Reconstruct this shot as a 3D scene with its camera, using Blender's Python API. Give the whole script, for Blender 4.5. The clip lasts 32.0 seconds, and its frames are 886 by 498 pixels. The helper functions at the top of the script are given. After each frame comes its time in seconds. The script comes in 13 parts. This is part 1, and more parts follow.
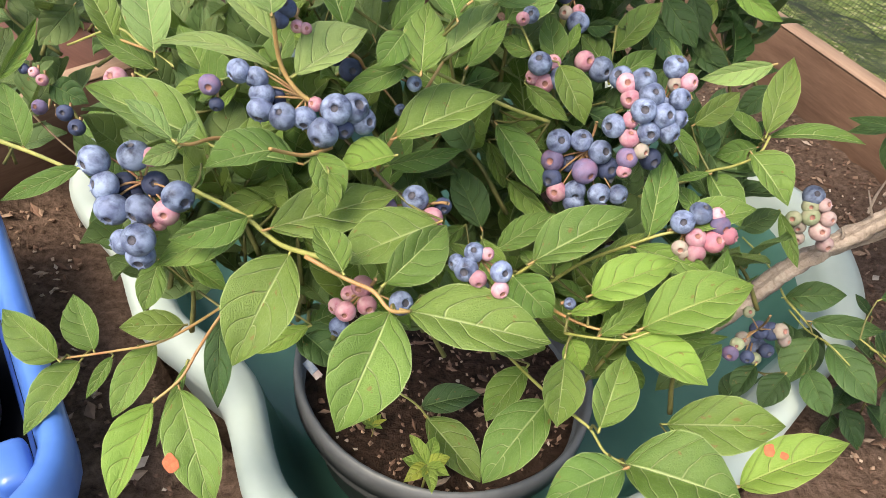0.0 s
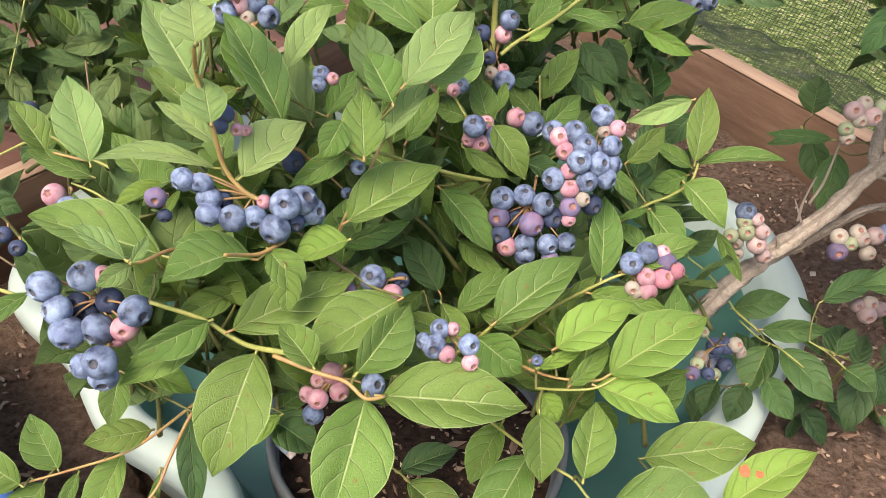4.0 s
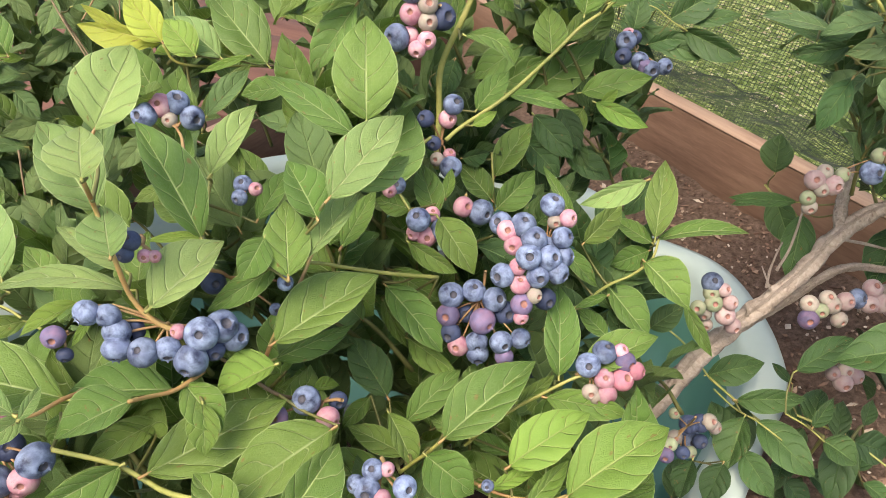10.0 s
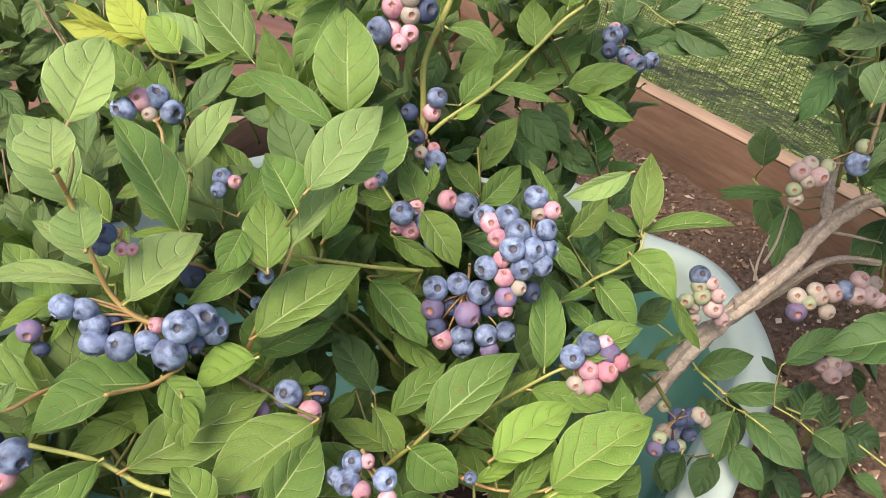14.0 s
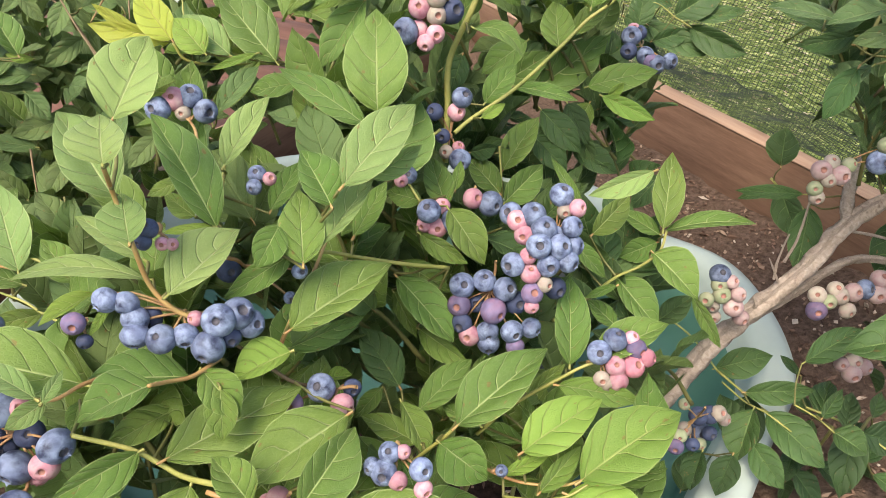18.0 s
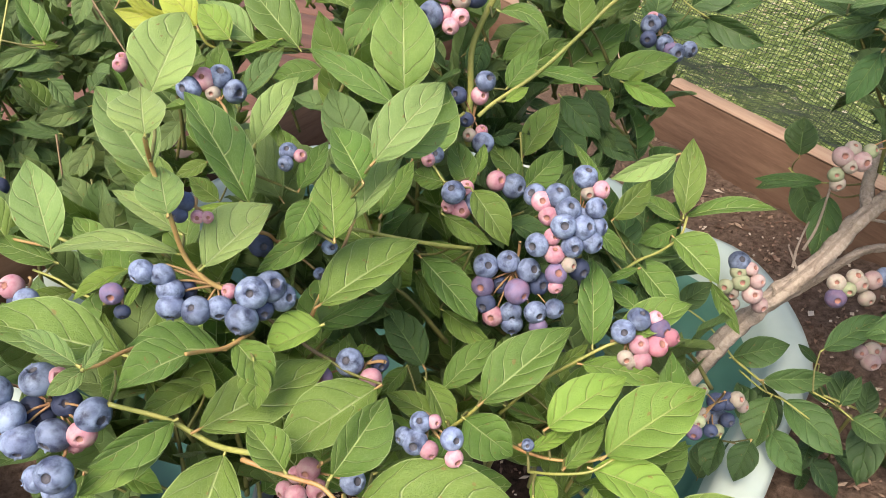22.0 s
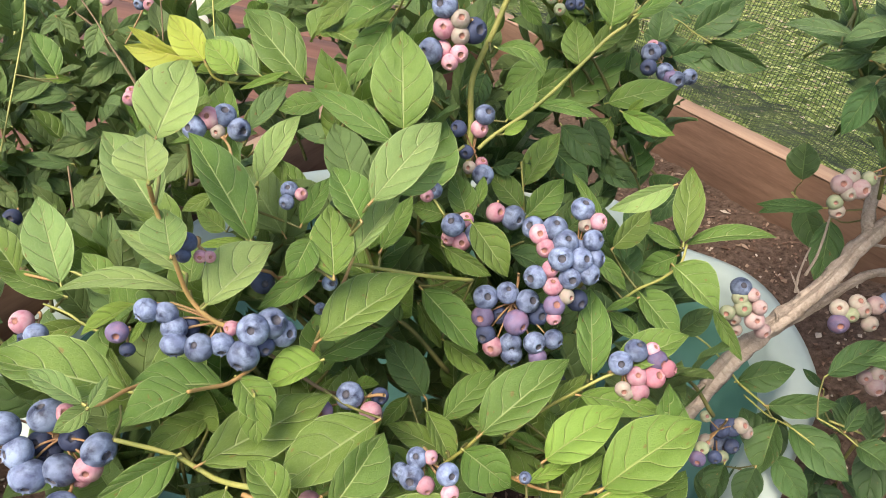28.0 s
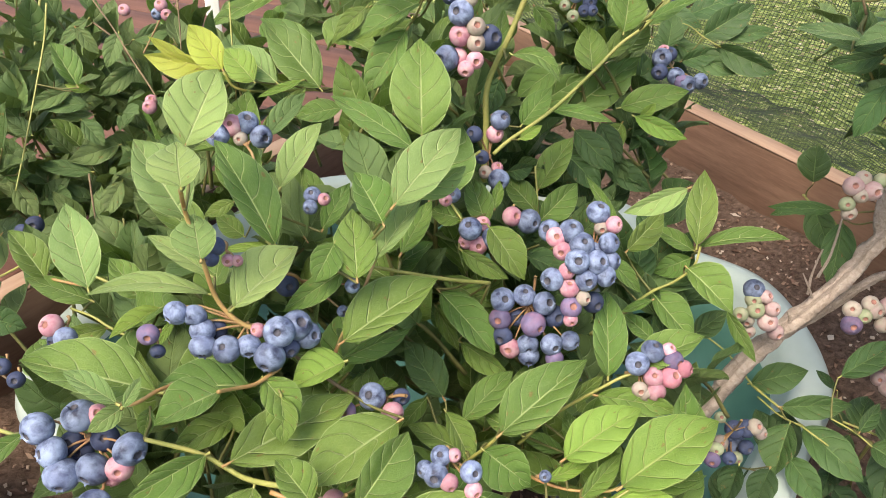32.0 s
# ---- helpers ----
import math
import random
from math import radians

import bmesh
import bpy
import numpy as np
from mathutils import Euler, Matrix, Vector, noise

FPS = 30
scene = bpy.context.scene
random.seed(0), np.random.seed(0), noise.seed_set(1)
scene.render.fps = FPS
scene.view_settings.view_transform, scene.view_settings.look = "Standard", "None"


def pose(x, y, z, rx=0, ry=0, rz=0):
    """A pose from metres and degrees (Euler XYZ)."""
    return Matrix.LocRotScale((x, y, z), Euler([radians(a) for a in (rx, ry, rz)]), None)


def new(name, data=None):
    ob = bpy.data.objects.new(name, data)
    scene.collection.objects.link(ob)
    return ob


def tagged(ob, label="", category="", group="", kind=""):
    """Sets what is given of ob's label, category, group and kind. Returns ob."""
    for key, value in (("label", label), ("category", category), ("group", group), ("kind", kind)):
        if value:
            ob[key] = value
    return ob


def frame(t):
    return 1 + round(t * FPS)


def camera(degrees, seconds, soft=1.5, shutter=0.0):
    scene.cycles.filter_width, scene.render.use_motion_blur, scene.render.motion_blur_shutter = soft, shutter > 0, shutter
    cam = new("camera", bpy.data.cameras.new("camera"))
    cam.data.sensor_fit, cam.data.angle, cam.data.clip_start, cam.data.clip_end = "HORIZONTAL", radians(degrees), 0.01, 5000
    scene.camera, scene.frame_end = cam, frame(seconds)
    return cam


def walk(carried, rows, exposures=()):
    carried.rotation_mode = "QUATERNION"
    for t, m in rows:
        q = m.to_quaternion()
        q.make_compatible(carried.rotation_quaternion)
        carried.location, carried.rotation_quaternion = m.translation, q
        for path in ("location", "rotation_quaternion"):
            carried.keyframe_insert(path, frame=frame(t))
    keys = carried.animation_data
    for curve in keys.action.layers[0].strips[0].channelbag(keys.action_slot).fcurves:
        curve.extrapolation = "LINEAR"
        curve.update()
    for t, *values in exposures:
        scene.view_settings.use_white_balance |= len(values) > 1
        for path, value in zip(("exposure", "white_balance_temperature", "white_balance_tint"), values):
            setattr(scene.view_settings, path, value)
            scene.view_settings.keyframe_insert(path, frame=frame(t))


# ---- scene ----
cam = camera(63.35, 32.0, 0.65)
PATH = [
    (0, 0.0000, 0.0000, 0.5600, 50.33, -8.26, 6.26),
    (0.5, -0.0036, -0.0063, 0.5640, 50.40, -7.73, 5.59),
    (1, -0.0127, -0.0254, 0.5775, 50.79, -7.15, 4.57),
    (1.5, -0.0174, -0.0080, 0.5717, 51.56, -6.45, 3.17),
    (2, -0.0109, 0.0036, 0.5739, 52.09, -5.82, 1.69),
    (2.5, -0.0101, 0.0089, 0.5751, 52.65, -5.25, 0.29),
    (4.5, -0.0065, 0.0064, 0.5840, 55.40, -4.65, -2.70),
    (5, 0.0045, 0.0257, 0.6121, 57.51, -4.16, -4.27),
    (5.5, 0.0197, 0.0471, 0.6370, 59.98, -3.30, -6.33),
    (6, 0.0563, 0.0847, 0.6663, 61.82, -2.35, -8.50),
    (6.5, 0.0955, 0.1054, 0.6764, 62.72, -1.91, -10.18),
    (7, 0.0766, 0.0980, 0.6677, 62.65, -2.01, -10.24),
    (7.5, 0.0510, 0.0819, 0.6480, 61.77, -2.65, -9.10),
    (8, 0.0283, 0.0633, 0.6110, 60.20, -3.49, -7.39),
    (8.5, 0.0188, 0.0572, 0.6049, 58.94, -3.83, -5.77),
    (9, 0.0198, 0.0566, 0.6015, 57.97, -3.98, -4.76),
    (9.5, 0.0173, 0.0520, 0.5974, 57.41, -3.88, -4.25),
    (10, 0.0156, 0.0507, 0.5970, 57.25, -3.77, -4.14),
    (10.5, 0.0108, 0.0490, 0.5949, 57.18, -3.63, -4.14),
    (11, 0.0103, 0.0470, 0.5940, 57.19, -3.52, -4.29),
    (11.5, 0.0115, 0.0462, 0.5928, 57.28, -3.47, -4.51),
    (12, 0.0100, 0.0473, 0.5922, 57.28, -3.51, -4.63),
    (12.5, 0.0124, 0.0482, 0.5939, 57.35, -3.59, -4.73),
    (13, 0.0152, 0.0476, 0.5948, 57.41, -3.62, -4.77),
    (13.5, 0.0204, 0.0488, 0.5945, 57.40, -3.56, -4.75),
    (14, 0.0229, 0.0490, 0.5928, 57.34, -3.54, -4.71),
    (14.5, 0.0195, 0.0475, 0.5924, 57.42, -3.46, -4.56),
    (16.5, 0.0152, 0.0395, 0.5911, 57.49, -3.25, -4.22),
    (17, 0.0131, 0.0399, 0.5903, 57.42, -3.28, -4.17),
    (17.5, 0.0119, 0.0406, 0.5885, 57.59, -3.25, -4.20),
    (18, 0.0110, 0.0433, 0.5918, 57.57, -3.20, -4.16),
    (18.5, 0.0136, 0.0433, 0.5892, 57.54, -3.23, -4.11),
    (19, 0.0123, 0.0385, 0.5869, 57.48, -3.31, -3.92),
    (19.5, 0.0116, 0.0388, 0.5868, 57.58, -3.30, -3.73),
    (20, 0.0132, 0.0407, 0.5873, 57.51, -3.31, -3.57),
    (20.5, 0.0095, 0.0380, 0.5855, 57.50, -3.20, -3.43),
    (21, 0.0064, 0.0375, 0.5865, 57.30, -3.10, -3.47),
    (21.5, 0.0047, 0.0362, 0.5846, 57.32, -3.06, -3.46),
    (22, 0.0009, 0.0344, 0.5848, 57.34, -3.09, -3.41),
    (22.5, 0.0052, 0.0393, 0.5817, 57.28, -3.01, -3.46),
    (23, 0.0051, 0.0445, 0.5826, 57.28, -2.94, -3.43),
    (23.5, 0.0017, 0.0430, 0.5844, 57.36, -2.74, -3.34),
    (24, 0.0041, 0.0377, 0.5908, 57.65, -2.55, -3.24),
    (24.5, 0.0088, 0.0372, 0.5971, 57.97, -2.40, -3.11),
    (25, 0.0110, 0.0396, 0.6000, 58.30, -2.32, -2.95),
    (25.5, 0.0086, 0.0376, 0.6002, 58.47, -2.37, -2.71),
    (27.5, 0.0083, 0.0323, 0.5995, 58.70, -2.36, -2.80),
    (28, 0.0074, 0.0326, 0.5976, 58.64, -2.34, -2.81),
    (28.5, 0.0075, 0.0304, 0.5975, 58.68, -2.29, -2.73),
    (29, 0.0065, 0.0299, 0.6002, 58.75, -2.18, -2.58),
    (29.5, 0.0074, 0.0307, 0.5992, 58.80, -2.08, -2.48),
    (30, 0.0059, 0.0291, 0.5986, 58.85, -2.02, -2.44),
    (30.5, 0.0052, 0.0297, 0.5984, 58.86, -1.94, -2.48),
    (31, 0.0014, 0.0287, 0.5995, 58.93, -1.82, -2.50),
    (31.5, -0.0001, 0.0270, 0.5984, 58.98, -1.76, -2.51),
    (32, 0.0003, 0.0255, 0.6004, 59.06, -1.75, -2.47),
]
walk(cam, [(t, pose(x, y, z, a, b, c)) for t, x, y, z, a, b, c in PATH], exposures=[(0.0, 1.11, 7500, 6.0), (32.0, 1.11, 7500, 6.0)])

# ---- light: an open, thinly clouded sky ----
world = bpy.data.worlds.new("sky")
scene.world = world
world.use_nodes = True
wn = world.node_tree
sky = wn.nodes.new("ShaderNodeTexSky")
sky.sky_type, sky.sun_disc = "NISHITA", False
sky.sun_elevation, sky.sun_rotation = radians(55), radians(214)
sky.dust_density, sky.air_density = 3.0, 1.0
wn.links.new(sky.outputs[0], wn.nodes["Background"].inputs[0])
wn.nodes["Background"].inputs[1].default_value = 0.165
sun = new("sun", bpy.data.lights.new("sun", "SUN"))
sun.data.energy, sun.data.angle, sun.data.color = 2.2, radians(28), (1.0, 0.95, 0.87)
sun.rotation_euler = Vector((0.32, 0.48, -0.82)).to_track_quat("-Z", "Y").to_euler()


# ---- materials ----
def mat(name, rough=0.5, spec=0.5):
    m = bpy.data.materials.new(name)
    m.use_nodes = True
    nt = m.node_tree
    b = nt.nodes["Principled BSDF"]
    b.inputs["Roughness"].default_value = rough
    b.inputs["Specular IOR Level"].default_value = spec
    return m, nt, b


def node(nt, kind, **sets):
    n = nt.nodes.new(kind)
    for k, v in sets.items():
        n.inputs[k].default_value = v
    return n


def ramp(nt, src, *stops):
    r = nt.nodes.new("ShaderNodeValToRGB")
    e = r.color_ramp.elements
    while len(e) < len(stops):
        e.new(0.5)
    for el, (p, c) in zip(e, stops):
        el.position, el.color = p, (*c, 1)
    nt.links.new(src, r.inputs[0])
    return r.outputs[0]


def mathn(nt, op, a, b=None, c=None):
    n = nt.nodes.new("ShaderNodeMath")
    n.operation = op
    for i, v in enumerate((a, b, c)):
        if v is None:
            continue
        if isinstance(v, (int, float)):
            n.inputs[i].default_value = v
        else:
            nt.links.new(v, n.inputs[i])
    return n.outputs[0]


def blend(nt, fac, a, b, mode="MIX"):
    n = nt.nodes.new("ShaderNodeMix")
    n.data_type, n.blend_type = "RGBA", mode
    for i, v in ((0, fac), (6, a), (7, b)):
        if isinstance(v, (int, float)):
            n.inputs[i].default_value = v
        elif isinstance(v, tuple):
            n.inputs[i].default_value = (*v, 1)
        else:
            nt.links.new(v, n.inputs[i])
    return n.outputs[2]


def noise_tex(nt, scale, detail=3.0, rough=0.5, vec=None, distort=0.0):
    n = node(nt, "ShaderNodeTexNoise", Scale=scale, Detail=detail, Roughness=rough, Distortion=distort)
    if vec is None:
        vec = nt.nodes.new("ShaderNodeTexCoord").outputs["Object"]
    nt.links.new(vec, n.inputs["Vector"])
    return n.outputs["Fac"]


def bump(nt, b, height, strength, dist):
    n = node(nt, "ShaderNodeBump", Strength=strength, Distance=dist)
    nt.links.new(height, n.inputs["Height"])
    nt.links.new(n.outputs[0], b.inputs["Normal"])
    return n.outputs[0]


def leaf_material(name, dark, light, vein, trans, rough=0.36, blush=None):
    m, nt, b = mat(name, rough, 0.46)
    uv = nt.nodes.new("ShaderNodeUVMap").outputs[0]
    sep = nt.nodes.new("ShaderNodeSeparateXYZ")
    nt.links.new(uv, sep.inputs[0])
    info = nt.nodes.new("ShaderNodeObjectInfo")
    pos = nt.nodes.new("ShaderNodeTexCoord").outputs["Object"]
    geo = nt.nodes.new("ShaderNodeNewGeometry")
    rnd = mathn(nt, "FRACT", mathn(nt, "ADD", info.outputs["Random"], geo.outputs["Random Per Island"]))
    shift = nt.nodes.new("ShaderNodeCombineXYZ")
    nt.links.new(mathn(nt, "MULTIPLY", rnd, 37.0), shift.inputs[2])
    add = nt.nodes.new("ShaderNodeVectorMath")
    nt.links.new(uv, add.inputs[0])
    nt.links.new(shift.outputs[0], add.inputs[1])
    patch = noise_tex(nt, 2.6, 3, 0.55, add.outputs[0])
    fine = noise_tex(nt, 60, 3, 0.6, add.outputs[0])
    wob = noise_tex(nt, 3.0, 1, 0.5, add.outputs[0])
    a = mathn(nt, "MULTIPLY", mathn(nt, "ABSOLUTE", mathn(nt, "SUBTRACT", sep.outputs[0], 0.5)), 2.0)
    # side veins sweep from the midrib towards the tip
    t = mathn(nt, "MULTIPLY", mathn(nt, "SUBTRACT", sep.outputs[1], mathn(nt, "MULTIPLY", mathn(nt, "POWER", a, 1.4), 0.30)), 4.7)
    t = mathn(nt, "ADD", t, mathn(nt, "MULTIPLY", wob, 0.7))
    t = mathn(nt, "ADD", t, mathn(nt, "MULTIPLY", mathn(nt, "GREATER_THAN", sep.outputs[0], 0.5), 0.45))
    side = mathn(nt, "ABSOLUTE", mathn(nt, "SUBTRACT", mathn(nt, "FRACT", t), 0.5))
    line = mathn(nt, "SUBTRACT", 1.0, mathn(nt, "SMOOTH_MIN", mathn(nt, "DIVIDE", side, 0.052), 1.0, 0.1))
    line = mathn(nt, "MULTIPLY", line, mathn(nt, "SUBTRACT", 1.0, mathn(nt, "MULTIPLY", a, 0.50)))
    mid = mathn(nt, "SUBTRACT", 1.0, mathn(nt, "MINIMUM", mathn(nt, "DIVIDE", a, mathn(nt, "SUBTRACT", 0.070, mathn(nt, "MULTIPLY", sep.outputs[1], 0.045))), 1.0))
    net = nt.nodes.new("ShaderNodeTexVoronoi")
    net.feature = "DISTANCE_TO_EDGE"
    net.inputs["Scale"].default_value = 19
    nt.links.new(add.outputs[0], net.inputs["Vector"])
    mesh = mathn(nt, "SUBTRACT", 1.0, mathn(nt, "MINIMUM", mathn(nt, "MULTIPLY", net.outputs["Distance"], 14.0), 1.0))
    veins = mathn(nt, "MAXIMUM", mathn(nt, "MAXIMUM", line, mid), mathn(nt, "MULTIPLY", mesh, 0.13))
    veins = mathn(nt, "MAXIMUM", veins, 0.0)
    body = blend(nt, patch, dark, light)
    hue = nt.nodes.new("ShaderNodeHueSaturation")
    nt.links.new(body, hue.inputs["Color"])
    nt.links.new(mathn(nt, "MULTIPLY_ADD", rnd, 0.035, 0.483), hue.inputs["Hue"])
    nt.links.new(mathn(nt, "MULTIPLY_ADD", info.outputs["Random"], 0.36, 0.82), hue.inputs["Value"])
    hue.inputs["Saturation"].default_value = 1.0
    col = blend(nt, mathn(nt, "MULTIPLY", fine, 0.25), hue.outputs[0], dark)
    if blush:
        edge = mathn(nt, "MULTIPLY", mathn(nt, "POWER", patch, 2.0), mathn(nt, "MULTIPLY_ADD", sep.outputs[1], 1.3, 0.5))
        col = blend(nt, mathn(nt, "MINIMUM", edge, 1.0), col, blush)
    # a few brown pin spots, and an edge highlight painted along the margins
    spots = noise_tex(nt, 9.0, 1, 0.5, add.outputs[0])
    col = blend(nt, mathn(nt, "MULTIPLY", mathn(nt, "GREATER_THAN", spots, 0.735), 0.75), col, (0.20, 0.10, 0.035))
    rim = mathn(nt, "MULTIPLY", mathn(nt, "GREATER_THAN", a, 0.965), 0.35)
    col = blend(nt, rim, col, vein)
    col = blend(nt, veins, col, vein)
    nt.links.new(col, b.inputs["Base Color"])
    height = mathn(nt, "SUBTRACT", mathn(nt, "MULTIPLY", mathn(nt, "SUBTRACT", side, mathn(nt, "MULTIPLY", side, side)), 1.0), mathn(nt, "ADD", mathn(nt, "MULTIPLY", veins, 0.45), mathn(nt, "MULTIPLY", fine, -0.28)))
    nor = bump(nt, b, height, 0.85, 0.0030)
    nt.links.new(mathn(nt, "MULTIPLY_ADD", fine, 0.2, rough - 0.14), b.inputs["Roughness"])
    tr = nt.nodes.new("ShaderNodeBsdfTranslucent")
    nt.links.new(nor, tr.inputs["Normal"])
    nt.links.new(blend(nt, 0.5, col, (light[0] * 1.5, light[1] * 1.4, light[2] * 0.7)), tr.inputs["Color"])
    mix = nt.nodes.new("ShaderNodeMixShader")
    mix.inputs[0].default_value = trans
    nt.links.new(b.outputs[0], mix.inputs[1])
    nt.links.new(tr.outputs[0], mix.inputs[2])
    nt.links.new(mix.outputs[0], nt.nodes["Material Output"].inputs[0])
    return m


LEAF = {
    "mid": leaf_material("leaf_green", (0.0800, 0.1560, 0.0270), (0.1690, 0.2650, 0.0580), (0.48, 0.56, 0.27), 0.22, 0.38),
    # dark: the bush's inner shade is put into this leaf colour
    "dark": leaf_material("leaf_dark_shade_green", (0.02884, 0.07, 0.0184), (0.05974, 0.122, 0.0345), (0.20, 0.29, 0.12), 0.14, 0.42),
    # deep: same leaf again, darkened for the shade low in the right bush
    "deep": leaf_material("leaf_deep_shade_green", (0.014, 0.040, 0.010), (0.030, 0.070, 0.018), (0.09, 0.15, 0.06), 0.08, 0.50),
    "sage": leaf_material("leaf_dull_sage_green", (0.048, 0.096, 0.033), (0.108, 0.172, 0.070), (0.32, 0.40, 0.21), 0.16, 0.36),
    "pale": leaf_material("leaf_matt_pale_green", (0.180, 0.285, 0.088), (0.274, 0.374, 0.132), (0.54, 0.61, 0.32), 0.22, 0.44),
    "lime": leaf_material("leaf_young_yellow_green", (0.165, 0.290, 0.050), (0.260, 0.390, 0.085), (0.50, 0.56, 0.22), 0.32, 0.44),
    "gold": leaf_material("leaf_turning_yellow", (0.28, 0.37, 0.06), (0.42, 0.45, 0.08), (0.58, 0.56, 0.20), 0.30, 0.45),
    "rust": leaf_material("leaf_turning_red", (0.18, 0.18, 0.05), (0.36, 0.28, 0.08), (0.56, 0.40, 0.20), 0.28, 0.45, (0.56, 0.16, 0.05)),
    # far: duller copy of the leaf green, with inner shade in the colour
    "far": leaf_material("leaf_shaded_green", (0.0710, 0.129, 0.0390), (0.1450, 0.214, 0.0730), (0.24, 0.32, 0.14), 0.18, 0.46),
}


def berry_material(name, deep, bloom, patch_col, amount):
    m, nt, b = mat(name, 0.55, 0.25)
    pos = nt.nodes.new("ShaderNodeTexCoord").outputs["Object"]
    info = nt.nodes.new("ShaderNodeObjectInfo")
    off = nt.nodes.new("ShaderNodeVectorMath")
    nt.links.new(pos, off.inputs[0])
    comb = nt.nodes.new("ShaderNodeCombineXYZ")
    for i in range(3):
        nt.links.new(mathn(nt, "MULTIPLY", info.outputs["Random"], 31.0 + 7 * i), comb.inputs[i])
    nt.links.new(comb.outputs[0], off.inputs[1])
    big = noise_tex(nt, 1.4, 2, 0.5, off.outputs[0], 0.3)
    small = noise_tex(nt, 9, 4, 0.65, off.outputs[0])
    rub = mathn(nt, "MULTIPLY", mathn(nt, "SUBTRACT", mathn(nt, "ADD", big, mathn(nt, "MULTIPLY", small, 0.22)), 0.46), amount)
    rub = mathn(nt, "MINIMUM", mathn(nt, "MAXIMUM", rub, 0.0), 1.0)
    col = blend(nt, rub, bloom, deep)
    tint = noise_tex(nt, 1.1, 2, 0.5, off.outputs[0])
    col = blend(nt, mathn(nt, "MULTIPLY", mathn(nt, "MAXIMUM", mathn(nt, "SUBTRACT", tint, 0.45), 0.0), 2.2), col, patch_col)
    speck = mathn(nt, "GREATER_THAN", noise_tex(nt, 16, 2, 0.5, off.outputs[0]), 0.70)
    col = blend(nt, mathn(nt, "MULTIPLY", speck, 0.45), col, deep)
    hs = nt.nodes.new("ShaderNodeHueSaturation")
    nt.links.new(col, hs.inputs["Color"])
    nt.links.new(mathn(nt, "MULTIPLY_ADD", info.outputs["Random"], 0.5, 0.70), hs.inputs["Value"])
    nt.links.new(hs.outputs[0], b.inputs["Base Color"])
    nt.links.new(mathn(nt, "MULTIPLY_ADD", rub, -0.2, 0.62), b.inputs["Roughness"])
    b.inputs["Subsurface Weight"].default_value = 0.0
    bump(nt, b, small, 0.15, 0.05)
    return m


SKIN = {
    "blue": berry_material("berry_blue_bloom", (0.0252, 0.03192, 0.0714), (0.2226, 0.2772, 0.4326), (0.1134, 0.1386, 0.2646), 2.8),
    "navy": berry_material("berry_dark_blue", (0.01008, 0.01176, 0.03024), (0.0588, 0.0756, 0.1512), (0.0336, 0.042, 0.0924), 1.6),
    "purple": berry_material("berry_purple", (0.045, 0.022, 0.060), (0.150, 0.125, 0.235), (0.24, 0.13, 0.21), 1.2),
    "pink": berry_material("berry_pink", (0.3024, 0.0756, 0.1344), (0.4788, 0.252, 0.3192), (0.5376, 0.3948, 0.4032), 1.7),
    "blush": berry_material("berry_pale_blush", (0.2772, 0.1344, 0.1596), (0.3612, 0.2604, 0.2688), (0.378, 0.3192, 0.3024), 1.8),
    "red": berry_material("berry_rose_red", (0.2184, 0.0504, 0.0924), (0.3864, 0.1512, 0.2016), (0.4536, 0.252, 0.2772), 1.2),
    "cream": berry_material("berry_pale_unripe", (0.2268, 0.1512, 0.1428), (0.294, 0.273, 0.2352), (0.3192, 0.2184, 0.2268), 1.6),
    "green": berry_material("berry_green_unripe", (0.1512, 0.1848, 0.1008), (0.2856, 0.3192, 0.21), (0.3528, 0.294, 0.2352), 1.2),
}


def plain(name, c1, c2, scale, rough=0.5, bumps=0.0, dist=0.002, spec=0.5, detail=4, stretch=None):
    m, nt, b = mat(name, rough, spec)
    pos = nt.nodes.new("ShaderNodeTexCoord").outputs["Object"]
    if stretch:
        mp = nt.nodes.new("ShaderNodeMapping")
        mp.inputs["Scale"].default_value = stretch
        nt.links.new(pos, mp.inputs[0])
        pos = mp.outputs[0]
    n1 = noise_tex(nt, scale, detail, 0.6, pos)
    n2 = noise_tex(nt, scale * 7, 3, 0.6, pos)
    f = mathn(nt, "ADD", mathn(nt, "MULTIPLY", n1, 0.75), mathn(nt, "MULTIPLY", n2, 0.25))
    nt.links.new(ramp(nt, f, (0.32, c1), (0.68, c2)), b.inputs["Base Color"])
    if bumps:
        bump(nt, b, f, bumps, dist)
    return m


M_CALYX = plain("calyx_brown", (0.15, 0.06, 0.055), (0.34, 0.16, 0.13), 3, 0.7)
M_CALYX_DARK = plain("calyx_dark", (0.0176, 0.0176, 0.0272), (0.08, 0.076, 0.104), 5, 0.7)
M_SHOOT = plain("shoot_yellow_green", (0.176, 0.2, 0.048), (0.352, 0.32, 0.104), 60, 0.5, 0.3)
M_RED = plain("shoot_orange_red", (0.304, 0.128, 0.06), (0.352, 0.272, 0.104), 45, 0.5, 0.3)
M_STEM = plain("inner_stem", (0.075, 0.0825, 0.0225), (0.165, 0.15, 0.0525), 40, 0.6, 0.3)
M_TWIG = plain("twig_brown", (0.09, 0.05625, 0.03375), (0.2025, 0.1425, 0.0825), 60, 0.75, 0.5)
M_STALK = plain("stalk_reddish", (0.24, 0.104, 0.056), (0.336, 0.24, 0.112), 60, 0.6)
M_SOIL = plain("soil_brown", (0.05355, 0.03213, 0.02448), (0.2104, 0.1416, 0.1109), 120, 0.95, 1.0, 0.012, 0.1, 8)
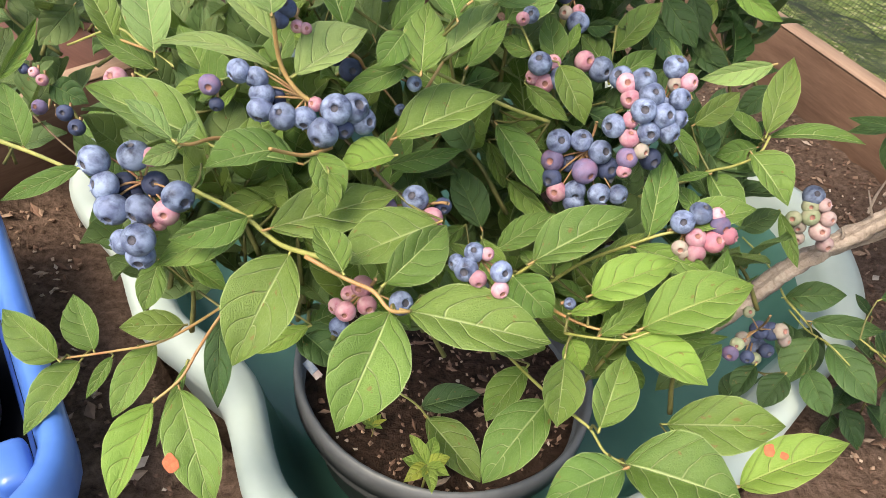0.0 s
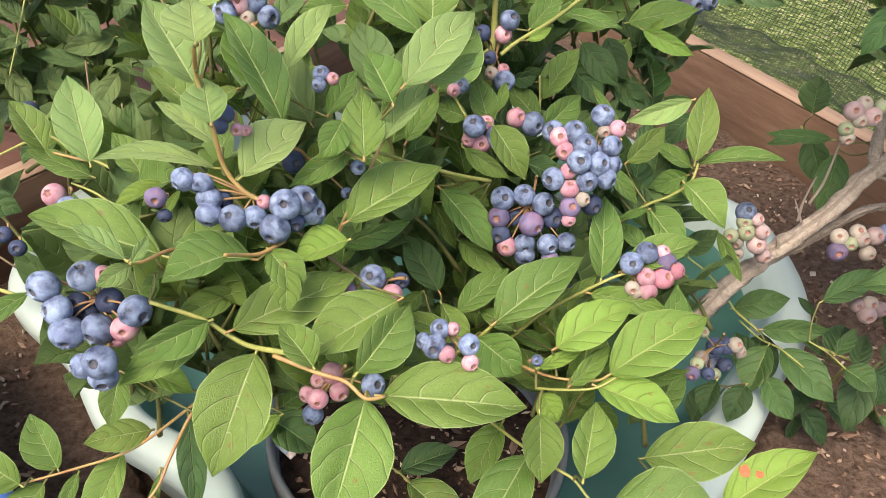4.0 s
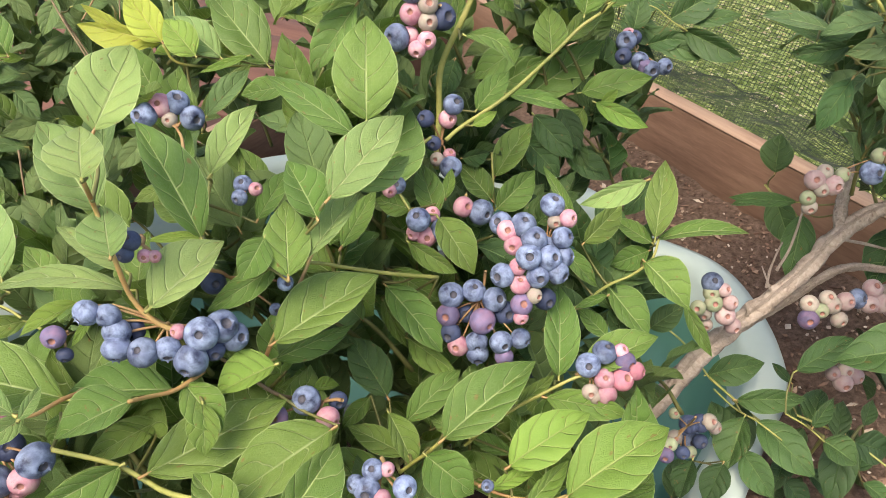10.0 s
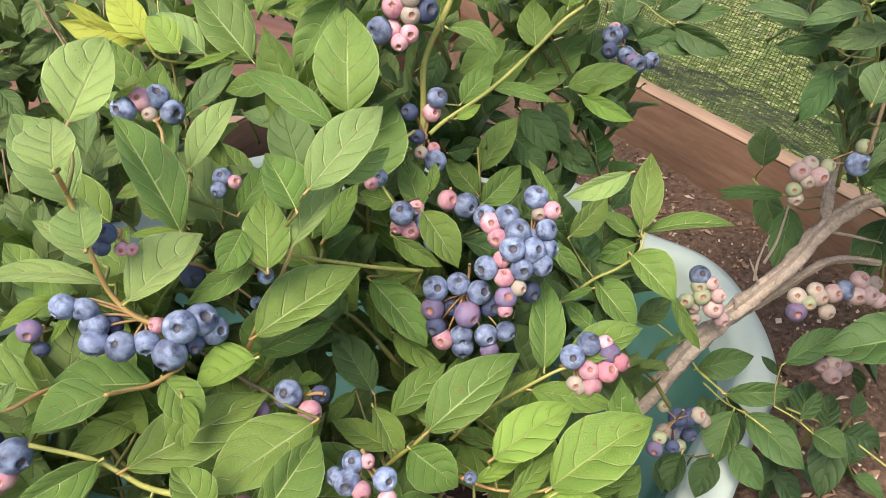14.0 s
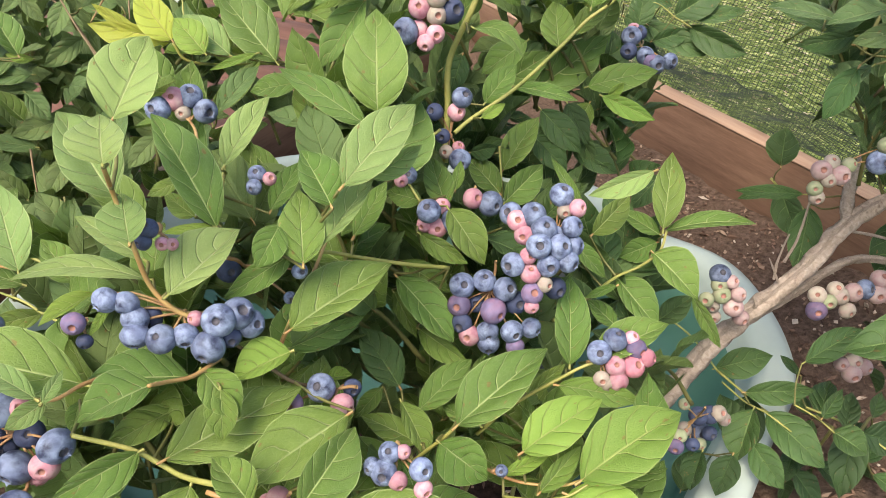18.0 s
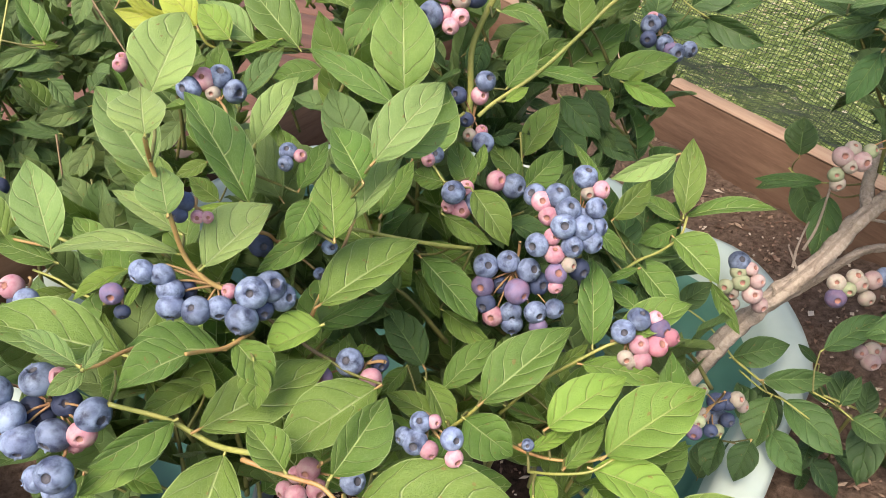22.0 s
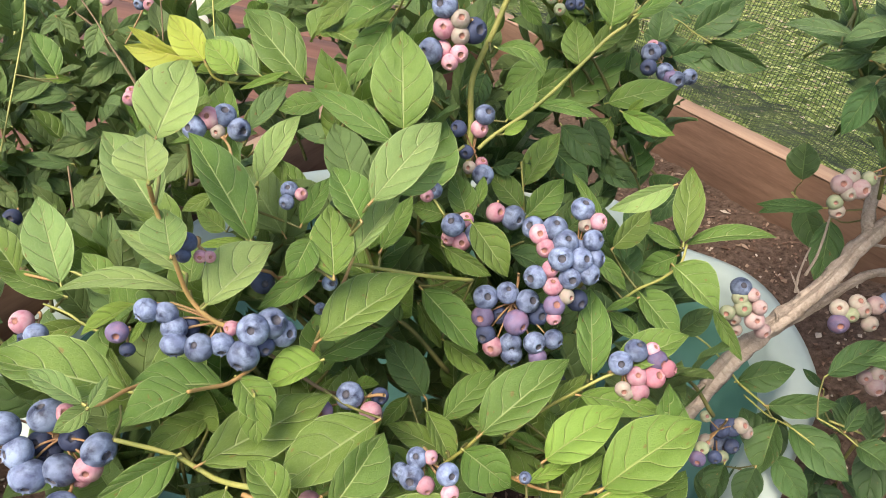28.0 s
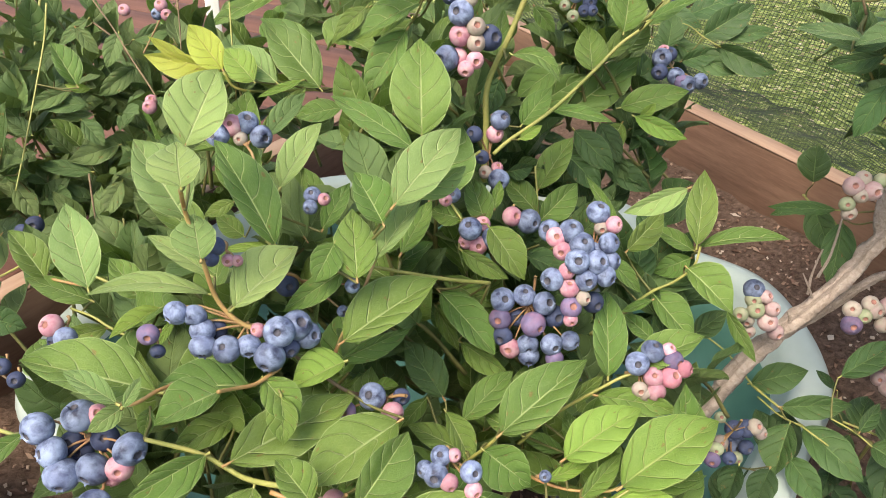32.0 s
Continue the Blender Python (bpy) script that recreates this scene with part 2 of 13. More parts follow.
M_MULCH = plain("potting_soil", (0.0085, 0.00595, 0.0051), (0.07225, 0.0425, 0.0323), 110, 0.95, 1.0, 0.008, 0.1, 8)
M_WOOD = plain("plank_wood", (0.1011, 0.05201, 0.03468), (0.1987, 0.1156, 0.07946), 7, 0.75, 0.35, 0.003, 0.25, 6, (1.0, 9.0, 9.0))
M_WOOD_TOP = plain("plank_pale_top", (0.2573, 0.1551, 0.112), (0.3481, 0.2384, 0.1778), 9, 0.8, 0.35, 0.003, 0.2, 6, (1.0, 9.0, 9.0))
M_DECK = plain("deck_red_brown", (0.092, 0.04, 0.032), (0.164, 0.0784, 0.0616), 6, 0.7, 0.3, 0.002, 0.3, 6, (1.0, 8.0, 8.0))
M_WHITE = plain("plastic_white", (0.3062, 0.3687, 0.3549), (0.4175, 0.4732, 0.4523), 5, 0.4, 0.05)
M_TEAL = plain("plastic_teal", (0.030, 0.096, 0.076), (0.062, 0.160, 0.128), 4, 0.35, 0.05)
M_POT = plain("plastic_grey", (0.068, 0.072, 0.08), (0.124, 0.1296, 0.1408), 14, 0.45, 0.08)
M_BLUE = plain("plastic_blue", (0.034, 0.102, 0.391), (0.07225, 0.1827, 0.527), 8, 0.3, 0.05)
# the bin's blue darkened: shade of its inside is painted into the colour
M_BLUE_IN = plain("plastic_blue_shaded", (0.0126, 0.042, 0.238), (0.0315, 0.084, 0.336), 8, 0.35)
M_NET = plain("netting_black_green", (0.008, 0.015, 0.009), (0.025, 0.0375, 0.02), 30, 0.6)
# nearly no albedo: the darkness deep in the bin is put into the liner
M_LINER = plain("liner_shade_black", (0.001, 0.0012, 0.002), (0.004, 0.005, 0.007), 9, 0.9, 0.2, spec=0.02)
M_TAG = plain("tag_white", (0.66, 0.66, 0.66), (0.82, 0.82, 0.80), 12, 0.4)
M_LABEL_BLUE = plain("label_pale_blue", (0.16, 0.21, 0.33), (0.36, 0.41, 0.48), 90, 0.4)
M_LABEL_PINK = plain("label_pink", (0.44, 0.30, 0.30), (0.54, 0.47, 0.46), 90, 0.4)
M_SPOT = plain("leaf_spot_rust", (0.28, 0.055, 0.02), (0.42, 0.12, 0.05), 260, 0.7)
M_LAWN = plain("lawn_base", (0.09, 0.13, 0.034), (0.19, 0.235, 0.075), 22, 0.95, 1.0, 0.02, 0.1, 8)


def island_material(name, stops, rough):
    m, nt, b = mat(name, rough, 0.2)
    r = nt.nodes.new("ShaderNodeNewGeometry").outputs["Random Per Island"]
    col = ramp(nt, r, *stops)
    n = noise_tex(nt, 160, 3, 0.6)
    nt.links.new(blend(nt, mathn(nt, "MULTIPLY", n, 0.5), col, (0.07, 0.04, 0.03)), b.inputs["Base Color"])
    return m


M_BLADE = island_material("grass_green", ((0.0, (0.12, 0.20, 0.040)), (0.4, (0.25, 0.33, 0.085)), (0.8, (0.40, 0.45, 0.15)), (1.0, (0.58, 0.58, 0.26))), 0.6)
M_DRY = island_material("dead_leaf_tan", ((0.0, (0.30, 0.23, 0.12)), (0.6, (0.50, 0.41, 0.27)), (1.0, (0.70, 0.60, 0.46))), 0.8)
M_CHIP = island_material("wood_chip", ((0.0, (0.06, 0.034, 0.026)), (0.5, (0.24, 0.145, 0.108)), (0.85, (0.40, 0.28, 0.21)), (1.0, (0.68, 0.58, 0.50))), 0.9)


def bark_material():
    m, nt, b = mat("bark_grey_brown", 0.9, 0.15)
    uv = nt.nodes.new("ShaderNodeUVMap").outputs[0]
    mp = nt.nodes.new("ShaderNodeMapping")
    mp.inputs["Scale"].default_value = (4.5, 3.6, 1.0)
    nt.links.new(uv, mp.inputs[0])
    streak = noise_tex(nt, 2.2, 6, 0.65, mp.outputs[0], 0.6)
    blotch = noise_tex(nt, 55, 4, 0.6)
    f = mathn(nt, "ADD", mathn(nt, "MULTIPLY", streak, 0.65), mathn(nt, "MULTIPLY", blotch, 0.35))
    col = ramp(nt, f, (0.30, (0.12, 0.078, 0.060)), (0.42, (0.28, 0.220, 0.192)), (0.56, (0.39, 0.318, 0.280)), (0.74, (0.52, 0.44, 0.39)))
    nt.links.new(col, b.inputs["Base Color"])
    bump(nt, b, f, 1.0, 0.004)
    return m


M_BARK = bark_material()


# ---- building helpers ----
def mesh_of(name, bm, *mats):
    bmesh.ops.recalc_face_normals(bm, faces=bm.faces)
    me = bpy.data.meshes.new(name)
    bm.to_mesh(me)
    bm.free()
    for m in mats:
        me.materials.append(m)
    for p in me.polygons:
        p.use_smooth = True
    return me


def part(name, data, parent, m=None, label=""):
    ob = new(name, data)
    ob.parent = parent
    if m is not None:
        ob.matrix_basis = m
    return tagged(ob, label)


def thing(name, label, category, group="", at=(0, 0, 0)):
    ob = new(name)
    ob.location = at
    ob.empty_display_size = 0.05
    return tagged(ob, label, category, group)


def bend(points, steps):
    """A smooth line through the points."""
    ps = [Vector(p) for p in points]
    if len(ps) == 2:
        return [ps[0].lerp(ps[1], i / steps) for i in range(steps + 1)]
    ext = [2 * ps[0] - ps[1], *ps, 2 * ps[-1] - ps[-2]]
    out = []
    for i in range(1, len(ext) - 2):
        a, b, c, d = ext[i - 1 : i + 3]
        for k in range(steps):
            t = k / steps
            out.append(0.5 * (2 * b + (c - a) * t + (2 * a - 5 * b + 4 * c - d) * t * t + (3 * b - a - 3 * c + d) * t**3))
    out.append(ps[-1])
    return out


def tube(bm, line, r0, r1, sides=7, rough=0.0):
    rings = []
    n = len(line)
    side = Vector((0.3, 0.2, 1.0))
    for i, p in enumerate(line):
        d = (line[min(i + 1, n - 1)] - line[max(i - 1, 0)]).normalized()
        u = d.cross(side)
        u = u.normalized() if u.length > 1e-4 else d.orthogonal().normalized()
        v = d.cross(u)
        side = u.cross(d)
        r = r0 + (r1 - r0) * i / (n - 1)
        ring = []
        for k in range(sides):
            a = 2 * math.pi * k / sides
            q = p + (u * math.cos(a) + v * math.sin(a)) * r * (1 + rough * (noise.noise(p * 90 + Vector((k, 0, 0))) * 1.2))
            ring.append(bm.verts.new(q))
        rings.append(ring)
    for a, b in zip(rings, rings[1:]):
        for k in range(sides):
            bm.faces.new((a[k], a[(k + 1) % sides], b[(k + 1) % sides], b[k]))
    bm.faces.new(rings[0])
    bm.faces.new(rings[-1])


def box(bm, x0, y0, z0, x1, y1, z1, bevel=0.0, seg=2):
    vs = [bm.verts.new((x, y, z)) for x in (x0, x1) for y in (y0, y1) for z in (z0, z1)]
    for f in ((0, 1, 3, 2), (4, 6, 7, 5), (0, 4, 5, 1), (2, 3, 7, 6), (0, 2, 6, 4), (1, 5, 7, 3)):
        bm.faces.new([vs[i] for i in f])
    if bevel:
        bmesh.ops.recalc_face_normals(bm, faces=bm.faces)
        bmesh.ops.bevel(bm, geom=bm.edges[:], offset=bevel, segments=seg, affect="EDGES", profile=0.5)


def leaf_points(seed, fold, droop, wave, along=26, across=8):
    """A blueberry leaf one long and one wide: an ellipse with a short point, folded on its midrib and drooping."""
    rnd = random.Random(seed)
    belly, ph = rnd.uniform(0.88, 1.08), rnd.uniform(0, 6)
    peak = max((k / 50) ** (0.78 * belly) * (1 - k / 50) ** 0.96 for k in range(1, 50))
    verts, uvs, faces = [], [], []
    for i in range(along + 1):
        s = i / along
        w = 0.5 * s ** (0.78 * belly) * (1 - s) ** 0.96 / peak if 0 < i < along else 0.012
        for j in range(across + 1):
            a = 2 * j / across - 1
            x = a * w
            z = fold * abs(x) - droop * s * s + wave * math.sin(9 * s + ph + (2 if a > 0 else 0)) * abs(a) ** 2
            z += 0.02 * math.sin(5.0 * s + ph) - 0.25 * fold * (a * a) * w
            u = (s - 0.30 * abs(a) ** 1.4) * 4.7 + (0.2 if a > 0 else 0.75)
            z += 0.005 * math.sin(math.pi * (u % 1)) * min(1, 3 * abs(a)) * (1 - a * a * 0.7)  # the lamina swells between its veins
            verts.append((x, s + 0.02 * math.sin(7 * s + ph) * a, z))
            uvs.append((0.5 + 0.5 * a, s))
    for i in range(along):
        for j in range(across):
            k = i * (across + 1) + j
            faces.append((k, k + 1, k + across + 2, k + across + 1))
    return verts, uvs, faces


def leaf_data(name, seed, fold, droop, wave, material):
    verts, uvs, faces = leaf_points(seed, fold, droop, wave)
    k = len(verts)
    # the leaf stalk, a short three-sided pin at the base
    for y in (-0.075, 0.03):
        for a in range(3):
            verts.append((0.016 * math.cos(2.1 * a), y, 0.012 * math.sin(2.1 * a) - 0.008))
            uvs.append((0.5, 0.05))
    faces += [(k + a, k + (a + 1) % 3, k + 3 + (a + 1) % 3, k + 3 + a) for a in range(3)]
    me = bpy.data.meshes.new(name)
    me.from_pydata(verts, [], faces)
    layer = me.uv_layers.new(name="UVMap")
    for loop in me.loops:
        layer.data[loop.index].uv = uvs[loop.vertex_index]
    me.materials.append(material)
    me.materials.append(M_RED)
    for p in me.polygons:
        p.use_smooth = True
        p.material_index = 1 if p.index >= len(faces) - 3 else 0
    return me


SHAPES = ((1, 0.38, 0.07, 0.030), (2, 0.24, 0.14, 0.045), (3, 0.55, 0.04, 0.025), (4, 0.28, -0.07, 0.040), (5, 0.75, 0.10, 0.020), (6, 0.42, 0.22, 0.045))
LEAVES = {tone: [leaf_data("leaf", s, f, d, w, m) for s, f, d, w in SHAPES] for tone, m in LEAF.items()}


def leaf_pose(base, tip, width, face):
    b, t = Vector(base), Vector(tip)
    y = t - b
    x = y.cross(Vector(face)).normalized()
    z = x.cross(y).normalized()
    n = y.length
    return Matrix(((x.x * width, y.x, z.x * n, b.x), (x.y * width, y.y, z.y * n, b.y), (x.z * width, y.z, z.z * n, b.z), (0, 0, 0, 1)))


LEAF_WORDS = {"lime": "young yellow-green leaf", "gold": "leaf turning yellow", "rust": "leaf turning orange-red"}


def leaf(parent, base, tip, width, face, tone="mid", shape=0):
    return part("leaf", LEAVES[tone][shape % 6], parent, leaf_pose(base, tip, width, face), LEAF_WORDS.get(tone, ""))


BLADES = [0]


def blade(parent, base, tip, left, right, tone="mid", bow=0.0):
    """A single leaf from its base to its tip; left and right are its two half widths at the middle, so the blade may fold and roll as it grew."""
    BLADES[0] += 1
    rnd = random.Random(BLADES[0])
    b, t, hl, hr = Vector(base), Vector(tip), Vector(left), Vector(right)
    y = t - b
    ln = y.length
    across = (hr - hl).normalized()
    up = across.cross(y).normalized()
    wide = (hr - hl).length
    ph, arch, wave = rnd.uniform(0, 6.3), rnd.uniform(-0.01, 0.05) * ln, rnd.uniform(0.012, 0.035) * wide
    p0, p1 = rnd.uniform(0.70, 0.84), rnd.uniform(0.86, 1.0)
    peak = max((k / 60) ** p0 * (1 - k / 60) ** p1 for k in range(1, 60))
    nu, nv = 26, 10
    verts, uvs, faces = [], [], []
    for i in range(nu + 1):
        s = i / nu
        w = s**p0 * (1 - s) ** p1 / peak * (1 - 0.10 * max(0, s - 0.78) / 0.22) if 0 < i < nu else 0.012
        mid = b + y * s + up * arch * 4 * s * (1 - s) - across * bow * ln * 4 * s * (1 - s)
        for j in range(nv + 1):
            a = 2 * j / nv - 1
            k = abs(a)
            h = (hl if a < 0 else hr) * w * k * (1 + 0.012 * math.sin(31 * s + ph + a))
            z = 0.055 * wide * w * math.sin(math.pi * k * 0.9) + wave * math.sin(8 * s + ph + (1.7 if a > 0 else 0)) * k * k * w
            u = (s - 0.30 * k**1.4) * 4.7 + (0.2 if a > 0 else 0.75)
            z += 0.005 * ln * math.sin(math.pi * (u % 1)) * min(1, 4 * k) * (1 - k * k * 0.75) * w
            verts.append(mid + h + up * z)
            uvs.append((0.5 + 0.5 * a, s))
    for i in range(nu):
        for j in range(nv):
            k = i * (nv + 1) + j
            faces.append((k, k + 1, k + nv + 2, k + nv + 1))
    k = len(verts)
    for f, r in ((-0.06, 0.0009), (0.03, 0.0007)):
        for a in range(4):
            verts.append(b + y * f + across * r * math.cos(1.5708 * a) + up * (r * math.sin(1.5708 * a) - 0.0003))
            uvs.append((0.5, 0.05))
    faces += [(k + a, k + (a + 1) % 4, k + 4 + (a + 1) % 4, k + 4 + a) for a in range(4)]
    me = bpy.data.meshes.new("leaf")
    me.from_pydata(verts, [], faces)
    layer = me.uv_layers.new(name="UVMap")
    for loop in me.loops:
        layer.data[loop.index].uv = uvs[loop.vertex_index]
    me.materials.append(LEAF[tone])
    me.materials.append(M_RED if rnd.random() < 0.4 else M_SHOOT)
    for p in me.polygons:
        p.use_smooth = True
        p.material_index = 1 if p.index >= len(faces) - 4 else 0
    return part("leaf", me, parent, None, LEAF_WORDS.get(tone, ""))


def leaf_spot(parent, at, face, w, h, turn):
    """A dry reddish patch on a leaf, with a ragged edge."""
    bm = bmesh.new()
    n = 11
    ring = [bm.verts.new((w * math.cos(6.283 * k / n) * (1 + 0.25 * math.sin(5.3 * k)), h * math.sin(6.283 * k / n) * (1 + 0.2 * math.cos(3.7 * k)), 0)) for k in range(n)]
    top = bm.verts.new((0, 0, 0.0003))
    for k in range(n):
        bm.faces.new((ring[k], ring[(k + 1) % n], top))
    q = Vector(face).to_track_quat("Z", "Y") @ Euler((0, 0, turn)).to_quaternion()
    return part("leaf_spot", mesh_of("leaf_spot", bm, M_SPOT), parent, Matrix.LocRotScale(Vector(at), q, (1, 1, 1)), "dry orange-red leaf spot")


def twig(parent, r0, r1, *points, material=None, name="branch", rough=0.0, sides=7):
    bm = bmesh.new()
    tube(bm, bend(points, 14 if rough else 6), r0, r1, sides, rough)
    me = mesh_of(name, bm, material or M_SHOOT)
    if material is M_BARK:
        layer = me.uv_layers.new(name="UVMap")
        for loop in me.loops:
            layer.data[loop.index].uv = (loop.vertex_index % sides / sides, loop.vertex_index // sides * 0.12)
    return part(name, me, parent)


def berry_data(seed, skin, calyx, open_):
    """A berry of radius one, its crown at +z: a squat ball with a sunken disc ringed by five short teeth."""
    rnd = random.Random(seed)
    seg = 20
    prof = [(0.0, -0.90), (0.30, -0.86), (0.62, -0.70), (0.87, -0.42), (0.99, -0.08), (0.98, 0.24), (0.84, 0.54), (0.62, 0.75), (0.45, 0.84), (open_, 0.885), (open_ * 0.86, 0.80), (open_ * 0.55, 0.70), (0.0, 0.68)]
    bm = bmesh.new()
    rings = []
    for r, z in prof:
        if r == 0:
            rings.append([bm.verts.new((0, 0, z))])
            continue
        rings.append([bm.verts.new((r * (1 + 0.02 * math.sin(3 * a + seed)) * math.cos(a), r * math.sin(a), z)) for a in [2 * math.pi * k / seg for k in range(seg)]])
    for i, (a, b) in enumerate(zip(rings, rings[1:])):
        for k in range(seg):
            q = (k + 1) % seg
            vs = (a[0], b[k], b[q]) if len(a) == 1 else (a[k], b[0], a[q]) if len(b) == 1 else (a[k], b[k], b[q], a[q])
            f = bm.faces.new(vs)
            f.material_index = 1 if i >= 10 else 0
    for k in range(5):
        a0 = 2 * math.pi * k / 5 + rnd.uniform(-0.1, 0.1)
        w = 0.42
        flare = rnd.uniform(0.04, 0.16)
        pts = [(open_ * 0.93, a0 - w, 0.84), (open_ * 0.93, a0 + w, 0.84), (open_ + flare, a0, 0.98 + rnd.uniform(0, 0.06))]
        vs = [bm.verts.new((r * math.cos(a), r * math.sin(a), z)) for r, a, z in pts]
        bm.faces.new(vs)
    return mesh_of("berry", bm, skin, calyx)


DARKS = ("blue", "navy")
BERRIES = {t: [berry_data(s + 3 * i, m, M_CALYX_DARK if t in DARKS else M_CALYX, o) for s, o in ((1, 0.32), (2, 0.27), (3, 0.36))] for i, (t, m) in enumerate(SKIN.items())}
TONE_WORDS = {"blue": "ripe blue berry with pale bloom", "navy": "ripe dark blue berry", "purple": "half-ripe purple berry", "pink": "unripe pink berry", "blush": "unripe pale pink berry", "red": "unripe rose-red berry", "cream": "unripe pale cream berry", "green": "unripe pale green berry"}
BUNCHES = []


def bunch(parent, x, y, z):
    """A berry cluster hung from a point; its stalks are drawn once the berries are in."""
    me = bpy.data.meshes.new("berry_stalk")
    ob = part("berry_stalk", me, parent)
    BUNCHES.append((ob, Vector((x, y, z)), []))
    return BUNCHES[-1]


def berry(b, x, y, z, mm, tone, dx, dy, dz):
    q = Vector((dx, dy, dz)).to_track_quat("Z", "Y")
    r = mm / 2000
    p = Vector((x, y, z))
    i = len(b[2])
    part("berry", BERRIES[tone][i % 3], b[0], Matrix.LocRotScale(p, q @ Euler((0, 0, 1.7 * i)).to_quaternion(), (r, r, r * (0.93 if i % 2 else 0.99))), TONE_WORDS[tone])
    b[2].append((p, p - q @ Vector((0, 0, r * 0.85)), r))


def hang_stalks():
    for ob, root, fruit in BUNCHES:
        bm = bmesh.new()
        if not fruit:
            continue
        mid = sum((p for p, _, _ in fruit), Vector()) / len(fruit)
        back = sum((f for _, f, _ in fruit), Vector()) / len(fruit)
        hub = root.lerp(mid + (back - mid) * 2.2, 0.6)
        tube(bm, bend((root, root.lerp(hub, 0.5) + Vector((0.001, 0, 0.001)), hub), 4), 0.0011, 0.0008, 5)
        for p, foot, r in fruit:
            if (foot - hub).length > 0.042:
                # a lone berry further along the shoot has a short stalk of its own
                lone = bmesh.new()
                tube(lone, bend((foot + (foot - p) * 1.6 + Vector((0, 0, 0.007)), foot + (foot - p) * 0.8, foot), 3), 0.0009, 0.0006, 5)
                part("stalk", mesh_of("stalk", lone, M_STALK), ob)
                continue
            tube(bm, bend((hub, hub.lerp(foot, 0.6) + Vector((0, 0, 0.001)), foot), 4), 0.0007, 0.0006, 5)
        bm.to_mesh(ob.data)
        bm.free()
        ob.data.materials.append(M_STALK)
        for f in ob.data.polygons:
            f.use_smooth = True


def merged_leaves(name, poses, tone, parent=None):
    """Many leaves past counting, as one mesh."""
    V, U, F = [], [], []
    shapes = [leaf_points(s, f, d, w, 9, 4) for s, f, d, w in SHAPES]
    for i, m in enumerate(poses):
        vs, us, fs = shapes[i % 6]
        k = len(V)
        V += [tuple(m @ Vector(v)) for v in vs]
        U += us
        F += [tuple(k + j for j in f) for f in fs]
    me = bpy.data.meshes.new(name)
    me.from_pydata(V, [], F)
    layer = me.uv_layers.new(name="UVMap")
    idx = np.empty(len(me.loops), dtype=np.int32)
    me.loops.foreach_get("vertex_index", idx)
    layer.data.foreach_set("uv", np.array(U, dtype=np.float32)[idx].ravel())
    me.materials.append(LEAF[tone])
    me.polygons.foreach_set("use_smooth", [True] * len(me.polygons))
    ob = new(name, me)
    ob.parent = parent
    return ob


def shoot(parent, rnd, root, end, n, size, tone, r=0.0012, lift=0.6, spread=1.0, material=None, skip=0.25, out=None, drop=()):
    """A leafy shoot: a stem that arches from root to end with leaves set round it, the last ones at its tip."""
    a, b = Vector(root), Vector(end)
    mid = a.lerp(b, 0.5) + Vector((rnd.uniform(-1, 1), rnd.uniform(-1, 1), rnd.uniform(0, 1))) * 0.10 * (b - a).length
    line = bend((a, mid, b), 6)
    ob = parent
    if 2 * len(drop) < n:
        bm = bmesh.new()
        tube(bm, line, r * 1.6, r * 0.7, 6)
        ob = part("branch", mesh_of("branch", bm, material or M_STEM), parent)
    ax = (b - a).normalized()
    for i in range(n):
        s = skip + (1 - skip) * (i + 0.6) / n
        k = min(int(s * (len(line) - 1)), len(line) - 2)
        p = line[k].lerp(line[k + 1], s * (len(line) - 1) - k)
        ang = 2.4 * i + rnd.uniform(-0.5, 0.5)
        u = ax.orthogonal().normalized()
        v = ax.cross(u)
        d = (u * math.cos(ang) + v * math.sin(ang)) * spread + ax * rnd.uniform(0.35, 0.9) + Vector((0, 0, rnd.uniform(-0.1, lift)))
        d.normalize()
        if i == n - 1:
            d = (ax + Vector((rnd.uniform(-0.3, 0.3), rnd.uniform(-0.3, 0.3), 0.2))).normalized()
        ln = size * rnd.uniform(0.75, 1.15)
        face = Vector((rnd.uniform(-0.5, 0.5), rnd.uniform(-0.75, 0.3), 1.0))
        m = leaf_pose(p + d * 0.003, p + d * ln, ln * rnd.uniform(0.46, 0.58), face)
        if i in drop:
            continue
        if out is not None:
            out.append(Matrix.Translation(parent.location) @ m)
        else:
            part("leaf", LEAVES[tone][rnd.randrange(6)], ob, m)
    return ob


# ---- the bed: soil, planks, lawn, deck ----
def ground_mesh(name, x0, y0, x1, y1, nx, ny, height, material):
    bm = bmesh.new()
    grid = [[bm.verts.new((x0 + (x1 - x0) * i / nx, y0 + (y1 - y0) * j / ny, 0)) for i in range(nx + 1)] for j in range(ny + 1)]
    for row in grid:
        for v in row:
            v.co.z = height(v.co.x, v.co.y)
    for j in range(ny):
        for i in range(nx):
            bm.faces.new((grid[j][i], grid[j][i + 1], grid[j + 1][i + 1], grid[j + 1][i]))
    return mesh_of(name, bm, material)


PLANK_DIR = Vector((-0.375, 0.927, 0.0))
PLANK_AT = Vector((0.655, 0.99, 0.0))


def crumbs(x, y):
    p = Vector((x, y, 0))
    off = (p - PLANK_AT).dot(Vector((0.927, 0.375, 0)))
    if off > 0.034 or y > 2.0:
        return -0.09
    d = math.hypot(x - 0.052, y - 0.711)
    if d < 0.43 * 0.93:
        return -0.068 + 0.002 * noise.noise(p * 9)
    return 0.010 * noise.noise(p * 6) + 0.006 * noise.noise(p * 28) + 0.005 * noise.noise(p * 60) - 0.006 + 0.042 * max(0, 1 + min(off, 0) / 0.22)


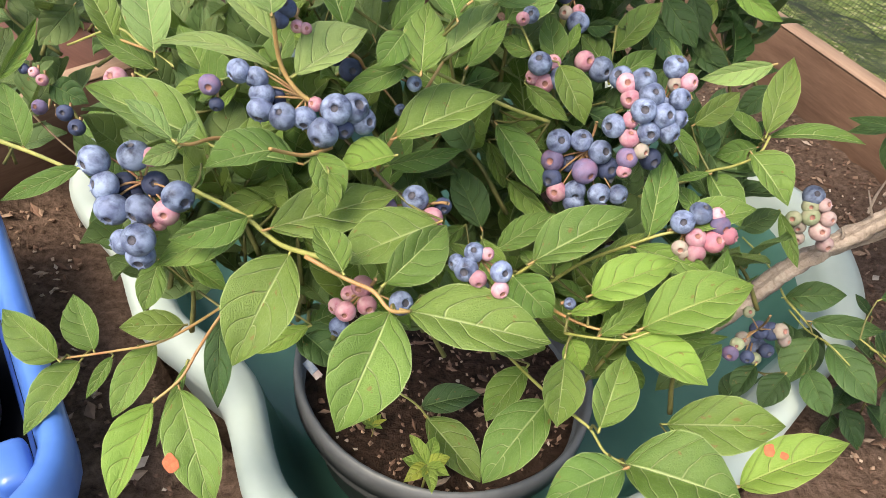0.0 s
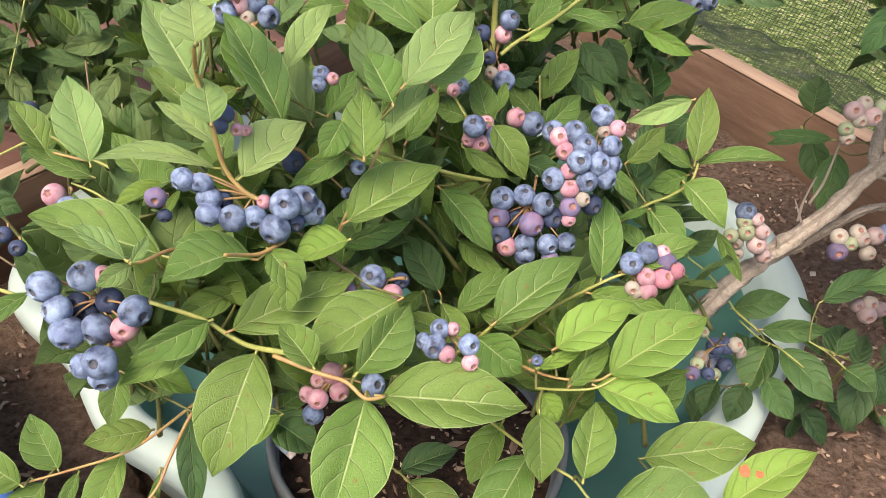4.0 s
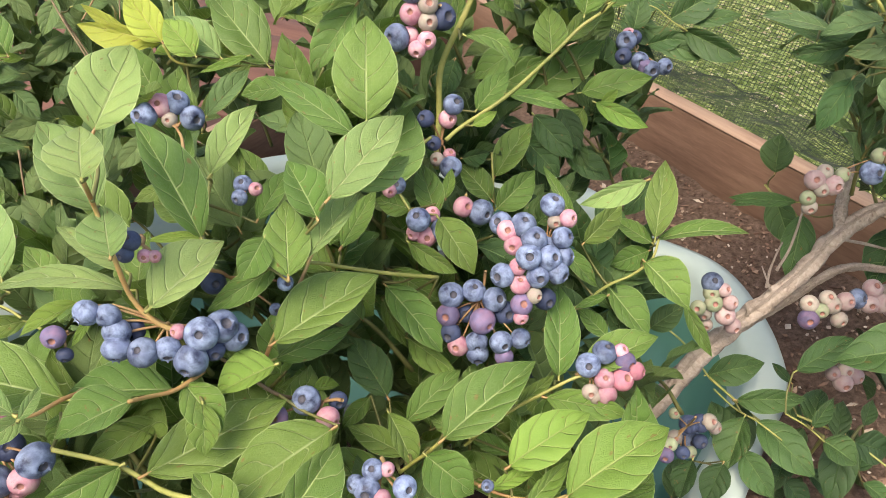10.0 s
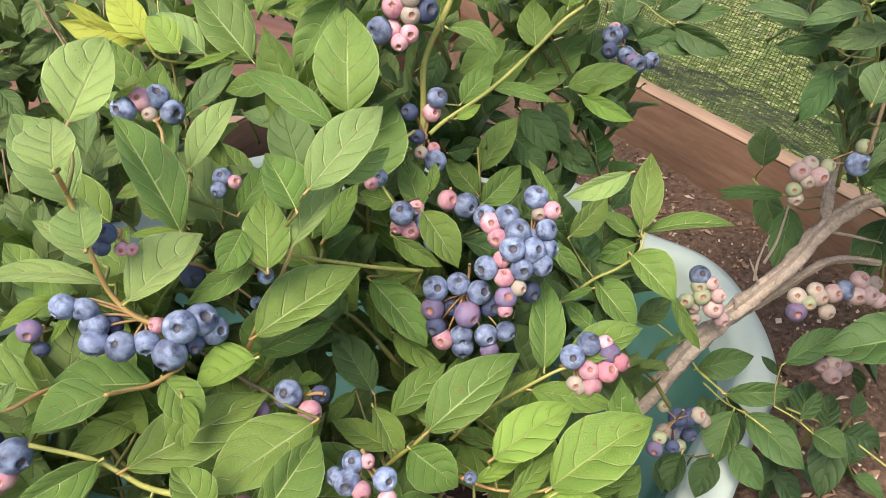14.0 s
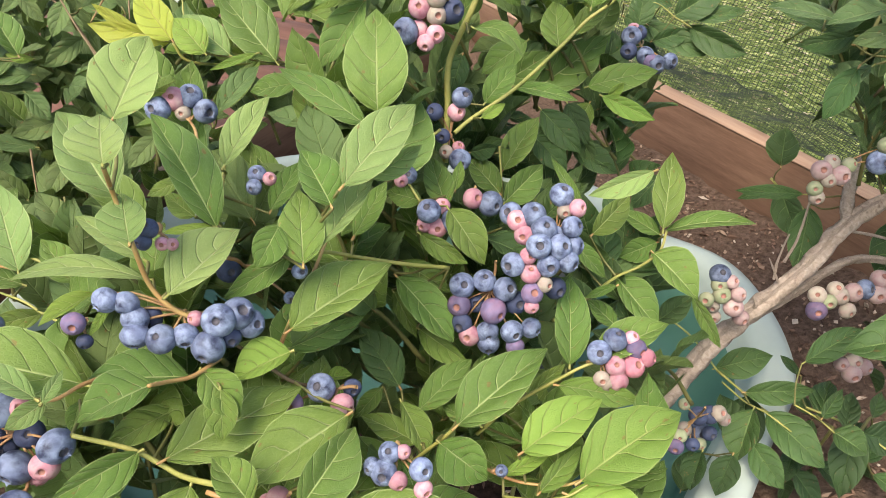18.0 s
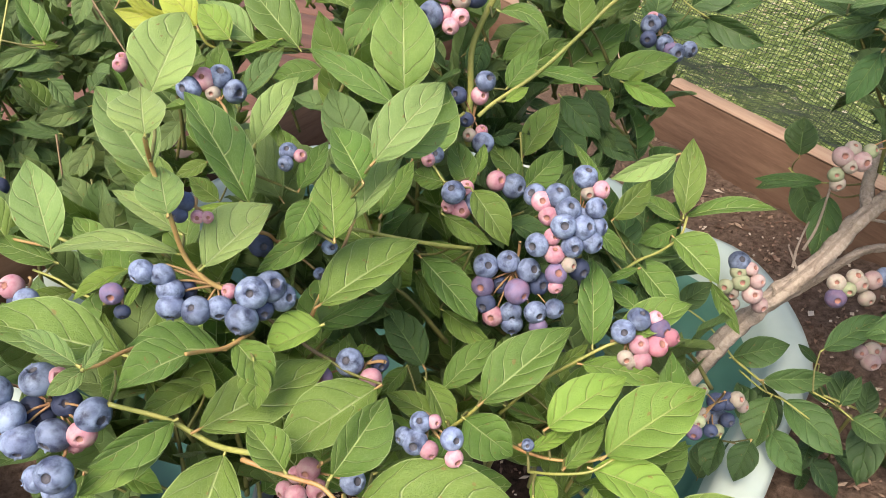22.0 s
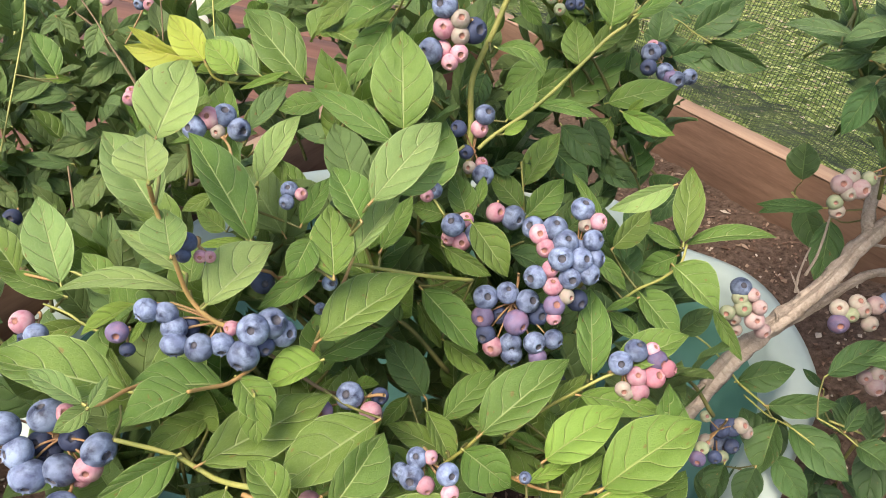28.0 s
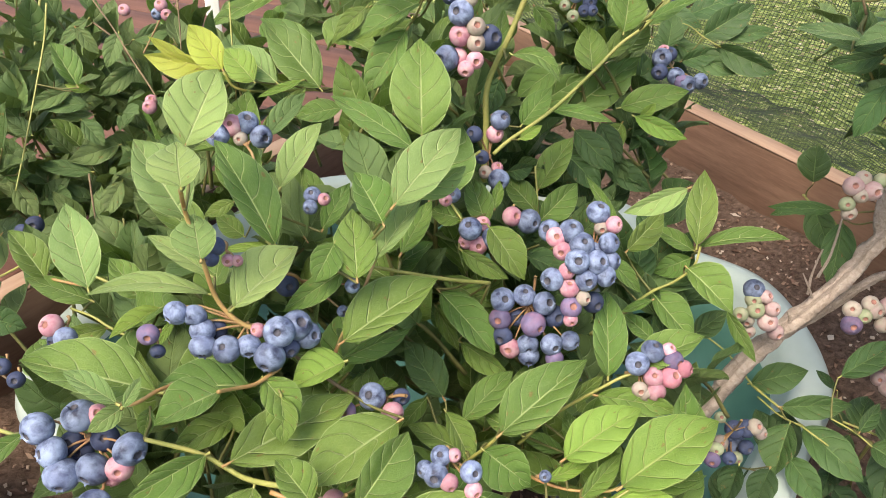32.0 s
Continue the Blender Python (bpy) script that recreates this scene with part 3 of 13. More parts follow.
soil = tagged(new("soil", ground_mesh("soil", -1.5, -0.5, 1.2, 2.2, 270, 270, crumbs, M_SOIL)), "brown crumbly garden soil inside the raised bed", "ground", kind="structure")


bm = bmesh.new()
for q in ((-60, -60), (60, -60), (60, 60), (-60, 60)):
    bm.verts.new((*q, -0.075))
bm.faces.new(bm.verts)
tagged(new("ground", mesh_of("ground", bm, M_LAWN)), "rough lawn that stretches away behind the bed", "lawn", kind="structure")


def plank(name, start, direction, length, height, thick, label):
    """A bevelled timber with knots and a paler top, its near lower corner at start."""
    ob = thing(name, label, "plank", at=start)
    ob.rotation_euler = (0, 0, math.atan2(direction.y, direction.x))
    bm = bmesh.new()
    box(bm, 0, 0, -0.03, length, thick, height - 0.0035, 0.003)
    part("board", mesh_of("board", bm, M_WOOD), ob)
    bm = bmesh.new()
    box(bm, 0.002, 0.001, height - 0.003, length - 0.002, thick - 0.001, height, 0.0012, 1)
    part("worn_top", mesh_of("worn_top", bm, M_WOOD_TOP), ob, None, "paler top edge")
    return ob


plank("bed_plank", PLANK_AT - PLANK_DIR * 1.1, PLANK_DIR, 2.3, 0.145, -0.04, "warm brown timber edging board of a raised bed")
LEFT_DIR = Vector((0.50, 0.87, 0.0))
plank("bed_plank", Vector((-0.83, 0.08, 0)), LEFT_DIR, 2.2, 0.11, 0.04, "dark brown timber edging board beside a wooden deck")

# the deck beyond the left board
deck = tagged(new("deck"), "red-brown timber deck boards with dark gaps", "deck", kind="structure")
deck.location, deck.rotation_euler = (-0.60, 0.62, 0.0), (0, 0, radians(150))
bm = bmesh.new()
box(bm, 0, 0, 0.065, 5.0, -0.138, 0.09, 0.003, 1)
board = mesh_of("deck_board", bm, M_DECK)
for i in range(12):
    part("deck_board", board, deck, Matrix.Translation((0, -0.145 * i, 0.002 * (i % 2))))


# ---- the scalloped tub ----
RIM = (0.470, 0.466, 0.417, 0.418, 0.410, 0.484, 0.478, 0.446, 0.420, 0.400, 0.402, 0.433, 0.446, 0.450, 0.406, 0.446, 0.457, 0.430, 0.420, 0.450, 0.460, 0.430, 0.420, 0.450)


def lobe(a):
    # the scalloped outline, smoothed between its knots every 15 degrees from -180
    u = (math.degrees(a) + 180) / 15 % 24
    i, t = int(u), u - int(u)
    p, q, r, s = (RIM[(i + k) % 24] for k in (-1, 0, 1, 2))
    return 0.5 * (2 * q + (r - p) * t + (2 * p - 5 * q + 4 * r - s) * t * t + (3 * q - p - 3 * r + s) * t**3)


def scallop(cx, cy, prof, bm, seg=168, steep=None):
    """A lobed wall from a profile of (radius, height, lobe share); steep is the profile of its front lobes, where the inside drops straight."""
    rings = []
    for j, (r, z, amp) in enumerate(prof):
        ring = []
        for k in range(seg):
            a = 2 * math.pi * k / seg
            w = max(0.0, min(1.0, 1.9 * math.cos(a + 2.1) - 0.4)) if steep else 0.0
            r1, z1, amp1 = (p * (1 - w) + q * w for p, q in zip((r, z, amp), steep[j])) if steep else (r, z, amp)
            rr = r1 + amp1 * (lobe(a) - 0.446)
            ring.append(bm.verts.new((cx + rr * math.cos(a), cy + rr * math.sin(a), z1)))
        rings.append(ring)
    for a, b in zip(rings, rings[1:]):
        for k in range(seg):
            bm.faces.new((a[k], a[(k + 1) % seg], b[(k + 1) % seg], b[k]))
    return rings


TUB = (0.052, 0.711)
tub = thing("scalloped_tub", "white plastic tub with a scalloped rim and teal inside", "tub", at=(*TUB, 0))
bm = bmesh.new()
scallop(0, 0, ((0.388, 0.036, 0.9), (0.396, 0.064, 0.9), (0.400, 0.076, 0.92), (0.412, 0.083, 0.95), (0.428, 0.083, 1.0), (0.440, 0.080, 1.0), (0.446, 0.070, 1.0), (0.445, 0.055, 1.0), (0.440, 0.045, 1.0)), bm, steep=((0.404, 0.058, 1.0), (0.407, 0.068, 1.0), (0.410, 0.076, 1.0), (0.417, 0.082, 1.0), (0.428, 0.083, 1.0), (0.440, 0.080, 1.0), (0.446, 0.070, 1.0), (0.445, 0.055, 1.0), (0.440, 0.045, 1.0)))
part("rim", mesh_of("rim", bm, M_WHITE), tub, None, "white rounded scalloped rim")
bm = bmesh.new()
rings = scallop(0, 0, ((0.3885, 0.037, 0.9), (0.384, 0.028, 0.88), (0.375, 0.005, 0.8), (0.360, -0.03, 0.6), (0.335, -0.052, 0.4), (0.02, -0.055, 0.0)), bm, steep=((0.4045, 0.059, 1.0), (0.399, 0.045, 0.97), (0.386, 0.015, 0.88), (0.362, -0.03, 0.6), (0.335, -0.052, 0.4), (0.02, -0.055, 0.0)))
bm.faces.new(rings[-1])
part("basin", mesh_of("basin", bm, M_TEAL), tub, None, "teal green basin")
bm = bmesh.new()
scallop(0, 0, ((0.4395, 0.0455, 1.0), (0.425, 0.02, 1.0), (0.41, -0.03, 0.9)), bm)
part("outer_wall", mesh_of("outer_wall", bm, M_WHITE), tub)


def nursery_pot(x, y, r, h, label, foot=-0.0535):
    ob = thing("nursery_pot", label, "pot", at=(x, y, foot))

    def spin(name, prof, material, parent, close=False):
        bm = bmesh.new()
        rings = [[bm.verts.new((q * math.cos(6.28318 * k / 56), q * math.sin(6.28318 * k / 56), z)) for k in range(56)] for q, z in prof]
        for a, b in zip(rings, rings[1:]):
            for k in range(56):
                bm.faces.new((a[k], a[(k + 1) % 56], b[(k + 1) % 56], b[k]))
        if close:
            bm.faces.new(rings[-1])
        return part(name, mesh_of(name, bm, material), parent)

    spin("body", ((r * 0.80, 0.0), (r * 0.93, h - 0.03), (r * 0.96, h - 0.028), (r * 0.965, h - 0.026)), M_POT, ob)
    spin("lip", ((r * 0.962, h - 0.028), (r * 1.0, h - 0.027), (r * 1.005, h - 0.012), (r * 1.0, h), (r * 0.975, h), (r * 0.955, h - 0.004), (r * 0.94, h - 0.05)), M_POT, ob)
    bm = bmesh.new()
    rings = []
    for j in range(9):
        q = r * 0.945 * (1 - j / 8.0) + 0.0005
        rings.append([bm.verts.new((q * math.cos(6.28318 * k / 40), q * math.sin(6.28318 * k / 40), h - 0.032 + (0.006 * noise.noise(Vector((q * math.cos(6.28318 * k / 40), q * math.sin(6.28318 * k / 40), x)) * 45) if j else 0))) for k in range(40)])
    for a, b in zip(rings, rings[1:]):
        for k in range(40):
            bm.faces.new((a[k], a[(k + 1) % 40], b[(k + 1) % 40], b[k]))
    part("potting_soil", mesh_of("potting_soil", bm, M_MULCH), ob, None, "dark crumbly potting soil")
    return ob


nursery_pot(0.027, 0.453, 0.139, 0.113, "grey plastic nursery pot of dark soil standing in the tub")
nursery_pot(0.165, 0.80, 0.115, 0.10, "grey plastic nursery pot at the back of the tub")


# ---- the blue bin ----
def ring_of(bm, w, d, rad, z):
    out = []
    for cx, cy, a0 in ((w / 2 - rad, d / 2 - rad, 0), (-w / 2 + rad, d / 2 - rad, 90), (-w / 2 + rad, -d / 2 + rad, 180), (w / 2 - rad, -d / 2 + rad, 270)):
        for k in range(7):
            a = radians(a0 + 15 * k)
            out.append(bm.verts.new((cx + rad * math.cos(a), cy + rad * math.sin(a), z)))
    return out


def loft(name, rows, material, parent, close=False, label=""):
    bm = bmesh.new()
    rings = [ring_of(bm, *r) for r in rows]
    for a, b in zip(rings, rings[1:]):
        for k in range(len(a)):
            bm.faces.new((a[k], a[(k + 1) % len(a)], b[(k + 1) % len(a)], b[k]))
    if close:
        bm.faces.new(rings[-1])
    return part(name, mesh_of(name, bm, material), parent, None, label)


bin_ = thing("storage_bin", "bright blue plastic bin with a rounded rim and a liner blackened for shade", "bin", at=(-0.442, 0.285, 0))
bin_.rotation_euler = (0, 0, radians(130))
loft("rim", ((0.366, 0.276, 0.046, 0.088), (0.372, 0.282, 0.050, 0.116), (0.384, 0.294, 0.058, 0.124), (0.400, 0.310, 0.064, 0.1245), (0.412, 0.322, 0.068, 0.118), (0.415, 0.325, 0.070, 0.080), (0.408, 0.318, 0.068, 0.075)), M_BLUE, bin_)
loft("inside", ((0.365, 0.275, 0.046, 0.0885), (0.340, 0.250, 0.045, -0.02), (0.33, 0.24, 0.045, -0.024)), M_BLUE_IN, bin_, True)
loft("liner", ((0.357, 0.267, 0.045, 0.045), (0.345, 0.255, 0.045, 0.040), (0.30, 0.21, 0.045, 0.022), (0.2, 0.1, 0.03, 0.018)), M_LINER, bin_, True, "plastic liner, blackened with the bin's deep shade")
loft("body", ((0.38, 0.29, 0.06, 0.0755), (0.36, 0.27, 0.055, -0.02)), M_BLUE, bin_)


bm = bmesh.new()
box(bm, -0.020, -0.012, 0.050, 0.020, 0.012, 0.112, 0.008, 3)
part("handle_lug", mesh_of("handle_lug", bm, M_BLUE), bin_, pose(-0.146, -0.122, 0), "bright blue moulded lug inside the rim")
nursery_pot(-0.402, 0.281, 0.093, 0.052, "empty grey plastic nursery pot lying in the blue bin", 0.0185)


# ---- netting, hung behind the planks ----
def netting(name, cols, rows, cell, place, r=0.0007):
    V, F = [], []
    pts = [[place(i * cell, j * cell) for i in range(cols + 1)] for j in range(rows + 1)]

    def strand(line):
        for i, p in enumerate(line):
            k = len(V)
            V.extend((tuple(p + Vector((0, 0, r))), tuple(p + Vector((r, 0, -0.6 * r))), tuple(p + Vector((-r, 0, -0.6 * r)))))
            if i:
                F.extend(((k - 3, k - 2, k + 1, k), (k - 2, k - 1, k + 2, k + 1), (k - 1, k - 3, k, k + 2)))

    for row in pts:
        strand(row)
    for i in range(cols + 1):
        strand([row[i] for row in pts])
    me = bpy.data.meshes.new(name)
    me.from_pydata(V, [], F)
    me.materials.append(M_NET)
    return me


OUT = Vector((0.927, 0.375, 0))


def net_place(s, h):
    p = PLANK_AT - PLANK_DIR * 0.55 + PLANK_DIR * s + OUT * (0.075 + 0.05 * noise.noise(Vector((s * 3, h * 3, 0))))
    return p + Vector((0, 0, 0.02 + h)) + OUT * 0.25 * h + Vector((noise.noise(Vector((s * 9, h * 9, 4))), noise.noise(Vector((s * 9, h * 9, 8))), noise.noise(Vector((s * 9, h * 9, 2))))) * 0.006


net = thing("garden_netting", "black-green plastic bird netting hung behind the bed", "netting")
part("mesh_panel", netting("mesh_panel", 300, 225, 0.0075, net_place, 0.00058), net)
bm = bmesh.new()
tube(bm, [net_place(0.045 * k, 0.001) for k in range(50)], 0.002, 0.002, 5)
part("edge_cord", mesh_of("edge_cord", bm, M_NET), net)

# slumped folds of the same net along the foot of the plank
def slump_place(s, h):
    p = PLANK_AT - PLANK_DIR * 0.05 + PLANK_DIR * s + OUT * (0.045 + h * 0.80)
    return p + Vector((0, 0, 0.150 - 0.04 * h + 0.014 * noise.noise(Vector((s * 12, h * 10, 1))))) + OUT * 0.03 * noise.noise(Vector((s * 15, h * 9, 5)))


tagged(new("netting_fold", netting("netting_fold", 180, 30, 0.0060, slump_place, 0.00042)), "loose dark fold of bird netting slumped behind the plank", "netting")

# ---- lawn blades, clover and dead leaves past the plank ----
rnd = random.Random(5)
V, F = [], []
VD, FD = [], []
for i in range(60000):
    s, o = rnd.uniform(-1.2, 3.4), rnd.uniform(0.04, 1.0) ** 1.4 * 3.2
    p = PLANK_AT + PLANK_DIR * s + OUT * o
    k = 0.62 + 0.30 * o
    a = rnd.uniform(0, 6.28)
    u = Vector((math.cos(a), math.sin(a), rnd.uniform(-0.22, 0.22)))
    v = Vector((-math.sin(a), math.cos(a), rnd.uniform(-0.22, 0.22)))
    dry = rnd.random() < 0.10 + 0.2 * noise.noise(p * 3)
    w, ln = rnd.uniform(0.005, 0.008) * k, rnd.uniform(0.006, 0.010) * k
    q = p + Vector((0, 0, -0.062 + rnd.uniform(0, 0.030)))
    W, G = (VD, FD) if dry else (V, F)
    n = len(W)
    W += [tuple(q + u * ln * math.cos(1.047 * j) + v * w * math.sin(1.047 * j)) for j in range(6)]
    G.append(tuple(range(n, n + 6)))
for name, v, f, m, lab in (("grass", V, F, M_BLADE, "short green grass and clover"), ("dead_leaves", VD, FD, M_DRY, "scattered tan dead leaves in the grass")):
    me = bpy.data.meshes.new(name)
    me.from_pydata(v, [], f)
    me.materials.append(m)
    tagged(new(name, me), lab, "grass" if name == "grass" else "leaf litter", kind="stuff")

# ---- wood chips and clods on the soil ----
V, F = [], []
for i in range(19000):
    x, y = rnd.uniform(-0.9, 0.95), rnd.uniform(0.05, 1.7)
    if math.hypot(x - TUB[0], y - TUB[1]) < 0.46 or (Vector((x, y, 0)) - PLANK_AT).dot(OUT) > -0.01 or (Vector((x + 1.35, y + 0.02, 0))).dot(Vector((-0.6, 0.8, 0))) > -0.01:
        continue
    big = rnd.random() ** 7
    ln, w, t = 0.0018 + 0.011 * big + 0.002 * rnd.random(), 0.0016 + 0.002 * rnd.random() + 0.0025 * big, 0.0014 + 0.0016 * rnd.random()
    R = Euler((rnd.uniform(-0.7, 0.7), rnd.uniform(-0.7, 0.7), rnd.uniform(0, 6.28))).to_matrix()
    c = Vector((x, y, crumbs(x, y) + 0.003))
    k = len(V)
    V += [tuple(c + R @ Vector((px * ln * rnd.uniform(0.6, 1.2), py * w * rnd.uniform(0.5, 1.3), pz * t * rnd.uniform(0.5, 1.3)))) for px, py, pz in ((-1, 0.2, 0), (1, -0.2, 0), (0.1, -1, 0.1), (-0.1, 1, 0), (-0.2, 0.1, 1), (0.2, 0, -1))]
    F += [tuple(k + j for j in f) for f in ((0, 2, 4), (2, 1, 4), (1, 3, 4), (3, 0, 4), (2, 0, 5), (1, 2, 5), (3, 1, 5), (0, 3, 5))]
# bits of bark and pale grit on the potting soil
for i in range(480):
    a, q = rnd.uniform(0, 6.28), 0.122 * rnd.random() ** 0.5
    ln, w, t = 0.0015 + 0.005 * rnd.random() ** 3, rnd.uniform(0.0012, 0.003), rnd.uniform(0.001, 0.0022)
    if i < 34:
        ln, w, t = rnd.uniform(0.006, 0.016), rnd.uniform(0.002, 0.005), rnd.uniform(0.002, 0.004)
    R = Euler((rnd.uniform(-0.7, 0.7), rnd.uniform(-0.7, 0.7), rnd.uniform(0, 6.28))).to_matrix()
    c = Vector((0.027 + q * math.cos(a), 0.453 + q * math.sin(a), 0.0305 + rnd.uniform(-0.001, 0.003)))
    k = len(V)
    V += [tuple(c + R @ Vector((px * ln, py * w * rnd.uniform(0.5, 1.3), pz * t))) for px, py, pz in ((-1, 0.2, 0), (1, -0.2, 0), (0.1, -1, 0.1), (-0.1, 1, 0), (-0.2, 0.1, 1), (0.2, 0, -1))]
    F += [tuple(k + j for j in f) for f in ((0, 2, 4), (2, 1, 4), (1, 3, 4), (3, 0, 4), (2, 0, 5), (1, 2, 5), (3, 1, 5), (0, 3, 5))]
me = bpy.data.meshes.new("wood_chips")
me.from_pydata(V, [], F)
me.materials.append(M_CHIP)
tagged(new("wood_chips", me), "brown crumbs and pale wood chips strewn on the soil", "mulch", kind="stuff")


def plant_stake(x, y, top):
    """A flat white plastic stake with softened edges and a pointed foot."""
    ob = thing("plant_stake", "upright white plastic plant stake beyond the bed", "stake", at=(x, y, -0.075))
    ob.rotation_euler = (0, 0, 0.35)
    bm = bmesh.new()
    box(bm, -0.010, -0.003, 0.03, 0.010, 0.003, top + 0.075, 0.002, 2)
    part("blade", mesh_of("blade", bm, M_TAG), ob)
    bm = bmesh.new()
    vs = [bm.verts.new(p) for p in ((-0.0098, -0.0028, 0.03), (0.0098, -0.0028, 0.03), (0.0098, 0.0028, 0.03), (-0.0098, 0.0028, 0.03), (0, 0, -0.03))]
    for f in ((0, 1, 4), (1, 2, 4), (2, 3, 4), (3, 0, 4)):
        bm.faces.new([vs[k] for k in f])
    part("point", mesh_of("point", bm, M_TAG), ob)


plant_stake(-0.290, 1.150, 0.43)


# a plain upright post, added in place of dark leaning trunks
def trunk_post(x, y, r, h):
    ob = thing("trunk_post", "upright brown round post standing in for dark leaning trunks behind the netting", "post", at=(x, y, -0.09))
    bm = bmesh.new()
    tube(bm, bend((Vector((0, 0, 0)), Vector((0.01, 0, h * 0.5)), Vector((0, 0.01, h))), 12), r, r * 0.95, 16, 0.12)
    part("shaft", mesh_of("shaft", bm, M_TWIG), ob)


trunk_post(1.27, 3.22, 0.055, 1.6)


def seedling(x, y, z, k, count):
    """A small star of yellow-green leaves that came up in the pot."""
    ob = thing("weed_seedling", "small yellow-green seedling growing at the edge of the pot" if k > 0.8 else "tiny pale green rosette of a weed in the potting soil", "seedling", at=(x, y, 0.026))
    bm = bmesh.new()
    tube(bm, bend((Vector((0, 0, -0.004)), Vector((0.001, 0.002, z * 0.5 - 0.013)), Vector((0, 0, z - 0.026))), 3), 0.0012 * k, 0.0009 * k, 5)
    part("stem", mesh_of("stem", bm, M_SHOOT), ob)
    top = Vector((0, 0, z - 0.027))
    for i in range(count):
        a = 6.283 * i / count * (1 if i < 7 else 1.31) + 0.5
        ln = (0.026 if i % 3 else 0.020) * k
        part("leaf", LEAVES["lime" if i % 4 else "gold"][i % 4], ob, leaf_pose(top, top + Vector((math.cos(a) * ln, math.sin(a) * ln, 0.004 + 0.003 * (i % 3))), 0.0125 * k, (0.1, -0.2, 1)))


seedling(0.022, 0.333, 0.068, 1.0, 7)
seedling(-0.028, 0.380, 0.042, 0.42, 11)


def plant_label(x, y, z):
    """A bent strip of printed plastic tucked inside the pot's lip."""
    ob = thing("plant_label", "faded pale blue and pink plastic plant label in the pot", "plant label", at=(x, y, z))
    ob.rotation_euler = (0.5, 0.3, -0.6)
    for name, x0, x1, m in (("strip", -0.010, 0.003, M_LABEL_BLUE), ("tip", 0.0032, 0.010, M_LABEL_PINK)):
        bm = bmesh.new()
        box(bm, x0, -0.0038, -0.0005, x1, 0.0038, 0.0005, 0.0003, 1)
        bmesh.ops.subdivide_edges(bm, edges=bm.edges[:], cuts=2)
        for v in bm.verts:
            v.co.z += 18 * v.co.x * v.co.x
        part(name, mesh_of(name, bm, m), ob)


plant_label(-0.092, 0.425, 0.047)


# ---- blueberry plants ----
bush = thing("blueberry_bush", "leafy green blueberry bush hung with ripe blue and pink berries", "blueberry bush", "blueberry bushes", (0.02, 0.395, 0.08))
b = twig(bush, 0.00246, 0.00164, (0.0393, 0.1209, 0.2850), (0.0408, 0.1381, 0.3182), (0.0405, 0.1448, 0.3526), (0.0544, 0.1492, 0.3880), (0.0730, 0.1543, 0.4332), (0.0961, 0.1426, 0.4677), (0.1136, 0.1296, 0.4930), (0.1284, 0.1295, 0.5093), (0.1527, 0.1442, 0.5247), material=M_SHOOT)
twig(b, 0.0009, 0.0007, (0.0509, 0.1481, 0.3792), (0.0504, 0.1255, 0.3780), (0.0482, 0.0962, 0.3905), material=M_STEM, name="petiole")
blade(b, (0.0499, 0.0949, 0.3898), (0.0789, 0.0740, 0.3782), (0.0035, 0.0040, 0.0045), (-0.0037, -0.0077, -0.0024), "mid", 0.22)
twig(b, 0.0009, 0.0007, (0.0407, 0.1398, 0.3268), (0.0544, 0.1454, 0.3215), (0.0667, 0.1418, 0.3216), material=M_STEM, name="petiole")
blade(b, (0.0682, 0.1430, 0.3230), (0.0926, 0.1629, 0.3457), (-0.0075, 0.0044, 0.0048), (0.0062, -0.0091, -0.0028), "mid")
twig(b, 0.0009, 0.0007, (0.0846, 0.1484, 0.4504), (0.0792, 0.1532, 0.4520), (0.0740, 0.1487, 0.4540), material=M_STEM, name="petiole")
blade(b, (0.0739, 0.1500, 0.4566), (0.0725, 0.1714, 0.4997), (-0.0105, -0.0017, -0.0004), (0.0060, -0.0075, 0.0022), "rust")
twig(b, 0.0009, 0.0007, (0.0846, 0.1484, 0.4504), (0.0807, 0.1528, 0.4547), (0.0760, 0.1480, 0.4599), material=M_STEM, name="petiole")
blade(b, (0.0769, 0.1491, 0.4622), (0.0921, 0.1675, 0.5019), (-0.0058, -0.0022, 0.0022), (0.0062, -0.0023, -0.0014), "rust")
twig(b, 0.0009, 0.0007, (0.0846, 0.1484, 0.4504), (0.0806, 0.1517, 0.4541), (0.0759, 0.1467, 0.4605), material=M_STEM, name="petiole")
blade(b, (0.0767, 0.1470, 0.4610), (0.0903, 0.1522, 0.4694), (-0.0016, 0.0010, 0.0020), (0.0015, -0.0019, -0.0018), "gold")
twig(b, 0.0009, 0.0007, (0.0730, 0.1543, 0.4332), (0.0738, 0.1630, 0.4312), (0.0785, 0.1618, 0.4295), material=M_STEM, name="petiole")
blade(b, (0.0745, 0.1636, 0.4315), (0.0084, 0.1946, 0.4650), (-0.0039, -0.0148, -0.0027), (0.0072, 0.0071, 0.0098), "mid")
blade(b, (0.0764, 0.0568, 0.4818), (0.1045, 0.0431, 0.4677), (0.0067, 0.0043, 0.0094), (-0.0030, -0.0074, -0.0015), "mid")
twig(b, 0.0009, 0.0007, (0.0788, 0.1514, 0.4418), (0.0750, 0.1321, 0.4313), (0.0690, 0.1040, 0.4313), material=M_STEM, name="petiole")
blade(b, (0.0713, 0.1049, 0.4323), (0.1097, 0.1202, 0.4496), (-0.0044, 0.0055, 0.0067), (0.0027, -0.0107, -0.0025), "mid")
twig(b, 0.0009, 0.0007, (0.1136, 0.1296, 0.4930), (0.1049, 0.1132, 0.4860), (0.0957, 0.0877, 0.4879), material=M_STEM, name="petiole")
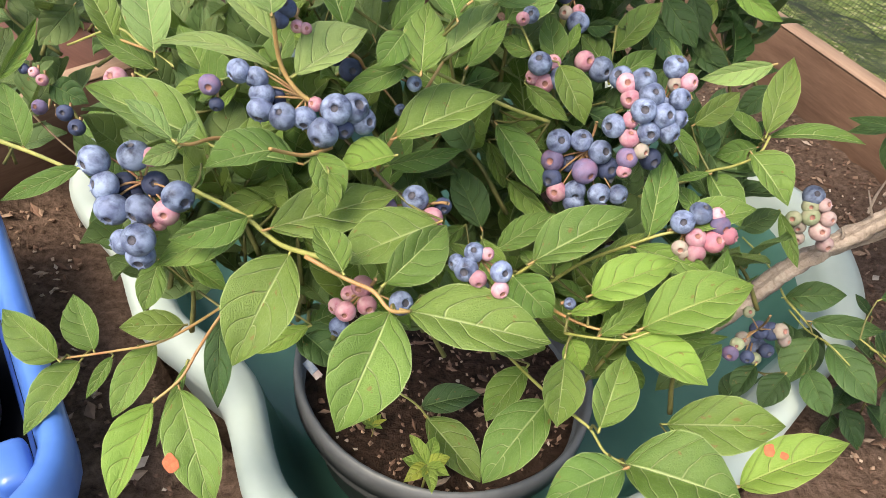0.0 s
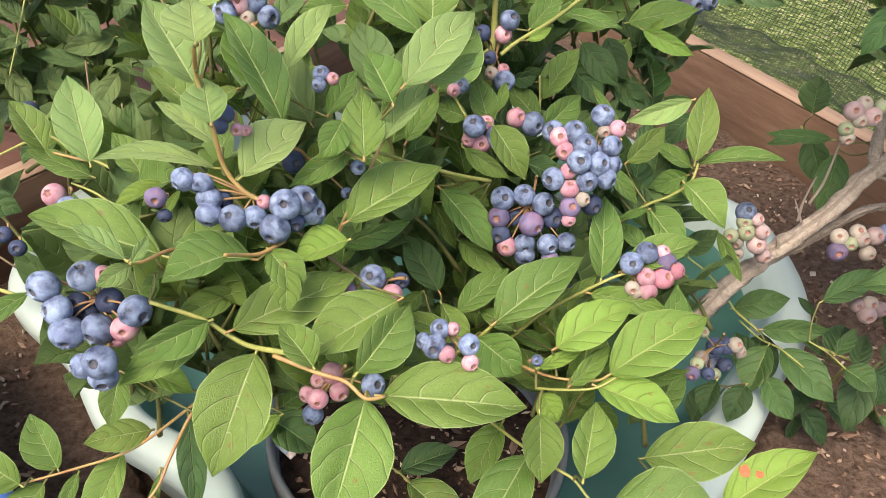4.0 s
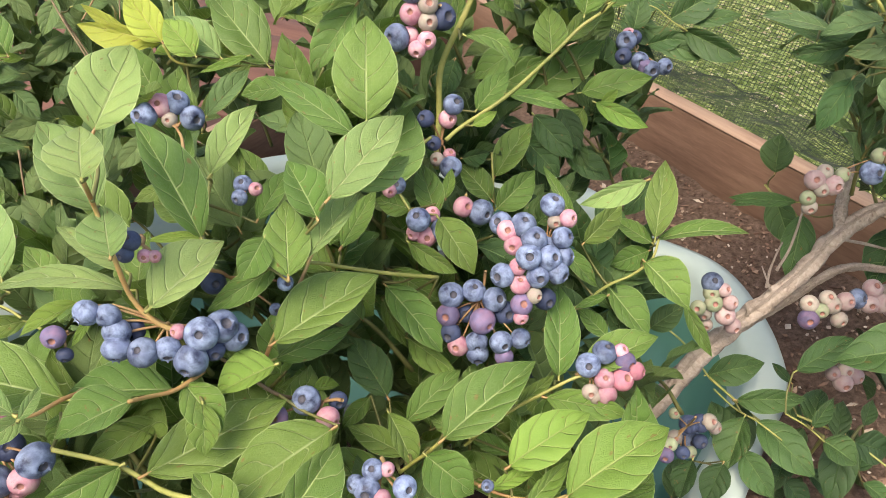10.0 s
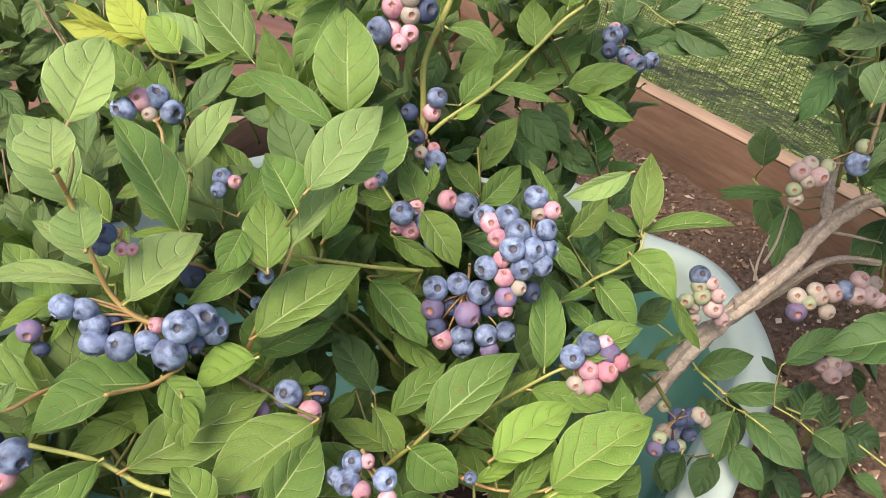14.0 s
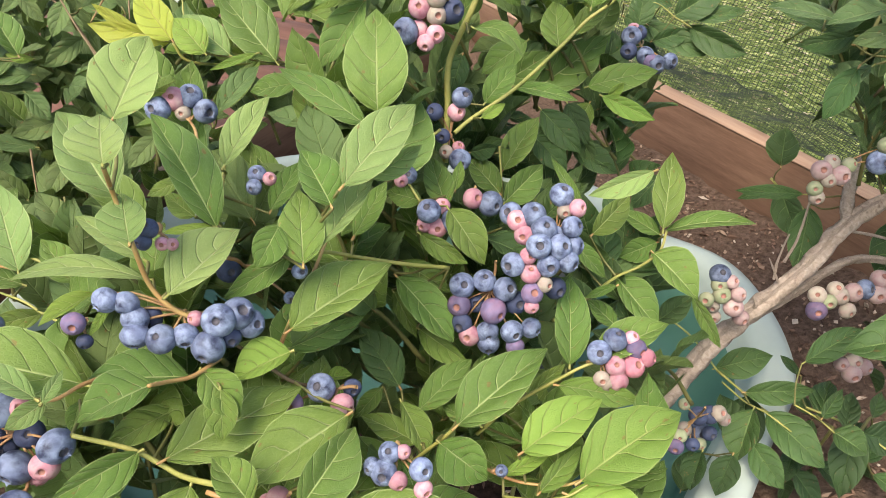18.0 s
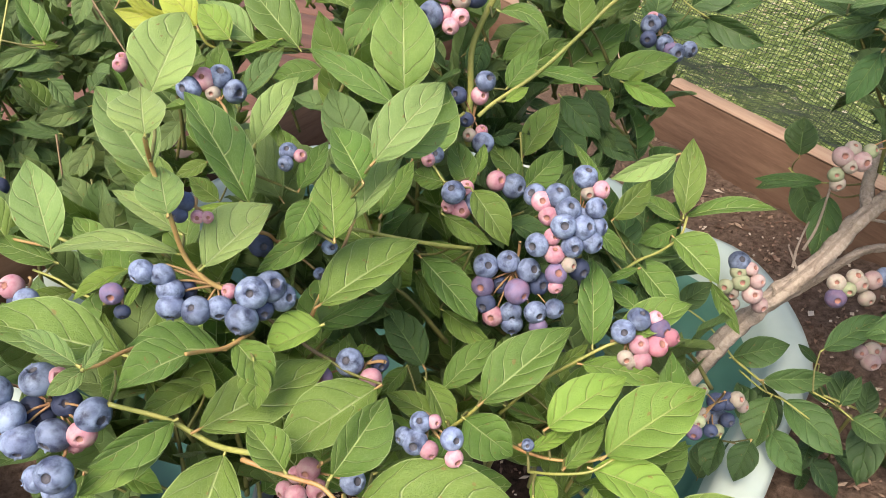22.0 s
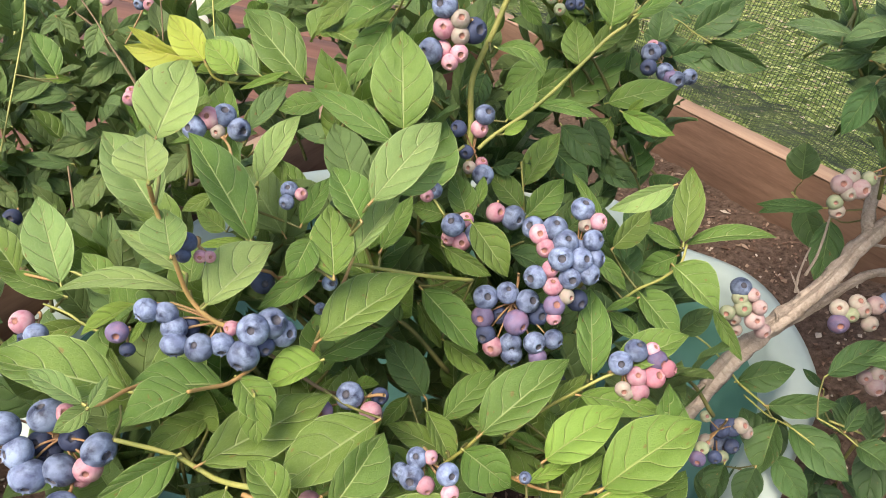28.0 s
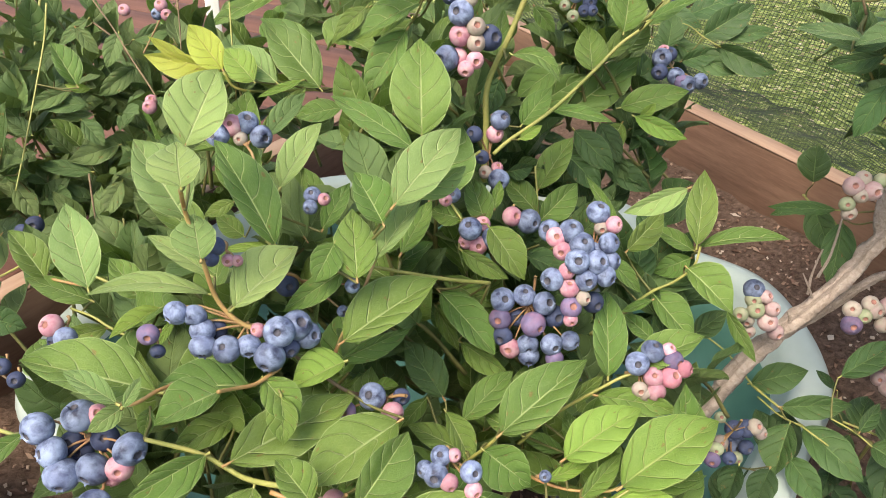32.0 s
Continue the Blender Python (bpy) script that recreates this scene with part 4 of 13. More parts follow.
blade(b, (0.0963, 0.0888, 0.4897), (0.1063, 0.1070, 0.5194), (-0.0117, -0.0050, 0.0036), (0.0128, -0.0053, -0.0020), "mid")
twig(b, 0.0009, 0.0007, (0.1136, 0.1296, 0.4930), (0.1119, 0.1196, 0.4923), (0.1123, 0.0999, 0.4968), material=M_STEM, name="petiole")
blade(b, (0.1102, 0.1016, 0.4986), (0.0747, 0.1301, 0.5282), (-0.0035, -0.0030, -0.0028), (0.0030, 0.0001, 0.0031), "pale")
twig(b, 0.0009, 0.0007, (0.1210, 0.1295, 0.5011), (0.1252, 0.1410, 0.4969), (0.1283, 0.1436, 0.4953), material=M_STEM, name="petiole")
blade(b, (0.1294, 0.1444, 0.4968), (0.1472, 0.1566, 0.5219), (-0.0045, -0.0009, 0.0025), (0.0044, -0.0031, -0.0021), "lime")
twig(b, 0.0009, 0.0007, (0.1466, 0.1405, 0.5209), (0.1475, 0.1491, 0.5155), (0.1478, 0.1505, 0.5146), material=M_STEM, name="petiole")
blade(b, (0.1484, 0.1496, 0.5130), (0.1584, 0.1353, 0.4867), (0.0037, -0.0022, 0.0020), (-0.0047, -0.0006, -0.0016), "pale")
twig(b, 0.0009, 0.0007, (0.0474, 0.1470, 0.3703), (0.0498, 0.1723, 0.3610), (0.0518, 0.1883, 0.3604), material=M_STEM, name="petiole")
blade(b, (0.0521, 0.1896, 0.3623), (0.0573, 0.2106, 0.3936), (-0.0056, -0.0024, 0.0012), (0.0059, -0.0020, -0.0002), "mid")
blade(b, (0.0809, 0.2094, 0.3962), (0.0974, 0.1980, 0.3790), (0.0040, -0.0027, 0.0044), (-0.0055, -0.0022, -0.0039), "mid")
b = twig(bush, 0.00156, 0.00098, (0.0429, 0.1022, 0.3164), (0.0543, 0.1096, 0.3239), (0.0856, 0.1241, 0.3414), (0.1191, 0.1469, 0.3646), (0.1384, 0.1576, 0.3813), (0.1574, 0.1640, 0.3942), (0.1806, 0.1807, 0.4128), (0.2027, 0.1980, 0.4322), (0.2181, 0.2093, 0.4551), (0.2241, 0.2089, 0.4676), material=M_SHOOT)
twig(b, 0.0009, 0.0007, (0.1239, 0.1496, 0.3688), (0.1225, 0.1584, 0.3631), (0.1212, 0.1577, 0.3589), material=M_STEM, name="petiole")
blade(b, (0.1211, 0.1593, 0.3606), (0.1200, 0.1864, 0.3880), (-0.0130, -0.0031, -0.0005), (0.0118, -0.0034, 0.0023), "mid")
twig(b, 0.0009, 0.0007, (0.1384, 0.1576, 0.3813), (0.1370, 0.1754, 0.3683), (0.1338, 0.1843, 0.3618), material=M_STEM, name="petiole")
blade(b, (0.1357, 0.1852, 0.3632), (0.1667, 0.1995, 0.3873), (-0.0053, 0.0046, 0.0049), (0.0036, -0.0088, -0.0034), "mid")
blade(b, (0.0863, 0.1272, 0.3415), (0.1282, 0.1116, 0.3380), (0.0017, 0.0047, 0.0045), (-0.0023, -0.0077, -0.0017), "mid")
twig(b, 0.0009, 0.0007, (0.0543, 0.1096, 0.3239), (0.0571, 0.1079, 0.3252), (0.0588, 0.0977, 0.3294), material=M_STEM, name="petiole")
blade(b, (0.0598, 0.0982, 0.3298), (0.0765, 0.1060, 0.3371), (-0.0019, -0.0001, 0.0029), (0.0019, -0.0049, -0.0023), "lime")
blade(b, (0.1730, 0.1989, 0.3103), (0.2114, 0.1735, 0.3007), (0.0009, -0.0014, 0.0068), (-0.0049, -0.0074, -0.0062), "lime")
twig(b, 0.0009, 0.0007, (0.2065, 0.2008, 0.4379), (0.2051, 0.2090, 0.4353), (0.2045, 0.2075, 0.4329), material=M_STEM, name="petiole")
blade(b, (0.2037, 0.2091, 0.4349), (0.1911, 0.2360, 0.4674), (-0.0148, -0.0092, -0.0027), (0.0146, -0.0022, 0.0069), "mid")
blade(b, (0.2164, 0.2089, 0.4581), (0.2174, 0.2298, 0.4894), (-0.0127, -0.0054, 0.0006), (0.0125, -0.0053, 0.0019), "mid")
twig(b, 0.0009, 0.0007, (0.2241, 0.2089, 0.4676), (0.2196, 0.2000, 0.4658), (0.2119, 0.1835, 0.4701), material=M_STEM, name="petiole")
blade(b, (0.2150, 0.1830, 0.4706), (0.2681, 0.1745, 0.4797), (0.0005, 0.0084, 0.0082), (-0.0027, -0.0101, -0.0022), "mid")
blade(b, (0.1805, 0.1810, 0.4153), (0.1850, 0.1940, 0.4330), (-0.0100, -0.0015, 0.0019), (0.0093, -0.0044, 0.0000), "mid")
twig(b, 0.0009, 0.0007, (0.1632, 0.1682, 0.3988), (0.1635, 0.1675, 0.4044), (0.1650, 0.1574, 0.4130), material=M_STEM, name="petiole")
blade(b, (0.1638, 0.1589, 0.4142), (0.1429, 0.1837, 0.4333), (-0.0044, -0.0052, -0.0014), (0.0046, 0.0016, 0.0036), "mid")
blade(b, (0.1408, 0.1611, 0.3892), (0.1475, 0.1867, 0.4206), (-0.0131, -0.0037, 0.0029), (0.0132, -0.0051, 0.0003), "mid")
blade(b, (0.2009, 0.1919, 0.4291), (0.2480, 0.1987, 0.4453), (-0.0013, 0.0021, 0.0033), (0.0005, -0.0051, -0.0028), "mid")
twig(b, 0.0009, 0.0007, (0.1527, 0.1624, 0.3910), (0.1524, 0.1569, 0.3941), (0.1498, 0.1428, 0.4017), material=M_STEM, name="petiole")
blade(b, (0.1521, 0.1434, 0.4025), (0.1897, 0.1537, 0.4157), (-0.0014, 0.0038, 0.0030), (0.0001, -0.0057, -0.0007), "mid")
blade(b, (0.1103, 0.2239, 0.3458), (0.0742, 0.2116, 0.3215), (0.0046, -0.0130, -0.0041), (-0.0077, 0.0055, 0.0085), "mid")
blade(b, (0.1658, 0.2383, 0.3775), (0.1610, 0.2574, 0.4043), (-0.0139, -0.0004, -0.0025), (0.0125, -0.0042, 0.0034), "mid")
twig(b, 0.0009, 0.0007, (0.1806, 0.1807, 0.4128), (0.1773, 0.2043, 0.3909), (0.1717, 0.2196, 0.3801), material=M_STEM, name="petiole")
blade(b, (0.1739, 0.2199, 0.3812), (0.2103, 0.2252, 0.4005), (-0.0028, 0.0039, 0.0046), (0.0012, -0.0073, -0.0034), "mid")
b = twig(bush, 0.00098, 0.00131, (-0.1141, -0.0938, 0.3832), (-0.1191, -0.0771, 0.3619), (-0.1128, -0.0841, 0.3413), (-0.1097, -0.0824, 0.3193), (-0.1004, -0.0843, 0.3075), (-0.0887, -0.0834, 0.3004), material=M_RED)
twig(b, 0.0009, 0.0007, (-0.1178, -0.0813, 0.3672), (-0.1194, -0.0654, 0.3738), (-0.1216, -0.0592, 0.3863), material=M_STEM, name="petiole")
blade(b, (-0.1209, -0.0576, 0.3879), (-0.1085, -0.0305, 0.4155), (-0.0144, -0.0019, 0.0078), (0.0134, -0.0125, 0.0000), "pale")
twig(b, 0.0009, 0.0007, (-0.1191, -0.0771, 0.3619), (-0.1215, -0.0676, 0.3566), (-0.1223, -0.0673, 0.3528), material=M_STEM, name="petiole")
blade(b, (-0.1238, -0.0660, 0.3547), (-0.1485, -0.0453, 0.3857), (-0.0048, -0.0153, 0.0002), (0.0116, 0.0070, 0.0061), "pale")
twig(b, 0.0009, 0.0007, (-0.1141, -0.0938, 0.3832), (-0.1125, -0.0939, 0.3846), (-0.1104, -0.1035, 0.3879), material=M_STEM, name="petiole")
blade(b, (-0.1109, -0.1019, 0.3885), (-0.1183, -0.0757, 0.3976), (-0.0112, -0.0054, 0.0012), (0.0112, -0.0058, 0.0035), "pale")
twig(b, 0.0009, 0.0007, (-0.1144, -0.0824, 0.3464), (-0.1128, -0.0830, 0.3458), (-0.1108, -0.0929, 0.3467), material=M_STEM, name="petiole")
blade(b, (-0.1112, -0.0917, 0.3475), (-0.1179, -0.0715, 0.3601), (-0.0100, -0.0056, 0.0010), (0.0103, -0.0037, 0.0038), "pale")
twig(b, 0.0009, 0.0007, (-0.1105, -0.0828, 0.3248), (-0.1128, -0.0718, 0.3229), (-0.1133, -0.0696, 0.3237), material=M_STEM, name="petiole")
blade(b, (-0.1152, -0.0688, 0.3245), (-0.1474, -0.0549, 0.3387), (-0.0005, -0.0075, -0.0003), (0.0023, 0.0048, 0.0031), "pale")
twig(b, 0.0009, 0.0007, (-0.1074, -0.0829, 0.3163), (-0.1154, -0.0624, 0.3034), (-0.1198, -0.0493, 0.2998), material=M_STEM, name="petiole")
blade(b, (-0.1233, -0.0499, 0.3001), (-0.1828, -0.0604, 0.3063), (0.0025, -0.0079, -0.0004), (-0.0013, 0.0056, 0.0032), "pale", -0.10)
twig(b, 0.0009, 0.0007, (-0.1051, -0.0834, 0.3134), (-0.1030, -0.0815, 0.3149), (-0.1026, -0.0896, 0.3174), material=M_STEM, name="petiole")
blade(b, (-0.1010, -0.0876, 0.3182), (-0.0738, -0.0544, 0.3323), (-0.0113, 0.0083, 0.0085), (0.0066, -0.0108, 0.0013), "pale")
b = twig(bush, 0.0009, 0.00131, (-0.0356, -0.0235, 0.3084), (-0.0421, -0.0429, 0.2988), (-0.0506, -0.0564, 0.2853), (-0.0585, -0.0597, 0.2656), (-0.0633, -0.0492, 0.2437), material=M_RED)
twig(b, 0.0009, 0.0007, (-0.0526, -0.0572, 0.2804), (-0.0522, -0.0584, 0.2801), (-0.0549, -0.0696, 0.2813), material=M_STEM, name="petiole")
blade(b, (-0.0519, -0.0676, 0.2823), (-0.0013, -0.0346, 0.3001), (-0.0098, 0.0114, 0.0097), (0.0053, -0.0150, 0.0018), "mid")
twig(b, 0.0009, 0.0007, (-0.0633, -0.0492, 0.2437), (-0.0609, -0.0374, 0.2404), (-0.0610, -0.0348, 0.2405), material=M_STEM, name="petiole")
blade(b, (-0.0585, -0.0337, 0.2411), (-0.0159, -0.0149, 0.2507), (-0.0015, -0.0007, 0.0052), (0.0039, -0.0082, -0.0035), "mid")
blade(b, (-0.0157, 0.0108, 0.3592), (-0.0631, 0.0350, 0.3808), (-0.0038, -0.0091, -0.0036), (0.0044, 0.0053, 0.0055), "mid")
twig(b, 0.0009, 0.0007, (-0.0356, -0.0235, 0.3084), (-0.0241, -0.0222, 0.3224), (-0.0142, -0.0298, 0.3466), material=M_STEM, name="petiole")
blade(b, (-0.0127, -0.0289, 0.3474), (0.0131, -0.0146, 0.3600), (-0.0025, -0.0016, 0.0045), (0.0042, -0.0066, -0.0038), "pale")
b = twig(bush, 0.00098, 0.00131, (-0.0613, -0.0513, 0.3177), (-0.0374, -0.0270, 0.3024), (-0.0188, -0.0126, 0.2895), (0.0090, 0.0051, 0.2732), (0.0356, 0.0195, 0.2612), material=M_SHOOT)
twig(b, 0.0009, 0.0007, (-0.0613, -0.0513, 0.3177), (-0.0585, -0.0481, 0.3237), (-0.0551, -0.0518, 0.3346), material=M_STEM, name="petiole")
blade(b, (-0.0556, -0.0529, 0.3339), (-0.0645, -0.0715, 0.3218), (0.0077, -0.0039, -0.0020), (-0.0065, -0.0005, 0.0044), "mid")
twig(b, 0.0009, 0.0007, (-0.0553, -0.0452, 0.3139), (-0.0529, -0.0438, 0.3143), (-0.0486, -0.0490, 0.3172), material=M_STEM, name="petiole")
blade(b, (-0.0504, -0.0503, 0.3165), (-0.0811, -0.0728, 0.3049), (0.0044, -0.0059, -0.0031), (-0.0033, 0.0014, 0.0053), "mid")
twig(b, 0.0009, 0.0007, (0.0223, 0.0123, 0.2672), (0.0132, 0.0247, 0.2535), (0.0019, 0.0312, 0.2488), material=M_STEM, name="petiole")
blade(b, (0.0040, 0.0291, 0.2474), (0.0391, -0.0064, 0.2225), (0.0107, 0.0052, 0.0076), (-0.0079, -0.0121, 0.0014), "mid")
twig(b, 0.0009, 0.0007, (-0.0553, -0.0452, 0.3139), (-0.0403, -0.0442, 0.3282), (-0.0273, -0.0531, 0.3531), material=M_STEM, name="petiole")
blade(b, (-0.0252, -0.0512, 0.3548), (0.0090, -0.0184, 0.3829), (-0.0103, 0.0056, 0.0071), (0.0077, -0.0132, -0.0015), "pale")
twig(b, 0.0009, 0.0007, (-0.0553, -0.0452, 0.3139), (-0.0453, -0.0470, 0.3167), (-0.0367, -0.0586, 0.3245), material=M_STEM, name="petiole")
blade(b, (-0.0353, -0.0568, 0.3258), (-0.0109, -0.0275, 0.3474), (-0.0075, 0.0034, 0.0045), (0.0038, -0.0071, 0.0009), "pale")
twig(b, 0.0009, 0.0007, (-0.0553, -0.0452, 0.3139), (-0.0431, -0.0455, 0.3248), (-0.0299, -0.0549, 0.3445), material=M_STEM, name="petiole")
blade(b, (-0.0308, -0.0537, 0.3457), (-0.0458, -0.0339, 0.3644), (-0.0060, -0.0107, 0.0012), (0.0105, 0.0036, 0.0049), "mid")
twig(b, 0.0009, 0.0007, (-0.0613, -0.0513, 0.3177), (-0.0526, -0.0546, 0.3164), (-0.0436, -0.0679, 0.3192), material=M_STEM, name="petiole")
blade(b, (-0.0438, -0.0660, 0.3205), (-0.0477, -0.0345, 0.3438), (-0.0110, -0.0029, 0.0008), (0.0114, -0.0002, 0.0011), "mid")
twig(b, 0.0009, 0.0007, (-0.0235, -0.0162, 0.2927), (-0.0227, -0.0102, 0.2964), (-0.0231, -0.0139, 0.3015), material=M_STEM, name="petiole")
blade(b, (-0.0220, -0.0122, 0.3028), (-0.0038, 0.0152, 0.3236), (-0.0057, 0.0020, 0.0027), (0.0057, -0.0038, -0.0016), "mid")
twig(b, 0.0009, 0.0007, (0.0356, 0.0195, 0.2612), (0.0189, 0.0362, 0.2358), (0.0013, 0.0464, 0.2252), material=M_STEM, name="petiole")
blade(b, (0.0023, 0.0450, 0.2239), (0.0182, 0.0215, 0.2030), (0.0048, -0.0003, 0.0034), (-0.0053, -0.0026, -0.0014), "mid")
twig(b, 0.0009, 0.0007, (0.0289, 0.0159, 0.2642), (0.0179, 0.0356, 0.2506), (0.0049, 0.0485, 0.2477), material=M_STEM, name="petiole")
blade(b, (0.0069, 0.0474, 0.2471), (0.0387, 0.0282, 0.2362), (0.0048, 0.0054, 0.0055), (-0.0048, -0.0089, -0.0025), "mid")
twig(b, 0.0009, 0.0007, (0.0356, 0.0195, 0.2612), (0.0273, 0.0222, 0.2317), (0.0172, 0.0182, 0.2148), material=M_STEM, name="petiole")
blade(b, (0.0191, 0.0169, 0.2141), (0.0512, -0.0061, 0.2032), (0.0022, -0.0011, 0.0057), (-0.0063, -0.0084, -0.0036), "mid")
b = twig(bush, 0.00115, 0.00148, (-0.1441, -0.1155, 0.2609), (-0.1209, -0.1149, 0.2509), (-0.1080, -0.1170, 0.2429), (-0.0971, -0.1238, 0.2426), (-0.0823, -0.1330, 0.2483), (-0.0675, -0.1378, 0.2515), material=M_SHOOT)
blade(b, (-0.1163, -0.1170, 0.2512), (-0.1477, -0.1405, 0.2476), (0.0073, -0.0090, -0.0036), (-0.0012, -0.0005, 0.0078), "mid")
blade(b, (-0.1049, -0.1183, 0.2475), (-0.0457, -0.0830, 0.2583), (-0.0076, 0.0096, 0.0085), (0.0083, -0.0148, -0.0012), "mid")
blade(b, (-0.0916, -0.1302, 0.2434), (-0.1042, -0.1806, 0.2135), (0.0172, -0.0094, 0.0034), (-0.0173, 0.0003, 0.0077), "mid")
twig(b, 0.0009, 0.0007, (-0.1177, -0.1154, 0.2489), (-0.1188, -0.1079, 0.2432), (-0.1178, -0.1064, 0.2409), material=M_STEM, name="petiole")
blade(b, (-0.1200, -0.1084, 0.2403), (-0.1552, -0.1421, 0.2305), (0.0075, -0.0093, -0.0020), (-0.0061, 0.0055, 0.0063), "mid")
twig(b, 0.0009, 0.0007, (-0.1112, -0.1165, 0.2449), (-0.1116, -0.0918, 0.2355), (-0.1102, -0.0738, 0.2365), material=M_STEM, name="petiole")
blade(b, (-0.1120, -0.0751, 0.2362), (-0.1418, -0.0968, 0.2314), (0.0059, -0.0089, -0.0002), (-0.0049, 0.0054, 0.0054), "mid")
twig(b, 0.0009, 0.0007, (-0.1441, -0.1155, 0.2609), (-0.1462, -0.1007, 0.2581), (-0.1482, -0.0931, 0.2610), material=M_STEM, name="petiole")
blade(b, (-0.1482, -0.0939, 0.2605), (-0.1489, -0.1064, 0.2530), (0.0048, -0.0021, 0.0008), (-0.0042, -0.0005, 0.0021), "mid")
b = twig(bush, 0.0009, 0.00115, (-0.1026, -0.1245, 0.2988), (-0.0985, -0.1141, 0.2913), (-0.0923, -0.1060, 0.2861), (-0.0875, -0.0992, 0.2843), (-0.0818, -0.0889, 0.2825), material=M_RED)
blade(b, (-0.1024, -0.1206, 0.2959), (-0.1277, -0.1385, 0.2922), (0.0050, -0.0085, 0.0017), (-0.0064, 0.0076, 0.0077), "mid")
twig(b, 0.0009, 0.0007, (-0.0818, -0.0889, 0.2825), (-0.0909, -0.0817, 0.2707), (-0.0973, -0.0820, 0.2648), material=M_STEM, name="petiole")
blade(b, (-0.0999, -0.0825, 0.2651), (-0.1443, -0.0905, 0.2701), (0.0016, -0.0053, 0.0011), (-0.0020, 0.0111, 0.0091), "mid")
blade(b, (-0.0882, -0.0986, 0.2837), (-0.0705, -0.1133, 0.2688), (0.0077, 0.0046, 0.0042), (-0.0054, -0.0088, 0.0008), "mid")
twig(b, 0.0009, 0.0007, (-0.0875, -0.0992, 0.2843), (-0.0834, -0.0987, 0.2803), (-0.0794, -0.1053, 0.2801), material=M_STEM, name="petiole")
blade(b, (-0.0792, -0.1063, 0.2792), (-0.0765, -0.1228, 0.2642), (0.0077, -0.0013, 0.0018), (-0.0073, -0.0022, 0.0016), "mid")
b = twig(bush, 0.00074, 0.00107, (-0.1440, -0.1323, 0.2990), (-0.1377, -0.1294, 0.2966), (-0.1304, -0.1190, 0.2952), (-0.1243, -0.1020, 0.2854), material=M_RED)
twig(b, 0.0009, 0.0007, (-0.1258, -0.1062, 0.2878), (-0.1317, -0.1024, 0.2840), (-0.1342, -0.1066, 0.2822), material=M_STEM, name="petiole")
blade(b, (-0.1377, -0.1066, 0.2833), (-0.1955, -0.1062, 0.3021), (0.0054, -0.0176, 0.0028), (0.0009, 0.0135, 0.0105), "mid")
blade(b, (-0.1437, -0.1325, 0.2999), (-0.1678, -0.1234, 0.3098), (0.0006, -0.0070, 0.0009), (0.0017, 0.0047, 0.0027), "pale")
twig(b, 0.0009, 0.0007, (-0.1424, -0.1316, 0.2984), (-0.1410, -0.1302, 0.2990), (-0.1399, -0.1375, 0.3009), material=M_STEM, name="petiole")
blade(b, (-0.1396, -0.1368, 0.3013), (-0.1346, -0.1243, 0.3077), (-0.0015, -0.0006, 0.0024), (0.0028, -0.0012, -0.0011), "pale")
twig(b, 0.0009, 0.0007, (-0.1393, -0.1301, 0.2972), (-0.1423, -0.1231, 0.2922), (-0.1447, -0.1234, 0.2902), material=M_STEM, name="petiole")
blade(b, (-0.1454, -0.1241, 0.2900), (-0.1574, -0.1363, 0.2868), (0.0035, -0.0034, -0.0022), (-0.0021, 0.0012, 0.0041), "pale")
b = twig(bush, 0.00098, 0.00123, (0.0362, -0.0711, 0.2179), (0.0294, -0.0709, 0.2078), (0.0215, -0.0669, 0.1943), (0.0131, -0.0599, 0.1760), material=M_SHOOT)
twig(b, 0.0009, 0.0007, (0.0194, -0.0652, 0.1897), (0.0177, -0.0586, 0.1897), (0.0180, -0.0610, 0.1908), material=M_STEM, name="petiole")
blade(b, (0.0159, -0.0600, 0.1912), (-0.0182, -0.0441, 0.1985), (-0.0034, -0.0086, -0.0003), (0.0037, 0.0057, 0.0044), "mid")
twig(b, 0.0009, 0.0007, (0.0173, -0.0634, 0.1851), (0.0117, -0.0465, 0.1901), (0.0052, -0.0361, 0.2040), material=M_STEM, name="petiole")
blade(b, (0.0061, -0.0377, 0.2029), (0.0214, -0.0646, 0.1846), (0.0087, 0.0018, 0.0038), (-0.0057, -0.0066, 0.0034), "mid")
twig(b, 0.0009, 0.0007, (0.0294, -0.0709, 0.2078), (0.0276, -0.0701, 0.2082), (0.0243, -0.0762, 0.2110), material=M_STEM, name="petiole")
blade(b, (0.0258, -0.0773, 0.2105), (0.0508, -0.0966, 0.2023), (0.0073, 0.0028, 0.0110), (-0.0097, -0.0106, -0.0042), "mid")
twig(b, 0.0009, 0.0007, (0.0362, -0.0711, 0.2179), (0.0354, -0.0708, 0.2202), (0.0315, -0.0805, 0.2235), material=M_STEM, name="petiole")
blade(b, (0.0347, -0.0785, 0.2250), (0.0875, -0.0451, 0.2501), (-0.0107, 0.0114, 0.0078), (0.0046, -0.0175, 0.0042), "mid")
twig(b, 0.0009, 0.0007, (0.0194, -0.0652, 0.1897), (0.0180, -0.0489, 0.1908), (0.0147, -0.0422, 0.1971), material=M_STEM, name="petiole")
blade(b, (0.0167, -0.0406, 0.1981), (0.0505, -0.0139, 0.2152), (-0.0068, 0.0057, 0.0044), (0.0056, -0.0095, -0.0000), "mid")
twig(b, 0.0009, 0.0007, (0.0131, -0.0599, 0.1760), (0.0093, -0.0348, 0.1804), (0.0070, -0.0197, 0.1948), material=M_STEM, name="petiole")
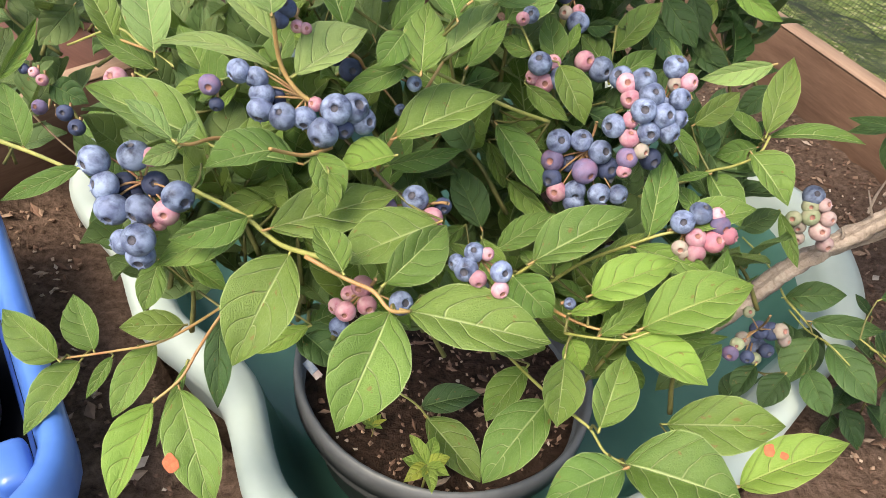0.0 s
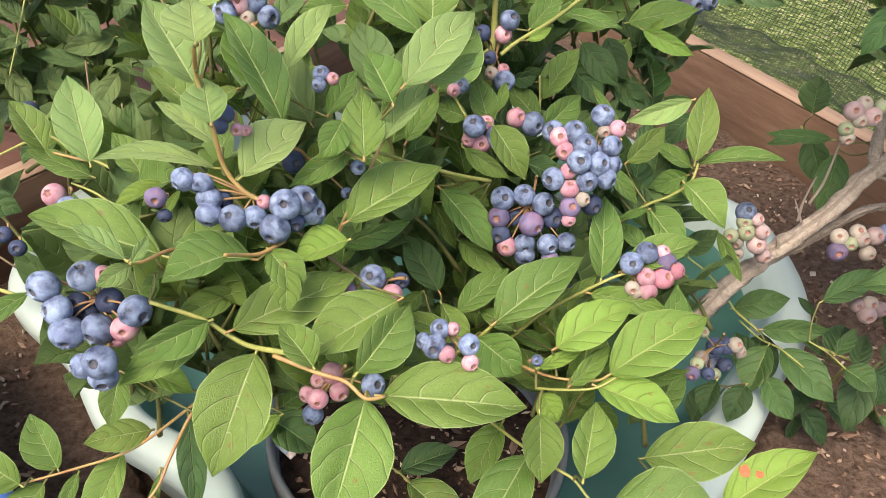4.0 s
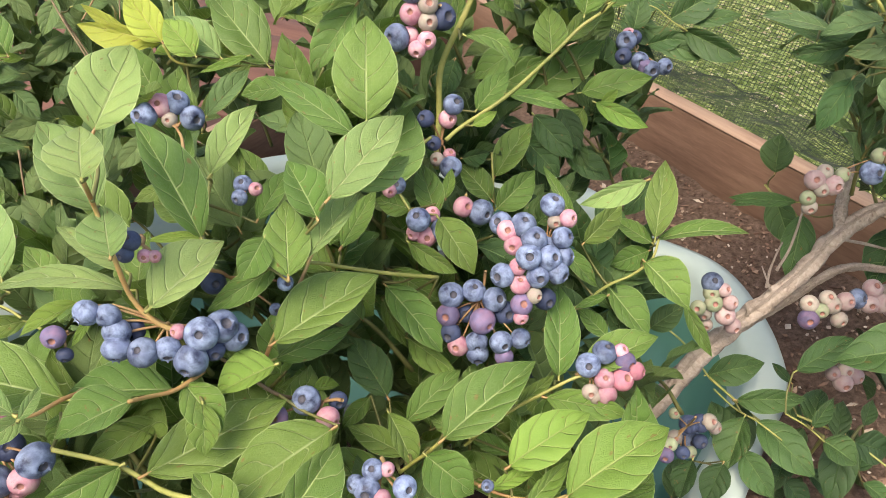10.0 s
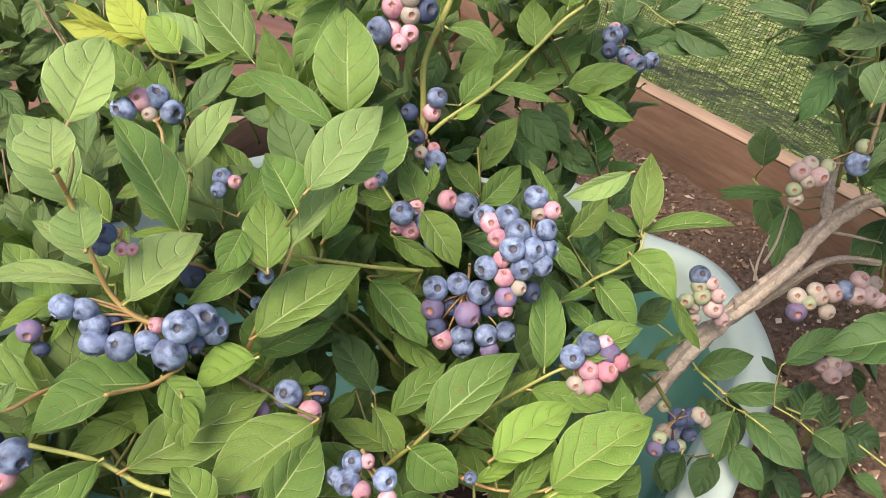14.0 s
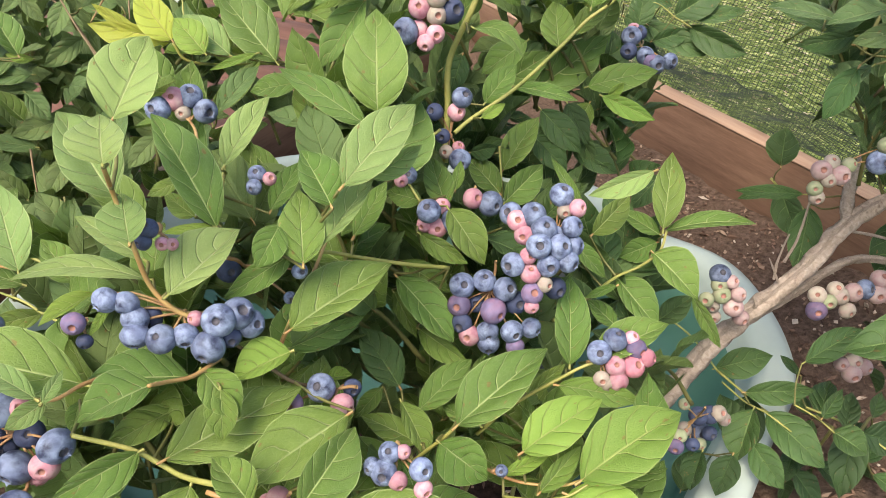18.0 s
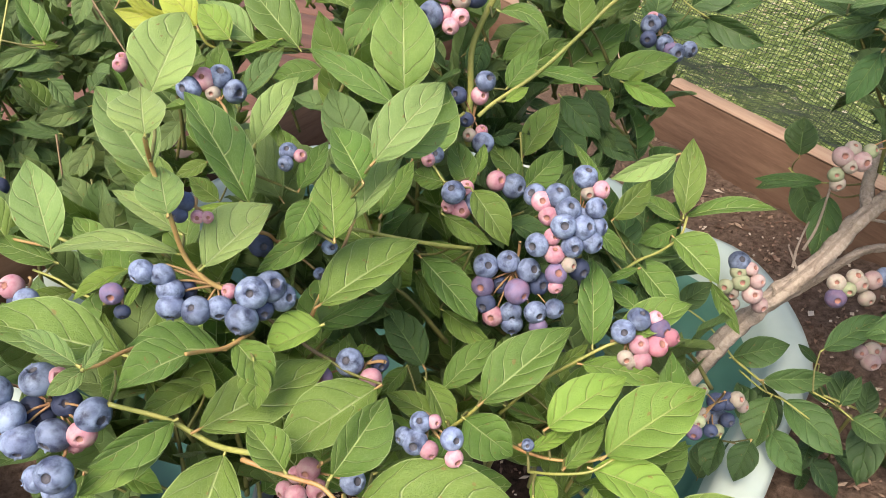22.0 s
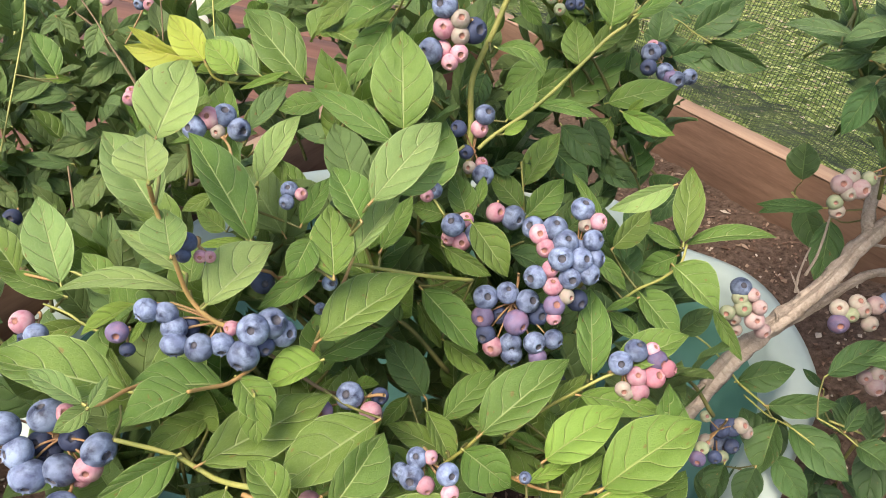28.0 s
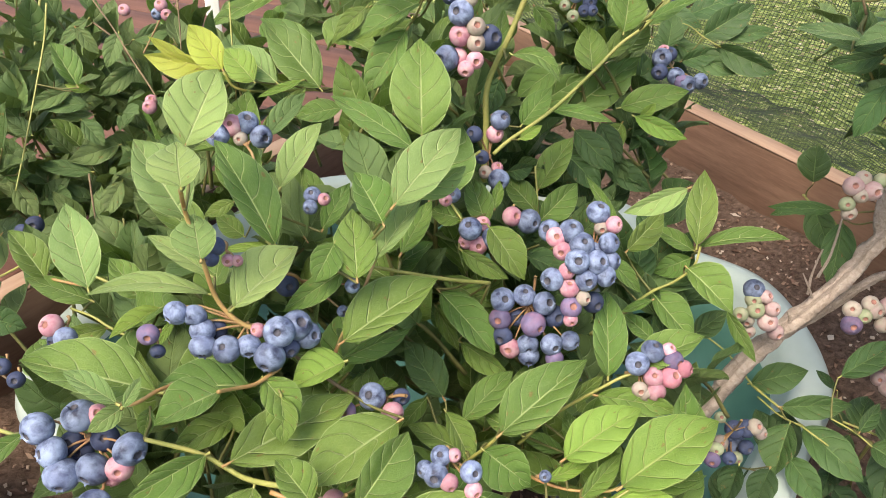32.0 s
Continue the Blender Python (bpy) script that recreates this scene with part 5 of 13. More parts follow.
blade(b, (0.0055, -0.0177, 0.1962), (-0.0198, 0.0141, 0.2182), (-0.0092, -0.0106, 0.0013), (0.0111, 0.0045, 0.0058), "dark")
twig(b, 0.0009, 0.0007, (0.0131, -0.0599, 0.1760), (0.0038, -0.0350, 0.1798), (-0.0045, -0.0171, 0.1961), material=M_STEM, name="petiole")
blade(b, (-0.0055, -0.0181, 0.1955), (-0.0219, -0.0339, 0.1854), (0.0041, -0.0048, -0.0002), (-0.0044, 0.0026, 0.0027), "mid")
b = twig(bush, 0.0009, 0.00115, (0.1369, -0.0453, 0.2422), (0.1153, -0.0456, 0.2394), (0.0966, -0.0459, 0.2273), (0.0716, -0.0454, 0.2062), (0.0532, -0.0428, 0.1795), material=M_SHOOT)
twig(b, 0.0009, 0.0007, (0.1013, -0.0458, 0.2303), (0.1060, -0.0297, 0.2199), (0.1104, -0.0243, 0.2144), material=M_STEM, name="petiole")
blade(b, (0.1107, -0.0215, 0.2165), (0.1152, 0.0242, 0.2519), (-0.0116, -0.0049, 0.0036), (0.0120, -0.0036, 0.0031), "mid")
blade(b, (0.1167, -0.0409, 0.2384), (0.1618, -0.0309, 0.2562), (-0.0040, 0.0104, 0.0074), (-0.0014, -0.0139, 0.0023), "mid")
blade(b, (0.0960, -0.0494, 0.2260), (0.1408, -0.0650, 0.2276), (0.0018, 0.0046, 0.0062), (-0.0036, -0.0088, -0.0029), "mid")
twig(b, 0.0009, 0.0007, (0.0578, -0.0434, 0.1862), (0.0559, -0.0410, 0.1875), (0.0554, -0.0473, 0.1900), material=M_STEM, name="petiole")
blade(b, (0.0540, -0.0465, 0.1903), (0.0315, -0.0335, 0.1949), (-0.0034, -0.0069, 0.0002), (0.0034, 0.0044, 0.0037), "mid")
twig(b, 0.0009, 0.0007, (0.0779, -0.0455, 0.2115), (0.0806, -0.0376, 0.2083), (0.0820, -0.0385, 0.2070), material=M_STEM, name="petiole")
blade(b, (0.0834, -0.0376, 0.2077), (0.1069, -0.0237, 0.2194), (-0.0030, 0.0020, 0.0029), (0.0024, -0.0044, -0.0010), "mid")
twig(b, 0.0009, 0.0007, (0.0670, -0.0448, 0.1995), (0.0768, -0.0448, 0.1902), (0.0868, -0.0541, 0.1861), material=M_STEM, name="petiole")
blade(b, (0.0866, -0.0529, 0.1868), (0.0832, -0.0323, 0.1988), (-0.0053, -0.0010, -0.0006), (0.0050, -0.0002, 0.0018), "mid")
twig(b, 0.0009, 0.0007, (0.0578, -0.0434, 0.1862), (0.0712, -0.0374, 0.1728), (0.0862, -0.0400, 0.1671), material=M_STEM, name="petiole")
blade(b, (0.0846, -0.0393, 0.1673), (0.0575, -0.0265, 0.1702), (-0.0029, -0.0066, 0.0003), (0.0027, 0.0044, 0.0036), "mid")
b = twig(bush, 0.00098, 0.00131, (0.2147, 0.1112, 0.2344), (0.2067, 0.0978, 0.2249), (0.1893, 0.0867, 0.2184), (0.1701, 0.0808, 0.2123), (0.1427, 0.0579, 0.2102), (0.1104, 0.0267, 0.2134), material=M_SHOOT)
blade(b, (0.1789, 0.0780, 0.3023), (0.1343, 0.0730, 0.2852), (0.0016, -0.0103, -0.0054), (-0.0032, -0.0010, 0.0059), "pale")
blade(b, (0.2117, 0.1116, 0.2362), (0.2233, 0.1542, 0.2821), (-0.0132, -0.0014, 0.0021), (0.0109, -0.0065, 0.0019), "mid")
twig(b, 0.0009, 0.0007, (0.2147, 0.1112, 0.2344), (0.2157, 0.1192, 0.2308), (0.2127, 0.1199, 0.2287), material=M_STEM, name="petiole")
blade(b, (0.2167, 0.1193, 0.2296), (0.2837, 0.1084, 0.2435), (0.0009, 0.0077, 0.0059), (-0.0032, -0.0084, 0.0003), "mid", 0.05)
twig(b, 0.0009, 0.0007, (0.1980, 0.0922, 0.2216), (0.1977, 0.0939, 0.2246), (0.1958, 0.0896, 0.2309), material=M_STEM, name="petiole")
blade(b, (0.1973, 0.0875, 0.2298), (0.2228, 0.0522, 0.2121), (0.0126, 0.0045, 0.0130), (-0.0101, -0.0108, 0.0004), "mid")
blade(b, (0.2647, 0.1358, 0.1545), (0.2812, 0.0965, 0.1285), (0.0038, -0.0016, 0.0051), (-0.0061, -0.0016, -0.0029), "mid")
twig(b, 0.0009, 0.0007, (0.1749, 0.0823, 0.2138), (0.1743, 0.0898, 0.2089), (0.1721, 0.0916, 0.2076), material=M_STEM, name="petiole")
blade(b, (0.1736, 0.0894, 0.2064), (0.1983, 0.0527, 0.1870), (0.0112, 0.0034, 0.0099), (-0.0102, -0.0108, 0.0012), "mid")
twig(b, 0.0009, 0.0007, (0.1346, 0.0501, 0.2110), (0.1444, 0.0481, 0.2190), (0.1555, 0.0385, 0.2353), material=M_STEM, name="petiole")
blade(b, (0.1541, 0.0381, 0.2349), (0.1315, 0.0329, 0.2279), (0.0000, -0.0044, -0.0004), (-0.0008, 0.0030, 0.0019), "mid")
twig(b, 0.0009, 0.0007, (0.1564, 0.0694, 0.2112), (0.1454, 0.0859, 0.2191), (0.1331, 0.0960, 0.2381), material=M_STEM, name="petiole")
blade(b, (0.1344, 0.0944, 0.2371), (0.1565, 0.0674, 0.2210), (0.0054, 0.0019, 0.0049), (-0.0058, -0.0061, -0.0008), "mid")
twig(b, 0.0009, 0.0007, (0.1427, 0.0579, 0.2102), (0.1507, 0.0497, 0.2028), (0.1597, 0.0322, 0.2022), material=M_STEM, name="petiole")
blade(b, (0.1587, 0.0334, 0.2027), (0.1412, 0.0540, 0.2110), (-0.0058, -0.0065, -0.0007), (0.0051, 0.0031, 0.0045), "mid")
twig(b, 0.0009, 0.0007, (0.2127, 0.1079, 0.2320), (0.2124, 0.1167, 0.2244), (0.2139, 0.1178, 0.2211), material=M_STEM, name="petiole")
blade(b, (0.2121, 0.1176, 0.2204), (0.1820, 0.1135, 0.2087), (0.0015, -0.0106, -0.0047), (-0.0038, 0.0036, 0.0077), "mid")
blade(b, (0.2259, 0.1080, 0.1498), (0.2561, 0.1194, 0.1664), (-0.0061, 0.0040, 0.0073), (0.0034, -0.0110, -0.0033), "dark")
blade(b, (0.2458, 0.2164, 0.2304), (0.2186, 0.2008, 0.2042), (0.0064, -0.0092, -0.0036), (-0.0078, 0.0061, 0.0053), "dark")
twig(b, 0.0009, 0.0007, (0.1701, 0.0808, 0.2123), (0.1604, 0.0921, 0.2220), (0.1489, 0.0942, 0.2394), material=M_STEM, name="petiole")
blade(b, (0.1507, 0.0953, 0.2408), (0.1803, 0.1150, 0.2633), (-0.0071, -0.0009, 0.0066), (0.0063, -0.0101, -0.0034), "mid")
twig(b, 0.0009, 0.0007, (0.2147, 0.1112, 0.2344), (0.2133, 0.1174, 0.2308), (0.2134, 0.1143, 0.2286), material=M_STEM, name="petiole")
blade(b, (0.2119, 0.1156, 0.2291), (0.1861, 0.1378, 0.2370), (-0.0054, -0.0077, -0.0019), (0.0042, 0.0038, 0.0055), "mid")
blade(b, (0.1337, 0.0761, 0.2711), (0.1139, 0.1080, 0.2967), (-0.0039, -0.0035, -0.0004), (0.0039, 0.0004, 0.0027), "mid")
b = twig(bush, 0.00082, 0.00107, (0.0177, 0.0507, 0.2915), (0.0121, 0.0573, 0.2980), (0.0065, 0.0657, 0.3055), (0.0145, 0.0808, 0.3119), (0.0322, 0.0922, 0.3230), material=M_SHOOT)
twig(b, 0.0009, 0.0007, (0.0177, 0.0507, 0.2915), (0.0269, 0.0521, 0.2877), (0.0348, 0.0470, 0.2901), material=M_STEM, name="petiole")
blade(b, (0.0362, 0.0455, 0.2886), (0.0582, 0.0195, 0.2636), (0.0105, 0.0020, 0.0071), (-0.0090, -0.0096, -0.0003), "mid")
twig(b, 0.0009, 0.0007, (0.0177, 0.0507, 0.2915), (0.0177, 0.0490, 0.2802), (0.0160, 0.0404, 0.2745), material=M_STEM, name="petiole")
blade(b, (0.0178, 0.0393, 0.2739), (0.0481, 0.0209, 0.2635), (0.0020, -0.0013, 0.0057), (-0.0045, -0.0070, -0.0038), "mid")
twig(b, 0.0009, 0.0007, (0.0065, 0.0657, 0.3055), (-0.0016, 0.0592, 0.3229), (-0.0096, 0.0424, 0.3505), material=M_STEM, name="petiole")
blade(b, (-0.0097, 0.0447, 0.3534), (-0.0108, 0.0828, 0.4023), (-0.0192, -0.0033, 0.0004), (0.0184, -0.0064, 0.0027), "mid")
twig(b, 0.0009, 0.0007, (0.0093, 0.0615, 0.3018), (0.0030, 0.0596, 0.3027), (-0.0043, 0.0475, 0.3055), material=M_STEM, name="petiole")
blade(b, (-0.0032, 0.0497, 0.3080), (0.0141, 0.0870, 0.3500), (-0.0073, -0.0060, 0.0049), (0.0208, -0.0085, -0.0033), "mid")
blade(b, (0.0190, 0.0536, 0.2899), (-0.0039, 0.0593, 0.2934), (-0.0020, -0.0073, -0.0043), (0.0019, 0.0052, 0.0055), "mid")
twig(b, 0.0009, 0.0007, (0.0177, 0.0507, 0.2915), (0.0270, 0.0612, 0.2823), (0.0370, 0.0622, 0.2777), material=M_STEM, name="petiole")
blade(b, (0.0364, 0.0638, 0.2792), (0.0256, 0.0899, 0.3043), (-0.0093, -0.0056, -0.0005), (0.0095, 0.0003, 0.0035), "mid")
twig(b, 0.0009, 0.0007, (0.0177, 0.0507, 0.2915), (0.0301, 0.0659, 0.2854), (0.0423, 0.0723, 0.2866), material=M_STEM, name="petiole")
blade(b, (0.0426, 0.0732, 0.2875), (0.0469, 0.0876, 0.3027), (-0.0040, -0.0009, 0.0012), (0.0041, -0.0016, -0.0001), "mid")
b = twig(bush, 0.00082, 0.00107, (0.0920, 0.1572, 0.2336), (0.0909, 0.1695, 0.2538), (0.0893, 0.1806, 0.2719), material=M_SHOOT)
blade(b, (0.1374, 0.3129, 0.2680), (0.2185, 0.3442, 0.3193), (-0.0122, 0.0023, 0.0139), (0.0099, -0.0191, -0.0111), "mid")
blade(b, (0.1770, 0.2547, 0.2981), (0.2370, 0.2518, 0.3152), (-0.0022, 0.0087, 0.0099), (-0.0002, -0.0145, -0.0072), "mid")
blade(b, (0.1837, 0.2169, 0.3022), (0.1974, 0.2219, 0.3139), (-0.0034, -0.0007, 0.0032), (0.0029, -0.0043, -0.0025), "lime")
twig(b, 0.0009, 0.0007, (0.0909, 0.1695, 0.2538), (0.0922, 0.1771, 0.2521), (0.0917, 0.1751, 0.2502), material=M_STEM, name="petiole")
blade(b, (0.0935, 0.1767, 0.2524), (0.1241, 0.2037, 0.2888), (-0.0111, 0.0049, 0.0058), (0.0071, -0.0124, -0.0009), "mid")
twig(b, 0.0009, 0.0007, (0.0897, 0.1778, 0.2674), (0.0775, 0.1822, 0.2641), (0.0639, 0.1785, 0.2665), material=M_STEM, name="petiole")
blade(b, (0.0653, 0.1786, 0.2668), (0.0875, 0.1809, 0.2717), (-0.0018, -0.0016, 0.0057), (0.0014, -0.0088, -0.0054), "dark")
twig(b, 0.0009, 0.0007, (0.0917, 0.1603, 0.2386), (0.0904, 0.1619, 0.2396), (0.0905, 0.1539, 0.2409), material=M_STEM, name="petiole")
blade(b, (0.0891, 0.1555, 0.2420), (0.0642, 0.1818, 0.2595), (-0.0080, -0.0109, -0.0017), (0.0086, 0.0045, 0.0069), "mid")
twig(b, 0.0009, 0.0007, (0.0920, 0.1572, 0.2336), (0.0925, 0.1578, 0.2343), (0.0911, 0.1491, 0.2354), material=M_STEM, name="petiole")
blade(b, (0.0931, 0.1505, 0.2368), (0.1251, 0.1731, 0.2604), (-0.0085, -0.0011, 0.0085), (0.0088, -0.0120, -0.0050), "mid")
blade(b, (0.1830, 0.2609, 0.2806), (0.1668, 0.2471, 0.2533), (0.0078, -0.0091, -0.0018), (-0.0101, 0.0037, 0.0043), "mid")
blade(b, (0.1344, 0.2473, 0.2606), (0.1723, 0.2297, 0.2560), (0.0014, 0.0015, 0.0069), (-0.0040, -0.0097, -0.0054), "dark")
blade(b, (0.1666, 0.2400, 0.2467), (0.2046, 0.2114, 0.2340), (0.0064, 0.0061, 0.0091), (-0.0080, -0.0122, -0.0051), "dark")
b = twig(bush, 0.00082, 0.00098, (0.0984, -0.1052, 0.2107), (0.0898, -0.1047, 0.2067), (0.0710, -0.0999, 0.2031), (0.0556, -0.0894, 0.1994), (0.0416, -0.0734, 0.1954), material=M_RED)
twig(b, 0.0009, 0.0007, (0.0710, -0.0999, 0.2031), (0.0693, -0.0941, 0.2108), (0.0650, -0.0975, 0.2224), material=M_STEM, name="petiole")
blade(b, (0.0676, -0.0963, 0.2235), (0.1122, -0.0769, 0.2413), (-0.0066, 0.0102, 0.0064), (0.0030, -0.0150, 0.0014), "lime")
twig(b, 0.0009, 0.0007, (0.0804, -0.1023, 0.2049), (0.0783, -0.1020, 0.2052), (0.0748, -0.1109, 0.2068), material=M_STEM, name="petiole")
blade(b, (0.0763, -0.1098, 0.2076), (0.1008, -0.0904, 0.2207), (-0.0043, 0.0002, 0.0045), (0.0041, -0.0055, -0.0005), "mid")
twig(b, 0.0009, 0.0007, (0.0984, -0.1052, 0.2107), (0.0987, -0.1040, 0.2083), (0.0964, -0.1110, 0.2067), material=M_STEM, name="petiole")
blade(b, (0.0991, -0.1108, 0.2075), (0.1438, -0.1060, 0.2199), (-0.0019, 0.0011, 0.0051), (0.0002, -0.0065, -0.0016), "mid")
b = twig(bush, 0.00082, 0.00115, (-0.0914, -0.0761, 0.2930), (-0.0672, -0.0782, 0.2727), (-0.0507, -0.0774, 0.2564), (-0.0368, -0.0645, 0.2405), material=M_TWIG)
twig(b, 0.0009, 0.0007, (-0.0631, -0.0780, 0.2686), (-0.0568, -0.0755, 0.2720), (-0.0490, -0.0801, 0.2798), material=M_STEM, name="petiole")
blade(b, (-0.0505, -0.0810, 0.2795), (-0.0760, -0.0951, 0.2741), (0.0030, -0.0076, 0.0014), (-0.0064, 0.0086, 0.0078), "lime")
twig(b, 0.0009, 0.0007, (-0.0507, -0.0774, 0.2564), (-0.0368, -0.0854, 0.2524), (-0.0202, -0.0997, 0.2579), material=M_STEM, name="petiole")
blade(b, (-0.0229, -0.1015, 0.2572), (-0.0677, -0.1311, 0.2444), (0.0081, -0.0161, 0.0034), (-0.0101, 0.0102, 0.0092), "mid")
twig(b, 0.0009, 0.0007, (-0.0368, -0.0645, 0.2405), (-0.0373, -0.0446, 0.2244), (-0.0386, -0.0328, 0.2176), material=M_STEM, name="petiole")
blade(b, (-0.0377, -0.0327, 0.2176), (-0.0229, -0.0308, 0.2181), (-0.0009, 0.0054, 0.0034), (0.0004, -0.0038, 0.0011), "lime")
b = twig(bush, 0.00082, 0.00107, (-0.1016, 0.3015, 0.2968), (-0.0756, 0.2895, 0.2992), (-0.0431, 0.2671, 0.3042), (0.0064, 0.2085, 0.3094), material=M_SHOOT)
twig(b, 0.0009, 0.0007, (-0.0821, 0.2925, 0.2986), (-0.0894, 0.2800, 0.3001), (-0.0936, 0.2572, 0.3079), material=M_STEM, name="petiole")
blade(b, (-0.0966, 0.2595, 0.3108), (-0.1468, 0.2981, 0.3583), (-0.0111, -0.0202, -0.0058), (0.0150, 0.0089, 0.0107), "mid")
twig(b, 0.0009, 0.0007, (-0.0886, 0.2955, 0.2980), (-0.0998, 0.2780, 0.3023), (-0.1088, 0.2535, 0.3200), material=M_STEM, name="petiole")
blade(b, (-0.1110, 0.2524, 0.3194), (-0.1476, 0.2350, 0.3093), (0.0017, -0.0043, -0.0018), (-0.0014, 0.0021, 0.0030), "lime")
twig(b, 0.0009, 0.0007, (-0.1016, 0.3015, 0.2968), (-0.1008, 0.3040, 0.2992), (-0.0965, 0.2962, 0.3006), material=M_STEM, name="petiole")
blade(b, (-0.1000, 0.2986, 0.3034), (-0.1587, 0.3373, 0.3516), (-0.0022, -0.0195, 0.0002), (0.0149, 0.0140, 0.0132), "mid")
twig(b, 0.0009, 0.0007, (-0.1016, 0.3015, 0.2968), (-0.1196, 0.3005, 0.2969), (-0.1339, 0.2911, 0.3048), material=M_STEM, name="petiole")
blade(b, (-0.1376, 0.2915, 0.3062), (-0.1991, 0.2981, 0.3307), (0.0010, -0.0182, -0.0041), (0.0033, 0.0103, 0.0105), "mid")
twig(b, 0.0009, 0.0007, (0.0064, 0.2085, 0.3094), (0.0312, 0.2084, 0.3177), (0.0566, 0.2012, 0.3417), material=M_STEM, name="petiole")
blade(b, (0.0561, 0.2003, 0.3401), (0.0468, 0.1852, 0.3135), (0.0079, -0.0079, 0.0001), (-0.0106, 0.0009, 0.0028), "dark")
twig(b, 0.0009, 0.0007, (-0.0593, 0.2783, 0.3017), (-0.0680, 0.2665, 0.2950), (-0.0743, 0.2474, 0.2973), material=M_STEM, name="petiole")
blade(b, (-0.0767, 0.2467, 0.2970), (-0.1161, 0.2355, 0.2915), (0.0030, -0.0133, -0.0041), (-0.0026, 0.0070, 0.0091), "mid")
b = twig(bush, 0.00098, 0.00082, (-0.3445, 0.4180, 0.3477), (-0.3197, 0.3917, 0.3261), (-0.2983, 0.3659, 0.3051), (-0.2642, 0.3231, 0.2766), (-0.2364, 0.2790, 0.2454), material=M_TWIG)
b = twig(bush, 0.00098, 0.00082, (-0.3126, 0.2501, 0.2283), (-0.3071, 0.2310, 0.1973), (-0.2975, 0.2091, 0.1621), material=M_TWIG)
b = twig(bush, 0.00107, 0.00082, (-0.3830, 0.3974, 0.3482), (-0.3850, 0.3784, 0.3166), (-0.3873, 0.3453, 0.2809), (-0.3941, 0.3015, 0.2273), (-0.3965, 0.2727, 0.1986), material=M_SHOOT)
twig(b, 0.0009, 0.0007, (-0.3873, 0.3453, 0.2809), (-0.3666, 0.3470, 0.2765), (-0.3445, 0.3395, 0.2799), material=M_STEM, name="petiole")
blade(b, (-0.3460, 0.3406, 0.2822), (-0.3704, 0.3586, 0.3194), (-0.0008, -0.0168, -0.0000), (0.0124, 0.0076, 0.0070), "mid")
twig(b, 0.0009, 0.0007, (-0.3873, 0.3453, 0.2809), (-0.3632, 0.3536, 0.2718), (-0.3377, 0.3542, 0.2742), material=M_STEM, name="petiole")
blade(b, (-0.3392, 0.3540, 0.2745), (-0.3626, 0.3507, 0.2797), (0.0010, -0.0078, -0.0043), (0.0019, -0.0017, 0.0034), "lime")
twig(b, 0.0009, 0.0007, (-0.3953, 0.2871, 0.2130), (-0.4086, 0.2998, 0.2024), (-0.4231, 0.3040, 0.2002), material=M_STEM, name="petiole")
blade(b, (-0.4218, 0.3046, 0.2001), (-0.4001, 0.3132, 0.1976), (-0.0017, 0.0064, 0.0057), (0.0041, -0.0101, -0.0032), "mid")
b = twig(bush, 0.00082, 0.00066, (-0.1883, 0.3476, 0.3638), (-0.1840, 0.3220, 0.3413), (-0.1796, 0.2955, 0.3174), (-0.1820, 0.2648, 0.3245), material=M_SHOOT)
twig(b, 0.0009, 0.0007, (-0.1820, 0.2648, 0.3245), (-0.1805, 0.2634, 0.3248), (-0.1773, 0.2526, 0.3259), material=M_STEM, name="petiole")
blade(b, (-0.1791, 0.2540, 0.3278), (-0.2091, 0.2772, 0.3597), (-0.0099, -0.0124, -0.0061), (0.0117, 0.0007, 0.0082), "gold")
blade(b, (-0.1851, 0.2702, 0.3213), (-0.2492, 0.2685, 0.3348), (0.0002, -0.0191, -0.0107), (0.0030, -0.0016, 0.0073), "gold")
twig(b, 0.0009, 0.0007, (-0.1820, 0.2648, 0.3245), (-0.1942, 0.2706, 0.3213), (-0.2041, 0.2682, 0.3223), material=M_STEM, name="petiole")
blade(b, (-0.2063, 0.2683, 0.3239), (-0.2437, 0.2707, 0.3504), (-0.0026, -0.0042, -0.0038), (0.0033, 0.0023, 0.0043), "gold")
twig(b, 0.0009, 0.0007, (-0.1820, 0.2648, 0.3245), (-0.1655, 0.2539, 0.3187), (-0.1474, 0.2336, 0.3224), material=M_STEM, name="petiole")
blade(b, (-0.1490, 0.2349, 0.3236), (-0.1758, 0.2571, 0.3445), (-0.0078, -0.0125, -0.0054), (0.0090, 0.0084, 0.0068), "lime")
twig(b, 0.0009, 0.0007, (-0.1820, 0.2648, 0.3245), (-0.1576, 0.2632, 0.3147), (-0.1308, 0.2522, 0.3155), material=M_STEM, name="petiole")
blade(b, (-0.1333, 0.2537, 0.3170), (-0.1745, 0.2784, 0.3417), (-0.0038, -0.0174, -0.0033), (0.0078, 0.0097, 0.0082), "pale")
twig(b, 0.0009, 0.0007, (-0.1796, 0.2955, 0.3174), (-0.1722, 0.2999, 0.3094), (-0.1628, 0.2970, 0.3058), material=M_STEM, name="petiole")
blade(b, (-0.1647, 0.2963, 0.3058), (-0.1960, 0.2852, 0.3068), (0.0031, -0.0086, 0.0000), (-0.0032, 0.0114, 0.0103), "lime")
b = twig(bush, 0.00082, 0.00066, (-0.2441, 0.3707, 0.3575), (-0.2417, 0.3578, 0.3364), (-0.2372, 0.3362, 0.3204), material=M_TWIG)
b = twig(bush, 0.00082, 0.00107, (-0.2160, 0.0087, 0.2651), (-0.2454, 0.0212, 0.2633), (-0.2650, 0.0334, 0.2621), material=M_RED)
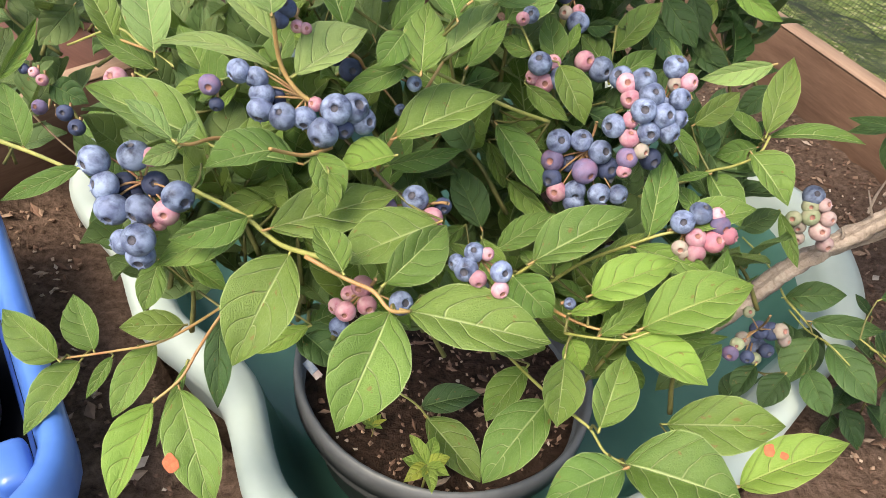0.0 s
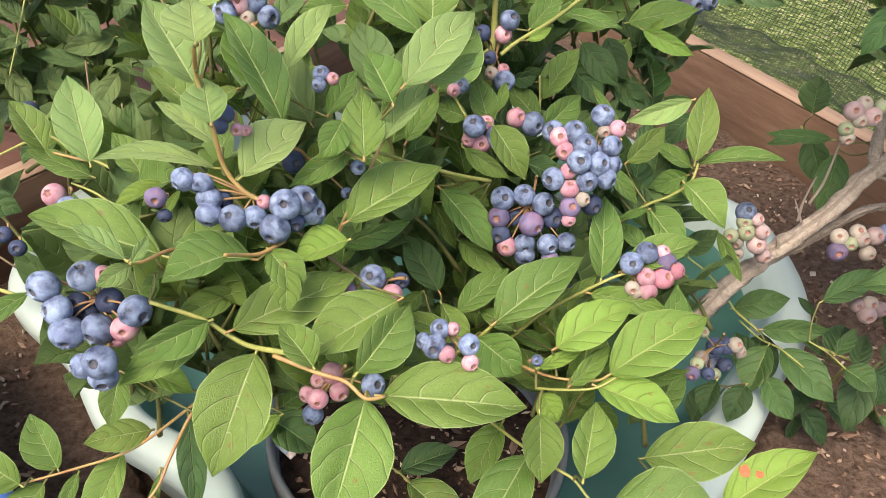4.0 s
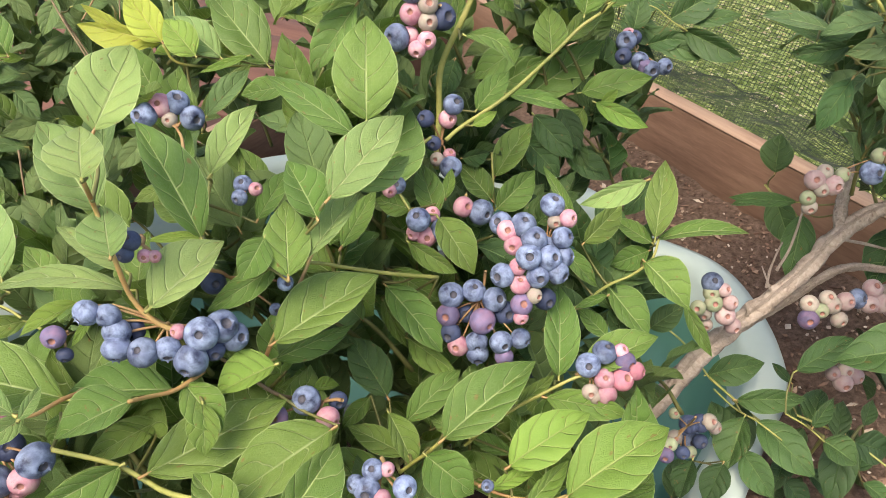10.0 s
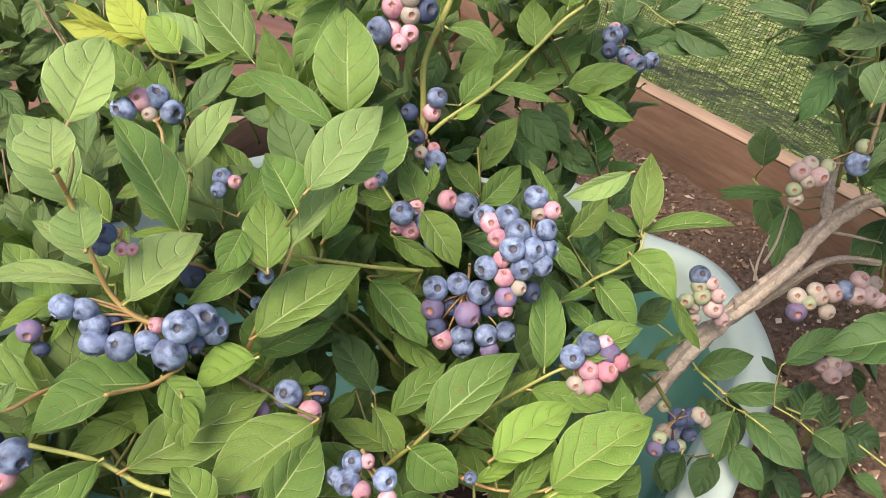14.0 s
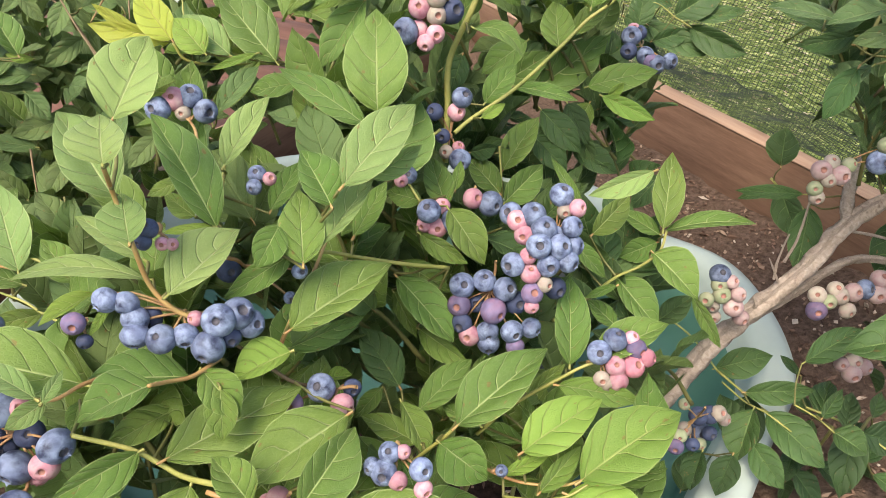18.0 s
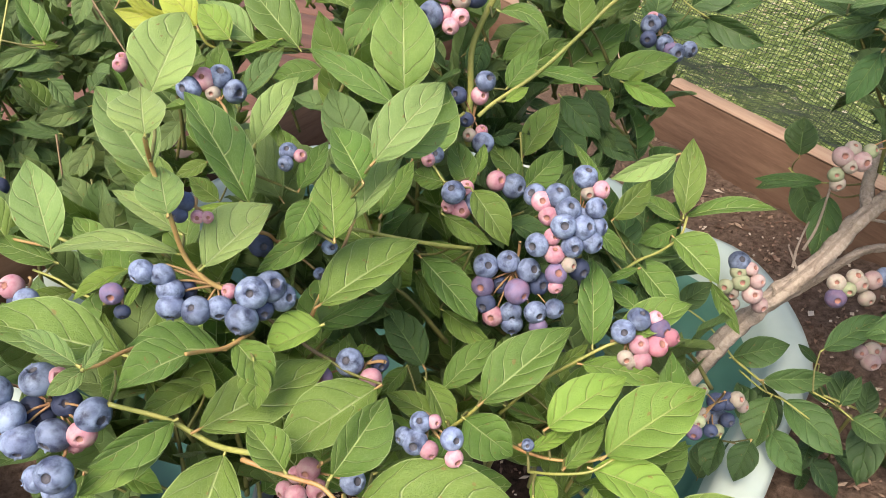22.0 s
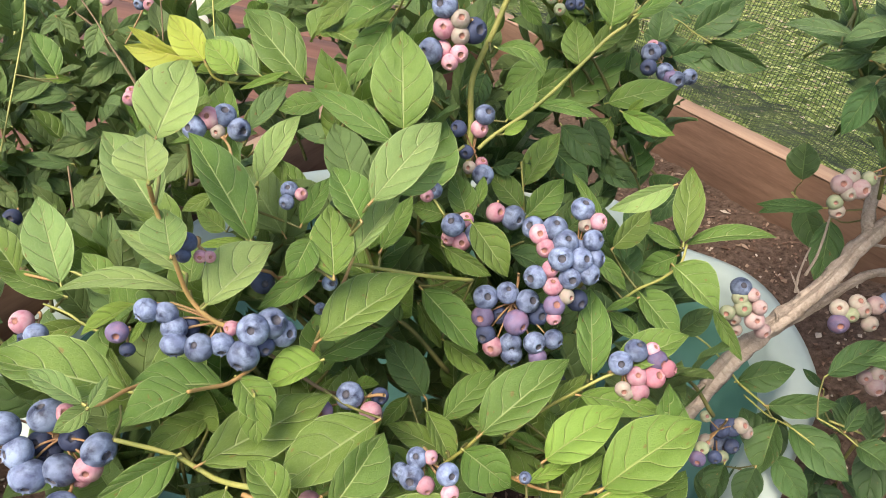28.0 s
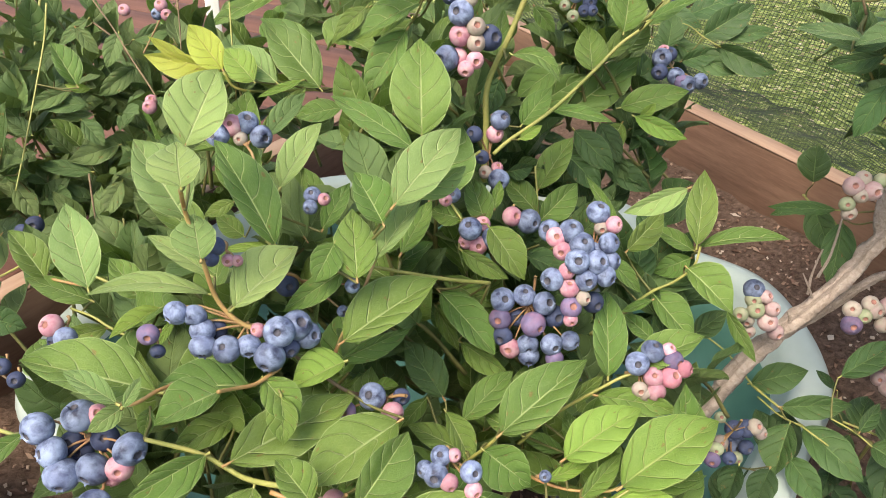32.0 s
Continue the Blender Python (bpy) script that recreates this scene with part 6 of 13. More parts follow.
blade(b, (-0.2139, 0.0045, 0.2671), (-0.2324, 0.0402, 0.3069), (-0.0114, -0.0100, 0.0009), (0.0153, -0.0012, 0.0051), "pale")
blade(b, (-0.2464, 0.0199, 0.2641), (-0.2720, 0.0394, 0.2877), (-0.0007, -0.0138, 0.0015), (0.0076, 0.0077, 0.0047), "mid")
blade(b, (-0.3064, -0.0155, 0.2395), (-0.2973, 0.0221, 0.2666), (0.0002, -0.0048, 0.0045), (0.0066, -0.0009, -0.0027), "mid")
b = twig(bush, 0.00074, 0.00098, (-0.2311, 0.0107, 0.2474), (-0.2146, 0.0030, 0.2462), (-0.2020, -0.0050, 0.2440), (-0.1807, -0.0183, 0.2436), material=M_SHOOT)
twig(b, 0.0009, 0.0007, (-0.2229, 0.0069, 0.2468), (-0.2210, 0.0144, 0.2479), (-0.2168, 0.0138, 0.2504), material=M_STEM, name="petiole")
blade(b, (-0.2191, 0.0140, 0.2512), (-0.2583, 0.0187, 0.2648), (0.0005, -0.0086, -0.0029), (0.0016, 0.0048, 0.0052), "mid")
twig(b, 0.0009, 0.0007, (-0.1860, -0.0150, 0.2437), (-0.1827, -0.0068, 0.2525), (-0.1782, -0.0076, 0.2664), material=M_STEM, name="petiole")
blade(b, (-0.1794, -0.0065, 0.2675), (-0.1997, 0.0107, 0.2851), (-0.0038, -0.0101, -0.0001), (0.0068, 0.0057, 0.0036), "mid")
twig(b, 0.0009, 0.0007, (-0.1807, -0.0183, 0.2436), (-0.1708, -0.0184, 0.2545), (-0.1595, -0.0253, 0.2748), material=M_STEM, name="petiole")
blade(b, (-0.1609, -0.0265, 0.2745), (-0.1831, -0.0475, 0.2682), (0.0023, -0.0035, 0.0007), (-0.0038, 0.0036, 0.0047), "lime")
twig(b, 0.0009, 0.0007, (-0.1807, -0.0183, 0.2436), (-0.1637, -0.0253, 0.2549), (-0.1463, -0.0393, 0.2796), material=M_STEM, name="petiole")
blade(b, (-0.1467, -0.0403, 0.2791), (-0.1543, -0.0567, 0.2693), (0.0025, -0.0017, -0.0003), (-0.0021, 0.0004, 0.0015), "lime")
twig(b, 0.0009, 0.0007, (-0.2270, 0.0088, 0.2471), (-0.2234, 0.0216, 0.2293), (-0.2180, 0.0274, 0.2195), material=M_STEM, name="petiole")
blade(b, (-0.2199, 0.0264, 0.2196), (-0.2519, 0.0095, 0.2205), (0.0035, -0.0068, -0.0037), (-0.0011, 0.0025, 0.0062), "mid")
b = twig(bush, 0.00082, 0.00098, (-0.1165, 0.0241, 0.2818), (-0.1056, 0.0183, 0.2927), (-0.0935, -0.0178, 0.3117), (-0.0938, 0.0169, 0.3304), material=M_SHOOT)
twig(b, 0.0009, 0.0007, (-0.0935, -0.0178, 0.3117), (-0.0907, -0.0252, 0.3153), (-0.0858, -0.0432, 0.3229), material=M_STEM, name="petiole")
blade(b, (-0.0880, -0.0407, 0.3254), (-0.1241, 0.0017, 0.3664), (-0.0043, -0.0139, 0.0020), (0.0122, 0.0064, 0.0054), "mid")
twig(b, 0.0009, 0.0007, (-0.0937, 0.0082, 0.3257), (-0.0922, 0.0094, 0.3300), (-0.0921, 0.0008, 0.3358), material=M_STEM, name="petiole")
blade(b, (-0.0908, 0.0026, 0.3375), (-0.0688, 0.0319, 0.3655), (-0.0088, 0.0013, 0.0057), (0.0055, -0.0074, 0.0001), "pale")
twig(b, 0.0009, 0.0007, (-0.0936, -0.0004, 0.3211), (-0.0813, 0.0069, 0.3112), (-0.0699, 0.0046, 0.3072), material=M_STEM, name="petiole")
blade(b, (-0.0689, 0.0062, 0.3083), (-0.0537, 0.0317, 0.3268), (-0.0063, 0.0017, 0.0033), (0.0057, -0.0060, -0.0003), "mid")
twig(b, 0.0009, 0.0007, (-0.1056, 0.0183, 0.2927), (-0.1039, 0.0232, 0.2896), (-0.1004, 0.0206, 0.2879), material=M_STEM, name="petiole")
blade(b, (-0.1023, 0.0202, 0.2880), (-0.1334, 0.0127, 0.2885), (0.0011, -0.0044, -0.0005), (-0.0007, 0.0029, 0.0023), "lime")
b = twig(bush, 0.00082, 0.00115, (-0.2723, -0.0780, 0.0587), (-0.2297, -0.0766, 0.0769), (-0.1909, -0.0779, 0.0994), (-0.1488, -0.0807, 0.1439), (-0.1245, -0.0863, 0.1769), material=M_RED)
twig(b, 0.0009, 0.0007, (-0.2616, -0.0776, 0.0632), (-0.2648, -0.0763, 0.0633), (-0.2655, -0.0838, 0.0639), material=M_STEM, name="petiole")
blade(b, (-0.2680, -0.0829, 0.0653), (-0.3096, -0.0679, 0.0899), (-0.0035, -0.0165, -0.0027), (0.0098, 0.0015, 0.0131), "mid")
twig(b, 0.0009, 0.0007, (-0.2510, -0.0773, 0.0678), (-0.2497, -0.0696, 0.0656), (-0.2469, -0.0717, 0.0639), material=M_STEM, name="petiole")
blade(b, (-0.2484, -0.0700, 0.0653), (-0.2731, -0.0420, 0.0890), (-0.0099, -0.0117, 0.0011), (0.0114, -0.0014, 0.0090), "mid")
twig(b, 0.0009, 0.0007, (-0.2616, -0.0776, 0.0632), (-0.2601, -0.0716, 0.0580), (-0.2577, -0.0704, 0.0562), material=M_STEM, name="petiole")
blade(b, (-0.2585, -0.0736, 0.0551), (-0.2726, -0.1279, 0.0368), (0.0105, -0.0068, 0.0044), (-0.0127, 0.0024, 0.0091), "mid")
twig(b, 0.0009, 0.0007, (-0.2403, -0.0770, 0.0723), (-0.2369, -0.0713, 0.0683), (-0.2331, -0.0717, 0.0673), material=M_STEM, name="petiole")
blade(b, (-0.2334, -0.0736, 0.0666), (-0.2386, -0.1042, 0.0562), (0.0055, -0.0027, 0.0009), (-0.0046, 0.0006, 0.0025), "mid")
twig(b, 0.0009, 0.0007, (-0.1804, -0.0786, 0.1105), (-0.1801, -0.0696, 0.1081), (-0.1776, -0.0676, 0.1080), material=M_STEM, name="petiole")
blade(b, (-0.1799, -0.0685, 0.1081), (-0.2173, -0.0834, 0.1109), (0.0044, -0.0101, -0.0036), (-0.0032, 0.0080, 0.0063), "mid")
twig(b, 0.0009, 0.0007, (-0.2103, -0.0772, 0.0881), (-0.2078, -0.0660, 0.0797), (-0.2047, -0.0596, 0.0772), material=M_STEM, name="petiole")
blade(b, (-0.2053, -0.0627, 0.0760), (-0.2157, -0.1140, 0.0549), (0.0125, -0.0072, 0.0040), (-0.0118, 0.0009, 0.0067), "mid")
twig(b, 0.0009, 0.0007, (-0.1488, -0.0807, 0.1439), (-0.1490, -0.0767, 0.1397), (-0.1500, -0.0778, 0.1390), material=M_STEM, name="petiole")
blade(b, (-0.1492, -0.0806, 0.1371), (-0.1360, -0.1277, 0.1051), (0.0092, -0.0004, 0.0026), (-0.0083, -0.0034, 0.0020), "dark")
twig(b, 0.0009, 0.0007, (-0.1245, -0.0863, 0.1769), (-0.1075, -0.0829, 0.1576), (-0.0888, -0.0862, 0.1493), material=M_STEM, name="petiole")
blade(b, (-0.0905, -0.0876, 0.1489), (-0.1182, -0.1108, 0.1418), (0.0042, -0.0050, -0.0018), (-0.0039, 0.0037, 0.0033), "lime")
twig(b, 0.0009, 0.0007, (-0.1366, -0.0835, 0.1604), (-0.1190, -0.0769, 0.1433), (-0.1034, -0.0773, 0.1373), material=M_STEM, name="petiole")
blade(b, (-0.1014, -0.0782, 0.1365), (-0.0677, -0.0939, 0.1238), (0.0072, 0.0099, 0.0073), (-0.0041, -0.0145, 0.0021), "dark")
b = twig(bush, 0.00082, 0.00115, (-0.1680, -0.1437, 0.1218), (-0.1558, -0.1300, 0.1309), (-0.1505, -0.1152, 0.1411), (-0.1442, -0.0948, 0.1504), (-0.1305, -0.0892, 0.1734), material=M_RED)
twig(b, 0.0009, 0.0007, (-0.1680, -0.1437, 0.1218), (-0.1706, -0.1353, 0.1131), (-0.1732, -0.1315, 0.1098), material=M_STEM, name="petiole")
blade(b, (-0.1733, -0.1348, 0.1085), (-0.1753, -0.1903, 0.0871), (0.0088, -0.0045, 0.0051), (-0.0154, -0.0005, 0.0074), "lime")
twig(b, 0.0009, 0.0007, (-0.1588, -0.1334, 0.1286), (-0.1581, -0.1278, 0.1236), (-0.1596, -0.1269, 0.1224), material=M_STEM, name="petiole")
blade(b, (-0.1574, -0.1301, 0.1206), (-0.1199, -0.1834, 0.0907), (0.0151, 0.0023, 0.0086), (-0.0134, -0.0100, 0.0021), "mid")
leaf_spot(b, (-0.1467, -0.1721, 0.1089), (0.13, -0.57, 0.81), 0.0040, 0.0058, 0.3)
twig(b, 0.0009, 0.0007, (-0.1531, -0.1226, 0.1360), (-0.1563, -0.1141, 0.1281), (-0.1593, -0.1109, 0.1254), material=M_STEM, name="petiole")
blade(b, (-0.1594, -0.1137, 0.1241), (-0.1609, -0.1605, 0.1033), (0.0037, -0.0005, -0.0004), (-0.0033, -0.0002, 0.0014), "mid")
twig(b, 0.0009, 0.0007, (-0.1339, -0.0906, 0.1677), (-0.1484, -0.0870, 0.1730), (-0.1644, -0.0911, 0.1871), material=M_STEM, name="petiole")
blade(b, (-0.1629, -0.0915, 0.1866), (-0.1372, -0.0981, 0.1776), (0.0026, 0.0068, 0.0044), (0.0005, -0.0089, 0.0022), "lime")
twig(b, 0.0009, 0.0007, (-0.1408, -0.0934, 0.1562), (-0.1608, -0.0872, 0.1634), (-0.1807, -0.0876, 0.1831), material=M_STEM, name="petiole")
blade(b, (-0.1808, -0.0891, 0.1820), (-0.1812, -0.1138, 0.1649), (0.0092, -0.0019, 0.0005), (-0.0076, -0.0019, 0.0036), "mid")
b = twig(bush, 0.0009, 0.00119, (-0.0276, -0.1624, 0.2509), (-0.0362, -0.1650, 0.2523), (-0.0454, -0.1584, 0.2555), (-0.0583, -0.1527, 0.2545), (-0.0802, -0.1444, 0.2565), material=M_RED)
blade(b, (-0.0607, -0.1525, 0.2585), (-0.0780, -0.1368, 0.2696), (-0.0043, -0.0090, 0.0034), (0.0077, 0.0050, 0.0037), "mid")
twig(b, 0.0009, 0.0007, (-0.0431, -0.1601, 0.2547), (-0.0417, -0.1550, 0.2570), (-0.0416, -0.1597, 0.2601), material=M_STEM, name="petiole")
blade(b, (-0.0403, -0.1579, 0.2611), (-0.0179, -0.1281, 0.2771), (-0.0065, -0.0025, 0.0096), (0.0117, -0.0080, -0.0023), "mid")
twig(b, 0.0009, 0.0007, (-0.0276, -0.1624, 0.2509), (-0.0249, -0.1467, 0.2424), (-0.0242, -0.1394, 0.2400), material=M_STEM, name="petiole")
blade(b, (-0.0223, -0.1390, 0.2402), (0.0099, -0.1327, 0.2435), (-0.0009, 0.0006, 0.0047), (0.0013, -0.0057, -0.0015), "mid")
twig(b, 0.0009, 0.0007, (-0.0341, -0.1643, 0.2520), (-0.0353, -0.1577, 0.2478), (-0.0358, -0.1561, 0.2475), material=M_STEM, name="petiole")
blade(b, (-0.0365, -0.1591, 0.2458), (-0.0489, -0.2089, 0.2173), (0.0191, -0.0053, -0.0007), (-0.0155, -0.0037, 0.0104), "mid")
blade(b, (-0.0283, -0.1606, 0.2496), (0.0379, -0.1659, 0.2507), (0.0011, 0.0142, 0.0113), (-0.0017, -0.0187, 0.0029), "mid")
b = twig(bush, 0.00074, 0.00107, (0.0992, -0.1579, 0.1628), (0.0881, -0.1537, 0.1647), (0.0792, -0.1450, 0.1705), (0.0699, -0.1380, 0.1712), (0.0512, -0.1127, 0.1624), (0.0274, -0.0798, 0.1550), material=M_SHOOT)
twig(b, 0.0009, 0.0007, (0.0559, -0.1190, 0.1646), (0.0573, -0.1150, 0.1595), (0.0605, -0.1162, 0.1580), material=M_STEM, name="petiole")
blade(b, (0.0586, -0.1189, 0.1565), (0.0280, -0.1638, 0.1308), (0.0108, -0.0119, 0.0050), (-0.0146, 0.0063, 0.0043), "mid")
twig(b, 0.0009, 0.0007, (0.0333, -0.0880, 0.1568), (0.0415, -0.0798, 0.1450), (0.0509, -0.0777, 0.1405), material=M_STEM, name="petiole")
blade(b, (0.0496, -0.0796, 0.1393), (0.0288, -0.1122, 0.1194), (0.0064, -0.0095, 0.0052), (-0.0114, 0.0044, 0.0035), "mid")
twig(b, 0.0009, 0.0007, (0.0792, -0.1450, 0.1705), (0.0790, -0.1469, 0.1765), (0.0783, -0.1590, 0.1862), material=M_STEM, name="petiole")
blade(b, (0.0789, -0.1569, 0.1875), (0.0883, -0.1225, 0.2092), (-0.0112, -0.0040, 0.0064), (0.0123, -0.0051, 0.0027), "mid")
twig(b, 0.0009, 0.0007, (0.0992, -0.1579, 0.1628), (0.1012, -0.1497, 0.1560), (0.0996, -0.1484, 0.1520), material=M_STEM, name="petiole")
blade(b, (0.1031, -0.1494, 0.1525), (0.1622, -0.1663, 0.1608), (0.0062, 0.0207, 0.0143), (-0.0117, -0.0251, 0.0073), "mid")
twig(b, 0.0009, 0.0007, (0.0909, -0.1547, 0.1642), (0.0876, -0.1681, 0.1768), (0.0865, -0.1885, 0.2025), material=M_STEM, name="petiole")
blade(b, (0.0843, -0.1895, 0.2017), (0.0488, -0.2073, 0.1892), (0.0038, -0.0139, 0.0024), (-0.0068, 0.0103, 0.0052), "mid")
b = twig(bush, 0.00066, 0.00082, (0.0968, -0.1197, 0.2256), (0.0853, -0.1215, 0.2184), (0.0706, -0.1175, 0.2121), (0.0582, -0.1068, 0.2013), material=M_SHOOT)
blade(b, (0.0935, -0.1170, 0.2251), (0.1480, -0.0947, 0.2489), (-0.0082, 0.0138, 0.0079), (0.0024, -0.0196, 0.0027), "lime")
twig(b, 0.0009, 0.0007, (0.0582, -0.1068, 0.2013), (0.0587, -0.0995, 0.2046), (0.0576, -0.1006, 0.2103), material=M_STEM, name="petiole")
blade(b, (0.0591, -0.1001, 0.2107), (0.0850, -0.0921, 0.2183), (-0.0018, 0.0024, 0.0030), (0.0013, -0.0044, -0.0010), "lime")
twig(b, 0.0009, 0.0007, (0.0613, -0.1095, 0.2040), (0.0604, -0.1107, 0.1981), (0.0594, -0.1180, 0.1966), material=M_STEM, name="petiole")
blade(b, (0.0594, -0.1199, 0.1954), (0.0593, -0.1511, 0.1749), (0.0122, -0.0022, 0.0036), (-0.0115, -0.0045, 0.0042), "mid")
blade(b, (0.0870, -0.1198, 0.2184), (0.1271, -0.1417, 0.2168), (0.0049, 0.0085, 0.0093), (-0.0060, -0.0115, 0.0017), "lime")
twig(b, 0.0009, 0.0007, (0.0582, -0.1068, 0.2013), (0.0604, -0.1025, 0.1983), (0.0621, -0.1053, 0.1973), material=M_STEM, name="petiole")
blade(b, (0.0626, -0.1062, 0.1968), (0.0705, -0.1210, 0.1893), (0.0066, 0.0018, 0.0038), (-0.0071, -0.0036, -0.0020), "lime")
b = twig(bush, 0.00082, 0.00098, (0.1787, -0.1373, 0.1336), (0.1723, -0.1372, 0.1337), (0.1550, -0.1353, 0.1359), material=M_RED)
twig(b, 0.0009, 0.0007, (0.1550, -0.1353, 0.1359), (0.1508, -0.1081, 0.1219), (0.1425, -0.0888, 0.1187), material=M_STEM, name="petiole")
blade(b, (0.1466, -0.0889, 0.1199), (0.2162, -0.0903, 0.1397), (-0.0023, 0.0132, 0.0134), (-0.0021, -0.0200, -0.0057), "mid")
blade(b, (0.1794, -0.1362, 0.1326), (0.2378, -0.1143, 0.1619), (-0.0060, 0.0135, 0.0069), (-0.0023, -0.0182, 0.0047), "lime")
leaf_spot(b, (0.1931, -0.1211, 0.1510), (-0.35, -0.53, 0.77), 0.0030, 0.0040, 0.2)
leaf_spot(b, (0.2012, -0.1234, 0.1514), (-0.21, -0.66, 0.72), 0.0022, 0.0026, 1.0)
b = twig(bush, 0.00082, 0.00098, (-0.0008, -0.0102, -0.0212), (-0.0151, -0.0066, -0.0089), (-0.0308, -0.0086, 0.0042), material=M_SHOOT)
twig(b, 0.0009, 0.0007, (-0.0008, -0.0102, -0.0212), (-0.0019, -0.0025, -0.0271), (-0.0063, -0.0001, -0.0291), material=M_STEM, name="petiole")
blade(b, (-0.0031, -0.0027, -0.0301), (0.0505, -0.0453, -0.0471), (0.0133, 0.0116, 0.0098), (-0.0103, -0.0172, 0.0061), "mid")
twig(b, 0.0009, 0.0007, (-0.0079, -0.0084, -0.0150), (-0.0088, 0.0000, -0.0193), (-0.0127, -0.0006, -0.0216), material=M_STEM, name="petiole")
blade(b, (-0.0097, 0.0005, -0.0210), (0.0403, 0.0180, -0.0115), (-0.0054, 0.0115, 0.0073), (0.0032, -0.0153, 0.0035), "dark")
b = twig(bush, 0.00131, 0.00107, (-0.2707, -0.0741, 0.2376), (-0.2480, -0.0804, 0.2381), (-0.2213, -0.0915, 0.2406), material=M_SHOOT)
twig(b, 0.0009, 0.0007, (-0.2213, -0.0915, 0.2406), (-0.2154, -0.0927, 0.2435), (-0.2081, -0.1001, 0.2513), material=M_STEM, name="petiole")
blade(b, (-0.2096, -0.1020, 0.2510), (-0.2342, -0.1323, 0.2456), (0.0049, -0.0056, -0.0008), (-0.0033, 0.0033, 0.0035), "mid")
twig(b, 0.0009, 0.0007, (-0.2707, -0.0741, 0.2376), (-0.2699, -0.0624, 0.2287), (-0.2679, -0.0600, 0.2229), material=M_STEM, name="petiole")
blade(b, (-0.2691, -0.0587, 0.2246), (-0.2879, -0.0368, 0.2520), (-0.0071, -0.0106, -0.0006), (0.0117, -0.0002, 0.0062), "mid")
b = twig(bush, 0.00107, 0.00082, (-0.1558, 0.2483, 0.4531), (-0.1256, 0.2220, 0.4471), (-0.0901, 0.1887, 0.4410), (-0.0559, 0.1666, 0.4338), (-0.0223, 0.1484, 0.4229), (-0.0005, 0.1515, 0.4152), material=M_SHOOT)
twig(b, 0.0009, 0.0007, (-0.0060, 0.1507, 0.4171), (-0.0126, 0.1614, 0.3979), (-0.0175, 0.1655, 0.3896), material=M_STEM, name="petiole")
blade(b, (-0.0193, 0.1641, 0.3871), (-0.0487, 0.1406, 0.3468), (0.0081, -0.0116, -0.0015), (-0.0119, 0.0009, 0.0072), "mid")
blade(b, (-0.0498, 0.2384, 0.3860), (-0.0796, 0.2186, 0.3610), (0.0050, -0.0088, -0.0022), (-0.0065, 0.0018, 0.0061), "mid")
twig(b, 0.0009, 0.0007, (-0.0060, 0.1507, 0.4171), (-0.0107, 0.1735, 0.4034), (-0.0129, 0.1896, 0.4011), material=M_STEM, name="petiole")
blade(b, (-0.0154, 0.1883, 0.3999), (-0.0564, 0.1670, 0.3786), (0.0045, -0.0064, -0.0053), (-0.0016, -0.0027, 0.0033), "mid")
blade(b, (-0.0731, 0.2500, 0.4104), (-0.0997, 0.2701, 0.4467), (-0.0066, -0.0151, -0.0030), (0.0116, 0.0054, 0.0075), "mid")
twig(b, 0.0009, 0.0007, (-0.1256, 0.2220, 0.4471), (-0.1157, 0.2353, 0.4362), (-0.1057, 0.2394, 0.4310), material=M_STEM, name="petiole")
blade(b, (-0.1059, 0.2406, 0.4328), (-0.1081, 0.2604, 0.4614), (-0.0116, -0.0063, 0.0006), (0.0122, -0.0066, 0.0025), "mid")
twig(b, 0.0009, 0.0007, (-0.0223, 0.1484, 0.4229), (-0.0216, 0.1492, 0.4232), (-0.0187, 0.1415, 0.4242), material=M_STEM, name="petiole")
blade(b, (-0.0209, 0.1421, 0.4252), (-0.0570, 0.1513, 0.4412), (-0.0016, -0.0075, -0.0032), (0.0026, 0.0042, 0.0048), "rust")
blade(b, (-0.0269, 0.1478, 0.4258), (-0.0142, 0.1613, 0.4446), (-0.0013, -0.0018, 0.0017), (0.0026, -0.0010, -0.0014), "rust")
twig(b, 0.0009, 0.0007, (-0.0223, 0.1484, 0.4229), (-0.0220, 0.1539, 0.4193), (-0.0227, 0.1506, 0.4166), material=M_STEM, name="petiole")
blade(b, (-0.0217, 0.1513, 0.4172), (-0.0054, 0.1640, 0.4265), (-0.0021, -0.0001, 0.0037), (0.0031, -0.0038, -0.0029), "gold")
blade(b, (-0.0522, 0.2366, 0.3866), (-0.0783, 0.2119, 0.3655), (0.0060, -0.0074, -0.0027), (-0.0054, 0.0020, 0.0059), "mid")
twig(b, 0.0009, 0.0007, (-0.0005, 0.1515, 0.4152), (-0.0040, 0.1670, 0.4074), (-0.0049, 0.1763, 0.4069), material=M_STEM, name="petiole")
blade(b, (-0.0076, 0.1745, 0.4057), (-0.0524, 0.1441, 0.3868), (0.0038, -0.0094, -0.0008), (-0.0072, 0.0075, 0.0107), "mid")
twig(b, 0.0009, 0.0007, (-0.0005, 0.1515, 0.4152), (-0.0081, 0.1787, 0.3943), (-0.0140, 0.2001, 0.3890), material=M_STEM, name="petiole")
blade(b, (-0.0156, 0.1979, 0.3870), (-0.0423, 0.1609, 0.3526), (0.0082, -0.0099, -0.0006), (-0.0094, 0.0017, 0.0065), "mid")
b = twig(bush, 0.00082, 0.00074, (-0.2088, 0.4096, 0.4559), (-0.1545, 0.3871, 0.4555), (-0.0896, 0.3303, 0.4594), (-0.0444, 0.2773, 0.4631), material=M_SHOOT)
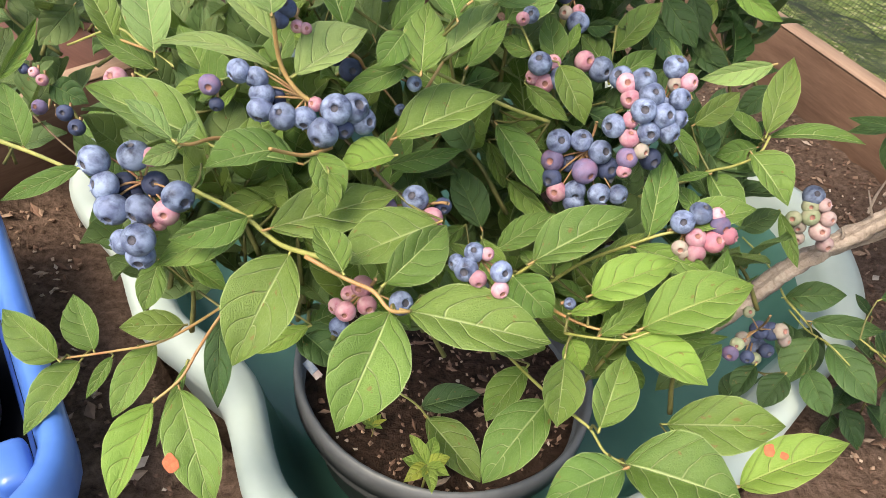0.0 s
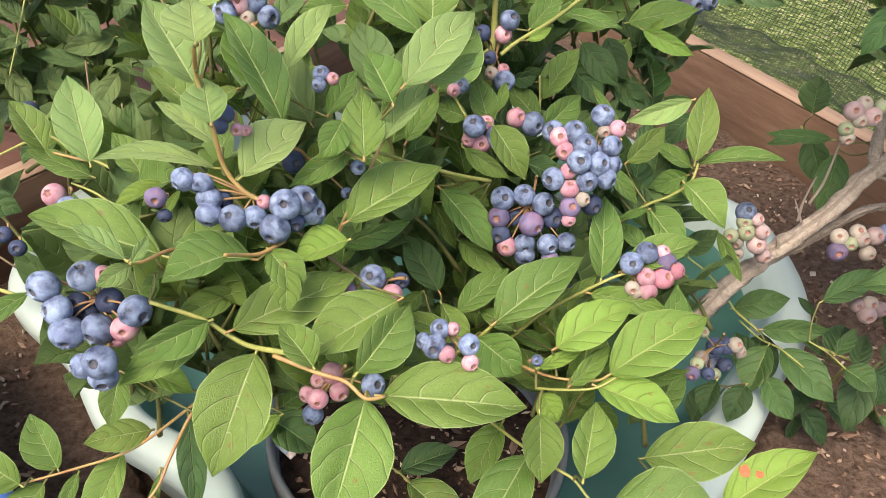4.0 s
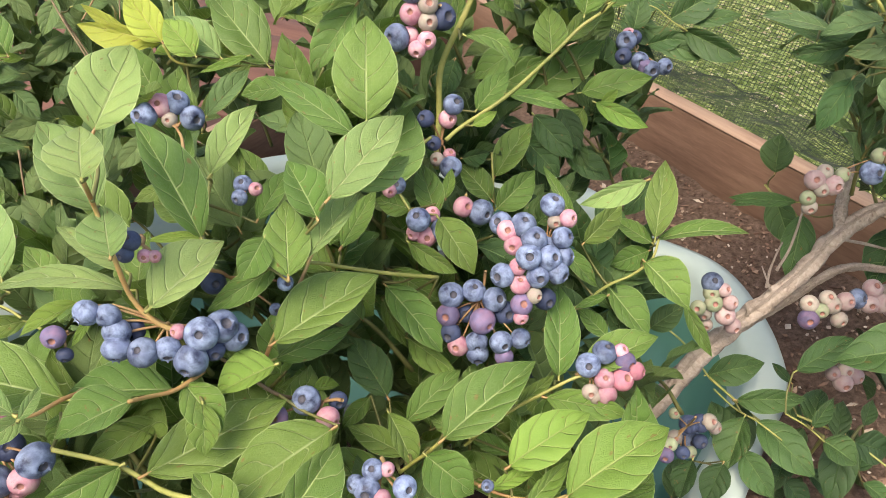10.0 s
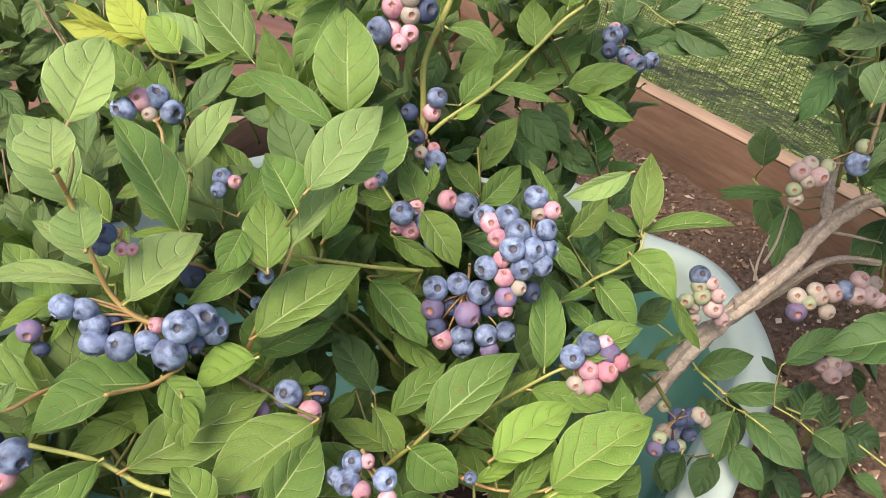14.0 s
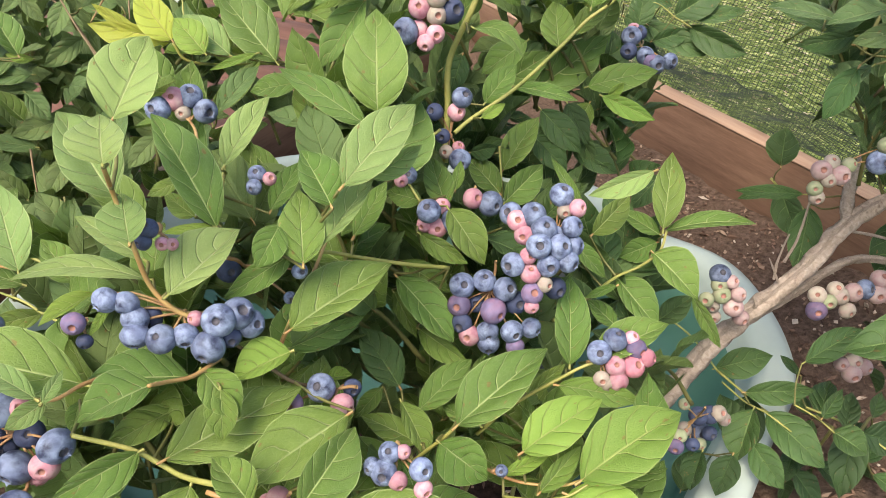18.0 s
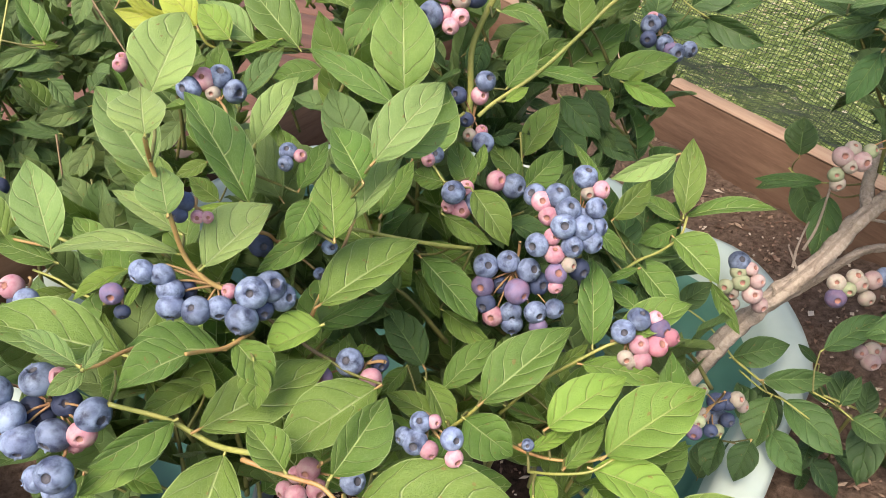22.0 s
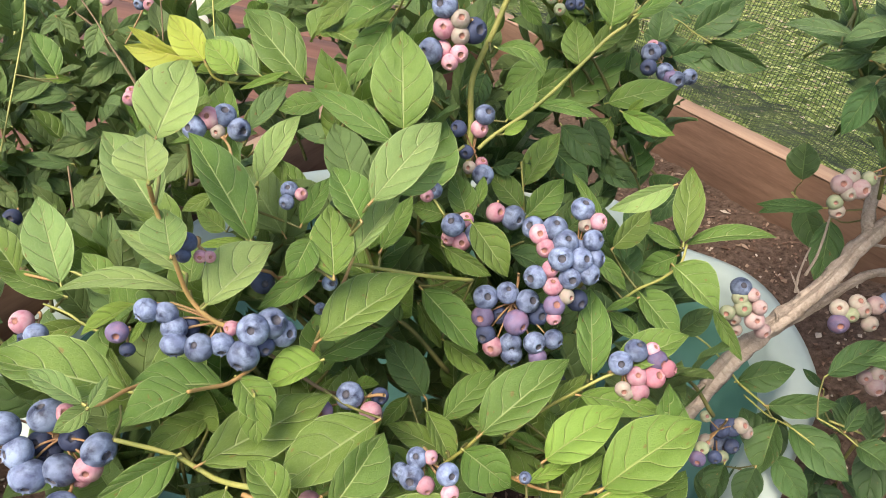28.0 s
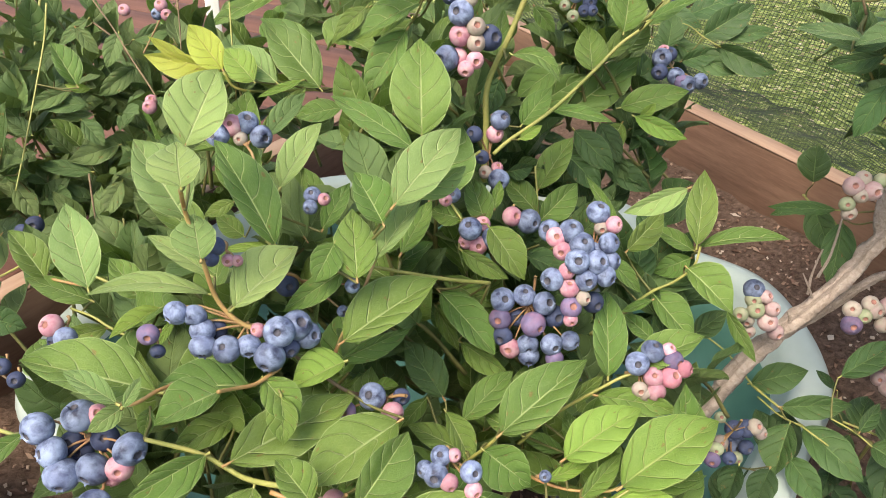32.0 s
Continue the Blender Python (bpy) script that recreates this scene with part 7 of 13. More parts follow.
twig(b, 0.0009, 0.0007, (-0.1817, 0.3983, 0.4557), (-0.1801, 0.3991, 0.4545), (-0.1805, 0.3903, 0.4541), material=M_STEM, name="petiole")
blade(b, (-0.1785, 0.3918, 0.4550), (-0.1449, 0.4164, 0.4710), (-0.0037, 0.0036, 0.0079), (0.0054, -0.0100, -0.0058), "mid")
blade(b, (-0.1197, 0.3532, 0.4575), (-0.1026, 0.3724, 0.4811), (-0.0061, -0.0052, 0.0066), (0.0095, -0.0038, -0.0059), "mid")
twig(b, 0.0009, 0.0007, (-0.0444, 0.2773, 0.4631), (-0.0394, 0.2782, 0.4641), (-0.0324, 0.2702, 0.4661), material=M_STEM, name="petiole")
blade(b, (-0.0344, 0.2711, 0.4681), (-0.0665, 0.2860, 0.5017), (-0.0060, -0.0123, -0.0050), (0.0090, 0.0040, 0.0078), "mid")
twig(b, 0.0009, 0.0007, (-0.0444, 0.2773, 0.4631), (-0.0401, 0.2735, 0.4639), (-0.0379, 0.2616, 0.4696), material=M_STEM, name="petiole")
blade(b, (-0.0357, 0.2617, 0.4693), (0.0004, 0.2635, 0.4647), (0.0023, -0.0050, 0.0087), (-0.0017, -0.0112, -0.0122), "mid")
blade(b, (-0.1627, 0.5085, 0.3445), (-0.2378, 0.4515, 0.3147), (0.0076, -0.0148, -0.0048), (-0.0056, 0.0061, 0.0105), "mid")
b = twig(bush, 0.00082, 0.00074, (0.0124, 0.2527, 0.4815), (0.0173, 0.2497, 0.4668), (0.0189, 0.2468, 0.4509), material=M_TWIG)
blade(b, (0.0126, 0.2530, 0.4799), (-0.0029, 0.2685, 0.5080), (-0.0103, -0.0061, -0.0047), (0.0097, -0.0032, 0.0055), "mid")
blade(b, (0.0127, 0.2499, 0.4829), (0.0384, 0.2548, 0.4884), (-0.0008, -0.0050, 0.0074), (0.0026, -0.0089, -0.0106), "mid")
b = twig(bush, 0.00082, 0.00074, (-0.1409, 0.1849, 0.2948), (-0.1340, 0.1680, 0.2870), (-0.1338, 0.1448, 0.2649), (-0.1258, 0.1129, 0.2511), material=M_SHOOT)
twig(b, 0.0009, 0.0007, (-0.1340, 0.1680, 0.2870), (-0.1309, 0.1681, 0.2929), (-0.1296, 0.1585, 0.3019), material=M_STEM, name="petiole")
blade(b, (-0.1279, 0.1601, 0.3034), (-0.0993, 0.1876, 0.3298), (-0.0078, 0.0020, 0.0068), (0.0058, -0.0092, -0.0008), "far")
twig(b, 0.0009, 0.0007, (-0.1258, 0.1129, 0.2511), (-0.1335, 0.1059, 0.2619), (-0.1401, 0.0917, 0.2828), material=M_STEM, name="petiole")
blade(b, (-0.1412, 0.0909, 0.2826), (-0.1599, 0.0769, 0.2777), (0.0034, -0.0063, -0.0018), (-0.0028, 0.0037, 0.0036), "mid")
twig(b, 0.0009, 0.0007, (-0.1338, 0.1448, 0.2649), (-0.1443, 0.1558, 0.2334), (-0.1533, 0.1581, 0.2145), material=M_STEM, name="petiole")
blade(b, (-0.1548, 0.1588, 0.2153), (-0.1792, 0.1703, 0.2291), (-0.0040, -0.0087, -0.0038), (0.0051, 0.0028, 0.0063), "mid")
blade(b, (-0.1369, 0.1787, 0.2966), (-0.1030, 0.2202, 0.3240), (-0.0036, -0.0024, 0.0080), (0.0076, -0.0057, -0.0053), "mid")
blade(b, (-0.1409, 0.1860, 0.2946), (-0.1711, 0.1998, 0.3138), (0.0008, -0.0117, 0.0012), (0.0053, 0.0081, 0.0068), "mid")
twig(b, 0.0009, 0.0007, (-0.1278, 0.1209, 0.2545), (-0.1045, 0.1296, 0.2517), (-0.0795, 0.1290, 0.2589), material=M_STEM, name="petiole")
blade(b, (-0.0812, 0.1303, 0.2604), (-0.1083, 0.1516, 0.2845), (-0.0028, -0.0102, 0.0014), (0.0067, 0.0049, 0.0043), "mid")
leaf(b, (0.0987, 0.2795, 0.2861), (0.1427, 0.2657, 0.3242), 0.0304, (-0.44, -0.87, 0.20), "mid", 0)
leaf(b, (-0.1794, 0.2974, 0.4503), (-0.1916, 0.3144, 0.4989), 0.0437, (0.29, -0.88, 0.38), "mid", 0)
leaf(b, (-0.1588, 0.2778, 0.4420), (-0.1926, 0.2565, 0.4132), 0.0367, (0.35, -0.90, 0.26), "mid", 5)
leaf(b, (0.0075, 0.3279, 0.4384), (-0.0359, 0.3204, 0.4109), 0.0309, (0.03, -0.98, 0.22), "far", 5)
leaf(b, (-0.2353, 0.3284, 0.4048), (-0.2547, 0.3200, 0.3833), 0.0289, (0.27, -0.95, 0.13), "mid", 1)
leaf(b, (0.0922, 0.2616, 0.2782), (0.1125, 0.2867, 0.3027), 0.0262, (0.07, -0.73, 0.68), "mid", 1)
leaf(b, (0.0967, 0.2872, 0.2935), (0.1409, 0.3003, 0.3225), 0.0318, (-0.01, -0.91, 0.42), "dark", 3)
c = bunch(bush, -0.1077, 0.0200, 0.3425)
berry(c, -0.1335, 0.0450, 0.3518, 14.9, "blue", -0.39, -0.86, 0.31)
berry(c, -0.1259, 0.0505, 0.3559, 13.7, "pink", -0.00, -0.84, 0.54)
berry(c, -0.1171, 0.0538, 0.3562, 14.5, "blue", 0.21, -0.53, 0.82)
berry(c, -0.1086, 0.0493, 0.3491, 14.5, "blue", 0.63, -0.76, 0.14)
berry(c, -0.1208, 0.0476, 0.3484, 9.3, "cream", -0.10, -0.96, 0.26)
c = bunch(bush, -0.0989, -0.0789, 0.3019)
berry(c, -0.1294, -0.0844, 0.3130, 12.2, "blue", -0.56, -0.81, -0.20)
berry(c, -0.1214, -0.0832, 0.3105, 12.3, "blue", -0.23, -0.79, -0.56)
berry(c, -0.1180, -0.0852, 0.3031, 13.0, "blue", -0.25, -0.89, -0.38)
berry(c, -0.1173, -0.0907, 0.2979, 13.5, "blue", 0.06, -0.85, -0.52)
berry(c, -0.1054, -0.0930, 0.2975, 14.0, "blue", -0.20, -0.62, 0.76)
berry(c, -0.0957, -0.0901, 0.2973, 12.5, "blue", 0.15, -0.92, -0.36)
berry(c, -0.0915, -0.0849, 0.3028, 7.7, "pink", -0.49, -0.73, 0.47)
berry(c, -0.0810, -0.0862, 0.3028, 15.9, "blue", -0.00, -0.84, 0.54)
berry(c, -0.0739, -0.0784, 0.3008, 15.7, "blue", 0.52, -0.51, 0.69)
berry(c, -0.0689, -0.0773, 0.2938, 14.2, "blue", 0.73, -0.57, 0.37)
berry(c, -0.0856, -0.0921, 0.2922, 15.9, "blue", -0.26, -0.94, -0.23)
berry(c, -0.0772, -0.0842, 0.2914, 10.7, "navy", 0.32, -0.95, 0.02)
berry(c, -0.1140, -0.0781, 0.2980, 11.7, "navy", -0.09, -1.00, 0.05)
c = bunch(bush, -0.1342, -0.0966, 0.3109)
berry(c, -0.1390, -0.0980, 0.3105, 10.3, "purple", 0.21, -0.97, 0.15)
berry(c, -0.1360, -0.0986, 0.3010, 7.3, "navy", 0.15, -0.92, -0.36)
c = bunch(bush, -0.1081, -0.0634, 0.3403)
berry(c, -0.1094, -0.0727, 0.3431, 9.4, "navy", -0.10, -0.55, 0.83)
berry(c, -0.1116, -0.0754, 0.3384, 8.4, "navy", -0.48, -0.87, 0.08)
berry(c, -0.1048, -0.0719, 0.3350, 6.4, "pink", 0.10, -0.96, 0.26)
berry(c, -0.1006, -0.0716, 0.3346, 5.9, "pink", 0.41, -0.82, 0.41)
c = bunch(bush, -0.0800, -0.0660, 0.3240)
berry(c, -0.0809, -0.0558, 0.3098, 12.2, "navy", 0.41, -0.85, 0.32)
berry(c, -0.0897, -0.0498, 0.3129, 10.0, "navy", -0.10, -0.96, 0.26)
berry(c, -0.0478, -0.0499, 0.3055, 8.4, "blue", 0.52, -0.77, 0.38)
berry(c, -0.0536, -0.0492, 0.2885, 6.8, "blue", 0.42, -0.88, 0.22)
c = bunch(bush, -0.0187, -0.0806, 0.2554)
berry(c, -0.0370, -0.0773, 0.2521, 15.3, "blue", -0.30, -0.60, 0.74)
berry(c, -0.0516, -0.0847, 0.2483, 12.7, "purple", -0.10, -0.84, 0.54)
berry(c, -0.0263, -0.0836, 0.2460, 12.8, "pink", 0.75, -0.66, -0.05)
berry(c, -0.0215, -0.0717, 0.2467, 10.1, "navy", 0.21, -0.97, 0.15)
c = bunch(bush, -0.1752, -0.1094, 0.2572)
berry(c, -0.1952, -0.1106, 0.2639, 16.2, "blue", -0.44, -0.89, 0.07)
berry(c, -0.1754, -0.1086, 0.2695, 16.8, "blue", -0.13, -0.09, 0.99)
berry(c, -0.1667, -0.1085, 0.2707, 9.9, "pink", 0.35, -0.52, 0.78)
berry(c, -0.1884, -0.1167, 0.2543, 15.7, "blue", -0.64, -0.66, 0.39)
berry(c, -0.1833, -0.1228, 0.2455, 17.4, "blue", 0.07, -0.97, -0.23)
berry(c, -0.1695, -0.1203, 0.2464, 16.9, "blue", -0.34, -0.93, -0.14)
berry(c, -0.1841, -0.1065, 0.2493, 12.6, "navy", -0.05, -0.74, 0.67)
berry(c, -0.1678, -0.1059, 0.2523, 13.8, "navy", 0.25, -0.71, 0.66)
berry(c, -0.1802, -0.1068, 0.2449, 12.7, "navy", -0.05, -0.86, 0.51)
berry(c, -0.1513, -0.1172, 0.2562, 16.8, "blue", 0.77, -0.63, 0.03)
berry(c, -0.1561, -0.1216, 0.2484, 13.4, "pink", 0.15, -0.93, 0.33)
berry(c, -0.1622, -0.1189, 0.2387, 9.5, "pink", -0.23, -0.89, -0.40)
c = bunch(bush, -0.1680, -0.1179, 0.2404)
berry(c, -0.1604, -0.1437, 0.2473, 16.3, "blue", -0.08, -0.82, 0.57)
berry(c, -0.1704, -0.1411, 0.2416, 12.6, "blue", -0.75, -0.64, 0.17)
berry(c, -0.1611, -0.1425, 0.2366, 14.4, "blue", 0.17, -0.97, -0.17)
c = bunch(bush, -0.0479, -0.1307, 0.2376)
berry(c, -0.0551, -0.1216, 0.2230, 12.0, "pink", -0.27, -0.93, 0.27)
berry(c, -0.0634, -0.1179, 0.1987, 11.9, "pink", 0.04, -0.98, 0.20)
berry(c, -0.0510, -0.1291, 0.2173, 10.7, "pink", 0.45, -0.88, 0.15)
berry(c, -0.0701, -0.1093, 0.1925, 10.1, "pink", -0.55, -0.83, 0.07)
berry(c, -0.0638, -0.1080, 0.2027, 9.4, "pink", -0.08, -0.82, 0.57)
berry(c, -0.0336, -0.1306, 0.2244, 13.1, "blue", 0.52, -0.55, 0.65)
berry(c, -0.0667, -0.1148, 0.1826, 12.2, "blue", -0.24, -0.97, -0.07)
c = bunch(bush, 0.0277, 0.1399, 0.4380)
berry(c, 0.0177, 0.1450, 0.4531, 11.5, "pink", -0.12, -0.61, 0.78)
berry(c, 0.0067, 0.1424, 0.4429, 13.8, "pink", -0.62, -0.63, 0.47)
berry(c, 0.0135, 0.1419, 0.4441, 13.1, "pink", -0.03, -0.70, 0.72)
berry(c, 0.0354, 0.1394, 0.4522, 11.5, "red", 0.30, -0.49, 0.82)
berry(c, 0.0318, 0.1366, 0.4409, 11.5, "pink", 0.36, -0.83, 0.43)
berry(c, 0.0500, 0.1294, 0.4394, 8.4, "pink", 0.48, -0.67, 0.57)
berry(c, 0.0063, 0.1365, 0.4318, 14.6, "pink", -0.35, -0.92, 0.17)
berry(c, 0.0179, 0.1345, 0.4313, 14.6, "pink", -0.05, -0.98, 0.19)
berry(c, 0.0109, 0.1347, 0.4191, 14.8, "navy", -0.34, -0.94, -0.05)
berry(c, 0.0343, 0.1255, 0.4241, 11.5, "pink", 0.47, -0.87, 0.11)
c = bunch(bush, 0.0353, 0.1206, 0.4010)
berry(c, 0.0173, 0.1270, 0.4084, 17.9, "blue", -0.53, -0.78, 0.33)
berry(c, 0.0170, 0.1244, 0.3938, 14.9, "pink", -0.15, -0.91, 0.38)
berry(c, 0.0277, 0.1225, 0.4003, 13.2, "cream", 0.05, -0.88, 0.47)
berry(c, 0.0280, 0.1216, 0.3900, 13.4, "cream", 0.15, -0.97, 0.18)
berry(c, 0.0166, 0.1243, 0.3792, 13.5, "pink", -0.25, -0.95, 0.18)
berry(c, 0.0276, 0.1184, 0.3788, 12.6, "pink", 0.15, -0.99, 0.07)
berry(c, 0.0215, 0.1168, 0.3733, 11.9, "pink", -0.13, -0.95, -0.28)
berry(c, 0.0084, 0.1203, 0.3793, 18.1, "blue", -0.72, -0.68, 0.16)
berry(c, 0.0376, 0.1281, 0.3916, 18.3, "navy", 0.47, -0.83, 0.31)
berry(c, 0.0233, 0.1303, 0.4168, 11.6, "cream", -0.32, -0.56, 0.77)
c = bunch(bush, 0.0408, 0.1086, 0.3096)
berry(c, 0.0478, 0.1156, 0.3367, 14.8, "blue", 0.30, -0.67, 0.67)
berry(c, 0.0447, 0.1165, 0.3260, 13.3, "pink", 0.41, -0.85, 0.32)
berry(c, 0.0295, 0.1117, 0.3275, 12.3, "navy", -0.59, -0.68, 0.43)
berry(c, 0.0353, 0.1055, 0.3126, 10.8, "navy", -0.29, -0.95, 0.13)
berry(c, 0.0471, 0.0966, 0.2992, 15.8, "blue", 0.12, -0.99, -0.08)
berry(c, 0.0468, 0.1060, 0.3041, 9.2, "pink", 0.21, -0.53, 0.82)
berry(c, 0.0379, 0.1012, 0.3027, 10.0, "cream", -0.39, -0.86, 0.31)
c = bunch(bush, 0.0576, 0.0827, 0.2858)
berry(c, 0.0538, 0.0642, 0.2864, 14.3, "pink", 0.41, -0.77, 0.50)
berry(c, 0.0656, 0.0633, 0.2832, 17.6, "blue", 0.52, -0.83, 0.18)
c = bunch(bush, 0.0355, 0.0677, 0.2832)
berry(c, 0.0232, 0.0423, 0.2887, 15.9, "blue", -0.30, -0.52, 0.80)
berry(c, 0.0327, 0.0555, 0.2854, 10.9, "pink", 0.11, -0.45, 0.89)
berry(c, 0.0393, 0.0462, 0.2796, 16.3, "blue", 0.41, -0.85, 0.32)
berry(c, 0.0292, 0.0440, 0.2753, 13.2, "pink", -0.00, -0.93, 0.36)
berry(c, 0.0213, 0.0458, 0.2770, 10.8, "pink", -0.57, -0.82, 0.04)
c = bunch(bush, 0.1220, 0.0427, 0.2819)
berry(c, 0.1047, 0.0351, 0.3054, 15.7, "blue", 0.11, -0.34, 0.93)
berry(c, 0.1139, 0.0282, 0.3003, 11.9, "pink", 0.51, -0.72, 0.47)
berry(c, 0.1065, 0.0293, 0.2971, 9.7, "cream", -0.09, -0.98, 0.16)
berry(c, 0.0751, 0.0185, 0.2966, 13.1, "pink", -0.10, -0.84, 0.54)
berry(c, 0.0846, 0.0197, 0.3000, 16.0, "blue", 0.01, -0.46, 0.89)
berry(c, 0.0731, 0.0294, 0.2950, 14.9, "blue", -0.59, -0.56, 0.59)
berry(c, 0.0790, 0.0125, 0.2900, 12.3, "pink", -0.39, -0.90, 0.22)
berry(c, 0.0904, 0.0122, 0.2947, 16.6, "blue", 0.10, -0.63, 0.77)
berry(c, 0.0860, 0.0012, 0.2894, 15.6, "blue", -0.10, -0.84, 0.54)
berry(c, 0.0991, 0.0037, 0.2871, 15.8, "blue", 0.41, -0.71, 0.58)
berry(c, 0.1084, 0.0153, 0.2943, 13.9, "blue", 0.62, -0.60, 0.51)
berry(c, 0.0721, 0.0018, 0.2759, 15.2, "blue", -0.68, -0.71, 0.21)
berry(c, 0.0808, 0.0027, 0.2815, 10.8, "pink", 0.20, -0.87, 0.44)
berry(c, 0.0828, -0.0010, 0.2710, 13.0, "pink", -0.09, -0.34, 0.93)
berry(c, 0.0928, -0.0006, 0.2770, 14.4, "blue", 0.10, -0.96, 0.26)
berry(c, 0.1050, 0.0000, 0.2790, 13.7, "blue", 0.64, -0.77, 0.03)
berry(c, 0.1103, 0.0115, 0.2833, 13.2, "blue", 0.73, -0.57, 0.37)
berry(c, 0.0841, -0.0067, 0.2605, 13.8, "purple", 0.10, -0.78, 0.62)
berry(c, 0.0913, -0.0051, 0.2661, 10.1, "cream", 0.52, -0.81, 0.29)
berry(c, 0.0840, -0.0102, 0.2534, 9.5, "pink", 0.12, -0.99, -0.08)
berry(c, 0.1009, 0.0038, 0.2570, 14.2, "navy", 0.32, -0.94, 0.13)
berry(c, 0.0995, 0.0169, 0.2859, 14.8, "blue", -0.10, -0.84, 0.54)
c = bunch(bush, 0.0639, 0.0137, 0.2703)
berry(c, 0.0442, 0.0140, 0.2516, 16.6, "blue", 0.10, -0.78, 0.62)
berry(c, 0.0581, 0.0139, 0.2552, 15.1, "blue", 0.01, -0.46, 0.89)
berry(c, 0.0707, 0.0093, 0.2521, 15.8, "blue", 0.41, -0.71, 0.58)
berry(c, 0.0426, 0.0081, 0.2406, 15.1, "purple", -0.39, -0.86, 0.31)
berry(c, 0.0634, 0.0025, 0.2404, 17.3, "purple", 0.53, -0.85, 0.07)
berry(c, 0.0446, 0.0024, 0.2307, 13.7, "navy", -0.48, -0.87, 0.08)
berry(c, 0.0493, -0.0019, 0.2242, 13.7, "pink", -0.39, -0.86, 0.31)
berry(c, 0.0605, -0.0017, 0.2271, 15.2, "blue", 0.02, -1.00, -0.07)
berry(c, 0.0616, -0.0037, 0.2196, 14.5, "blue", -0.06, -0.94, -0.35)
berry(c, 0.0751, -0.0056, 0.2303, 15.1, "blue", 0.32, -0.94, 0.13)
berry(c, 0.0875, -0.0030, 0.2313, 13.6, "blue", 0.64, -0.77, 0.03)
berry(c, 0.0790, 0.0112, 0.2404, 15.4, "navy", 0.31, -0.89, 0.34)
berry(c, 0.0779, -0.0077, 0.2206, 12.2, "purple", 0.13, -0.97, -0.21)
berry(c, 0.0715, 0.0151, 0.2374, 14.7, "navy", -0.10, -0.84, 0.54)
berry(c, 0.0545, 0.0157, 0.2361, 12.4, "navy", -0.10, -0.84, 0.54)
c = bunch(bush, 0.1118, -0.0450, 0.2397)
berry(c, 0.1174, -0.0461, 0.2479, 14.4, "blue", -0.20, -0.82, 0.53)
berry(c, 0.1279, -0.0400, 0.2519, 14.6, "blue", 0.12, -0.21, 0.97)
berry(c, 0.1393, -0.0452, 0.2491, 12.5, "purple", 0.42, -0.88, 0.22)
berry(c, 0.1369, -0.0411, 0.2540, 9.0, "pink", 0.31, -0.41, 0.86)
berry(c, 0.1274, -0.0504, 0.2411, 12.4, "pink", -0.20, -0.62, 0.76)
berry(c, 0.1372, -0.0508, 0.2413, 13.8, "red", 0.31, -0.60, 0.74)
berry(c, 0.1450, -0.0486, 0.2456, 11.1, "red", 0.73, -0.62, 0.28)
berry(c, 0.1284, -0.0553, 0.2339, 12.4, "pink", 0.24, -0.95, -0.22)
berry(c, 0.1190, -0.0539, 0.2349, 9.6, "cream", -0.10, -0.96, 0.26)
berry(c, 0.1229, -0.0558, 0.2323, 9.0, "cream", 0.12, -0.99, -0.08)
c = bunch(bush, -0.0703, -0.0201, 0.3409)
berry(c, -0.0697, -0.0203, 0.3442, 9.7, "blue", -0.10, -0.64, 0.77)
berry(c, -0.0697, -0.0314, 0.3429, 8.3, "blue", -0.39, -0.92, 0.11)
berry(c, -0.0634, -0.0228, 0.3431, 7.2, "pink", 0.41, -0.71, 0.58)
c = bunch(bush, 0.0070, 0.0075, 0.3279)
berry(c, 0.0079, 0.0071, 0.3316, 10.0, "blue", -0.10, -0.84, 0.54)
berry(c, 0.0038, 0.0031, 0.3302, 8.0, "pink", 0.11, -0.98, 0.16)
c = bunch(bush, 0.0007, -0.1238, 0.2623)
berry(c, -0.0031, -0.1387, 0.2723, 9.8, "blue", -0.20, -0.54, 0.82)
berry(c, 0.0028, -0.1392, 0.2733, 6.7, "pink", 0.41, -0.82, 0.41)
berry(c, -0.0055, -0.1436, 0.2657, 11.8, "blue", -0.20, -0.92, 0.35)
berry(c, 0.0101, -0.1464, 0.2703, 10.7, "blue", 0.41, -0.77, 0.50)
berry(c, -0.0102, -0.1414, 0.2668, 8.7, "blue", -0.68, -0.71, 0.21)
berry(c, 0.0111, -0.1512, 0.2637, 8.6, "pink", 0.42, -0.90, 0.11)
berry(c, 0.0005, -0.1471, 0.2644, 8.7, "pink", 0.23, -0.97, -0.09)
c = bunch(bush, 0.0489, -0.1124, 0.2275)
berry(c, 0.0533, -0.1138, 0.2299, 6.6, "blue", -0.30, -0.80, 0.51)
c = bunch(bush, -0.2174, -0.0192, 0.2631)
berry(c, -0.2220, -0.0296, 0.2639, 13.9, "pink", -0.25, -0.71, 0.66)
berry(c, -0.2114, -0.0382, 0.2620, 13.0, "blue", 0.26, -0.96, 0.11)
berry(c, -0.2198, -0.0332, 0.2565, 10.4, "navy", -0.34, -0.93, 0.09)

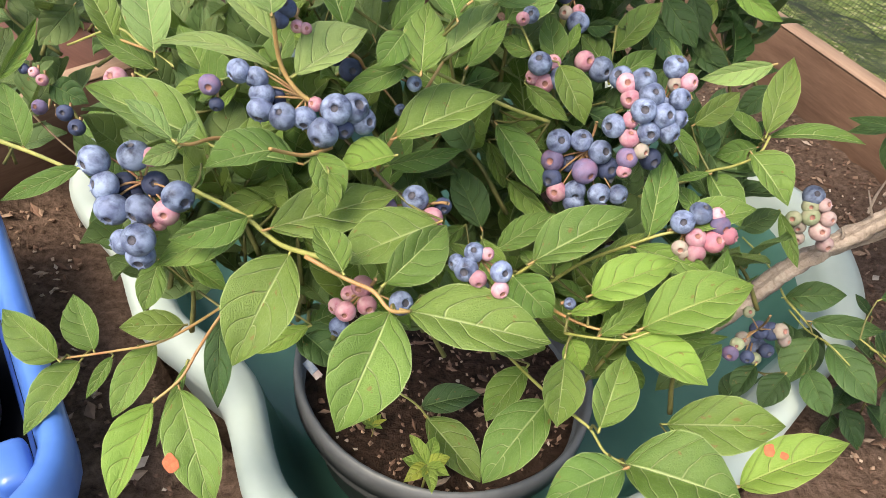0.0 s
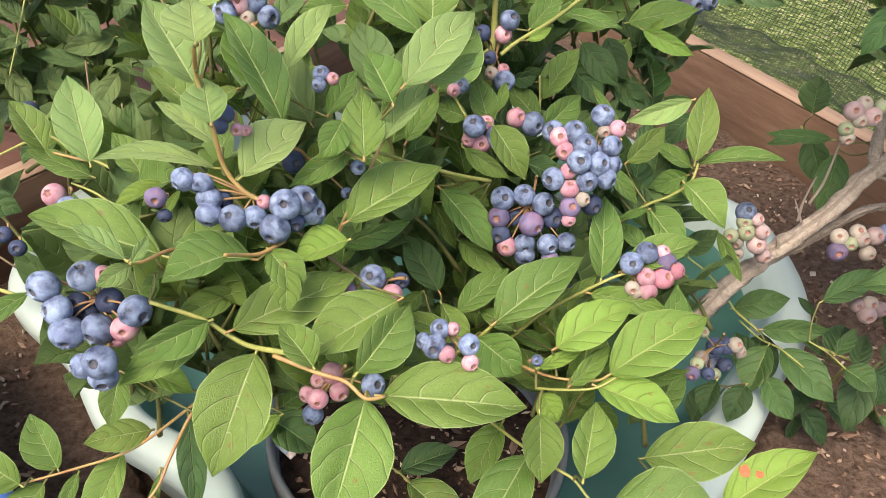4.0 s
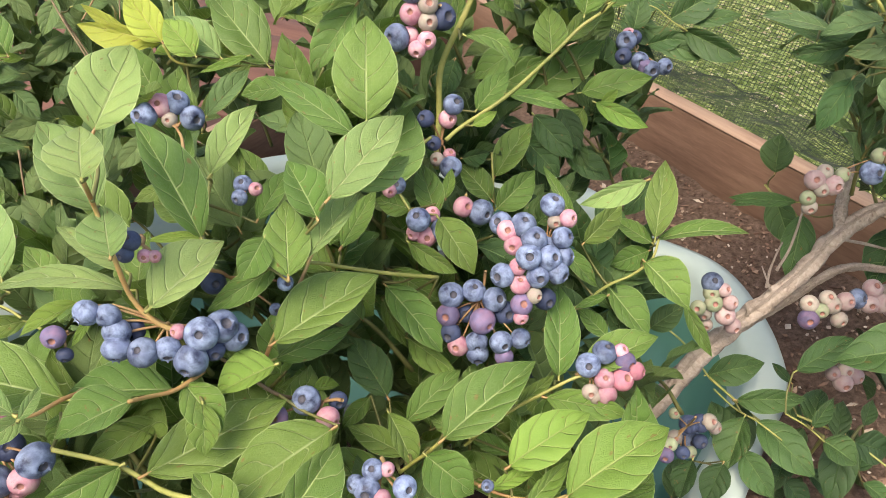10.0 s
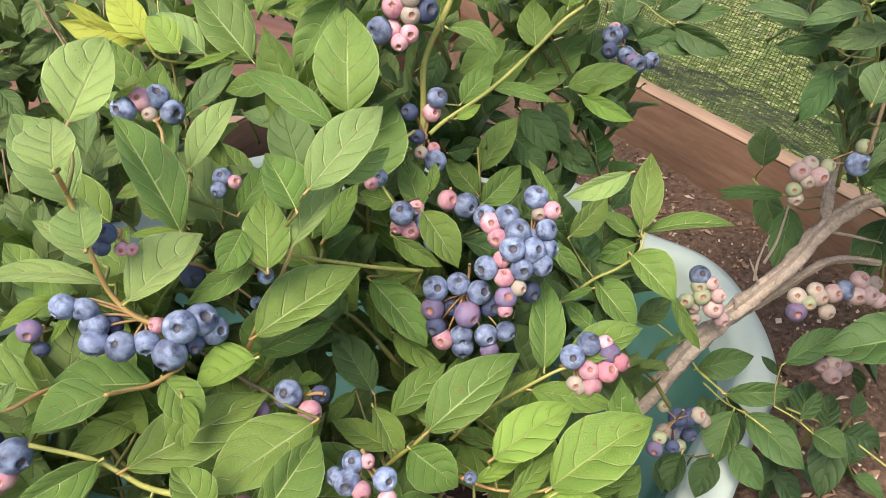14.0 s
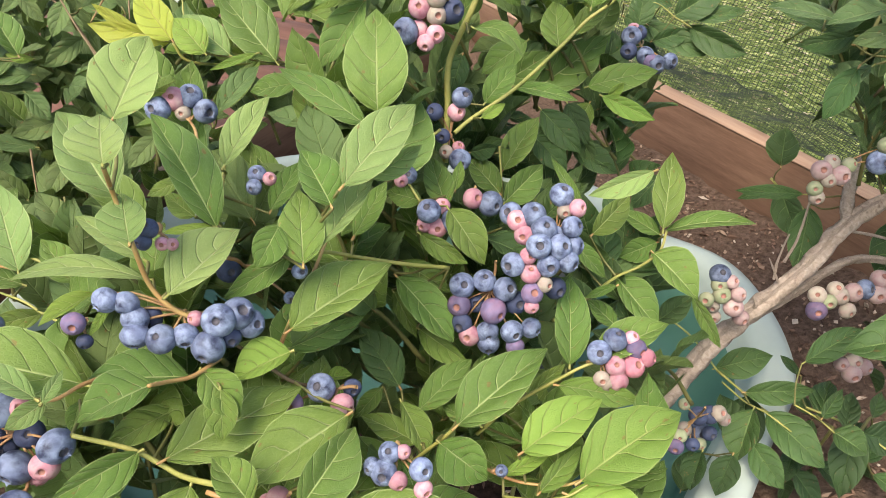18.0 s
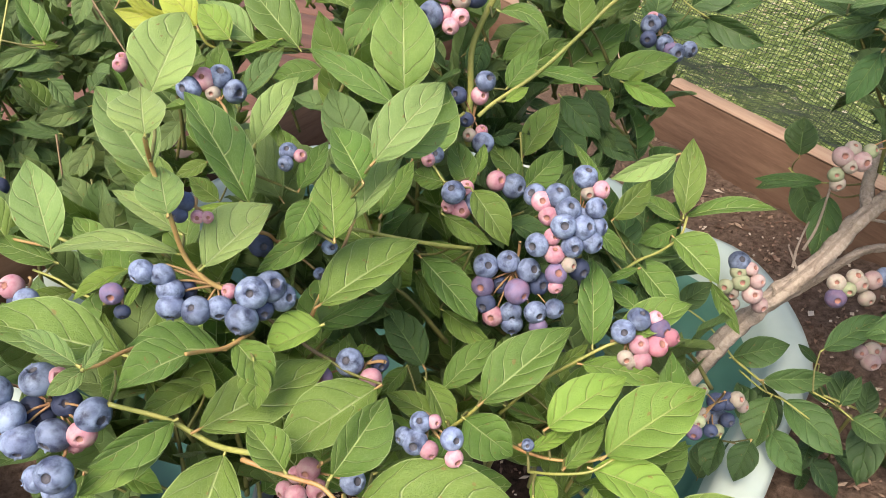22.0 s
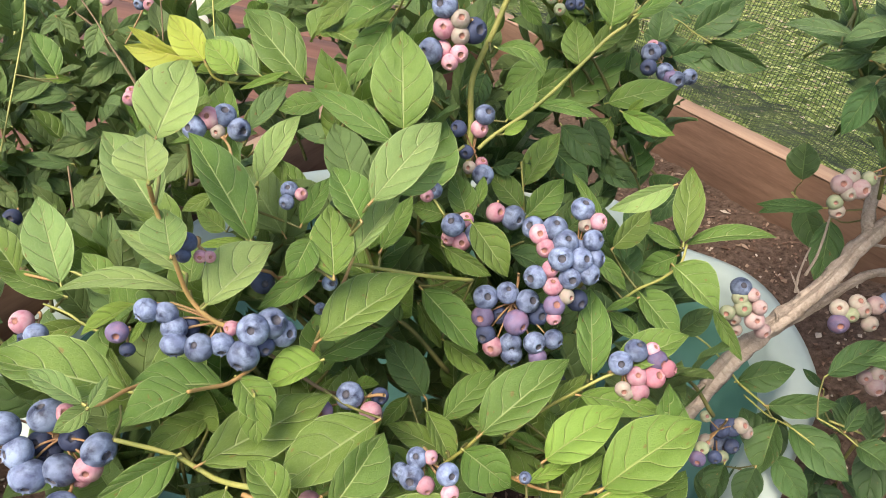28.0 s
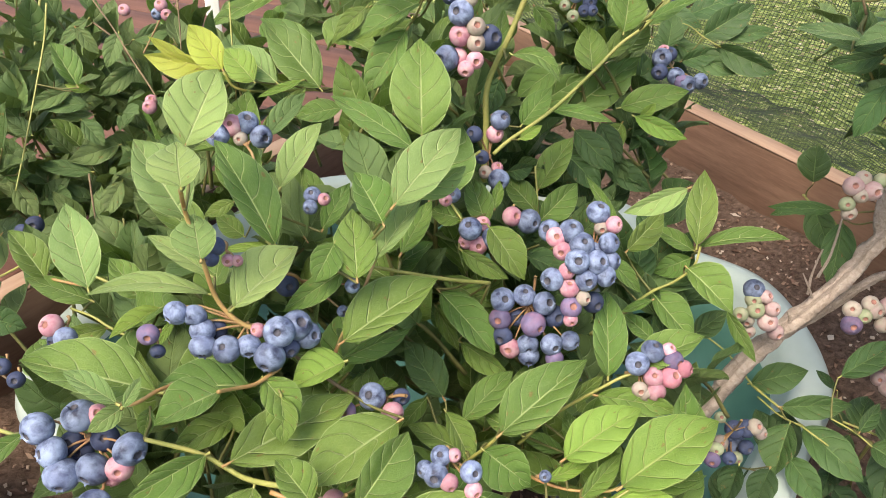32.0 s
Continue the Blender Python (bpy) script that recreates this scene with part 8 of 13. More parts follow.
bush_right = thing("blueberry_bush", "blueberry bush with a thick grey woody leaning branch", "blueberry bush", "blueberry bushes", (0.24, 0.62, 0.0))
b = twig(bush_right, 0.00107, 0.00074, (0.1154, -0.0656, 0.1108), (0.1226, -0.0980, 0.1161), (0.1252, -0.1295, 0.1320), (0.1427, -0.1462, 0.1256), material=M_SHOOT)
twig(b, 0.0009, 0.0007, (0.1232, -0.1059, 0.1201), (0.1210, -0.0991, 0.1236), (0.1153, -0.0995, 0.1292), material=M_STEM, name="petiole")
blade(b, (0.1188, -0.1003, 0.1301), (0.1757, -0.1145, 0.1454), (-0.0025, 0.0025, 0.0111), (-0.0045, -0.0133, -0.0056), "dark")
twig(b, 0.0009, 0.0007, (0.1245, -0.1216, 0.1280), (0.1217, -0.1164, 0.1266), (0.1200, -0.1172, 0.1287), material=M_STEM, name="petiole")
blade(b, (0.1188, -0.1192, 0.1268), (0.0978, -0.1520, 0.0940), (0.0020, -0.0158, 0.0116), (-0.0188, 0.0080, 0.0011), "dark")
twig(b, 0.0009, 0.0007, (0.1245, -0.1216, 0.1280), (0.1277, -0.1179, 0.1255), (0.1290, -0.1190, 0.1255), material=M_STEM, name="petiole")
blade(b, (0.1309, -0.1222, 0.1247), (0.1624, -0.1766, 0.1126), (0.0119, 0.0064, 0.0110), (-0.0163, -0.0119, -0.0042), "dark")
b = twig(bush_right, 0.00082, 0.00066, (0.1362, -0.1443, 0.1571), (0.1530, -0.1545, 0.1516), (0.1656, -0.1655, 0.1445), material=M_SHOOT)
twig(b, 0.0009, 0.0007, (0.1362, -0.1443, 0.1571), (0.1427, -0.1280, 0.1662), (0.1463, -0.1203, 0.1831), material=M_STEM, name="petiole")
blade(b, (0.1493, -0.1196, 0.1848), (0.1984, -0.1087, 0.2130), (-0.0034, 0.0099, 0.0064), (0.0007, -0.0128, -0.0037), "dark")
twig(b, 0.0009, 0.0007, (0.1530, -0.1545, 0.1516), (0.1528, -0.1537, 0.1535), (0.1513, -0.1619, 0.1563), material=M_STEM, name="petiole")
blade(b, (0.1526, -0.1609, 0.1574), (0.1744, -0.1436, 0.1749), (-0.0067, -0.0001, 0.0047), (0.0035, -0.0070, 0.0000), "dark")
twig(b, 0.0009, 0.0007, (0.1656, -0.1655, 0.1445), (0.1681, -0.1580, 0.1402), (0.1695, -0.1571, 0.1386), material=M_STEM, name="petiole")
blade(b, (0.1706, -0.1586, 0.1385), (0.1887, -0.1829, 0.1356), (0.0089, 0.0067, 0.0098), (-0.0136, -0.0122, 0.0010), "dark")
b = twig(bush_right, 0.00082, 0.00066, (0.1347, -0.1038, 0.1077), (0.1072, -0.1307, 0.0797), (0.0758, -0.1358, 0.0873), material=M_TWIG)
twig(b, 0.0009, 0.0007, (0.0758, -0.1358, 0.0873), (0.0645, -0.1461, 0.0987), (0.0541, -0.1628, 0.1233), material=M_STEM, name="petiole")
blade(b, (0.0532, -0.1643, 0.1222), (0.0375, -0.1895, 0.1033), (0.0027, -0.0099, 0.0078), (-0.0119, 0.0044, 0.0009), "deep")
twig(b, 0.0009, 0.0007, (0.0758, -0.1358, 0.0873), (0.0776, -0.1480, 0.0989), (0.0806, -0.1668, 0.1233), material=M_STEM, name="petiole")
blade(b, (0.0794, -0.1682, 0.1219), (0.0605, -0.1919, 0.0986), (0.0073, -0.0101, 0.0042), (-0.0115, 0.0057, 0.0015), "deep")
twig(b, 0.0009, 0.0007, (0.1141, -0.1240, 0.0867), (0.1129, -0.1298, 0.0942), (0.1108, -0.1411, 0.1095), material=M_STEM, name="petiole")
blade(b, (0.1117, -0.1436, 0.1088), (0.1258, -0.1848, 0.0961), (0.0074, -0.0004, 0.0112), (-0.0138, -0.0063, -0.0047), "dark")
b = twig(bush_right, 0.00131, 0.00098, (0.0975, -0.1791, 0.4152), (0.1152, -0.1502, 0.4767), (0.1348, -0.1446, 0.5056), (0.1508, -0.1423, 0.5269), (0.1656, -0.1221, 0.5491), material=M_TWIG)
twig(b, 0.0009, 0.0007, (0.1019, -0.1719, 0.4306), (0.0882, -0.1795, 0.4369), (0.0738, -0.1960, 0.4522), material=M_STEM, name="petiole")
blade(b, (0.0745, -0.1950, 0.4535), (0.0874, -0.1785, 0.4751), (-0.0130, 0.0022, 0.0035), (0.0088, -0.0098, 0.0006), "sage")
twig(b, 0.0009, 0.0007, (0.1348, -0.1446, 0.5056), (0.1354, -0.1331, 0.5021), (0.1353, -0.1308, 0.4997), material=M_STEM, name="petiole")
blade(b, (0.1360, -0.1295, 0.5023), (0.1477, -0.1086, 0.5459), (-0.0100, -0.0014, 0.0022), (0.0066, -0.0075, 0.0003), "sage")
b = twig(bush_right, 0.00115, 0.00082, (0.1097, -0.1670, 0.4429), (0.1315, -0.1745, 0.4478), (0.1565, -0.1804, 0.4568), (0.1886, -0.1793, 0.4712), material=M_RED)
twig(b, 0.0009, 0.0007, (0.1315, -0.1745, 0.4478), (0.1258, -0.1854, 0.4539), (0.1197, -0.2051, 0.4678), material=M_STEM, name="petiole")
blade(b, (0.1201, -0.2043, 0.4691), (0.1270, -0.1905, 0.4902), (-0.0076, 0.0019, 0.0006), (0.0048, -0.0054, 0.0014), "sage")
b = twig(bush_right, 0.00098, 0.00074, (0.0803, -0.1572, 0.5156), (0.0948, -0.1284, 0.5321), (0.1089, -0.0933, 0.5606), (0.1209, -0.0729, 0.5820), material=M_RED)
twig(b, 0.0009, 0.0007, (0.1089, -0.0933, 0.5606), (0.0935, -0.0888, 0.5628), (0.0786, -0.0937, 0.5707), material=M_STEM, name="petiole")
blade(b, (0.0780, -0.0923, 0.5729), (0.0690, -0.0703, 0.6104), (-0.0132, 0.0022, -0.0041), (0.0046, -0.0117, 0.0048), "sage")
twig(b, 0.0009, 0.0007, (0.1089, -0.0933, 0.5606), (0.0933, -0.0873, 0.5619), (0.0770, -0.0882, 0.5721), material=M_STEM, name="petiole")
blade(b, (0.0776, -0.0892, 0.5712), (0.0882, -0.1064, 0.5565), (0.0013, -0.0014, 0.0021), (-0.0027, -0.0006, -0.0019), "sage")
twig(b, 0.0009, 0.0007, (0.0912, -0.1356, 0.5280), (0.0913, -0.1258, 0.5161), (0.0925, -0.1255, 0.5088), material=M_STEM, name="petiole")
blade(b, (0.0915, -0.1240, 0.5095), (0.0745, -0.0995, 0.5215), (-0.0082, -0.0078, -0.0031), (0.0060, 0.0023, 0.0070), "sage")
twig(b, 0.0009, 0.0007, (0.0948, -0.1284, 0.5321), (0.0988, -0.1303, 0.5382), (0.1033, -0.1419, 0.5480), material=M_STEM, name="petiole")
blade(b, (0.1028, -0.1403, 0.5496), (0.0943, -0.1134, 0.5765), (-0.0054, -0.0013, -0.0019), (0.0038, -0.0016, 0.0028), "sage")
b = twig(bush_right, 0.0009, 0.00074, (0.1570, -0.1695, 0.5213), (0.1651, -0.1711, 0.4995), (0.1752, -0.1719, 0.4801), material=M_SHOOT)
blade(b, (0.1552, -0.1721, 0.5220), (0.1544, -0.1462, 0.5582), (-0.0117, 0.0040, -0.0036), (0.0028, -0.0112, 0.0057), "sage")
twig(b, 0.0009, 0.0007, (0.1702, -0.1715, 0.4898), (0.1755, -0.1538, 0.4877), (0.1830, -0.1461, 0.4925), material=M_STEM, name="petiole")
blade(b, (0.1808, -0.1441, 0.4926), (0.1449, -0.1112, 0.4943), (-0.0051, -0.0063, -0.0007), (0.0033, 0.0044, 0.0052), "sage")
b = twig(bush_right, 0.00082, 0.00074, (0.1841, -0.1690, 0.4236), (0.1982, -0.1786, 0.4107), (0.2027, -0.1940, 0.4050), material=M_SHOOT)
twig(b, 0.0009, 0.0007, (0.1841, -0.1690, 0.4236), (0.1704, -0.1529, 0.4150), (0.1587, -0.1443, 0.4169), material=M_STEM, name="petiole")
blade(b, (0.1567, -0.1447, 0.4153), (0.1233, -0.1521, 0.3896), (-0.0019, -0.0075, 0.0012), (-0.0043, 0.0071, 0.0050), "sage")
twig(b, 0.0009, 0.0007, (0.1982, -0.1786, 0.4107), (0.1896, -0.1703, 0.3859), (0.1828, -0.1692, 0.3732), material=M_STEM, name="petiole")
blade(b, (0.1810, -0.1700, 0.3715), (0.1501, -0.1837, 0.3447), (-0.0016, -0.0135, 0.0031), (-0.0072, 0.0091, 0.0045), "sage")
blade(b, (0.2051, -0.2290, 0.3508), (0.1499, -0.1860, 0.3431), (-0.0085, -0.0087, 0.0013), (0.0063, 0.0080, 0.0095), "sage")
blade(b, (0.2030, -0.1933, 0.4023), (0.1776, -0.2057, 0.3771), (0.0031, -0.0097, -0.0011), (-0.0087, 0.0002, 0.0060), "sage")
b = twig(bush_right, 0.0098, 0.0068, (0.0246, -0.0797, 0.0520), (0.0606, -0.0785, 0.1166), (0.0840, -0.0750, 0.1638), (0.1159, -0.0683, 0.1991), (0.1622, -0.0576, 0.2432), (0.1916, -0.0476, 0.2831), (0.2270, -0.0387, 0.3038), (0.2752, -0.0306, 0.3072), material=M_BARK, rough=0.35, sides=14)
twig(b, 0.0009, 0.0007, (0.2752, -0.0306, 0.3072), (0.2891, -0.0257, 0.3080), (0.3053, -0.0279, 0.3180), material=M_STEM, name="petiole")
blade(b, (0.3030, -0.0289, 0.3157), (0.2635, -0.0457, 0.2786), (0.0042, -0.0120, -0.0024), (-0.0072, 0.0090, 0.0049), "sage")
b = twig(bush_right, 0.0013, 0.0007, (0.1306, -0.0647, 0.2354), (0.1308, -0.0605, 0.2512), (0.1340, -0.0567, 0.2671), (0.1361, -0.0557, 0.2784), material=M_BARK, rough=0.35, sides=14)
b = twig(bush_right, 0.0011, 0.0005, (0.1347, -0.0664, 0.2335), (0.1268, -0.0624, 0.2475), (0.1237, -0.0577, 0.2542), material=M_BARK, rough=0.35, sides=14)
b = twig(bush_right, 0.0018, 0.0008, (0.1185, -0.0674, 0.1917), (0.1170, -0.0721, 0.2119), (0.1148, -0.0677, 0.2184), material=M_BARK, rough=0.35, sides=14)
b = twig(bush_right, 0.0058, 0.0036, (0.1926, -0.0469, 0.2844), (0.1954, -0.0286, 0.3134), (0.2139, -0.0108, 0.3447), (0.2436, 0.0114, 0.3664), (0.2714, 0.0356, 0.3908), material=M_BARK, rough=0.35, sides=14)
twig(b, 0.0009, 0.0007, (0.1940, -0.0378, 0.2989), (0.1888, -0.0159, 0.2821), (0.1850, 0.0008, 0.2785), material=M_STEM, name="petiole")
blade(b, (0.1836, -0.0020, 0.2758), (0.1595, -0.0501, 0.2319), (0.0120, -0.0087, 0.0031), (-0.0158, 0.0015, 0.0027), "dark")
twig(b, 0.0009, 0.0007, (0.1947, -0.0332, 0.3062), (0.1808, -0.0178, 0.2959), (0.1702, -0.0116, 0.2951), material=M_STEM, name="petiole")
blade(b, (0.1668, -0.0103, 0.2946), (0.1114, 0.0097, 0.2872), (-0.0027, -0.0071, -0.0039), (0.0016, 0.0054, 0.0053), "dark")
b = twig(bush_right, 0.0054, 0.0028, (0.1158, -0.0647, 0.1861), (0.1745, -0.0441, 0.2109), (0.2294, -0.0256, 0.2316), (0.2859, -0.0235, 0.2273), (0.3359, -0.0307, 0.2258), material=M_BARK, rough=0.35, sides=14)
twig(b, 0.0009, 0.0007, (0.2984, -0.0253, 0.2269), (0.3015, -0.0003, 0.2347), (0.3068, 0.0192, 0.2576), material=M_STEM, name="petiole")
blade(b, (0.3047, 0.0168, 0.2547), (0.2690, -0.0246, 0.2070), (0.0040, -0.0199, 0.0082), (-0.0181, 0.0108, 0.0019), "dark")
b = twig(bush_right, 0.0013, 0.0008, (0.1313, -0.0689, 0.2569), (0.1370, -0.0670, 0.2796), (0.1407, -0.0600, 0.3098), (0.1454, -0.0525, 0.3224), material=M_BARK, rough=0.35, sides=14)
b = twig(bush_right, 0.0016, 0.0008, (0.1967, -0.0508, 0.2791), (0.2291, -0.0478, 0.2715), (0.2498, -0.0523, 0.2684), material=M_BARK, rough=0.35, sides=14)
c = bunch(bush_right, 0.0755, -0.0845, 0.2505)
berry(c, 0.0679, -0.0819, 0.2521, 18.9, "blue", -0.10, -0.64, 0.77)
berry(c, 0.0670, -0.0873, 0.2452, 14.7, "green", -0.30, -0.89, 0.33)
berry(c, 0.0766, -0.0887, 0.2492, 12.6, "blush", 0.30, -0.67, 0.67)
berry(c, 0.0692, -0.0921, 0.2377, 15.8, "green", -0.20, -0.87, 0.44)
berry(c, 0.0821, -0.0949, 0.2404, 14.1, "blush", 0.30, -0.85, 0.43)
berry(c, 0.0549, -0.0950, 0.2350, 13.6, "green", -0.58, -0.77, 0.25)
berry(c, 0.0646, -0.0912, 0.2253, 12.8, "cream", -0.38, -0.93, -0.00)
berry(c, 0.0810, -0.0954, 0.2273, 18.0, "blush", -0.10, -0.89, 0.45)
berry(c, 0.0926, -0.0933, 0.2137, 15.1, "blush", 0.22, -0.98, 0.04)
berry(c, 0.0683, -0.0921, 0.2140, 12.9, "cream", -0.28, -0.96, 0.02)
berry(c, 0.0767, -0.0841, 0.2411, 13.8, "cream", -0.10, -0.84, 0.54)
c = bunch(bush_right, 0.0217, -0.1955, 0.2071)
berry(c, 0.0304, -0.1636, 0.1500, 13.3, "cream", -0.10, -0.84, 0.54)
berry(c, 0.0254, -0.1692, 0.1480, 12.2, "green", -0.39, -0.90, 0.22)
berry(c, 0.0632, -0.1352, 0.1165, 19.8, "blue", -0.00, -0.93, 0.36)
berry(c, 0.0211, -0.1747, 0.1412, 14.2, "purple", -0.39, -0.92, 0.11)
berry(c, 0.0583, -0.1490, 0.1510, 16.8, "navy", -0.00, -0.64, 0.77)
berry(c, 0.0645, -0.1512, 0.1551, 14.6, "cream", 0.30, -0.67, 0.67)
berry(c, 0.0469, -0.1514, 0.1523, 16.7, "navy", -0.20, -0.54, 0.82)
berry(c, 0.0459, -0.1586, 0.1252, 12.7, "navy", -0.18, -0.98, 0.04)
berry(c, 0.0173, -0.1738, 0.1889, 9.7, "green", -0.10, -0.71, 0.69)
berry(c, 0.0797, -0.1395, 0.1357, 12.9, "cream", 0.52, -0.77, 0.38)
berry(c, 0.0552, -0.1545, 0.1211, 11.7, "green", 0.12, -0.99, 0.05)
berry(c, 0.0661, -0.1462, 0.1254, 14.0, "navy", 0.21, -0.94, 0.25)
c = bunch(bush_right, 0.1257, -0.0922, 0.3654)
berry(c, 0.1139, -0.0970, 0.3612, 16.0, "blush", -0.30, -0.85, 0.43)
berry(c, 0.1213, -0.0948, 0.3671, 12.7, "cream", -0.10, -0.55, 0.83)
berry(c, 0.1272, -0.1012, 0.3592, 16.0, "blush", 0.10, -0.96, 0.26)
berry(c, 0.1191, -0.1023, 0.3556, 12.2, "cream", -0.19, -0.97, 0.15)
berry(c, 0.1112, -0.1008, 0.3472, 12.3, "green", -0.39, -0.86, 0.31)
berry(c, 0.1146, -0.1020, 0.3399, 12.4, "cream", -0.18, -0.98, -0.08)
berry(c, 0.1346, -0.0970, 0.3660, 12.2, "green", 0.41, -0.71, 0.58)
berry(c, 0.1527, -0.1039, 0.3723, 19.5, "blue", 0.10, -0.93, 0.36)
berry(c, 0.1533, -0.1031, 0.3856, 12.8, "green", 0.10, -0.71, 0.70)
c = bunch(bush_right, 0.1896, -0.0859, 0.2446)
berry(c, 0.1563, -0.0987, 0.2260, 18.2, "purple", -0.29, -0.93, 0.24)
berry(c, 0.1570, -0.0917, 0.2376, 16.0, "cream", -0.49, -0.68, 0.55)
berry(c, 0.1727, -0.0905, 0.2429, 14.9, "cream", -0.10, -0.64, 0.77)
berry(c, 0.1766, -0.0943, 0.2383, 16.0, "cream", 0.10, -0.93, 0.36)
berry(c, 0.1889, -0.0922, 0.2411, 17.1, "blush", 0.10, -0.84, 0.54)
berry(c, 0.1994, -0.0910, 0.2434, 18.2, "blue", 0.41, -0.77, 0.50)
berry(c, 0.1661, -0.0968, 0.2340, 13.8, "green", -0.29, -0.95, 0.13)
berry(c, 0.1834, -0.1006, 0.2274, 15.0, "cream", 0.12, -0.99, 0.05)
berry(c, 0.2135, -0.0865, 0.2512, 17.2, "blush", 0.00, -0.55, 0.83)
berry(c, 0.2107, -0.0941, 0.2400, 17.1, "blush", -0.20, -0.95, 0.25)
berry(c, 0.2209, -0.0941, 0.2413, 18.2, "blush", 0.10, -0.89, 0.45)
berry(c, 0.2266, -0.0888, 0.2498, 13.9, "cream", 0.30, -0.67, 0.67)
berry(c, 0.2295, -0.0974, 0.2375, 15.0, "blush", 0.32, -0.94, 0.13)
c = bunch(bush_right, 0.2076, -0.1128, 0.1853)
berry(c, 0.1966, -0.1180, 0.1820, 16.3, "cream", -0.00, -0.84, 0.54)
berry(c, 0.1867, -0.1178, 0.1799, 14.1, "blush", -0.40, -0.82, 0.41)
berry(c, 0.1940, -0.1243, 0.1749, 17.4, "blush", -0.09, -1.00, 0.05)
berry(c, 0.2050, -0.1223, 0.1803, 15.2, "blush", 0.31, -0.92, 0.24)
b = twig(bush_right, 0.0015, 0.0010, (0.1230, -0.0402, 0.1028), (0.1337, -0.0654, 0.1028), (0.1463, -0.1011, 0.1056), (0.1679, -0.1182, 0.1016), material=M_SHOOT)
blade(b, (0.1221, -0.0372, 0.1033), (0.1775, -0.0398, 0.1224), (-0.0039, 0.0070, 0.0133), (-0.0023, -0.0176, -0.0067), "dark")
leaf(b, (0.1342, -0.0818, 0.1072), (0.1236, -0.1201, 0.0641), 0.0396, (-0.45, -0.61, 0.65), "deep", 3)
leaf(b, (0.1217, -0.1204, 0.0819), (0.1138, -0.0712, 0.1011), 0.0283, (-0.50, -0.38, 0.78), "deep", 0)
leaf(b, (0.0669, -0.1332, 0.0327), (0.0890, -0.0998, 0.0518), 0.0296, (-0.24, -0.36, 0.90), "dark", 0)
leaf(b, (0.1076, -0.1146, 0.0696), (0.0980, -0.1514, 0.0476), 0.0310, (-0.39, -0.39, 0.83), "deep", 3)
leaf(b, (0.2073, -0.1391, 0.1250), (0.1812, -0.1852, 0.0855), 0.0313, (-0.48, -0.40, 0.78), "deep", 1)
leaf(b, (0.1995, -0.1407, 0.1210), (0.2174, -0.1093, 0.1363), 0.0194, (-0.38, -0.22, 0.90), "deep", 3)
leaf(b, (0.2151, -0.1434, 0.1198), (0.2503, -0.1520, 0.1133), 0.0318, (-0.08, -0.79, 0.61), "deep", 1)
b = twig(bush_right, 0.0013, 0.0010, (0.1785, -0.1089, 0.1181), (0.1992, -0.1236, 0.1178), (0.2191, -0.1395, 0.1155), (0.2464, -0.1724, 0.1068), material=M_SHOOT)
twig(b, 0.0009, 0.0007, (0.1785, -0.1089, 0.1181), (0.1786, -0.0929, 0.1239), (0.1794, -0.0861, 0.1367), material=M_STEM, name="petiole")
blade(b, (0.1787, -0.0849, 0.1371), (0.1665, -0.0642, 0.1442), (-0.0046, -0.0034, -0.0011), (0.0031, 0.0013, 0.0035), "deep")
b = twig(bush_right, 0.0012, 0.0010, (0.1230, -0.0402, 0.1028), (0.1050, -0.0041, 0.1183), (0.0826, 0.0267, 0.1247), material=M_SHOOT)
b = twig(bush_right, 0.0013, 0.0010, (0.1929, 0.0888, 0.2613), (0.2008, 0.0710, 0.2537), (0.2179, 0.0495, 0.2421), (0.2242, 0.0148, 0.2080), material=M_SHOOT)
twig(b, 0.0009, 0.0007, (0.1949, 0.0844, 0.2594), (0.1930, 0.0841, 0.2679), (0.1907, 0.0742, 0.2804), material=M_STEM, name="petiole")
blade(b, (0.1912, 0.0758, 0.2823), (0.1997, 0.1019, 0.3143), (-0.0168, 0.0056, -0.0000), (0.0083, -0.0154, 0.0046), "dark")
twig(b, 0.0009, 0.0007, (0.2008, 0.0710, 0.2537), (0.1955, 0.0707, 0.2559), (0.1926, 0.0621, 0.2627), material=M_STEM, name="petiole")
blade(b, (0.1902, 0.0624, 0.2618), (0.1499, 0.0671, 0.2473), (-0.0021, -0.0086, -0.0020), (-0.0006, 0.0053, 0.0051), "dark")
blade(b, (0.1989, 0.0748, 0.2554), (0.2068, 0.0313, 0.2217), (0.0065, -0.0094, 0.0114), (-0.0166, -0.0015, -0.0067), "dark")
c = bunch(bush_right, 0.0871, -0.0275, 0.5265)
berry(c, 0.0712, -0.0350, 0.5795, 15.2, "navy", -0.25, -0.67, 0.70)
berry(c, 0.0687, -0.0455, 0.5674, 17.5, "blue", -0.08, -0.96, 0.27)
berry(c, 0.0754, -0.0470, 0.5556, 16.0, "blue", 0.13, -0.99, -0.06)
berry(c, 0.0610, -0.0348, 0.5437, 17.3, "navy", -0.56, -0.83, 0.01)
berry(c, 0.0724, -0.0640, 0.5416, 13.3, "pink", -0.08, -0.98, 0.17)
berry(c, 0.0797, -0.0700, 0.5369, 11.1, "cream", 0.34, -0.91, 0.22)
c = bunch(bush_right, 0.1309, -0.0578, 0.5667)
berry(c, 0.1310, -0.0493, 0.5872, 13.3, "pink", -0.56, -0.77, 0.32)
berry(c, 0.1461, -0.0481, 0.5888, 13.4, "navy", 0.34, -0.93, 0.12)
berry(c, 0.1528, -0.0435, 0.5990, 15.1, "pink", 0.37, -0.66, 0.66)
